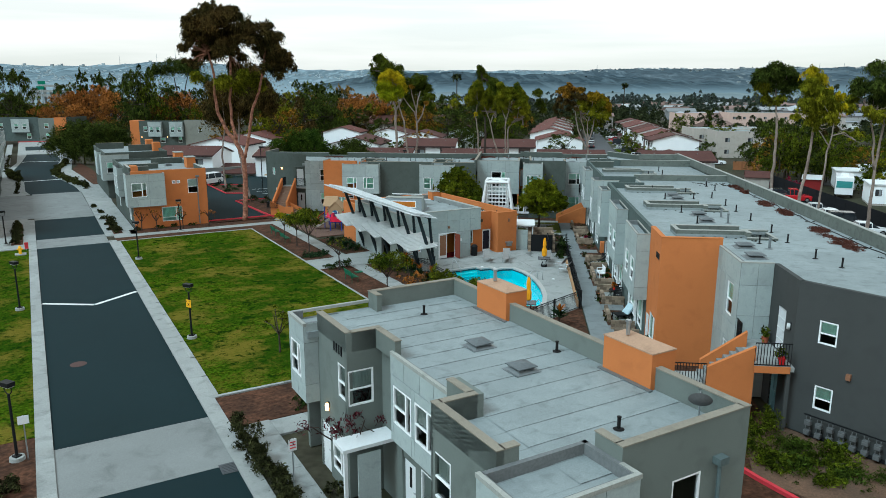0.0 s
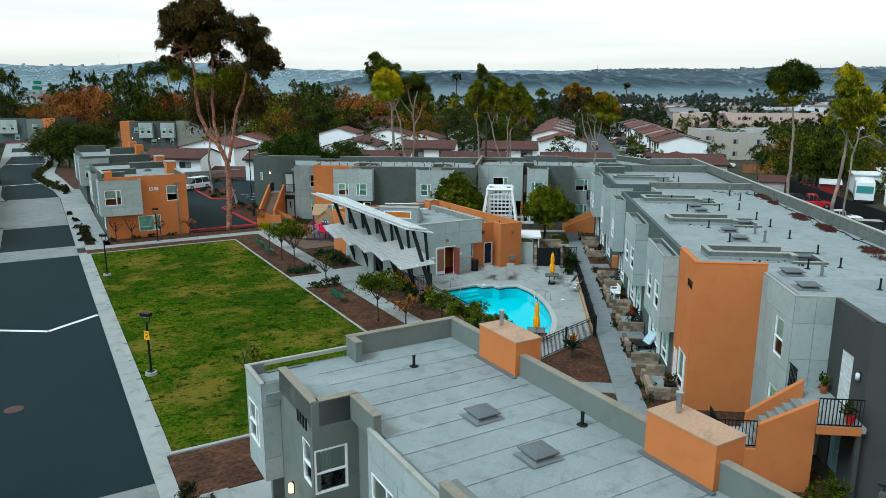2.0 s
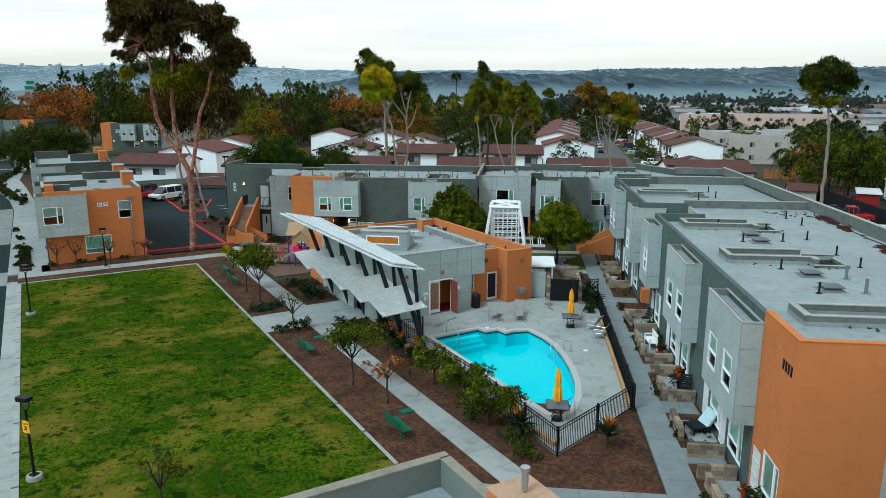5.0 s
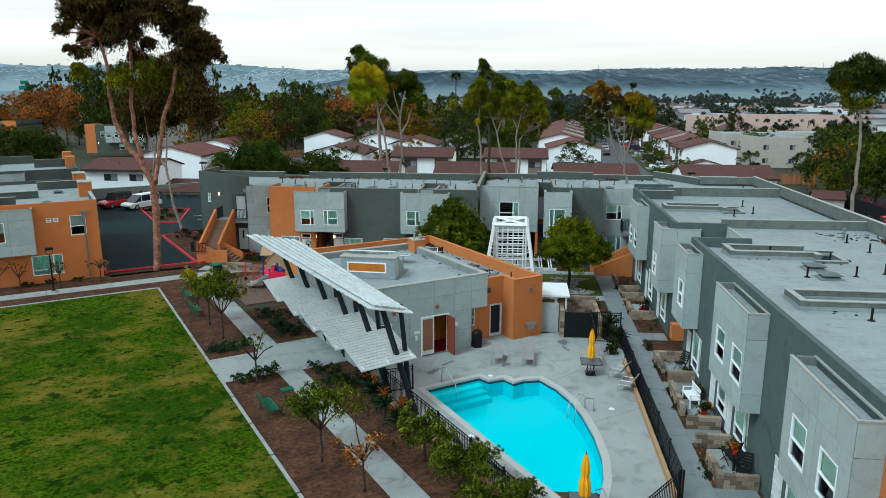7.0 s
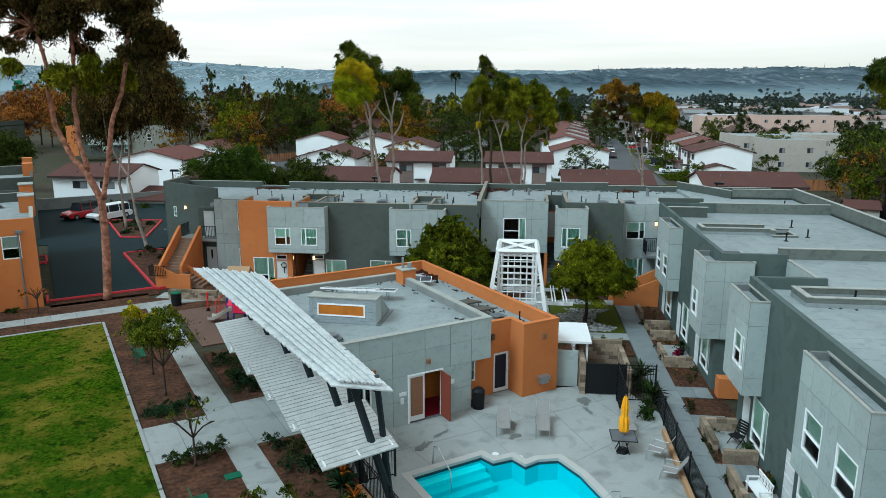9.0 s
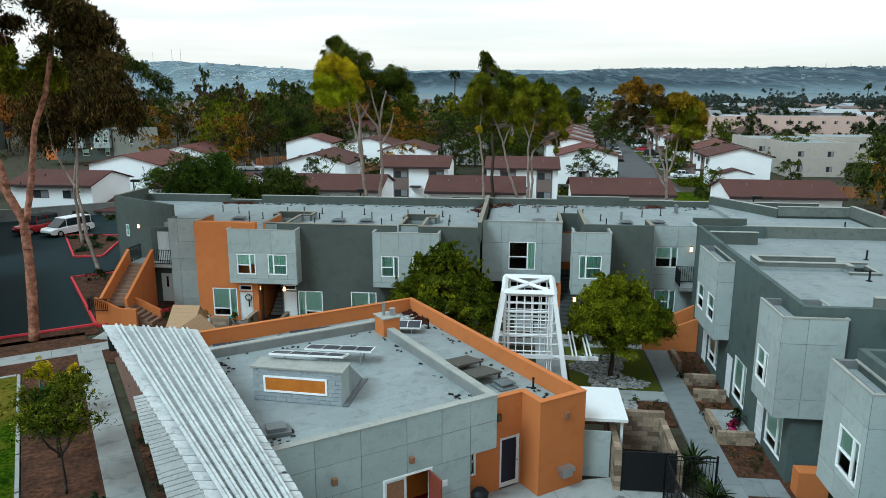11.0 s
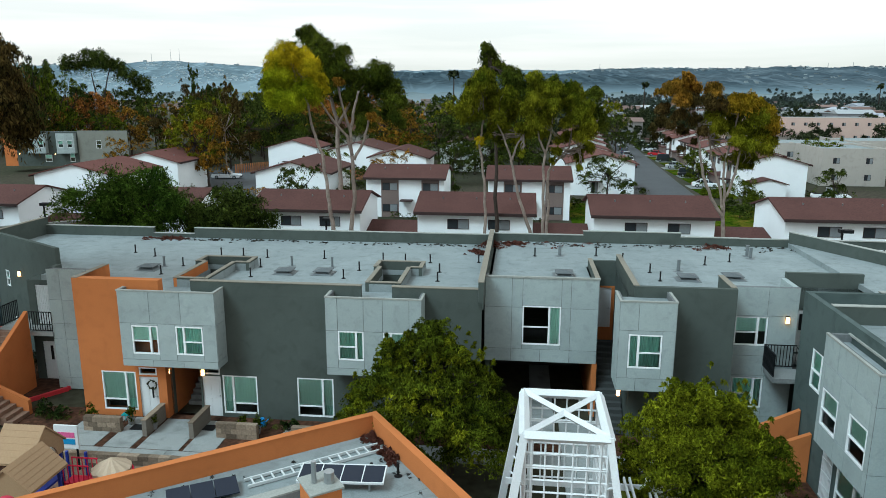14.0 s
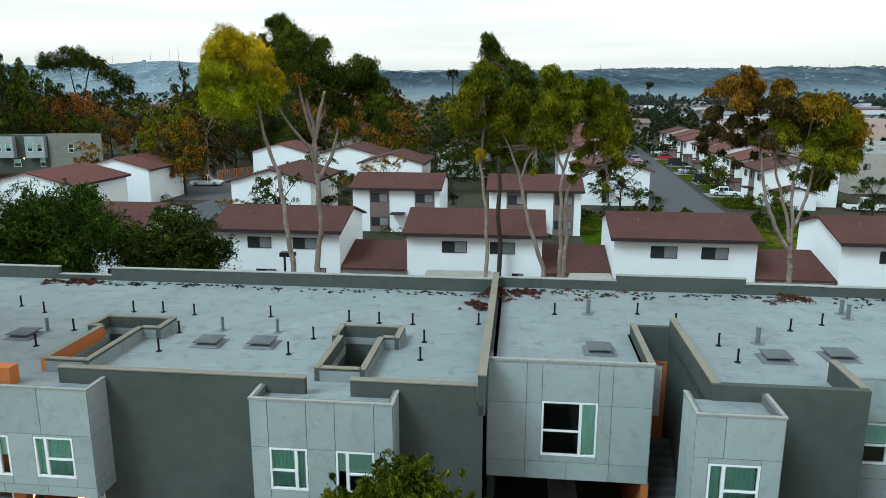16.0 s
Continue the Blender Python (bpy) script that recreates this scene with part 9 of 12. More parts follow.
# garden trees and bushes between the houses
g = random.Random(314)
spots = []
while len(spots) < 80:
    x, y = g.uniform(-75, 62), g.uniform(112, 262)
    street = 13 + (y - 130) * 0.115 < x < 29 + (y - 130) * 0.1 or -53 < x < -37 and y < 166 or x > 48 and y > 152 or x > 33 and y < 165
    if street or any(a - 3 < x < b + 3 and c - 4.5 < y < d + 3 for a, b, c, d in HOUSES):
        continue
    spots.append((x, y))
for x, y in spots:
    p = FB @ Vector((x, y, 0))
    far_tree(g.choice((0, 0, 4, 1, 5, 2)), p.x, p.y, g.uniform(4.5, 8.0) if y < 165 else g.uniform(7, 13))
bush = []
for a, b, c, d in HOUSES:
    for _ in range(7):
        x, y = g.choice(((g.uniform(a, b), c - g.uniform(0.8, 2.0)), (b + g.uniform(0.8, 2.0), g.uniform(c, d)), (a - g.uniform(0.8, 2.2), g.uniform(c, d))))
        if c > 100:
            bush.append((*(FB @ Vector((x, y, 0))).xy, HZ + 0.5, g.uniform(0.5, 1.1), g.uniform(0.45, 0.8)))
ob = new("garden_bushes", leaves("garden_bushes", bush, 16000, 0.17, L_OAK, 77, 0.1, shell=0.3))
tagged(ob, "dark green garden bushes against the white houses", "bushes", "", "stuff")

# far houses of the flat town, past counting: walls, and gabled or flat roofs
def town(seed, n, yr, xr, wall, roof, label):
    g = random.Random(seed)
    v, f, rv, rf = [], [], [], []
    for _ in range(n):
        y = yr[0] + (yr[1] - yr[0]) * g.random() ** 0.8
        x = y * g.uniform(*xr)
        w, d, h, rz = g.uniform(9, 20), g.uniform(8, 13), g.choice((3.0, 3.2, 5.6, 6.0)), g.choice((-6.2, -6.2, 83.8, 30)) + g.uniform(-4, 4)
        c, s_ = math.cos(radians(rz)), math.sin(radians(rz))
        at = lambda a, b, z: (x + c * a - s_ * b, y + s_ * a + c * b, z - 1.9)
        k = len(v)
        v += [at(a * w / 2, b * d / 2, z) for z in (0, h) for a, b in ((-1, -1), (1, -1), (1, 1), (-1, 1))]
        f += [tuple(k + i for i in q) for q in ((0, 1, 5, 4), (1, 2, 6, 5), (2, 3, 7, 6), (3, 0, 4, 7))]
        k, up = len(rv), (g.uniform(1.2, 2.2) if g.random() < 0.7 else 0.25)
        e = 0.5
        rv += [at(a * (w / 2 + e), b * (d / 2 + e), h) for a, b in ((-1, -1), (1, -1), (1, 1), (-1, 1))]
        if up > 1:
            rv += [at(-w / 2 - e, 0, h + up), at(w / 2 + e, 0, h + up)]
            rf += [tuple(k + i for i in q) for q in ((0, 1, 5, 4), (2, 3, 4, 5), (1, 2, 5), (3, 0, 4), (3, 2, 1, 0))]
        else:
            rv += [at(a * (w / 2 + e), b * (d / 2 + e), h + up) for a, b in ((-1, -1), (1, -1), (1, 1), (-1, 1))]
            rf += [tuple(k + i for i in q) for q in ((4, 5, 6, 7), (0, 1, 5, 4), (1, 2, 6, 5), (2, 3, 7, 6), (3, 0, 4, 7))]
    for nm, vv, ff, c, lab in (("far_houses", v, f, wall, label), ("far_roofs", rv, rf, roof, "roofs of the " + label)):
        me = bpy.data.meshes.new(nm)
        me.from_pydata(vv, [], ff)
        me.materials.append(mat("far " + nm, c, 0.9, 0.05, 0.1, 1, 0.05, 0.0, island=0.45))
        tagged(new(nm, me), lab, "houses", "", "stuff")


town(1, 120, (250, 900), (0.20, 0.75), (0.34, 0.315, 0.295), (0.16, 0.11, 0.095), "pale far houses with brown roofs")
town(2, 70, (280, 900), (0.20, 0.75), (0.24, 0.25, 0.26), (0.25, 0.265, 0.27), "grey far houses with pale roofs")
town(3, 60, (300, 900), (-0.5, 0.2), (0.36, 0.33, 0.30), (0.12, 0.09, 0.08), "far houses between the trees")
town(4, 36, (280, 620), (0.34, 0.75), (0.50, 0.51, 0.50), (0.28, 0.30, 0.33), "white far houses with grey roofs")

gf = random.Random(911)
# paler, bluer leaf colours stand in for haze on the two farther belts
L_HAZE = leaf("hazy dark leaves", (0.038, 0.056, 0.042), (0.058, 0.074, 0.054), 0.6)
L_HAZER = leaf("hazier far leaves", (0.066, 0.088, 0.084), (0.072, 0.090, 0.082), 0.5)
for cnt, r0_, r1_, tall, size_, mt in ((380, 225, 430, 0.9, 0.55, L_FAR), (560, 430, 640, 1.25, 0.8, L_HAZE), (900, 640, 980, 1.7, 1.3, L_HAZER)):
    belt = []
    for _ in range(cnt):
        az, rad = radians(gf.uniform(2, 38)), gf.uniform(r0_, r1_)
        if gf.random() < 0.5:
            az = radians(round(math.degrees(az) / 5) * 5 + gf.uniform(-0.9, 0.9))
        x, y = rad * math.sin(az), rad * math.cos(az)
        top = gf.uniform(5, 10) * tall + (5 if gf.random() < 0.12 else 0)
        for _ in range(9):
            f = gf.uniform(0.12, 0.74)
            r_ = top * gf.uniform(0.22, 0.36) * (1.25 - f * 0.5)
            belt.append((x + gf.uniform(-0.4, 0.4) * top, y + gf.uniform(-0.3, 0.3) * top, -1.9 + top * f, r_, r_ * gf.uniform(0.7, 1.0)))
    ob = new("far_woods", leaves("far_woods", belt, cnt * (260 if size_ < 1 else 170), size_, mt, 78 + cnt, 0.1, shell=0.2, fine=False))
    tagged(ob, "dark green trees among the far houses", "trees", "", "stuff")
# tall palms over the roofs of the town
for i, (px_, py_, h_) in enumerate(((113, 430, 22), (268, 470, 22), (285, 478, 21), (112, 560, 20), (5, 300, 25))):
    pm = thing("palm", "tall thin palm above the roofs of the town", "palm", pose(px_, py_, -2), "tall palms")
    part("trunk", rod(bmesh.new(), (0, 0, 0), (0.3, 0, h_ * 0.9), 0.35, 0.22, 6), BARKD, pm)
    part("crown", leaves("crown", [(0.3, 0, h_ * 0.92, 1.7, 1.2)], 260, 0.9, L_FAR, 900 + i, 0.4, shell=0.3), None, pm)

# ---- hills ----
nz = lambda a, s, k: noise.noise(Vector((a * s, k, 0.3)))
ease = lambda f: max(0.0, min(1.0, f)) ** 0.55
PROFILES = {
    "hill_east": (1650, 2600, lambda a: (103 + 6 * nz(a, 0.35, 1) + 4 * nz(a, 1.5, 2) + 3 * nz(a, 5.0, 3)) * ease((a - 3) / 9)),
    "hill_near": (1350, 2050, lambda a: (76 + 6 * nz(a, 0.4, 21) + 4 * nz(a, 1.7, 22) - 0.9 * max(0, a - 4) ** 1.25) * ease((a + 12) / 8)),
    "hill_far": (2700, 3900, lambda a: (140 + 9 * nz(a, 0.3, 5) + 5 * nz(a, 1.2, 6)) * ease((a + 24) / 12)),
    "hill_west": (2300, 3600, lambda a: (134 + 14 * nz(a, 0.16, 9) + 7 * nz(a, 0.8, 8) + 26 * math.exp(-((a + 19) / 5) ** 2) - 0.6 * max(0, -a - 30)) * ease((-a - 2) / 9)),
    "hill_front": (900, 1400, lambda a: 14 + 5 * nz(a, 0.5, 12)),
}


def hill_height(name, az, f):
    top = PROFILES[name][2](az)
    return -2 + (top + 2) * (f ** 1.3) * (0.88 + 0.30 * noise.noise(Vector((az * 0.75, f * 2.6, 3.7))) * (1 - f) + 0.06 * noise.noise(Vector((az * 3.1, f * 5, 9.1))) * (1 - f))


def ridge(name, az0, az1, material, label, n=300, rows=14):
    r0, r1, _ = PROFILES[name]
    bm = bmesh.new()
    grid = []
    for i in range(n + 1):
        az = az0 + (az1 - az0) * i / n
        grid.append([bm.verts.new(((r0 + (r1 - r0) * j / rows) * math.sin(radians(az)), (r0 + (r1 - r0) * j / rows) * math.cos(radians(az)), hill_height(name, az, j / rows))) for j in range(rows + 1)])
    for a, b in zip(grid, grid[1:]):
        for j in range(rows):
            bm.faces.new((a[j], b[j], b[j + 1], a[j + 1]))
    return solid(name, bm, material, label, "hills", kind="structure", smooth=True)


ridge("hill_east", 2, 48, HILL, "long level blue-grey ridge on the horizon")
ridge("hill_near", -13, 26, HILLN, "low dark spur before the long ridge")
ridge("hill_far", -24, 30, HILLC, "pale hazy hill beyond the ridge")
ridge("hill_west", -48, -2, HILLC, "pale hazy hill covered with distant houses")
# the low rise is coloured as misty flats, its haze part of the paint
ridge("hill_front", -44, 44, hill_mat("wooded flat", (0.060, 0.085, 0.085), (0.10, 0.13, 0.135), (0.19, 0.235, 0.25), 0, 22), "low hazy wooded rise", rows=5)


def hill_town(name, seed, n, az, f, w, h, colour, label, thick=None):
    """Small pale houses strewn over a far hillside, past counting."""
    g, bm = random.Random(seed), bmesh.new()
    r0, r1, _ = PROFILES[name]
    done = 0
    while done < n:
        a, q = g.uniform(*az), f[0] + (f[1] - f[0]) * g.random() ** (thick or 1.0)
        if noise.noise(Vector((a * 0.6, q * 4, seed))) < -0.05:
            continue
        rad, done = r0 + (r1 - r0) * q, done + 1
        x, y, z = rad * math.sin(radians(a)), rad * math.cos(radians(a)), hill_height(name, a, q)
        ww, hh = g.uniform(*w), g.uniform(*h)
        box(bm, x - ww / 2, x + ww / 2, y - 4, y + 4, z - 4, z + hh)
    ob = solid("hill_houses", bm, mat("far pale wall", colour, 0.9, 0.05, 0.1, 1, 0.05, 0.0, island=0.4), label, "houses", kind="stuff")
    return ob


# blue-grey wall tones with the haze of their hills painted in
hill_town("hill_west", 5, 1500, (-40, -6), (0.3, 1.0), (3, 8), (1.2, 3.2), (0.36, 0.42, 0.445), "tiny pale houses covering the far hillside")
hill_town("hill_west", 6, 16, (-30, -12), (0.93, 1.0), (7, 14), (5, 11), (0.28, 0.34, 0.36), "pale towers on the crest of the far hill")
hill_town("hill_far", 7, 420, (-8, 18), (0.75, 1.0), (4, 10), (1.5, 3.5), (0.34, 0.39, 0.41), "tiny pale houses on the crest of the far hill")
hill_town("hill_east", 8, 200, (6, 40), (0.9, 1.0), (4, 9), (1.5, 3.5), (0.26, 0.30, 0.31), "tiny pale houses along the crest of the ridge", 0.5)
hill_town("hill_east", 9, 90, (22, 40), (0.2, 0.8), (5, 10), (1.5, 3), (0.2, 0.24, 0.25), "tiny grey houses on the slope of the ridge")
for a, q, h_ in ((-21.5, 1.0, 42), (-20.2, 1.0, 52), (-19.6, 1.0, 60), (-24.0, 1.0, 40), (12.0, 1.0, 14), (27.5, 1.0, 14), (29.0, 1.0, 12)):
    nm = "hill_west" if a < 0 else "hill_east"
    rad = PROFILES[nm][1] - 4
    mast = solid("radio_mast", rod(bmesh.new(), (0, 0, -2), (0, 0, h_), 1.3, 0.5, 5), STEEL, "thin steel radio mast on a far hill crest", "mast", pose(rad * math.sin(radians(a)), rad * math.cos(radians(a)), hill_height(nm, a, 1.0)), "radio masts")
# dark trees along the crests, haze painted into their bluish leaf colour
for nm, seed, n, az, q0 in (("hill_east", 91, 320, (5, 44), 0.93), ("hill_near", 92, 60, (-8, 12), 0.9), ("hill_far", 93, 60, (-14, 16), 0.95)):
    g, cl = random.Random(seed), []
    for _ in range(n):
        a, q = g.uniform(*az), g.uniform(q0, 1.0)
        rad = PROFILES[nm][0] + (PROFILES[nm][1] - PROFILES[nm][0]) * q
        k = g.uniform(1.0, 2.4)
        cl.append((rad * math.sin(radians(a)), rad * math.cos(radians(a)), hill_height(nm, a, q) + k * 0.7, k * g.uniform(0.8, 1.8), k))
    tagged(new("crest_trees", leaves("crest_trees", cl, n * 40, 1.4, bpy.data.materials["hazy leaves"] if "hazy leaves" in bpy.data.materials else leaf("hazy leaves", (0.045, 0.065, 0.075), (0.06, 0.08, 0.085), 0.3), seed, 0.0, shell=0.2)), "dark scrub and trees along the far crest", "trees", "", "stuff")

# ---- roofs: pipes, vents, heaps of leaves ----
for x, y in ((-22.6, 62.5), (-21.1, 61.8), (-18.6, 59.9), (-18.9, 58.2), (-17.6, 62.3), (-16.4, 62.4), (-15.0, 62.2), (-14.4, 58.2), (-14.6, 60.1), (-11.9, 62.3), (-9.9, 58.4), (-9.5, 60.0), (-8.7, 62.1), (-7.5, 62.0), (-6.2, 62.0), (-5.5, 60.1), (-5.4, 58.4), (-3.7, 62.3)):
    pipe(x, y, RD, 0.42, 0.035)
for x, y in ((-19.5, 59.7), (-13.1, 60.5), (-11.0, 60.5)):
    pipe(x, y, RD, 0.5, 0.06, FLASH)
for x, y in ((-20.0, 59.1), (-13.0, 59.1), (-11.1, 59.2)):
    roof_vent(x, y, RD)
for x, y in ((-0.8, 63.1), (2.4, 63.5), (3.6, 62.3), (4.6, 60.2), (4.8, 58.7), (7.6, 62.1), (9.0, 62.9)):
    pipe(x, y, ED, 0.42, 0.035)
for x, y in ((0.5, 63.3), (6.0, 60.6), (10.3, 64.4), (10.3, 63.8)):
    pipe(x, y, ED, 0.55, 0.08, FLASH)
for x, y in ((0.5, 59.2), (6.1, 59.1), (8.2, 59.5)):
    roof_vent(x, y, ED)
for x, y in ((12.9, 32.4), (15.3, 31.2), (18.1, 36.0), (18.2, 33.6), (15.3, 28.4), (13.1, 28.1), (16.8, 29.0), (16.8, 25.2), (16.8, 22.6), (13.0, 21.9), (13.1, 17.8), (16.7, 19.1), (16.7, 15.2), (15.0, 11.9), (16.6, 12.3), (16.6, 8.5), (17.1, 6.7)):
    pipe(x, y, WD, 0.45, 0.045)
for x, y in ((16.5, 49.3), (16.3, 46.2), (18.9, 57.5), (14.7, 45.0)):
    pipe(x, y, WD - 0.15, 0.45, 0.045)
for x, y in ((15.2, 20.3), (15.0, 18.0), (15.1, 10.6), (18.3, 36.9)):
    pipe(x, y, WD, 0.6, 0.07, FLASH)
for x, y in ((14.0, 29.7), (14.0, 28.0), (13.9, 20.8), (13.8, 18.4), (13.9, 10.8), (13.7, 8.4)):
    roof_vent(x, y, WD)


def heap(x, y, z, r, seed, m=FB, flat=0.35, along=None):
    """A low drift of dry leaves against a parapet."""
    g = random.Random(seed)
    cl = [(x + g.uniform(-r, r), y + g.uniform(-flat, flat) * r, z + 0.02, r * g.uniform(0.35, 0.65), 0.13) for _ in range(9)]
    if along:
        cl = [(x + (q := g.uniform(-1, 1)) * 0.18 * r + g.uniform(-0.45, 0.45) * r * (1 - q * q), y + q * along, z + 0.03, r * g.uniform(0.28, 0.5), 0.16 * (1.15 - q * q)) for _ in range(26)]
    ob = new("leaf_heap", leaves("leaf_heap", cl, 5200 if along else 1400, 0.07, DRIFT, seed, 0.0, shell=0.0))
    ob.matrix_world = m
    tagged(ob, "heap of dry red-brown leaves on the roof", "leaf heap", "leaf heaps on the roofs", "stuff")


for i, (x, y, z, r) in enumerate(((-23.1, 66.2, RD, 0.6), (-22.0, 66.2, RD, 0.6), (-3.6, 64.2, RD, 0.5), (-2.3, 65.6, ED, 0.9), (1.0, 66.2, ED, 0.9), (8.6, 66.2, ED, 0.9), (20.6, 35.6, WD, 0.95), (20.3, 32.6, WD, 0.5), (19.9, 26.4, WD, 0.85), (20.0, 22.6, WD, 0.85), (19.7, 15.6, WD, 1.0), (19.6, 12.2, WD, 1.0))):
    heap(x, y, z, r * (1.5 if y > 60 else 1.0), 200 + i, along=None if y > 60 else 1.5 * r)
SILT = mat("dark roof silt", (0.050, 0.048, 0.040), 0.95, 0.3, 0.3, 20, 2, 0.6, 0.02, island=0.7)
for nm, x0, x1, y0, z, n in (("roof_silt", -23.0, -3.6, 66.45, RD, 9000), ("roof_silt", -2.9, 19.0, 66.45, ED, 9000)):
    g, cl = random.Random(int(x1)), []
    for _ in range(130):
        x = g.uniform(x0, x1)
        q = 0.5 + 0.5 * math.sin(x * 0.9) * math.sin(x * 0.37 + 1)
        cl.append((x, y0 - g.random() ** 2 * 1.3 * q, z + 0.012, g.uniform(0.12, 0.42), 0.012))
    ob = new(nm, leaves(nm, cl, n, 0.06, SILT, 7, 0.0, shell=0.0, fine=False))
    ob.matrix_world = FB
    tagged(ob, "dark silt and dead leaves along the roof parapet", "roof litter", "", "stuff")
g, cl = random.Random(5), []
for x, y, rx, ry, z, n in ((12.5, 30.7, 0.6, 0.5, 3.952, 26), (12.5, 37.4, 0.5, 0.7, 3.952, 26), (18.95, 30.5, 0.5, 0.5, 3.952, 24), (12.15, 34.0, 0.12, 4.0, 3.952, 40), (15.4, 33.0, 0.7, 0.6, 3.952, 14), (19.3, 35.0, 0.15, 3.2, 3.952, 30), (16, 38.5, 3.2, 0.15, 3.952, 26), (15.5, 29.95, 3.4, 0.15, 3.952, 24), (22.95, 36.0, 0.25, 5.5, 3.052, 50), (22.6, 33.6, 0.6, 0.5, 3.052, 16), (20.2, 36.0, 0.2, 4.0, 3.052, 30), (22.9, 30.6, 0.4, 0.5, 3.052, 20), (18, 42.5, 4.0, 0.25, 3.052, 40)):
    for _ in range(n):
        u, v = g.uniform(-1, 1), g.uniform(-1, 1)
        cl.append((x + u * abs(u) * rx, y + v * ry, z + 0.012, g.uniform(0.06, 0.24), 0.010))
ob = new("roof_silt", leaves("roof_silt", cl, 11000, 0.05, DIRT, 11, 0.0, shell=0.0, fine=False))
ob.matrix_world = FA
tagged(ob, "black dirt and leaf crumbs on the clubhouse roof", "roof litter", "", "stuff")
cb = bpy.data.curves.new("cable", "CURVE")
cb.dimensions, cb.bevel_depth, cb.bevel_resolution = "3D", 0.022, 1
sp = cb.splines.new("POLY")
sp.points.add(59)
for i in range(60):
    y = -1.5 + i * 0.66
    sp.points[i].co = (20.35 + 0.22 * noise.noise(Vector((y * 0.45, 2, 5))) + 0.08 * noise.noise(Vector((y * 1.7, 7, 1))), y, WD + 0.03, 1)
cb.materials.append(RUBBER)
ob = new("roof_cable", cb)
ob.matrix_world = FB
tagged(ob, "black cable lying along the roof parapet", "cable")
g, cl = random.Random(17), []
for a, b, c, d, e, f, k in TEES[:3]:
    for _ in range(26):
        cl.append((*g.choice(((g.uniform(a, b), d - 0.25 - g.random() ** 2 * 0.3), (c + 0.15 + g.random() ** 2 * 0.35, g.uniform(f, k)), (g.uniform(b, c), f - 0.15 - g.random() ** 2 * 0.3))), WD + 0.012, g.uniform(0.06, 0.2), 0.012))
for y in (36.8, 37.6, 38.4):
    cl += [(g.uniform(17.0, 20.5), y + g.uniform(-0.3, 0.3), WD + 0.012, g.uniform(0.1, 0.3), 0.012) for _ in range(14)]
for _ in range(70):
    cl.append((20.6 - g.random() ** 2 * 0.8, g.uniform(-2, 39), WD + 0.012, g.uniform(0.08, 0.3), 0.012))
ob = new("roof_silt", leaves("roof_silt", cl, 9000, 0.05, SILT, 9, 0.0, shell=0.0, fine=False))
ob.matrix_world = FB
tagged(ob, "dark silt and dead leaves round the roof wells", "roof litter", "", "stuff")
for i, (x, y, z, r) in enumerate(((-3.75, 64.8, RD, 0.55), (-2.6, 65.9, ED, 0.7), (-1.9, 66.0, ED, 0.6), (8.9, 66.3, ED, 0.8), (-22.6, 66.3, RD, 0.7))):
    heap(x, y, z + 0.03, r, 260 + i)
for i in range(5):
    heap(23.27 - 0.03 * i, 42.9 - i * 0.48, 3.08, 0.36 - 0.03 * i, 230 + i, FA, 1.0)

# ---- low block walls and patios before the row ----
def block_wall(x0, x1, y0, y1, h=0.6, m=FB, label="low wall of tan and brown stone blocks"):
    w = thing("garden_wall", label, "garden wall", m, "low block walls")
    long_x = x1 - x0 > y1 - y0
    L, t = (x1 - x0, y1 - y0) if long_x else (y1 - y0, x1 - x0)
    part("core", boxes((x0 + 0.015, x1 - 0.015, y0 + 0.015, y1 - 0.015, 0.0, h - 0.015)), MORTAR, w)
    n, rows = max(2, round(L / 0.42)), max(2, round(h / 0.2))
    for j in range(rows):
        cuts = [0.0] + [min(L, max(0, (i + (0.5 if j % 2 else 0.0)) * L / n)) for i in range(1 if not j % 2 else 0, n)] + [L]
        for a, b in zip(cuts, cuts[1:]):
            if b - a < 0.06:
                continue
            z0, z1 = j * h / rows + 0.006, (j + 1) * h / rows - 0.006
            r_ = (x0 + a + 0.006, x0 + b - 0.006, y0, y1) if long_x else (x0, x1, y0 + a + 0.006, y0 + b - 0.006)
            part("stone", boxes((*r_, z0, z1)), STONE, w)
    return w


for r_ in ((8.0, 8.22, 11.0, 13.4), (8.22, 9.4, 10.9, 11.12), (7.85, 9.3, 13.85, 14.07), (7.85, 9.3, 15.5, 15.72), (7.8, 8.02, 16.95, 18.9), (7.9, 8.12, 20.9, 22.7), (8.12, 9.4, 20.85, 21.07), (7.85, 9.25, 24.05, 24.27), (7.85, 9.3, 25.7, 25.92), (7.85, 8.07, 27.0, 29.8), (7.85, 8.07, 31.7, 34.0), (8.07, 9.4, 33.75, 33.97), (8.07, 9.4, 30.9, 31.12), (7.7, 9.2, 41.1, 41.32), (7.7, 7.92, 41.32, 43.4), (7.7, 9.2, 45.4, 45.62), (7.7, 9.2, 47.3, 47.52), (7.7, 7.92, 49.0, 51.0)):
    block_wall(*r_)
for y0, y1 in ((11.15, 13.8), (16.9, 18.9), (21.1, 23.9), (26.0, 28.8), (31.2, 33.7), (41.4, 44.5)):
    slab("patio", rect(8.25, 9.4, y0, y1), 0.06, 0.1, CONC, "small pale concrete patio at a front door", "patio", m=FB)
block_wall(-24.9, -21.3, 50.2, 50.45, 0.75)
block_wall(-21.3, -12.0, 50.25, 50.5, 0.6)
for r_ in ((-20.3, -18.6, 53.1, 53.35), (-14.3, -12.5, 53.1, 53.35), (-11.0, -9.0, 53.1, 53.35)):
    block_wall(*r_, 0.7)

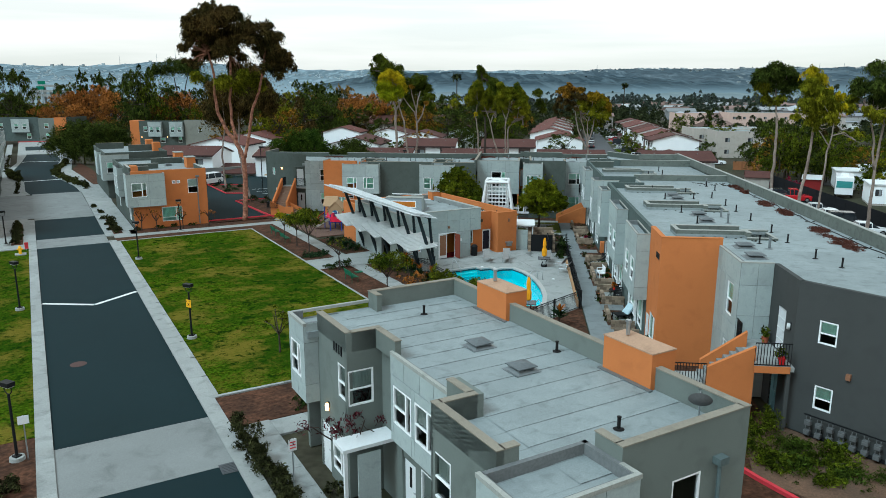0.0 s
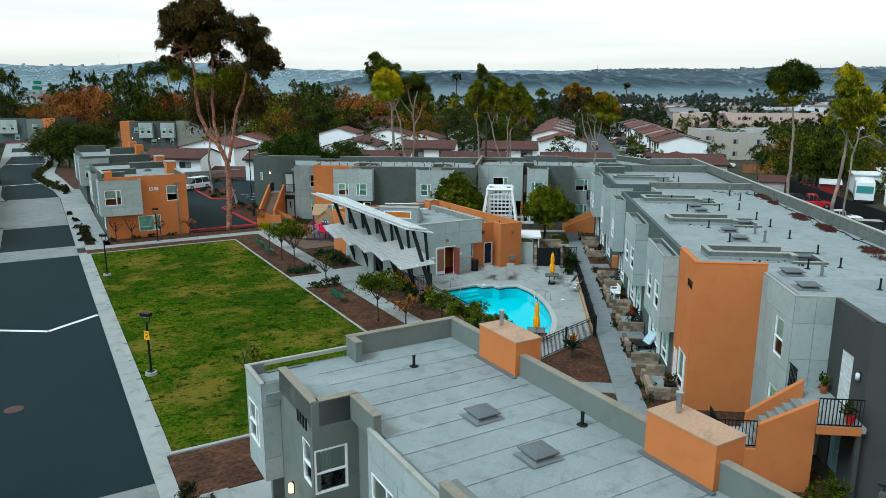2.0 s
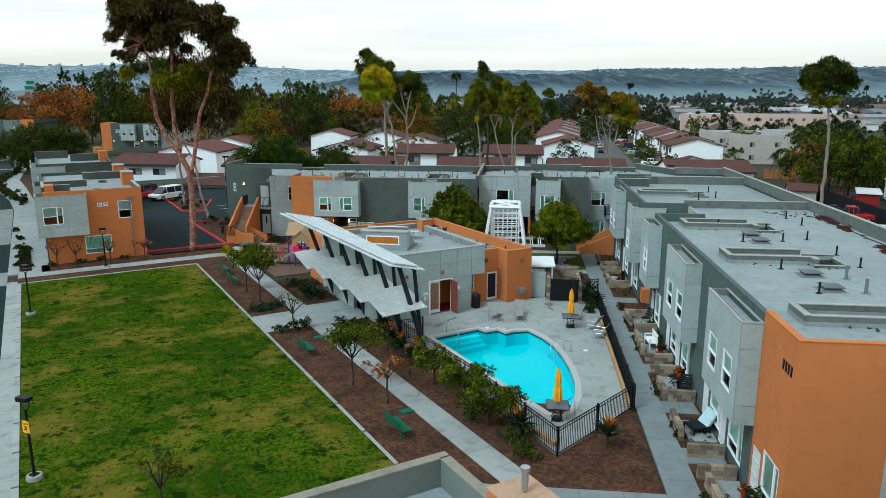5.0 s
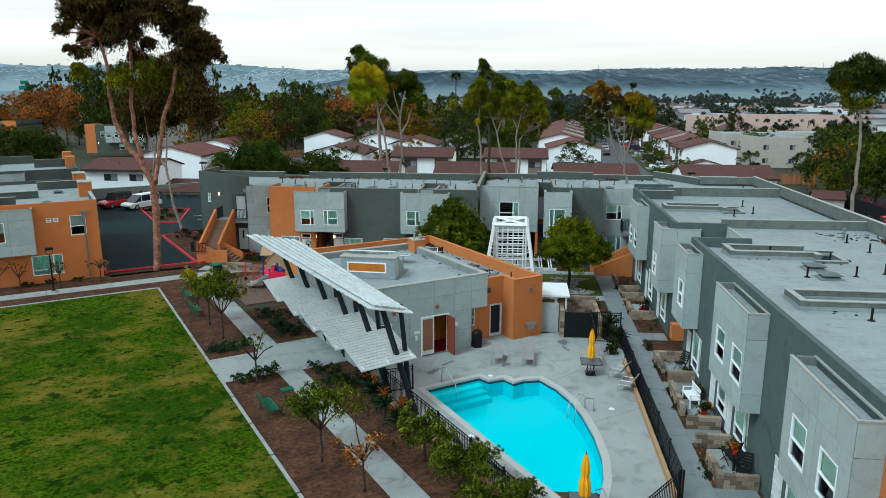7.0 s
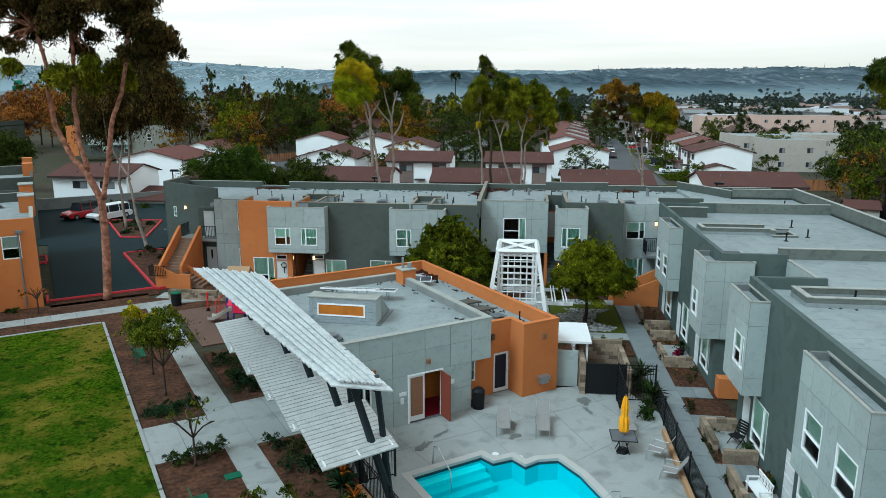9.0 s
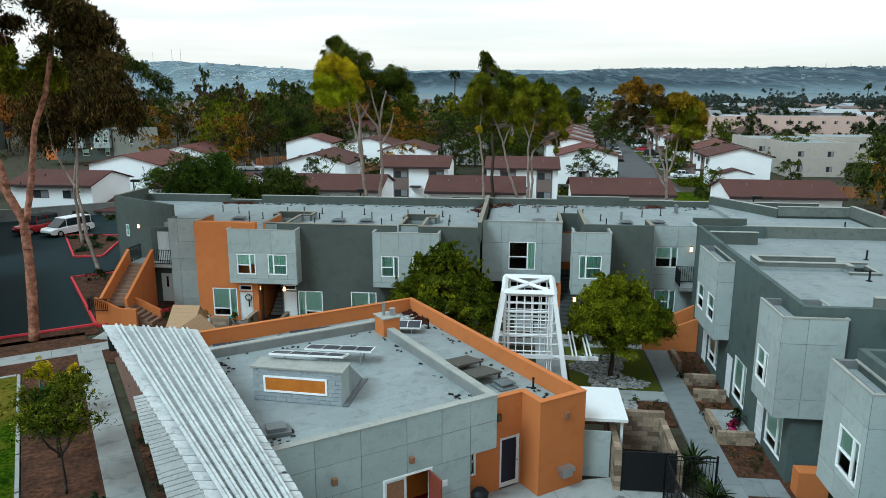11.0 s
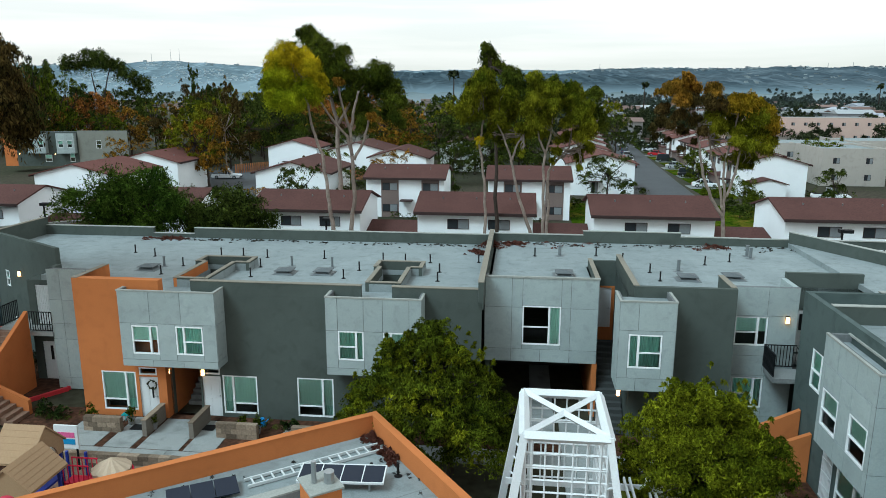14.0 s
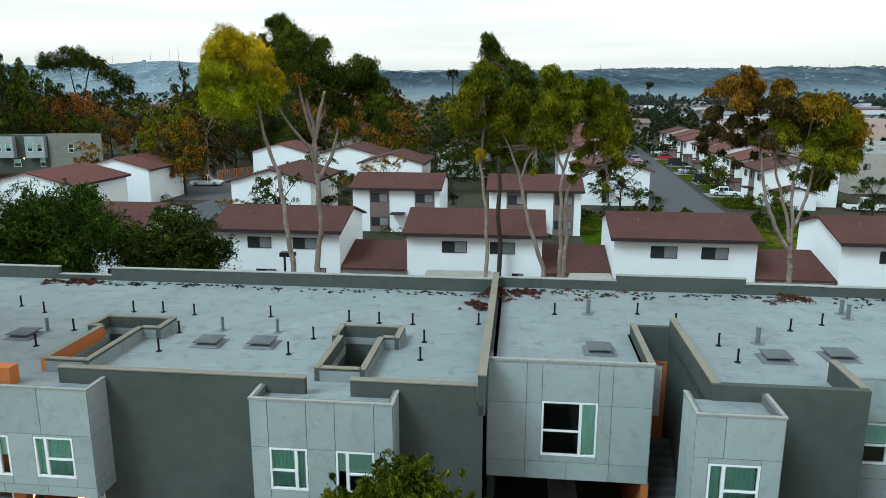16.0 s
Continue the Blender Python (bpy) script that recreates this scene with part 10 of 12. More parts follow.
# ---- seats and tables ----
PLASTIC = mat("white plastic", (0.75, 0.76, 0.76), 0.4, 0.03, 0.05)
SLING = mat("grey sling fabric", (0.26, 0.25, 0.24), 0.8, 0.1, 0.1)


def sling_chair(m, long=False, label="grey sling chair with a steel frame on the pool deck"):
    c = thing("pool_chair" if not long else "sun_lounger", label, "chair" if not long else "lounger", m, "poolside seats")
    w, d = 0.58, 1.25 if long else 0.5
    tb = lambda pts: limb(bmesh.new(), pts, 0.014, 0.014, 6)
    for s in (-1, 1):
        x = s * w / 2
        part("side_frame", tb([(x, -0.1, 0), (x, -0.05, 0.38), (x, d, 0.40), (x, d + 0.35, 0.98)]), STEEL, c)
        part("leg", tb([(x, d + 0.05, 0.40), (x, d + 0.2, 0)]), STEEL, c)
        part("armrest", tb([(x, 0.0, 0.38), (x, 0.02, 0.62), (x, d + 0.12, 0.62)]), STEEL, c)
    part("seat", boxes((-w / 2, w / 2, -0.05, d, 0.385, 0.405)), SLING, c)
    bk = part("backrest", boxes((-w / 2, w / 2, 0, 0.02, 0, 0.68)), SLING, c)
    bk.matrix_local = pose(0, d, 0.40, -31, 0, 0)
    hr = part("headrest", boxes((-w / 2, w / 2, -0.006, 0.026, 0.50, 0.66)), SLING, c)
    hr.matrix_local = pose(0, d, 0.40, -31, 0, 0)
    return c


for x, y, rz, lg in ((18.45, 26.4, -35, False), (19.8, 25.4, -37, True), (12.2, 19.3, 100, False), (12.3, 17.9, 100, False), (12.3, 16.4, 100, False)):
    sling_chair(FA @ pose(x, y, 0.05, 0, 0, rz), lg)
for x, y, rz in ((5.3, 31.2, 240), (5.5, 29.6, 250), (4.7, 32.6, 10)):
    sling_chair(FB @ pose(x, y, 0.05, 0, 0, rz))


def parasol_table(m):
    t = thing("patio_table", "grey patio table on a black pedestal", "table", m, "poolside tables")
    part("tabletop", boxes((-0.5, 0.5, -0.5, 0.5, 0.70, 0.73)), mat("smoked tabletop", (0.09, 0.10, 0.11), 0.25, 0.03, 0.1), t)
    part("rim", limb(bmesh.new(), [(-0.5, -0.5, 0.715), (0.5, -0.5, 0.715), (0.5, 0.5, 0.715), (-0.5, 0.5, 0.715), (-0.5, -0.5, 0.715)], 0.022, 0.022, 6), BLACK, t)
    for a in range(4):
        q = math.radians(45 + 90 * a)
        part("leg", limb(bmesh.new(), [(0.32 * math.cos(q), 0.32 * math.sin(q), 0.7), (0.2 * math.cos(q), 0.2 * math.sin(q), 0.35), (0.36 * math.cos(q), 0.36 * math.sin(q), 0.0)], 0.02, 0.02, 6), BLACK, t)
    part("base", rod(bmesh.new(), (0, 0, 0), (0, 0, 0.14), 0.26, 0.2, 16), BLACK, t)
    u = thing("parasol", "closed orange parasol through a patio table", "parasol", m, "closed parasols")
    part("pole", rod(bmesh.new(), (0, 0, 0.14), (0, 0, 2.55), 0.022), STEEL, u)
    bm = bmesh.new()
    rings = []
    prof_ = ((0.85, 0.07), (0.95, 0.17), (1.4, 0.17), (1.62, 0.11), (1.9, 0.13), (2.25, 0.09), (2.46, 0.03))
    for z, r in prof_:
        rings.append([bm.verts.new((r * (1 + 0.28 * (k % 2)) * math.cos(k * math.tau / 16), r * (1 + 0.28 * (k % 2)) * math.sin(k * math.tau / 16), z + 0.03 * (k % 2))) for k in range(16)])
    for a, b in zip(rings, rings[1:]):
        for k in range(16):
            bm.faces.new((a[k], a[(k + 1) % 16], b[(k + 1) % 16], b[k]))
    bm.faces.new(rings[-1])
    part("canopy", bm, CANVAS, u, "furled orange canvas")
    part("finial", rod(bmesh.new(), (0, 0, 2.46), (0, 0, 2.6), 0.03, 0.012), BLACK, u)


parasol_table(FB @ pose(4.2, 31.4, 0.05))
parasol_table(FB @ pose(2.75, 18.3, 0.05))


def grab_rail(pts, m, label="bent stainless steel handrail at the pool"):
    r_ = limb(bmesh.new(), pts, 0.024, 0.024, 8)
    solid("handrail", r_, STEEL, label, "handrail", m, "pool handrails", smooth=True)


grab_rail([(14.7, 25.9, 0.05), (14.7, 25.8, 0.85), (14.72, 25.5, 0.95), (14.75, 24.6, 0.35), (14.76, 24.5, -0.5)], FA)
for d in (0, 0.5):
    grab_rail([(19.0 + d * 0.2, 19.9 - d, 0.05), (18.95 + d * 0.2, 19.9 - d, 0.7), (18.6 + d * 0.1, 20.0 - d, 0.78), (18.15, 20.05 - d, 0.4), (18.1, 20.1 - d, -0.4)], FA)
    grab_rail([(13.5 + d, 13.0 + d * 0.1, 0.05), (13.5 + d, 13.05 + d * 0.1, 0.7), (13.6 + d, 13.4, 0.78), (13.75 + d, 13.9, 0.4), (13.8 + d, 14.0, -0.4)], FA)
for x, y in ((17.3, 25.3), (18.0, 24.6), (20.0, 19.2), (12.9, 20.2)):
    solid("deck_lid", rod(bmesh.new(), (0, 0, 0), (0, 0, 0.012), 0.14, 0.14, 14), WHITEP, "round white skimmer lid in the deck", "lid", FA @ pose(x, y, 0.051), "deck lids")

# white bench, dark chairs, planters and pots on the patios
wb = thing("garden_bench", "white plastic garden bench with a lattice back on a patio", "bench", FB @ pose(8.55, 28.3, 0.06, 0, 0, -85))
part("seat", boxes((-0.6, 0.6, -0.22, 0.25, 0.40, 0.44)), PLASTIC, wb)
for x in (-0.57, 0.52):
    for y in (-0.2, 0.2):
        part("leg", boxes((x, x + 0.06, y, y + 0.06, 0, 0.40)), PLASTIC, wb)
    part("armrest", boxes((x, x + 0.06, -0.2, 0.26, 0.62, 0.66)), PLASTIC, wb)
    part("arm_post", boxes((x, x + 0.06, -0.2, -0.14, 0.44, 0.62)), PLASTIC, wb)
lat = boxes((-0.6, 0.6, 0.24, 0.28, 0.86, 0.92), (-0.6, 0.6, 0.24, 0.28, 0.46, 0.50))
for i in range(9):
    a = -0.6 + i * 0.13
    rod(lat, (a, 0.26, 0.48), (a + 0.16, 0.26, 0.88), 0.014, 0.014, 5)
    rod(lat, (a + 0.16, 0.26, 0.48), (a, 0.26, 0.88), 0.014, 0.014, 5)
part("backrest", lat, PLASTIC, wb, "white lattice back")


def dark_chair(m, label="black wooden folding chair on a patio"):
    c = thing("patio_chair", label, "chair", m, "patio chairs")
    for i in range(5):
        part("seat_slat", boxes((-0.24, 0.24, -0.25 + i * 0.1, -0.17 + i * 0.1, 0.42, 0.44)), BLACK, c)
        bs = part("back_slat", boxes((-0.24, 0.24, 0.0, 0.02, 0.08 + i * 0.11, 0.16 + i * 0.11)), BLACK, c)
        bs.matrix_local = pose(0, 0.24, 0.42, -14, 0, 0)
    for x in (-0.25, 0.25):
        part("leg", limb(bmesh.new(), [(x, -0.25, 0), (x, 0.15, 0.42), (x, 0.40, 1.02)], 0.02, 0.02, 5), BLACK, c)
        part("leg", limb(bmesh.new(), [(x, 0.3, 0), (x, -0.22, 0.42)], 0.02, 0.02, 5), BLACK, c)


dark_chair(FB @ pose(9.0, 32.5, 0.06, 0, 0, -60))
dark_chair(FB @ pose(8.9, 22.9, 0.06, 0, 0, 200))
dark_chair(FB @ pose(9.0, 21.5, 0.06, 0, 0, -20))
pt = thing("patio_table", "small round dark table with a red pot on a patio", "table", FB @ pose(8.85, 22.2, 0.06))
part("tabletop", rod(bmesh.new(), (0, 0, 0.68), (0, 0, 0.71), 0.38, 0.38, 18), BLACK, pt)
part("leg", rod(bmesh.new(), (0, 0, 0.0), (0, 0, 0.68), 0.05, 0.03), BLACK, pt)
ln = thing("patio_lounge", "dark lounge chair draped with a pale blue cushion", "chair", FB @ pose(8.75, 17.9, 0.06, 0, 0, -70))
part("frame", boxes((-0.4, 0.4, -0.4, 0.45, 0.22, 0.30), (-0.4, -0.34, -0.4, -0.34, 0, 0.22), (0.34, 0.4, -0.4, -0.34, 0, 0.22), (-0.4, -0.34, 0.39, 0.45, 0, 0.22), (0.34, 0.4, 0.39, 0.45, 0, 0.22)), BLACK, ln)
cu = part("cushion", boxes((-0.36, 0.36, 0, 0.1, 0, 0.75)), mat("pale blue cloth", (0.42, 0.55, 0.60), 0.9, 0.15, 0.2, 6, 3, 0.3, 0.03), ln)
cu.matrix_local = pose(0, 0.28, 0.30, -38, 0, 0)


def pot_plant(x, y, m, r=0.16, h=0.3, material=None, leafm=None, tall=0.4, z=0.06):
    p = thing("potted_plant", "leafy plant in a round pot", "potted plant", m @ pose(x, y, z), "potted plants")
    bm = rod(bmesh.new(), (0, 0, 0), (0, 0, h), r * 0.7, r, 12)
    part("pot", bm, material or mat("terracotta", (0.36, 0.10, 0.05), 0.8), p)
    part("foliage", leaves("foliage", [(0, 0, h + tall * 0.5, r * 1.5, tall * 0.6)], 160, 0.10, leafm or L_SHRUB, int(x * 10 + y), 0.0, shell=0.1), None, p)


TERRA = mat("terracotta pot", (0.34, 0.09, 0.05), 0.8)
for x, y, r, mt, lf in ((9.1, 29.0, 0.16, TERRA, L_SHRUB), (9.2, 29.5, 0.14, TERRA, L_FLAME), (9.15, 27.3, 0.13, PLASTIC, L_FLAME), (8.9, 27.1, 0.16, REDPL, L_SHRUB), (9.2, 23.6, 0.15, BLACK, L_SHRUB), (9.15, 31.4, 0.15, BLACK, L_SHRUB), (8.85, 22.2, 0.12, REDPL, L_FLAME), (9.1, 11.6, 0.3, BLACK, L_AGAVE), (9.2, 12.6, 0.14, REDPL, L_FLAME), (9.0, 43.0, 0.2, BLACK, L_SHRUB), (8.6, 42.2, 0.14, mat("pink pot", (0.55, 0.06, 0.22), 0.5), L_MAG)):
    pot_plant(x, y, FB, r, r * 1.8, mt, lf, r * 2.2, 0.77 if (x, y) == (8.85, 22.2) else 0.06)
for x, y in ((-18.55, 53.9), (-17.35, 53.6), (-13.3, 53.6), (-12.7, 53.7), (-20.4, 53.9)):
    pot_plant(x, y, FB, 0.17, 0.3, mat("grey pot", (0.25, 0.25, 0.25), 0.7) if x < -17 else bpy.data.materials["grey pot"], L_SHADE, 0.5, 0.03)
for x, y in ((13.6, 5.6), (13.45, 2.95)):
    pot_plant(x, y, FB, 0.17, 0.32, TERRA if y > 4 else REDPL, L_SHADE, 0.5, 2.97)
part("box", boxes((9.5, 10.6, 37.3, 37.9, 0.0, 1.0)), ORANGE, ro)

# ---- pool fence ----
def fence_run(parent, a, b, h=1.3, step=0.125):
    a, b = Vector(a), Vector(b)
    L = (b - a).length
    d = (b - a) / L
    n = max(1, round(L / 2.4))
    for i in range(n + 1):
        p = a + d * (L * i / n)
        part("post", boxes((p.x - 0.035, p.x + 0.035, p.y - 0.035, p.y + 0.035, 0.0, h + 0.06)), BLACK, parent)
    for i in range(n):
        p, q = a + d * (L * i / n), a + d * (L * (i + 1) / n)
        k = max(2, int((q - p).length / step))
        w, u = (q - p).length / k, (q - p).normalized()
        v = Vector((-u.y, u.x, 0))
        cells = [(j * w + 0.010, (j + 1) * w - 0.010, lo, hi) for j in range(k) for lo, hi in ((0.165, h - 0.18), (h - 0.145, h - 0.04))]
        bm = holed((0, 0.12), ((q - p).length, h), cells, lambda a, dd, z: (*(p + u * a + v * (dd - 0.01)).xy, z), 0.02)
        part("fence_panel", bm, BLACK, parent)


pf = thing("pool_fence", "black steel picket fence round the pool", "fence", FA)
for a, b in (((11.7, 29.2), (11.62, 26.0)), ((11.62, 26.0), (13.0, 25.8)), ((11.62, 26.0), (11.5, 18.0)), ((11.5, 18.0), (10.95, 10.55)), ((10.95, 10.55), (16.7, 12.25))):
    fence_run(pf, (*a, 0), (*b, 0))
part("kerb_beam", boxes((11.30, 11.46, 11.2, 25.6, 0.0, 0.28)), mat("tan kerb timber", (0.40, 0.24, 0.13), 0.85), pf)
pg = thing("pool_fence", "black steel picket fence along the walk", "fence", FB)
fence_run(pg, (6.35, 19.7, 0), (6.35, 36.4, 0))
fence_run(pg, (6.35, 36.4, 0), (4.6, 36.4, 0), 1.9)
fence_run(pg, (4.6, 36.4, 0), (4.6, 33.6, 0), 1.9)
part("kerb_beam", boxes((6.1, 6.25, 19.9, 33.2, 0.0, 0.3)), bpy.data.materials["tan kerb timber"], pg)

# equipment enclosure and white canopy at the clubhouse corner
block_wall(2.9, 3.15, 37.0, 40.5, 1.7, FB, "tall enclosure wall of tan stone blocks")
block_wall(3.15, 5.3, 40.3, 40.55, 1.7, FB, "tall enclosure wall of tan stone blocks")
block_wall(5.1, 5.35, 37.0, 40.3, 1.4, FB, "tall enclosure wall of tan stone blocks")
gt = thing("enclosure_gate", "black solid steel gate of the equipment enclosure", "gate", FB)
part("gate_leaf", boxes((3.2, 5.05, 37.0, 37.06, 0.1, 1.65)), BLACK, gt)
for x in (3.15, 5.05):
    part("gate_post", boxes((x, x + 0.05, 36.98, 37.08, 0.05, 1.75)), BLACK, gt)
wc = thing("white_canopy", "flat white canopy on posts beside the clubhouse", "canopy", FB)
part("canopy_roof", boxes((1.6, 3.5, 38.2, 41.2, 2.2, 2.32)), WHITEP, wc)
for x, y in ((3.3, 38.4), (3.3, 41.0), (1.7, 41.0)):
    part("post", boxes((x - 0.05, x + 0.05, y - 0.05, y + 0.05, 0, 2.2)), WHITEP, wc)
part("side_screen", boxes((1.75, 2.85, 38.0, 38.06, 0.0, 1.9)), PANEL, wc)
wt = thing("waste_bin", "round black waste bin with a lid on the deck", "bin", FA @ pose(19.05, 29.3, 0.05))
part("body", rod(bmesh.new(), (0, 0, 0), (0, 0, 0.85), 0.28, 0.3, 16), BLACK, wt)
part("lid", rod(bmesh.new(), (0, 0, 0.85), (0, 0, 0.98), 0.31, 0.2, 16), BLACK, wt)
wt = thing("waste_bin", "round dark green waste bin beside the path", "bin", FB @ pose(-23.65, 48.9, 0.0))
part("body", rod(bmesh.new(), (0, 0, 0), (0, 0, 0.9), 0.33, 0.36, 16), BLACK, wt)
part("lid", rod(bmesh.new(), (0, 0, 0.9), (0, 0, 0.98), 0.37, 0.3, 16), GREENM, wt)

# ---- white trellis tower in the garden court ----
tw = thing("trellis_tower", "tall white timber trellis tower with splayed legs and an open top", "trellis", FB)
TB = ((-2.25, 42.9), (1.7, 42.9), (1.7, 47.6), (-2.25, 47.6))
TT = ((-1.4, 44.0), (0.85, 44.0), (0.85, 46.8), (-1.4, 46.8))
ht = 5.6
at_ = lambda i, z: Vector((TB[i][0] + (TT[i][0] - TB[i][0]) * z / ht, TB[i][1] + (TT[i][1] - TB[i][1]) * z / ht, z))
corner = lambda i, z: Vector((TT[i][0], TT[i][1], z))
for i in range(4):
    j = (i + 1) % 4
    part("splayed_leg", rod(bmesh.new(), at_(i, 0), at_(i, ht), 0.17, 0.13, 4), WHITEP, tw)
    part("top_beam", rod(bmesh.new(), corner(i, ht - 0.06), corner(j, ht - 0.06), 0.15, 0.15, 4), WHITEP, tw)
    along = (corner(j, 0) - corner(i, 0)).normalized()
    for d in (0.03, 0.21):
        for e, way in ((i, along), (j, -along)):
            part("post", rod(bmesh.new(), corner(e, 0) + way * d, corner(e, ht - 0.12) + way * d, 0.045, 0.045, 4), WHITEP, tw)
    for z in (2.75, 3.12, 3.5, 3.56, 3.9, 4.26, 4.62, 4.68, 5.05):
        part("rail", rod(bmesh.new(), corner(i, z), corner(j, z), 0.034, 0.034, 4), WHITEP, tw)
    for k in range(1, 5):
        f = 0.09 + 0.82 * k / 5
        part("slat", rod(bmesh.new(), corner(i, 2.6).lerp(corner(j, 2.6), f), corner(i, ht - 0.15).lerp(corner(j, ht - 0.15), f), 0.027, 0.027, 4), WHITEP, tw)
    for z in (2.5, 3.1, 3.6, 4.1):
        part("brace", rod(bmesh.new(), at_(i, z + 0.22), corner(i, z), 0.04, 0.04, 4), WHITEP, tw)
for i in (0, 1):
    part("top_cross", rod(bmesh.new(), corner(i, ht - 0.02), corner(i + 2, ht - 0.02), 0.11, 0.11, 4), WHITEP, tw)
pgl = thing("pergola", "low white pergola arms through the trellis tower", "pergola", FB)
for y in (43.92, 46.82):
    part("beam", boxes((-1.9, 2.95, y, y + 0.07, 2.42, 2.62)), WHITEP, pgl)
for x in (1.75, 1.92, 2.4, 2.57):
    part("rafter", boxes((x, x + 0.06, 43.7, 47.1, 2.622, 2.74)), WHITEP, pgl)
stn = np.random.default_rng(5)
gv, gf = [], []
for _ in range(2600):
    q = stn.random(2)
    u_ = stn.random()
    x, y = (2.1 + q[0] * 4.2, 46.45 + q[1] * 4.6) if u_ < 0.72 else (3.0 + q[0] * 1.9, 42.7 + q[1] * 2.3)
    if u_ < 0.72 and abs(x - 3.9 + 0.55 * math.sin(y * 1.7)) > 1.25 + 0.25 * math.sin(y * 3.1):
        continue
    r_ = 0.05 + 0.09 * stn.random()
    k = len(gv)
    a = stn.random() * 3
    for ca, sa, z in ((1, 0, 0.5), (0, 1, 0.45), (-1, 0, 0.5), (0, -1, 0.45)):
        gv.append((x + r_ * (ca * math.cos(a) - sa * math.sin(a)), y + 0.8 * r_ * (ca * math.sin(a) + sa * math.cos(a)), 0.04 + r_ * z * 0.6))
    gv += [(x, y, 0.04 + r_ * 0.85), (x, y, 0.02)]
    gf += [(k, k + 1, k + 4), (k + 1, k + 2, k + 4), (k + 2, k + 3, k + 4), (k + 3, k, k + 4), (k + 1, k, k + 5), (k + 2, k + 1, k + 5), (k + 3, k + 2, k + 5), (k, k + 3, k + 5)]
me = bpy.data.meshes.new("river_stones")
me.from_pydata(gv, [], gf)
me.materials.append(GRAVEL)
gr = tagged(new("river_stones", me), "grey river stones round the court tree", "gravel", "", "stuff")
gr.matrix_world = FB

# ---- lamp posts, signs, hydrant ----
def lamp_post(m, sign=False, h=3.3):
    t = thing("street_lamp", "black path lamp post with a hooded head" + (" and a yellow sign" if sign else ""), "street lamp", m, "path lamp posts")
    part("footing", rod(bmesh.new(), (0, 0, 0), (0, 0, 0.18), 0.30, 0.28, 16), CONC, t)
    part("base_plate", boxes((-0.13, 0.13, -0.13, 0.13, 0.18, 0.24)), BLACK, t)
    part("pole", rod(bmesh.new(), (0, 0, 0.24), (0, 0, h - 0.45), 0.06, 0.05, 10), BLACK, t)
    part("yoke", limb(bmesh.new(), [(-0.22, 0, h - 0.05), (-0.22, 0, h - 0.3), (-0.1, 0, h - 0.43), (0.1, 0, h - 0.43), (0.22, 0, h - 0.3), (0.22, 0, h - 0.05)], 0.02, 0.02, 6), BLACK, t)
    hd = part("hood", boxes((-0.26, 0.26, -0.16, 0.16, h - 0.1, h + 0.08)), BLACK, t)
    part("lens", boxes((-0.22, 0.22, -0.13, 0.13, h - 0.13, h - 0.1)), WHITEP, hd)
    if sign:
        s = part("sign_plate", boxes((-0.17, 0.17, -0.08, -0.06, 1.95, 2.42)), YELLOW, t)
        tx = bpy.data.curves.new("sign_text", "FONT")
        tx.body, tx.size, tx.align_x, tx.extrude = "SLOW", 0.12, "CENTER", 0.002
        tx.materials.append(BLACK)
        o = new("sign_text", tx)
        o.parent, o.matrix_local = s, pose(0, -0.083, 2.28, 90, 0, 0)
        part("pictogram", limb(bmesh.new(), [(-0.07, -0.085, 2.06), (0.0, -0.085, 2.14), (0.08, -0.085, 2.22)], 0.018, 0.018, 5), BLACK, s)
        part("pictogram", limb(bmesh.new(), [(0.06, -0.085, 2.05), (-0.02, -0.085, 2.16), (-0.06, -0.085, 2.22)], 0.014, 0.014, 5), BLACK, s)


lamp_post(pose(-16.0, 12.85, 0.03, 0, 0, -22), True)
lamp_post(pose(-27.7, 33.2, 0.03, 0, 0, -20))
lamp_post(pose(-18.05, -1.5, 0.0, 0, 0, -25))
lamp_post(pose(-29.5, 18.35, 0.03, 0, 0, -25))
lamp_post(FA @ pose(-1.8, 54.3, 0.0))
lamp_post(FA @ pose(-17.6, 55.0, 0.0))
for x, y, h in ((-30, 96, 5.5), (-22, 93, 5.5)):
    lamp_post(pose(x, y, lift((x, y))), False, h)
hy = thing("fire_hydrant", "yellow fire hydrant on a concrete pad", "fire hydrant", FA @ pose(-16.4, 49.7, 0.05))
part("pad", boxes((-0.45, 0.45, -0.45, 0.45, 0, 0.08)), CONC, hy)
part("barrel", rod(rod(bmesh.new(), (0, 0, 0.08), (0, 0, 0.62), 0.13, 0.12, 12), (0, 0, 0.62), (0, 0, 0.8), 0.16, 0.07, 12), YELLOW, hy)
part("nozzle", rod(bmesh.new(), (-0.26, 0, 0.5), (0.26, 0, 0.5), 0.07, 0.07, 10), YELLOW, hy)


def post_sign(m, w, h, z, material, label, bars=None):
    t = thing("road_sign", label, "sign", m, "small road signs")
    part("pole", rod(bmesh.new(), (0, 0, 0), (0, 0, z + h), 0.025), STEEL, t)
    s = part("sign_plate", boxes((-w / 2, w / 2, -0.05, -0.03, z, z + h)), material, t)
    if bars:
        for k in range(3):
            part("text_bar", boxes((-w * 0.35, w * 0.35, -0.056, -0.05, z + h * (0.2 + 0.25 * k), z + h * (0.3 + 0.25 * k))), bars, s)


post_sign(FA @ pose(-7.6, -0.4, 0), 0.3, 0.45, 1.9, WHITEP, "white and red parking sign on a post", REDP)
post_sign(FA @ pose(-16.0, 7.5, 0), 0.4, 0.35, 1.6, WHITEP, "white sign plate on a steel post")
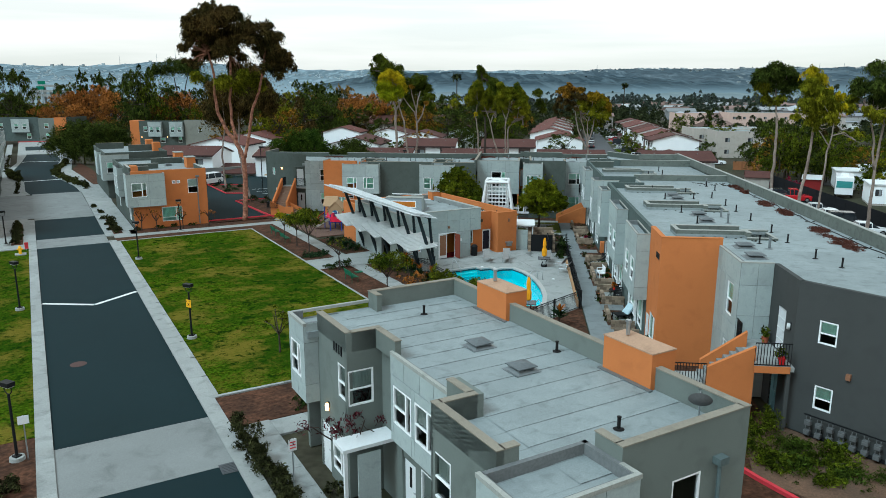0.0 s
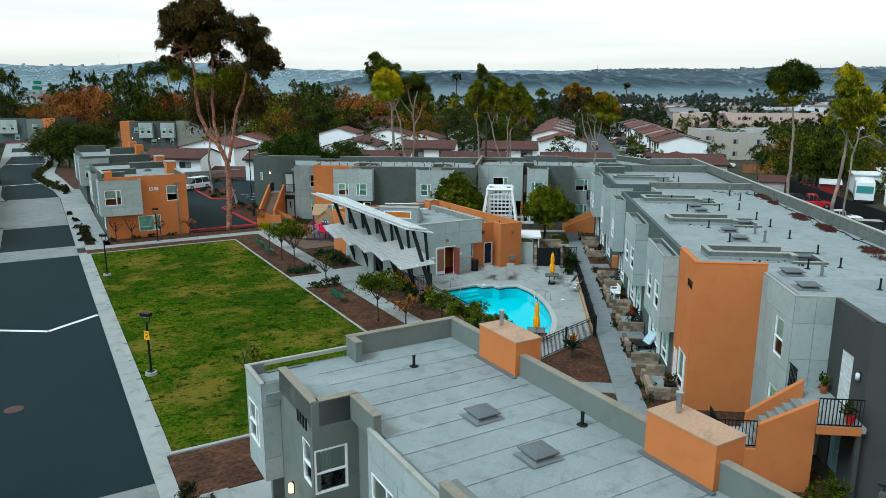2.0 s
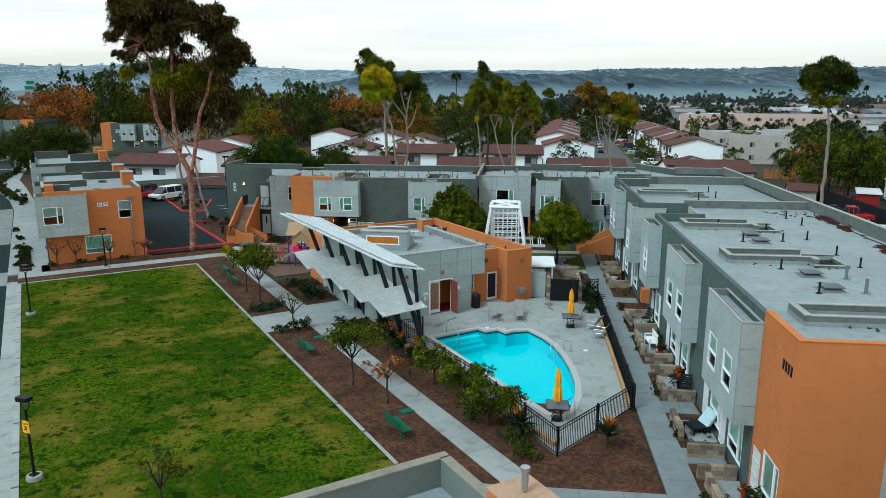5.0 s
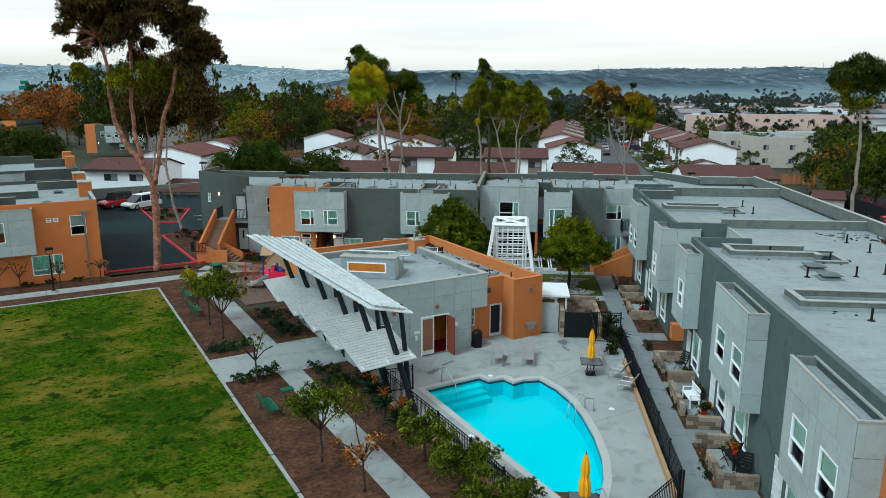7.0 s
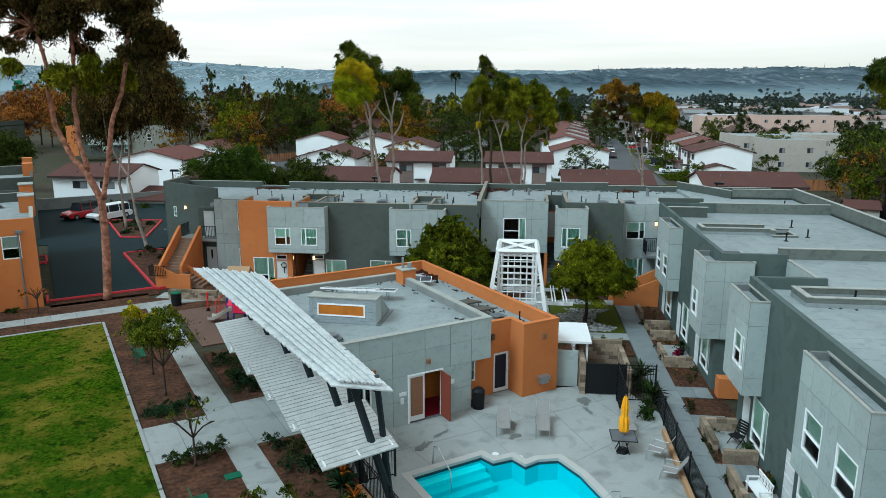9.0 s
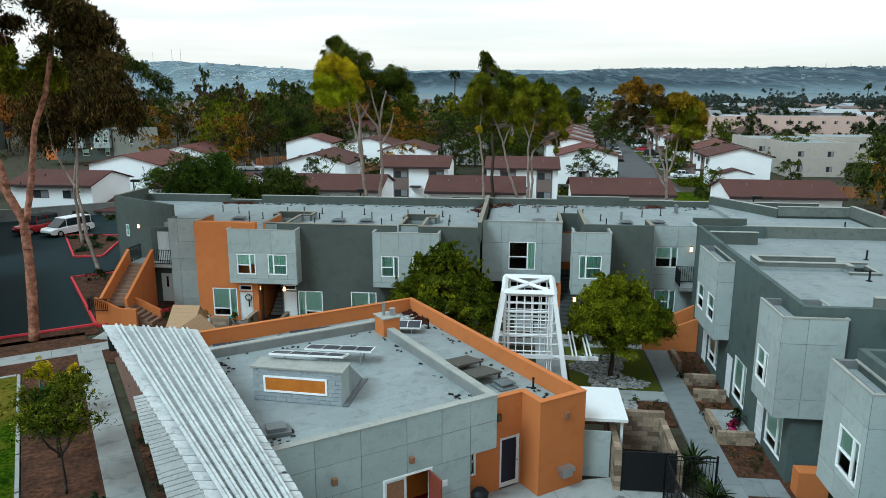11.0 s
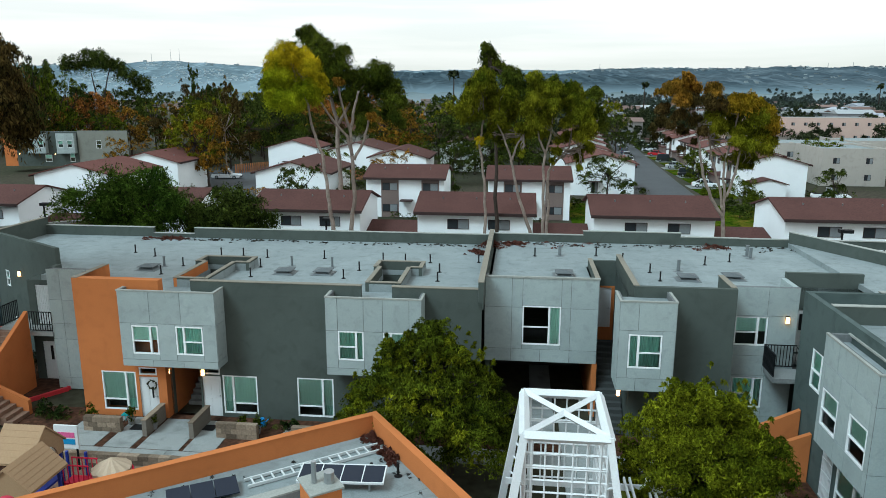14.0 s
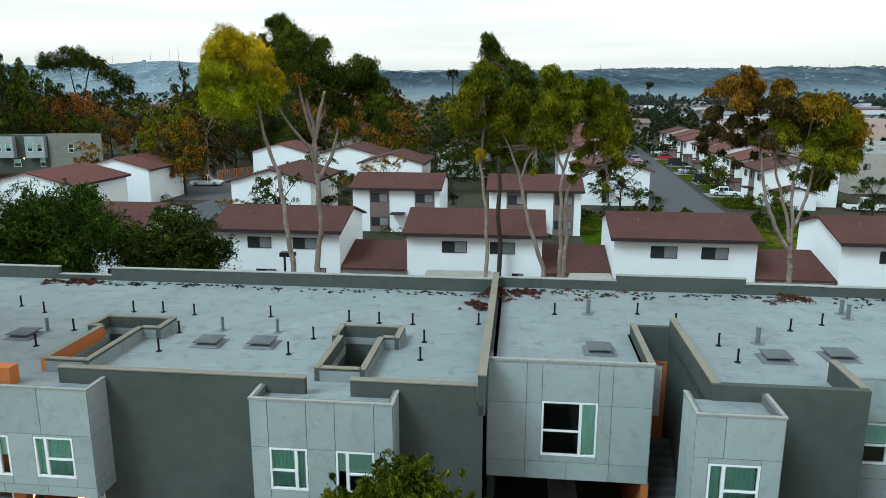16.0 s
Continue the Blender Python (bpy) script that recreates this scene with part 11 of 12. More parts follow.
post_sign(FA @ pose(-15.9, 51.5, 0), 0.3, 0.6, 0.2, REDP, "red sign plate at the kerb")

# ---- benches ----
def park_bench(m):
    b = thing("park_bench", "green slatted metal park bench in the mulch strip", "bench", m, "park benches")
    for i in range(5):
        part("seat_slat", boxes((-0.75, 0.75, -0.22 + i * 0.1, -0.14 + i * 0.1, 0.43, 0.46)), GREENM, b)
    for i in range(4):
        s = part("back_slat", boxes((-0.75, 0.75, 0, 0.03, 0.06 + i * 0.11, 0.14 + i * 0.11)), GREENM, b)
        s.matrix_local = pose(0, 0.27, 0.46, -15, 0, 0)
    for x in (-0.65, 0.65):
        part("side_frame", limb(bmesh.new(), [(x, -0.2, 0), (x, -0.22, 0.42), (x, 0.28, 0.42), (x, 0.42, 0.95)], 0.025, 0.025, 6), GREENM, b)
        part("leg", rod(bmesh.new(), (x, 0.28, 0.42), (x, 0.3, 0), 0.025), GREENM, b)


for x, y in ((6.1, 26.7), (6.3, 15.5), (6.2, 43.6), (6.4, 47.4)):
    park_bench(FA @ pose(x, y, 0.03, 0, 0, 90))
for x, y in ((7.6, 28.9), (7.55, 17.3)):
    solid("utility_lid", boxes((-0.3, 0.3, -0.22, 0.22, 0, 0.05)), GREENM, "green utility box lid in the mulch", "utility lid", FA @ pose(x, y, 0.03), "utility lids")

# ---- young trees, shrubs and succulents ----
def young_tree(x, y, h, n, seed, lean=0.0, m=FA, material=L_SMALL, label="young leafy tree in the mulch strip", spreadr=1.2):
    g = random.Random(seed)
    b = m @ Vector((x, y, 0))
    stems, cl = [[(b.x, b.y, 0), (b.x + lean * 0.4, b.y, h * 0.4), (b.x + lean, b.y, h * 0.5)]], []
    for k in range(6):
        a = k * math.tau / 6 + g.uniform(-0.4, 0.4)
        r_ = spreadr * g.uniform(0.6, 1.0)
        p = (b.x + lean + math.cos(a) * r_, b.y + math.sin(a) * r_, h * g.uniform(0.66, 0.98))
        stems.append([(b.x + lean * 0.9, b.y, h * 0.42), (b.x + lean + math.cos(a) * r_ * 0.5, b.y + math.sin(a) * r_ * 0.5, h * 0.62), p])
        cl.append((*p, spreadr * 0.42, spreadr * 0.34))
        cl.append((p[0] * 0.6 + (b.x + lean) * 0.4, p[1] * 0.6 + b.y * 0.4, p[2] * 0.92, spreadr * 0.36, spreadr * 0.28))
    return tree(label, stems, cl, material, BARKD, int(n * 0.6), 0.15, seed, 0.2, 0.06)


young_tree(6.6, 21.4, 3.4, 2600, 301, spreadr=1.35)
young_tree(7.2, 18.6, 2.9, 260, 302, material=L_AUT, label="nearly bare young tree with a few rusty leaves", spreadr=1.2)
young_tree(6.5, 30.4, 3.0, 120, 303, label="nearly bare young tree in the mulch strip", spreadr=1.1)
young_tree(6.5, 41.1, 3.6, 3000, 304, spreadr=1.3)
young_tree(6.6, 38.0, 3.7, 3000, 305, spreadr=1.4)
young_tree(6.6, 45.2, 3.0, 1200, 311, material=L_YEL, label="yellowing young tree in the mulch strip", spreadr=1.0)
young_tree(-3.6, 14.2, 2.6, 420, 306, label="small thin tree at the end of the lawn", spreadr=0.9)
young_tree(10.3, 16.6, 2.0, 3000, 307, material=L_SHADE, label="bushy green shrub tree by the pool fence", spreadr=1.15)
young_tree(10.2, 19.4, 1.9, 2200, 308, material=L_SMALL, label="bushy green shrub tree by the pool fence", spreadr=0.95)
young_tree(10.0, 14.2, 2.0, 2600, 312, material=L_SHADE, label="bushy green shrub by the pool fence", spreadr=1.3)
young_tree(-5.6, -1.2, 3.6, 420, 309, material=leaf("dark red leaves", (0.10, 0.02, 0.025), (0.05, 0.015, 0.02)), label="bare young tree with sparse dark red leaves", spreadr=1.5)
for x, y, s in ((-5.3, 56.4, 313), (-1.3, 55.6, 314), (1.5, 56.0, 315), (-3.9, 55.9, 316)):
    young_tree(x, y, 2.4, 130, s, material=L_AUT, label="small nearly bare tree before the orange house", spreadr=0.8)


def shrub(x, y, r, h, seed, material=L_SHRUB, m=FA, label="low leafy shrub in a planting bed", n=None, size=0.07, z=0.0):
    g = random.Random(seed)
    cl = [(g.uniform(-0.5, 0.5) * r, g.uniform(-0.5, 0.5) * r, h * g.uniform(0.35, 0.6), r * g.uniform(0.4, 0.65), h * g.uniform(0.35, 0.5)) for _ in range(5)]
    t = thing("shrub", label, "shrub", m @ pose(x, y, z), "shrubs")
    bm = bmesh.new()
    for c in cl:
        rod(bm, (0, 0, 0), c[:3], 0.02, 0.008, 5)
    part("stem", bm, BARKD, t)
    part("foliage", leaves("foliage", cl, n or int(900 * max(0.4, r)), size, material, seed, 0.05, shell=0.35), None, t)


i = 0
for x, y, r, h, mt in ((6.0, 31.0, 0.8, 0.7, L_SHRUB), (6.9, 30.9, 0.7, 0.8, L_SHRUB), (7.4, 31.0, 0.6, 0.7, L_SHRUB), (6.0, 36.2, 0.6, 0.5, L_AGAVE), (6.8, 36.0, 0.6, 0.5, L_AGAVE), (7.5, 36.3, 0.6, 0.5, L_AGAVE), (9.9, 38.0, 0.7, 0.8, L_AGAVE), (10.3, 39.4, 0.8, 0.9, L_SHRUB), (10.6, 37.0, 0.7, 0.8, L_SHRUB), (10.0, 41.0, 0.8, 0.7, L_AGAVE), (9.8, 30.3, 0.7, 0.7, L_AGAVE), (10.4, 29.4, 0.7, 0.8, L_SHRUB), (9.7, 28.4, 0.6, 0.6, L_AGAVE), (10.6, 28.0, 0.7, 0.7, L_AGAVE), (10.4, 24.2, 0.7, 0.9, L_SHRUB), (10.2, 12.6, 0.8, 0.9, L_SHRUBY), (9.8, 11.3, 0.8, 0.8, L_SHRUBY), (10.7, 15.8, 0.8, 0.9, L_SHRUB),
                    (-5.4, 57.1, 0.6, 0.5, L_HEDGE), (-3.4, 57.2, 0.7, 0.5, L_SHRUB), (-2.0, 57.2, 0.6, 0.5, L_SHRUB), (0.0, 57.1, 0.6, 0.45, L_SHRUB), (-5.0, 6.6, 0.6, 0.7, L_SHRUB), (-6.2, -2.6, 0.6, 0.7, L_HEDGE), (-6.3, -0.8, 0.6, 0.6, L_HEDGE), (-6.2, -4.4, 0.6, 0.7, L_HEDGE)):
    i += 1
    shrub(x, y, r, h, 400 + i, mt)
for k in range(13):
    shrub(-7.95, 5.6 - k * 0.95, 0.62, 1.0, 440 + k, L_HEDGE, label="clipped brown-green hedge bush along the path", n=1300)
for x, y in ((-16.4, 5.2), (-17.2, 5.0)):
    shrub(x, y, 0.6, 0.8, 460 + int(x), L_HEDGE, label="clipped dark hedge bush across the road", n=1200)
for k, (x, y) in enumerate(((-8.0, 58.5), (-8.0, 62), (-8.1, 66), (-8.0, 71), (-8.2, 76), (-8.1, 96), (-7.6, 100), (-7.6, 105), (-8.4, 110), (-10.5, 118), (-10.8, 125), (-10.6, 135), (-17, 62), (-16.8, 66), (-20, 106), (-20, 112))):
    shrub(x, y, 0.5, 0.55, 470 + k, L_HEDGE, label="clipped dark hedge bush along the road", n=700, size=0.09)
k = 0
for x, y, r, h, mt in ((12.9, 2.4, 1.0, 1.5, L_SHADE), (12.2, 0.2, 1.1, 0.8, L_SHADE), (11.6, 1.2, 1.0, 0.8, L_SHADE), (13.2, -0.6, 0.9, 0.6, L_SHRUBY), (13.6, 0.6, 0.9, 0.6, L_SHRUBY), (14.4, -0.3, 1.0, 0.6, L_SHADE), (15.0, 0.3, 0.9, 0.6, L_SHADE), (13.8, -1.7, 0.8, 0.6, L_SHADE), (14.8, -1.2, 0.9, 0.5, L_SHRUBY), (12.6, -1.0, 0.9, 0.6, L_SHADE)):
    k += 1
    shrub(x, y, r, h, 500 + k, mt, FB, "dense green shrub before the meter wall", int(1500 * r), 0.08)
for y in (10.6, 12.3, 17.3, 18.2, 21.6, 22.3, 27.6, 28.6, 29.4, 31.9, 32.7, 35.6, 36.2, 42.0, 43.6, 48.2):
    k += 1
    shrub(7.85 + (0.0 if k % 2 else -0.02), y, 0.34, 0.4, 520 + k, L_HEDGE if k % 3 else L_SHRUB, FB, "small low plant in a bed before the row", 200, 0.06)
for x, y in ((-23, 54.4), (-22.2, 54.2), (-11.4, 54.1), (-8, 54), (-2, 55.0), (6.0, 37.8), (5.8, 35.3), (5.7, 34.6), (6.0, 38.8)):
    k += 1
    shrub(x, y, 0.6, 0.7, 540 + k, L_SHRUB, FB, "dark green plant in a shaded bed", 500, 0.08)


def rosette(x, y, r, n, seed, m=FA, flame=True, material=L_AGAVE, h=0.75, label="spiky succulent with orange flower spikes"):
    """A succulent of pointed blades round a short stem."""
    g = random.Random(seed)
    t = thing("succulent", label, "succulent", m @ pose(x, y, 0.02), "succulents")
    part("stem", rod(bmesh.new(), (0, 0, 0), (0, 0, h * 0.6), 0.07, 0.06), BARKD, t)
    def blades(count, r0, z0, z1, w, tilt):
        bm = bmesh.new()
        for k in range(count):
            a, e = g.uniform(0, math.tau), g.uniform(*tilt)
            L = r0 * g.uniform(0.75, 1.1)
            d = Vector((math.cos(a) * math.cos(e), math.sin(a) * math.cos(e), math.sin(e)))
            s = Vector((-math.sin(a), math.cos(a), 0)) * w
            o = Vector((0, 0, g.uniform(z0, z1)))
            mid = o + d * L * 0.55 + Vector((0, 0, 0.04))
            tip = o + d * L - Vector((0, 0, L * 0.12))
            v = [bm.verts.new(p) for p in (o - s, o + s, mid + s * 0.8, tip, mid - s * 0.8, mid + Vector((0, 0, -0.05)))]
            bm.faces.new((v[0], v[1], v[2], v[4])), bm.faces.new((v[4], v[2], v[3])), bm.faces.new((v[0], v[4], v[3], v[5])), bm.faces.new((v[1], v[5], v[3], v[2]))
        return bm
    part("foliage", blades(n, r, h * 0.45, h * 0.75, 0.045, (0.1, 1.25)), material, t)
    if flame:
        part("flower", blades(10, r * 0.8, h * 0.9, h * 1.1, 0.05, (0.5, 1.3)), L_FLAME, t, "orange flower spikes")


for j, (x, y, r, f) in enumerate(((10.9, 26.6, 0.75, True), (10.4, 22.4, 0.75, True), (11.0, 21.2, 0.6, False), (10.7, 25.6, 0.6, False), (10.6, 12.7, 0.9, True), (13.2, 10.1, 0.85, True), (10.2, 27.6, 0.6, False), (9.9, 37.4, 0.6, False), (10.2, 36.4, 0.6, False))):
    rosette(x, y, r, 46, 600 + j, FA, f, h=1.0 if j in (4, 5) else 0.7)
for j, (x, y) in enumerate(((6.0, 38.2), (6.1, 35.6))):
    rosette(x, y, 0.9, 40, 620 + j, FB, False, L_SHRUB, 1.2, "dark spiky plant beside the fence")
for j, (x, y) in enumerate(((10.2, 82.5), (11.4, 84), (12.6, 86.5), (10.5, 86.5), (11.5, 88.6), (9.8, 89.5), (12.9, 62.5), (12.4, 65), (11.5, 68.5), (10.2, 70.6), (12.8, 70.4), (0.2, 80.8), (0.6, 74.6))):
    shrub(x, y, 1.0, 0.55 if j < 6 else 1.2, 640 + j, L_AGAVE if j < 6 else L_HEDGE, FA, "spreading plant in a car park island", 700, 0.1)
for j, (x, y) in enumerate(((-32, 95), (-35.5, 94.2), (-38, 93.6), (-41, 92.6), (-29, 96.5), (-26, 98))):
    shrub(x, y, 1.3, 1.5, 660 + j, L_OAK, None or Matrix.Identity(4), "dark rounded bush at the end of the car park", 1100, 0.13, lift((x, y)))

# low wall behind the car park
lw = thing("boundary_wall", "long pale block wall behind the car park", "wall", Matrix.Identity(4), kind="structure")
for a, b in (((-52, 89.5), (-37, 98.5)), ((-37, 98.5), (-24, 106))):
    d = Vector((b[0] - a[0], b[1] - a[1], 0))
    p = part("wall_panel", boxes((0, d.length, 0, 0.2, -2.0, 1.35)), CONCD, lw)
    p.matrix_local = pose(*a, 0, 0, 0, math.degrees(math.atan2(d.y, d.x)))
    c_ = part("coping", boxes((0, d.length, -0.03, 0.23, 1.352, 1.42)), CAPG, p)

# ---- playground ----
pl = thing("play_structure", "playground tower with red slide, blue posts and tan shingled roofs", "playground", FB @ pose(-18.2, 47.1, 0.03))
TANR = mat("tan plastic roof", (0.34, 0.225, 0.130), 0.7, 0.05, 0.1)
PLAYR = mat("pink-red plastic", (0.62, 0.02, 0.06), 0.45, 0.05, 0.05)


def arch_gable(along, pos, half, z0, ze, zr, r, th=0.07):
    """A moulded gable end with a round arch cut into it, across the ridge."""
    bm = bmesh.new()
    rings = []
    for i in range(17):
        a = math.pi * i / 16
        c, s = math.cos(a), math.sin(a)
        k = (zr - ze) / half
        reach = min(half / max(abs(c), 1e-4), (zr - z0) / max(s + k * abs(c), 1e-4))
        put = lambda u, z, d: bm.verts.new((pos + d, u, z) if along == "x" else (u, pos + d, z))
        rings.append([put(r * c, z0 + r * s, 0), put(reach * c, z0 + reach * s, 0), put(reach * c, z0 + reach * s, th), put(r * c, z0 + r * s, th)])
    for a, b in zip(rings, rings[1:]):
        for i in range(4):
            bm.faces.new((a[i], a[(i + 1) % 4], b[(i + 1) % 4], b[i]))
    bmesh.ops.recalc_face_normals(bm, faces=bm.faces)
    return bm


def shingle_course(along, a0, a1, half, ze, zr, side, i, n=6):
    """One moulded course standing a little proud of a plastic roof slope."""
    bm = bmesh.new()
    f0, f1 = i / n, i / n + 0.10
    pts = [(side * half * (1 - f), ze + (zr - ze) * f + 0.012) for f in (f0, f1)]
    lo = [(u, z - 0.03) for u, z in pts]
    put = lambda a, u, z: bm.verts.new((a, u, z) if along == "x" else (u, a, z))
    v = [put(a, u, z) for a in (a0, a1) for u, z in (pts[0], pts[1], lo[1], lo[0])]
    for f in ((0, 1, 5, 4), (1, 2, 6, 5), (3, 0, 4, 7), (0, 3, 2, 1), (4, 5, 6, 7)):
        bm.faces.new([v[q] for q in f])
    bmesh.ops.recalc_face_normals(bm, faces=bm.faces)
    return bm


for x, y in ((-0.65, -0.85), (0.5, -0.85), (0.5, 0.85), (-0.65, 0.85)):
    part("post", rod(bmesh.new(), (x, y, 0), (x, y, 2.5), 0.06), BLUEPL, pl)
part("platform", boxes((-0.7, 0.55, -0.9, 0.9, 1.0, 1.08)), BLUEPL, pl)
part("roof", gable_roof(bmesh.new(), -0.7, 0.62, -0.82, 0.82, 2.5, 3.3, 0.15, 0.07, "x"), TANR, pl)
for i in range(6):
    part("roof_course", shingle_course("x", -0.78, 0.70, 0.97, 2.42, 3.37, -1, i), TANR, pl)
part("roof_gable", arch_gable("x", 0.6, 0.85, 2.0, 2.5, 3.28, 0.5), TANR, pl)
part("roof_gable", arch_gable("x", -0.7, 0.85, 2.0, 2.5, 3.28, 0.5), TANR, pl)
low = part("low_tower", boxes((-0.6, 0.6, -0.75, 0.8, 0.85, 0.93)), BLUEPL, pl)
low.matrix_local = pose(0.95, -1.5, 0)
for x, y in ((-0.6, -0.75), (0.6, -0.75), (0.6, 0.75)):
    part("post", rod(bmesh.new(), (x, y, 0), (x, y, 2.3), 0.06), BLUEPL, low)
part("roof", gable_roof(bmesh.new(), -0.72, 0.72, -0.85, 0.85, 2.4, 3.05, 0.12, 0.07, "y"), TANR, low)
for s in (-1, 1):
    for i in range(6):
        part("roof_course", shingle_course("y", -0.9, 0.9, 0.84, 2.36, 3.12, s, i), TANR, low)
part("roof_gable", arch_gable("y", -0.85, 0.75, 1.75, 2.4, 3.03, 0.45), TANR, low)
part("side_panel", boxes((-0.6, 0.6, -0.82, -0.76, 0.93, 1.5)), PLAYR, low)
bm = bmesh.new()
pts = [(0, 0, 1.0), (-0.5, -0.1, 0.9), (-1.1, -0.1, 0.5), (-1.6, 0.05, 0.22), (-2.0, 0.15, 0.2)]
for a, b in zip(pts, pts[1:]):
    for y0, y1, u0, u1 in ((-0.3, 0.3, 0, 0), (-0.36, -0.3, 0.22, 0), (0.3, 0.36, 0, 0.22)):
        bm.faces.new([bm.verts.new(c) for c in ((a[0], a[1] + y0, a[2] + u0), (a[0], a[1] + y1, a[2] + u1), (b[0], b[1] + y1, b[2] + u1), (b[0], b[1] + y0, b[2] + u0))])
sl_ = part("slide", bm, BEIGE, pl, "grey moulded plastic slide")
sl_.matrix_local = pose(0.35, -1.5, 0)
part("slide_hood", gable_roof(bmesh.new(), -0.1, 0.5, -1.9, -1.1, 1.35, 1.75, 0.1, 0.06, "x"), PLAYR, pl, "pink-red slide hood")
for y in (-0.2, 0.35):
    part("handrail", limb(bmesh.new(), [(-1.7, y, 0), (-1.7, y, 1.0), (-1.2, y, 1.4), (-0.7, y, 1.7)], 0.03, 0.03, 6), REDPL, pl)
for i in range(5):
    part("rung", rod(bmesh.new(), (-1.7 + i * 0.22, -0.2, 0.25 + i * 0.2), (-1.7 + i * 0.22, 0.35, 0.25 + i * 0.2), 0.025), REDPL, pl)
# climbing net and scalloped toadstool roof
bm = bmesh.new()
for i in range(25):
    a0, a1 = 2 * math.pi * i / 24, 2 * math.pi * (i + 1) / 24
    if i < 24:
        h0, h1 = 0.05 * (i % 2), 0.05 * ((i + 1) % 2)
        top, p, q = bm.verts.new((0, 0, 1.62)), bm.verts.new((0.68 * math.cos(a0), 0.68 * math.sin(a0), 1.2 + h0)), bm.verts.new((0.68 * math.cos(a1), 0.68 * math.sin(a1), 1.2 + h1))
        lo0, lo1 = bm.verts.new((0.66 * math.cos(a0), 0.66 * math.sin(a0), 1.08)), bm.verts.new((0.66 * math.cos(a1), 0.66 * math.sin(a1), 1.08))
        bm.faces.new((top, p, q)), bm.faces.new((p, lo0, lo1, q))
dm = part("dome", bm, mat("cream plastic", (0.50, 0.39, 0.28), 0.7, 0.05, 0.1), pl, "cream scalloped toadstool roof")
dm.matrix_local = pose(2.15, 1.2, 0)
part("stem", rod(bmesh.new(), (2.15, 1.2, 0), (2.15, 1.2, 1.3), 0.09), PLAYR, pl)
part("ring_panel", rod(bmesh.new(), (2.15, 1.2, 0.85), (2.15, 1.2, 1.05), 0.74, 0.74, 20), PLAYR, pl)
part("bridge", boxes((0.6, 1.6, 0.7, 1.25, 0.72, 0.8)), PLAYR, pl, "pink-red bridge deck")
for y in (0.7, 1.25):
    for i in range(6):
        part("baluster", rod(bmesh.new(), (0.62 + i * 0.19, y, 0.8), (0.62 + i * 0.19, y, 1.5), 0.018), PLAYR, pl)
    part("bridge_rail", rod(bmesh.new(), (0.6, y, 1.5), (1.6, y, 1.5), 0.03), PLAYR, pl)
for x in (-0.1, 0.65):
    part("post", rod(bmesh.new(), (x, 2.0, 0), (x, 2.0, 1.3), 0.06), BLUEPL, pl)
sp = thing("spring_post", "red and black spring toy post in the bark", "play toy", FA @ pose(11.4, 51.0, 0.03))
part("post", rod(bmesh.new(), (0, 0, 0), (0, 0, 1.3), 0.05), REDPL, sp)
part("foot", rod(bmesh.new(), (0, 0, 0), (0, 0, 0.2), 0.14, 0.1), BLACK, sp)
sg = thing("play_sign", "pink, blue and white playground sign on posts", "sign", FB @ pose(-18.85, 49.95, 0.03))
part("board", boxes((-0.48, 0.48, -0.04, 0.04, 0.95, 1.9)), WHITEP, sg)
part("colour_band", boxes((-0.36, 0.36, -0.05, -0.04, 1.4, 1.62)), mat("pink panel", (0.65, 0.12, 0.28), 0.5), sg)
part("colour_band", boxes((-0.36, 0.36, -0.05, -0.04, 1.12, 1.34)), mat("blue panel", (0.03, 0.25, 0.48), 0.5), sg)
for x in (-0.33, 0.33):
    part("post", rod(bmesh.new(), (x, 0.08, 0), (x, 0.08, 1.7), 0.04), BLACK, sg)

# ---- vehicles ----
CARGLASS = mat("dark car glass", (0.02, 0.025, 0.03), 0.08, 0.02, 0.02, spec=0.6)


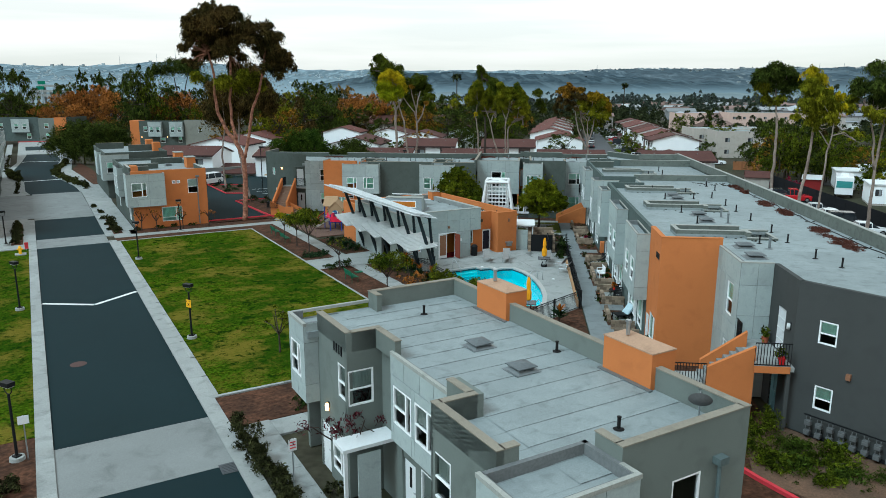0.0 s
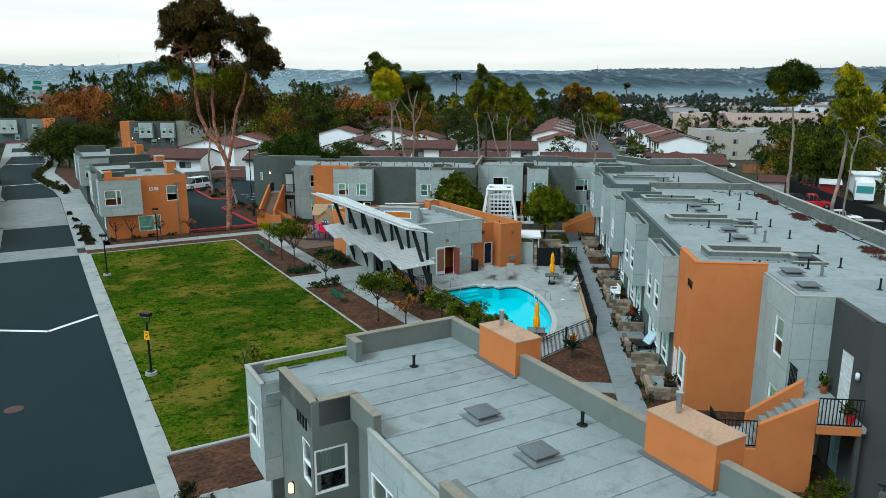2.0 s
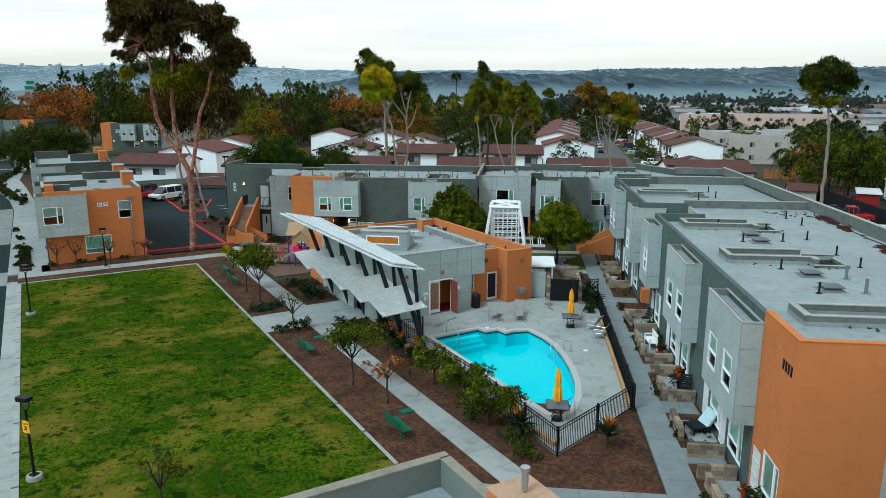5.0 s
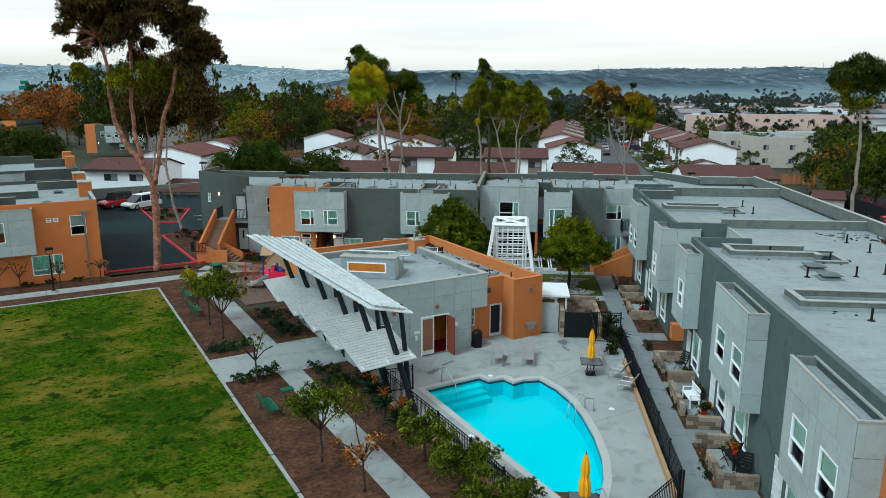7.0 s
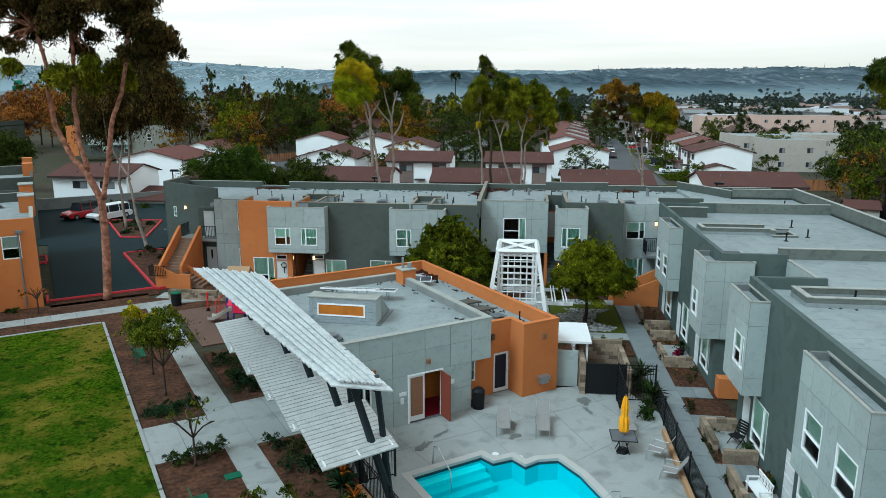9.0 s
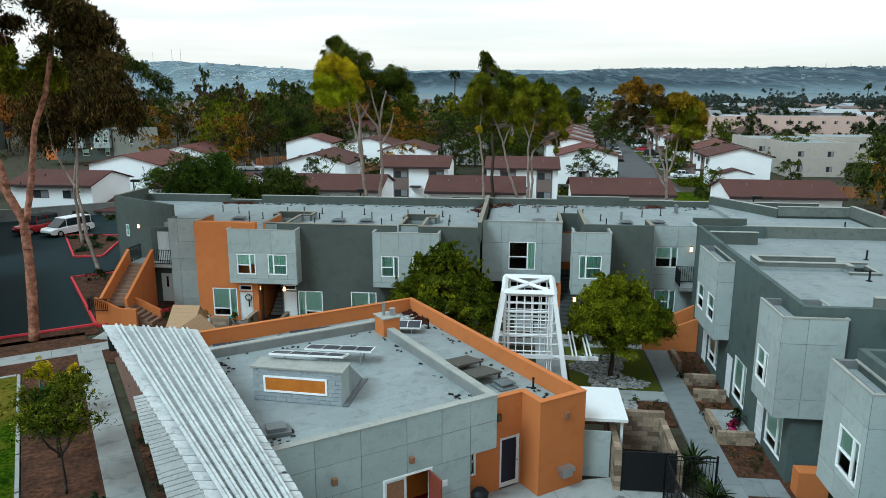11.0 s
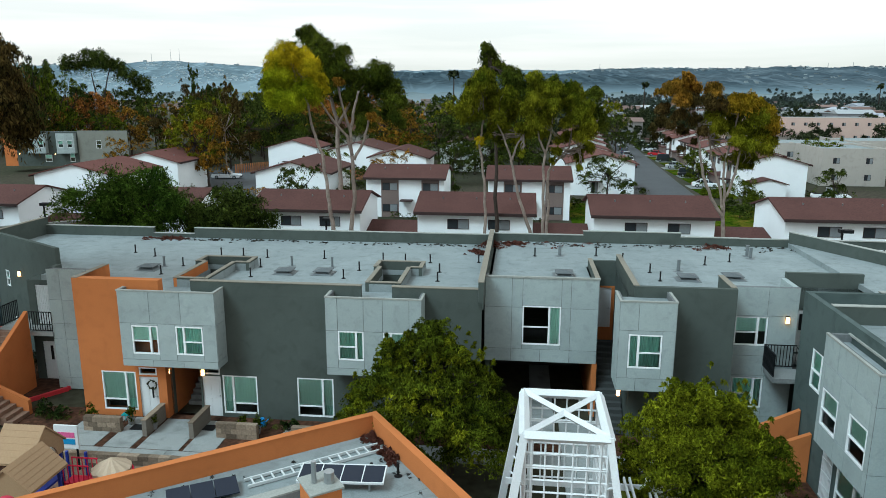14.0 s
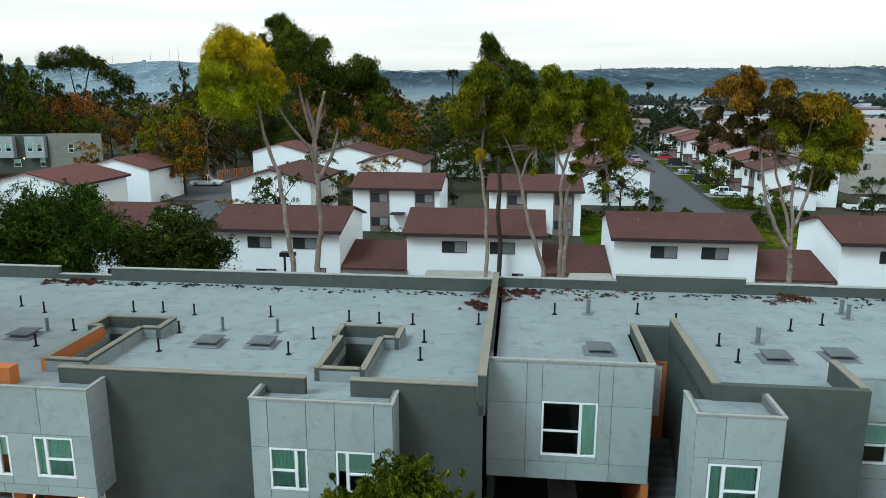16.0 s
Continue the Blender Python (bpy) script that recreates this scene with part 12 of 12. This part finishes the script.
def car(m, paint, label, kind="sedan", group="parked cars"):
    L, W = {"sedan": (4.6, 1.8), "van": (5.0, 1.95), "suv": (4.4, 1.85), "pickup": (5.4, 1.95)}[kind]
    H = {"sedan": 1.42, "van": 1.75, "suv": 1.8, "pickup": 1.8}[kind]
    belt = 0.95 if kind != "sedan" else 0.88
    c = thing("car", label, "car", m, group)
    def hull(rows):
        bm = bmesh.new()
        rings = []
        for y, z0, z1, w in rows:
            rings.append([bm.verts.new(p) for p in ((-w / 2, y, z0), (w / 2, y, z0), (w / 2, y, z1 - 0.06), (w / 2 - 0.06, y, z1), (-w / 2 + 0.06, y, z1), (-w / 2, y, z1 - 0.06))])
        for a, b in zip(rings, rings[1:]):
            for k in range(6):
                bm.faces.new((a[k], a[(k + 1) % 6], b[(k + 1) % 6], b[k]))
        bm.faces.new(rings[0][::-1]), bm.faces.new(rings[-1])
        bmesh.ops.recalc_face_normals(bm, faces=bm.faces)
        return bm
    part("body", hull(((-L / 2, 0.35, 0.72, W * 0.86), (-L / 2 + 0.25, 0.28, belt - 0.1, W * 0.97), (-L * 0.2, 0.25, belt, W), (L * 0.25, 0.25, belt, W), (L / 2 - 0.25, 0.28, belt - 0.05, W * 0.97), (L / 2, 0.38, 0.75, W * 0.88))), paint, c, smooth=False)
    y0, y1, y2, y3 = {"sedan": (-0.25, -0.08, 0.20, 0.36), "van": (-0.34, -0.14, 0.42, 0.49), "suv": (-0.2, -0.12, 0.44, 0.48), "pickup": (-0.2, -0.08, 0.10, 0.14)}[kind]
    rows = ((y0 * L, belt - 0.02, belt + 0.02, W * 0.9), (y1 * L, belt - 0.02, H - 0.05, W * 0.80), (y2 * L, belt - 0.02, H - 0.04, W * 0.80), (y3 * L, belt - 0.02, belt + 0.05, W * 0.88))
    cab = part("cabin", hull(rows), CARGLASS, c, "dark tinted windows")
    part("roof", boxes((-W * 0.39, W * 0.39, y1 * L - 0.02, y2 * L + 0.02, H - 0.05, H + 0.01)), paint if label.find("jeep") < 0 and label.find("off-road") < 0 else RUBBER, c)
    for f in (y1, (y1 + y2) / 2, y2):
        for s in (-1, 1):
            part("pillar", rod(bmesh.new(), (s * W * 0.455, f * L, belt), (s * W * 0.405, f * L, H - 0.02), 0.04, 0.04, 4), paint, cab)
    if kind == "pickup":
        part("bed", boxes((-W * 0.42, W * 0.42, L * 0.16, L * 0.47, belt, belt + 0.02)), RUBBER, c)
    for s in (-1, 1):
        for y in (-L * 0.31, L * 0.30):
            w_ = part("wheel", rod(bmesh.new(), (s * (W / 2 - 0.2), y, 0.33), (s * (W / 2 + 0.01), y, 0.33), 0.33, 0.33, 18), RUBBER, c)
            part("rim", rod(bmesh.new(), (s * (W / 2 + 0.005), y, 0.33), (s * (W / 2 + 0.025), y, 0.33), 0.2, 0.18, 14), STEEL, w_)
        part("headlight", boxes((s * W * 0.32 - 0.16, s * W * 0.32 + 0.16, -L / 2 - 0.01, -L / 2 + 0.05, 0.58, 0.70)), WHITEP, c)
        part("tail_light", boxes((s * W * 0.38 - 0.1, s * W * 0.38 + 0.1, L / 2 - 0.05, L / 2 + 0.01, 0.6, 0.74)), REDPL, c)
    part("bumper", boxes((-W * 0.42, W * 0.42, -L / 2 - 0.05, -L / 2 + 0.03, 0.32, 0.5)), RUBBER, c)


PW = mat("white car paint", (0.72, 0.74, 0.75), 0.25, 0.02, 0.03, spec=0.5)
PR = mat("red car paint", (0.42, 0.015, 0.02), 0.25, 0.02, 0.05, spec=0.5)
PK = mat("black car paint", (0.02, 0.022, 0.025), 0.2, 0.02, 0.05, spec=0.5)
PS = mat("silver car paint", (0.35, 0.37, 0.38), 0.3, 0.02, 0.05, spec=0.5)
PB = mat("blue car paint", (0.05, 0.09, 0.15), 0.25, 0.02, 0.05, spec=0.5)
car(pose(-41.9, 85.6, 0.012, 0, 0, -24), PR, "red off-road car parked beside the wall", "suv")
car(pose(-38.3, 84.9, 0.012, 0, 0, -26), PW, "white minivan parked in the car park", "van")
car(FA @ pose(-1.0, 90.5, 0.012, 0, 0, 30), PW, "white minivan parked in the car park", "van")
G0 = HZ - 0.0
for x, y, rz, p, lab, kd in ((15.2, 149, 95, PK, "black car parked by the street", "suv"), (-2.0, 107.3, 92, PK, "black car parked in the lane", "sedan"), (8.2, 106.0, 4, PK, "black car parked before the houses", "sedan"), (18.9, 104.0, 15, PW, "white pickup parked before the houses", "pickup"), (45.5, 139.5, 80, PW, "white pickup parked in a yard", "pickup"), (-12.5, 106.8, 88, PW, "white car parked in the lane", "sedan"), (-47, 121, 170, PB, "blue car parked in the lane", "sedan"), (-42, 148, 80, PS, "silver pickup parked by the trees", "pickup"), (-30, 165, 60, PW, "white car parked far down the lane", "sedan"), (-50, 113.5, 90, PK, "dark car parked in the lane", "suv")):
    car(FB @ pose(x, y, G0, 0, 0, rz), p, lab, kd)
for i in range(9):
    car(FB @ pose(30.2 + i * 0.75 * 15.5 / 15.5, 152.4 + i * 15.5, G0, 0, 0, 82 if i % 2 else 78), (PW, PK, PS, PK, PR)[i % 5], ("white", "black", "silver", "black", "red")[i % 5] + " car parked along the far street", "suv" if i % 2 else "sedan")
for i in range(6):
    car(FB @ pose(22.6 + i * 1.1, 185 + i * 12.0, G0, 0, 0, 175), (PK, PW, PS, PB)[i % 4], ("black", "white", "silver", "blue")[i % 4] + " car parked along the far street", "sedan")
for x, y, p, lab, kd in ((49.0, 73.0, PR, "red pickup parked behind the row", "pickup"), (46.8, 62.0, PS, "grey car parked behind the row", "sedan"), (46.2, 57.4, PW, "white car parked behind the row", "sedan"), (45.6, 53.0, PK, "dark car parked behind the row", "suv"), (45.2, 48.6, PW, "white car parked behind the row", "sedan"), (48.4, 76.0, PK, "dark car parked behind the row", "sedan")):
    car(pose(x, y, -0.75, 0, 0, 75), p, lab, kd)
slab("car_park_east", ((40, 20), (47, 20), (52, 88), (44, 92), (38, 60)), -0.75, 0.05, ASPH, "dark asphalt car park behind the row", "road", m=Matrix.Identity(4))
bf = thing("screen_fence", "long black screen fence behind the parked cars", "fence", Matrix.Identity(4))
for i in range(16):
    f0, f1 = i / 16, (i + 1) / 16
    a, b = Vector((47.6, 40)).lerp(Vector((52.9, 88.5)), f0), Vector((47.6, 40)).lerp(Vector((52.9, 88.5)), f1)
    p = part("screen_panel", boxes((0, (b - a).length - 0.04, 0, 0.05, -1.0, 1.2)), mat("black screen cloth", (0.012, 0.013, 0.015), 0.9) if i == 0 else bpy.data.materials["black screen cloth"], bf)
    p.matrix_local = pose(a.x, a.y, 0, 0, 0, math.degrees(math.atan2((b - a).y, (b - a).x)))
rv = thing("motorhome", "white motorhome with a green windscreen behind the fence", "motorhome", pose(60.6, 81.0, -1.05, 0, 0, -28))
part("body", boxes((-1.2, 1.2, -3.2, 3.5, 0.5, 3.0)), PW, rv)
part("roof", boxes((-1.15, 1.15, -2.8, 3.4, 3.0, 3.12), (-0.5, 0.5, 0, 1.2, 3.12, 3.4)), PW, rv)
part("windscreen", boxes((-1.05, 1.05, -3.24, -3.2, 1.5, 2.5)), mat("green screen glass", (0.06, 0.25, 0.24), 0.2), rv)
for s in (-1, 1):
    for y in (-2.2, 2.2):
        part("wheel", rod(bmesh.new(), (s * 0.9, y, 0.4), (s * 1.22, y, 0.4), 0.4, 0.4, 16), RUBBER, rv)
tr_ = thing("trailer", "red and white trailer with a flat roof behind the fence", "trailer", pose(57.0, 83.5, -1.05, 0, 0, -28))
part("body", boxes((-1.3, 1.3, -2.6, 2.6, 0.6, 2.4)), mat("dark red panel", (0.20, 0.02, 0.02), 0.5), tr_)
part("roof", boxes((-1.5, 1.5, -2.9, 2.9, 2.4, 2.6)), PW, tr_)
for s in (-1, 1):
    part("wheel", rod(bmesh.new(), (s * 1.0, 0, 0.35), (s * 1.25, 0, 0.35), 0.35, 0.35, 16), RUBBER, tr_)
for i, (x, y) in enumerate(((67.5, 77.5), (61.4, 72.8), (58.6, 62), (72, 80), (68, 68), (66, 90), (73, 95))):
    mh = thing("mobile_home", "low white mobile home with a flat roof behind the fence", "mobile home", pose(x, y, -1.05, 0, 0, -22), "mobile homes")
    part("wall", boxes((-1.9, 1.9, -2.8, 2.8, 0.3, 2.9)), WALLW, mh)
    part("roof", boxes((-2.1, 2.1, -3.0, 3.0, 2.9, 3.1)), WHITEP, mh)
    part("skirt", boxes((-1.85, 1.85, -2.75, 2.75, 0, 0.3)), BEIGE, mh)
    for a in (-1.2, 0.4):
        plain_window(mh, pose(a, -2.803, 1.4), 0.8, 0.9)
sd = thing("shed", "brown-roofed garden shed beside the black fence", "shed", pose(50.6, 88.8, -1.0, 0, 0, -20))
part("wall", gable_walls(bmesh.new(), -1.8, 1.8, -1.5, 1.5, 0, 2.0, 2.7), BEIGE, sd)
part("roof", gable_roof(bmesh.new(), -1.8, 1.8, -1.5, 1.5, 2.0, 2.72, 0.3, 0.1), ROOFB, sd)
for j, (x, y) in enumerate(((54.5, 90), (57, 89.0), (66.5, 83.5))):
    shrub(x, y, 1.8, 2.4, 700 + j, L_MAG, Matrix.Identity(4), "magenta bougainvillea bush behind the fence", 1500, 0.14, lift((x, y)))

# ---- small things before the white houses ----
for x, y, rz, w in ((-38, 87.5, 0, 5.0), (-6.5, 88.2, 8, 6.0), (3.2, 88.5, -5, 4.0)):
    st_ = thing("shade_sail", "tan shade sail over a back yard", "shade sail", FB @ pose(x, y, 0.6, 0, 6, rz), "shade sails")
    bm = bmesh.new()
    vs = [bm.verts.new(c) for c in ((-w / 2, -1.5, 0), (w / 2, -1.3, 0.2), (w / 2 - 0.6, 1.6, 0.5), (-w / 2 + 0.4, 1.4, 0.1), (0, 0, -0.1))]
    for a, b in ((0, 1), (1, 2), (2, 3), (3, 0)):
        bm.faces.new((vs[a], vs[b], vs[4]))
    bmesh.ops.solidify(bm, geom=bm.faces[:], thickness=0.02)
    part("cloth", bm, mat("tan cloth", (0.52, 0.36, 0.20), 0.9) if x < -30 else mat("pale cloth", (0.60, 0.57, 0.50), 0.9), st_)
    for px, py in ((-w / 2, -1.5), (w / 2, -1.3)):
        part("pole", rod(bmesh.new(), (px, py, 0.1), (px, py, -2.2), 0.04), STEEL, st_)
for x, y in ((-14.0, 70.3), (17.4, 70.0), (-36, 74)):
    lp = thing("street_lamp", "dark tall lamp post with a box head behind the building", "street lamp", FB @ pose(x, y, -1.2), "tall lamp posts")
    part("pole", rod(bmesh.new(), (0, 0, 0), (0, 0, 7.6), 0.08, 0.06), BLACK, lp)
    part("head", boxes((-0.2, 0.55, -0.2, 0.2, 7.55, 7.75)), BLACK, lp)
for x, y, r in ((6.5, 129, 1.2), (9.0, 130, 1.1), (12, 131, 1.3), (27.5, 127, 1.6), (30.5, 125, 2.2), (33, 128, 1.8), (26.8, 121, 1.8), (36, 118, 1.6), (20.0, 114, 1.3), (14, 114, 1.2), (-30, 116, 1.4)):
    shrub(x, y, r, r * 1.1, 720 + int(x), L_OAK, FB, "rounded dark garden bush by the street", int(700 * r), 0.14, HZ)
wf = thing("timber_fence", "orange-brown timber fence beside the houses", "fence", FB)
FENCEW = mat("cedar boards", (0.30, 0.13, 0.06), 0.85, 0.1, 0.15, objrand=0.15)
for i in range(14):
    part("board", boxes((46.6 + i * 0.42, 47.0 + i * 0.42, 128, 128.08, HZ, HZ + 1.8)), FENCEW, wf)
for i in range(14):
    part("board", boxes((-35.5 + i * 0.52, -35.0 + i * 0.52, 156, 156.08, HZ, HZ + 1.8)), FENCEW, wf)

# hedges along the road up to the far homes
g = random.Random(41)
L_CLIP = leaf("clipped olive hedge leaves", (0.022, 0.030, 0.010), (0.062, 0.066, 0.020), 0.7)
for path_ in (((-7.8, 97.4), (-9.2, 105), (-10.5, 113.3), (-11.3, 119), (-11.2, 123.8), (-9.9, 132.2), (-8.3, 144.4)), ((-16.9, 112), (-17.9, 118), (-18.4, 126))):
    cl = []
    for (ax, ay), (bx, by) in zip(path_, path_[1:]):
        k = int(math.hypot(bx - ax, by - ay) / 0.35)
        cl += [(ax + (bx - ax) * i / k + g.uniform(-0.25, 0.25), ay + (by - ay) * i / k, g.uniform(0.25, 0.5), 0.42, 0.34) for i in range(k)]
    ob = new("hedge", leaves("hedge", cl, 15000, 0.2, L_CLIP, 800, 0.0, shell=0.5, fine=False))
    ob.matrix_world = FA
    tagged(ob, "low clipped olive hedge along the curved kerb", "hedge", "hedges along the road")
for k, (x, y) in enumerate([(-7.65, 56.6 + i * 1.05) for i in range(9)] + [(-16.7, 55.2 + i * 1.1) for i in range(11)] + [(-16.9, 95 + i * 4.0) for i in range(8)] + [(-18.9, 128 + i * 5.0) for i in range(8)] + [(-7.9, 168 + i * 6.0) for i in range(6)]):
    shrub(x, y, 0.48, 0.7, 850 + k, L_HEDGE, FA, "clipped dark hedge bush beside the road", 420, 0.12)
for k, (x, y, r) in enumerate(((28.5, 140, 2.0), (30.2, 139.2, 1.9), (27.2, 141.2, 1.5), (16.5, 133.5, 1.2), (19.8, 133, 1.1), (14.2, 135, 1.2), (34, 137, 2.0), (33.0, 135, 1.6), (29.6, 152, 1.2), (30.2, 158, 1.3), (30.6, 166, 1.4), (31.4, 172, 1.2), (31.6, 183, 1.5), (12.0, 152, 1.4), (13.5, 158, 1.3), (15.5, 170, 1.5))):
    shrub(x, y, r, r * 1.1, 900 + k, L_SHADE, FB, "rounded clipped garden bush by the street", int(800 * r), 0.13, HZ)

# low weeds, litter and fallen leaves on the beds
g = random.Random(2024)
def litter(name, rects, m, n, r0, r1, h, count, size, material, label, cat):
    cl = []
    for _ in range(n):
        x0, x1, y0, y1 = g.choice(rects)
        r_ = g.uniform(r0, r1)
        cl.append((*(m @ Vector((g.uniform(x0, x1), g.uniform(y0, y1), 0))).xy, 0.05 + h * 0.4, r_, h * g.uniform(0.4, 1.0)))
    tagged(new(name, leaves(name, cl, count, size, material, n, 0.05, shell=0.1)), label, cat, "", "stuff")


row_beds = [(7.85, 9.2, a, b) for a, b in ((4.2, 8.0), (9.6, 14.6), (16.4, 19.3), (20.9, 24.2), (25.8, 29.4), (31.0, 33.8), (38.6, 42.8), (44.4, 47.3), (48.9, 53.6))]
litter("bed_plants", row_beds, FB, 150, 0.08, 0.28, 0.22, 5200, 0.05, L_SHRUB, "small low plants strewn over the beds", "plants")
litter("bed_plants", [(-23, 8.5, 53.6, 55.0), (-9, 0, 47, 50), (2.2, 6.2, 42.8, 45.0)], FB, 90, 0.1, 0.35, 0.3, 4200, 0.06, L_OAK, "small low plants strewn over the beds", "plants")
litter("fallen_leaves", row_beds + [(4.0, 12.0, -2.0, 9.5)], FB, 260, 0.15, 0.7, 0.015, 5200, 0.045, L_AUT, "dry fallen leaves on the bare earth", "leaves")
litter("fallen_leaves", [(5.2, 7.8, 9, 51), (9.2, 11.0, 10, 30), (-8.0, 3.5, 6.4, 9.6), (2.4, 9.0, 57.1, 58.5), (9.7, 17.3, 44.5, 51.8)], FA, 260, 0.15, 0.7, 0.015, 5200, 0.045, DRIFT, "dry fallen leaves on the mulch", "leaves")
litter("bed_plants", [(9.4, 11.3, 10.5, 31.0), (9.6, 11.7, 36, 42.5), (5.4, 7.6, 35.5, 37)], FA, 120, 0.12, 0.4, 0.4, 6500, 0.07, L_AGAVE, "grassy low plants in the beds", "plants")
litter("bank_plants", [(12.6, 14.6, -1.6, 2.0), (14.6, 17.0, -4.0, -0.5)], FB, 60, 0.2, 0.6, 0.4, 6000, 0.06, L_SHRUBY, "low green and yellow ground cover on the bank", "plants")

for j, (x, y, r) in enumerate(((10.6, 25.2, 0.75), (10.66, 22.15, 0.8), (11.1, 27.3, 0.8), (10.4, 23.6, 0.6))):
    rosette(x, y, r, 60, 950 + j, FA, True, h=1.15)

yf = thing("timber_fence", "orange-brown timber fence at the back of the yard", "fence", FB)
for i in range(22):
    f = i / 22
    x, y = -58.3 + 6.3 * f, 163.0 + 9.0 * f
    part("board", boxes((x, x + 0.27, y, y + 0.03, HZ, HZ + 1.8)), ORANGE if i == -1 else mat("weathered orange timber", (0.33, 0.14, 0.06), 0.85, objrand=0.15) if i == 0 else bpy.data.materials["weathered orange timber"], yf)
car(FB @ pose(-56.5, 154.5, G0, 0, 0, 95), PW, "white pickup parked in the yard", "pickup")

# ---- small things at the doors of the rear row ----
wr = thing("door_wreath", "dark wreath hanging on a white door", "wreath", FB @ pose(-17.84, 54.68, 1.62))
bm = bmesh.new()
gw = random.Random(12)
for i in range(60):
    a = 2 * math.pi * i / 60
    c = Vector((0.2 * math.cos(a), -0.03, 0.2 * math.sin(a)))
    d = Vector((gw.uniform(-1, 1), gw.uniform(-0.8, 0.1), gw.uniform(-1, 1))).normalized() * 0.1
    rod(bm, c, c + d, 0.02, 0.006, 5)
part("ring", bm, L_HEDGE, wr)
part("ribbon", boxes((-0.035, 0.035, -0.05, -0.02, -0.62, -0.1)), BLACK, wr)
TURQ = mat("turquoise plastic", (0.02, 0.33, 0.36), 0.5)
stl = thing("stool", "small turquoise plastic stool by a front door", "stool", FB @ pose(-18.75, 53.95, 0.06))
part("seat", boxes((-0.2, 0.2, -0.17, 0.17, 0.42, 0.46)), TURQ, stl)
for x in (-0.17, 0.17):
    for y in (-0.14, 0.14):
        part("leg", rod(bmesh.new(), (x * 1.15, y * 1.15, 0), (x, y, 0.42), 0.018), TURQ, stl)
for x, y in ((-17.95, 53.6), (-15.1, 53.9)):
    solid("door_mat", boxes((-0.42, 0.42, -0.25, 0.25, 0, 0.02)), RUBBER, "black door mat on the concrete walk", "door mat", FB @ pose(x, y, 0.06))
bl = thing("watering_can", "blue plastic can beside a potted plant", "can", FB @ pose(-12.75, 54.4, 0.06))
part("body", rod(bmesh.new(), (0, 0, 0), (0, 0, 0.32), 0.16, 0.12, 14), mat("sky-blue plastic", (0.03, 0.25, 0.55), 0.45), bl)
part("spout", rod(bmesh.new(), (0.12, 0, 0.1), (0.32, 0, 0.32), 0.03, 0.02, 8), bpy.data.materials["sky-blue plastic"], bl)
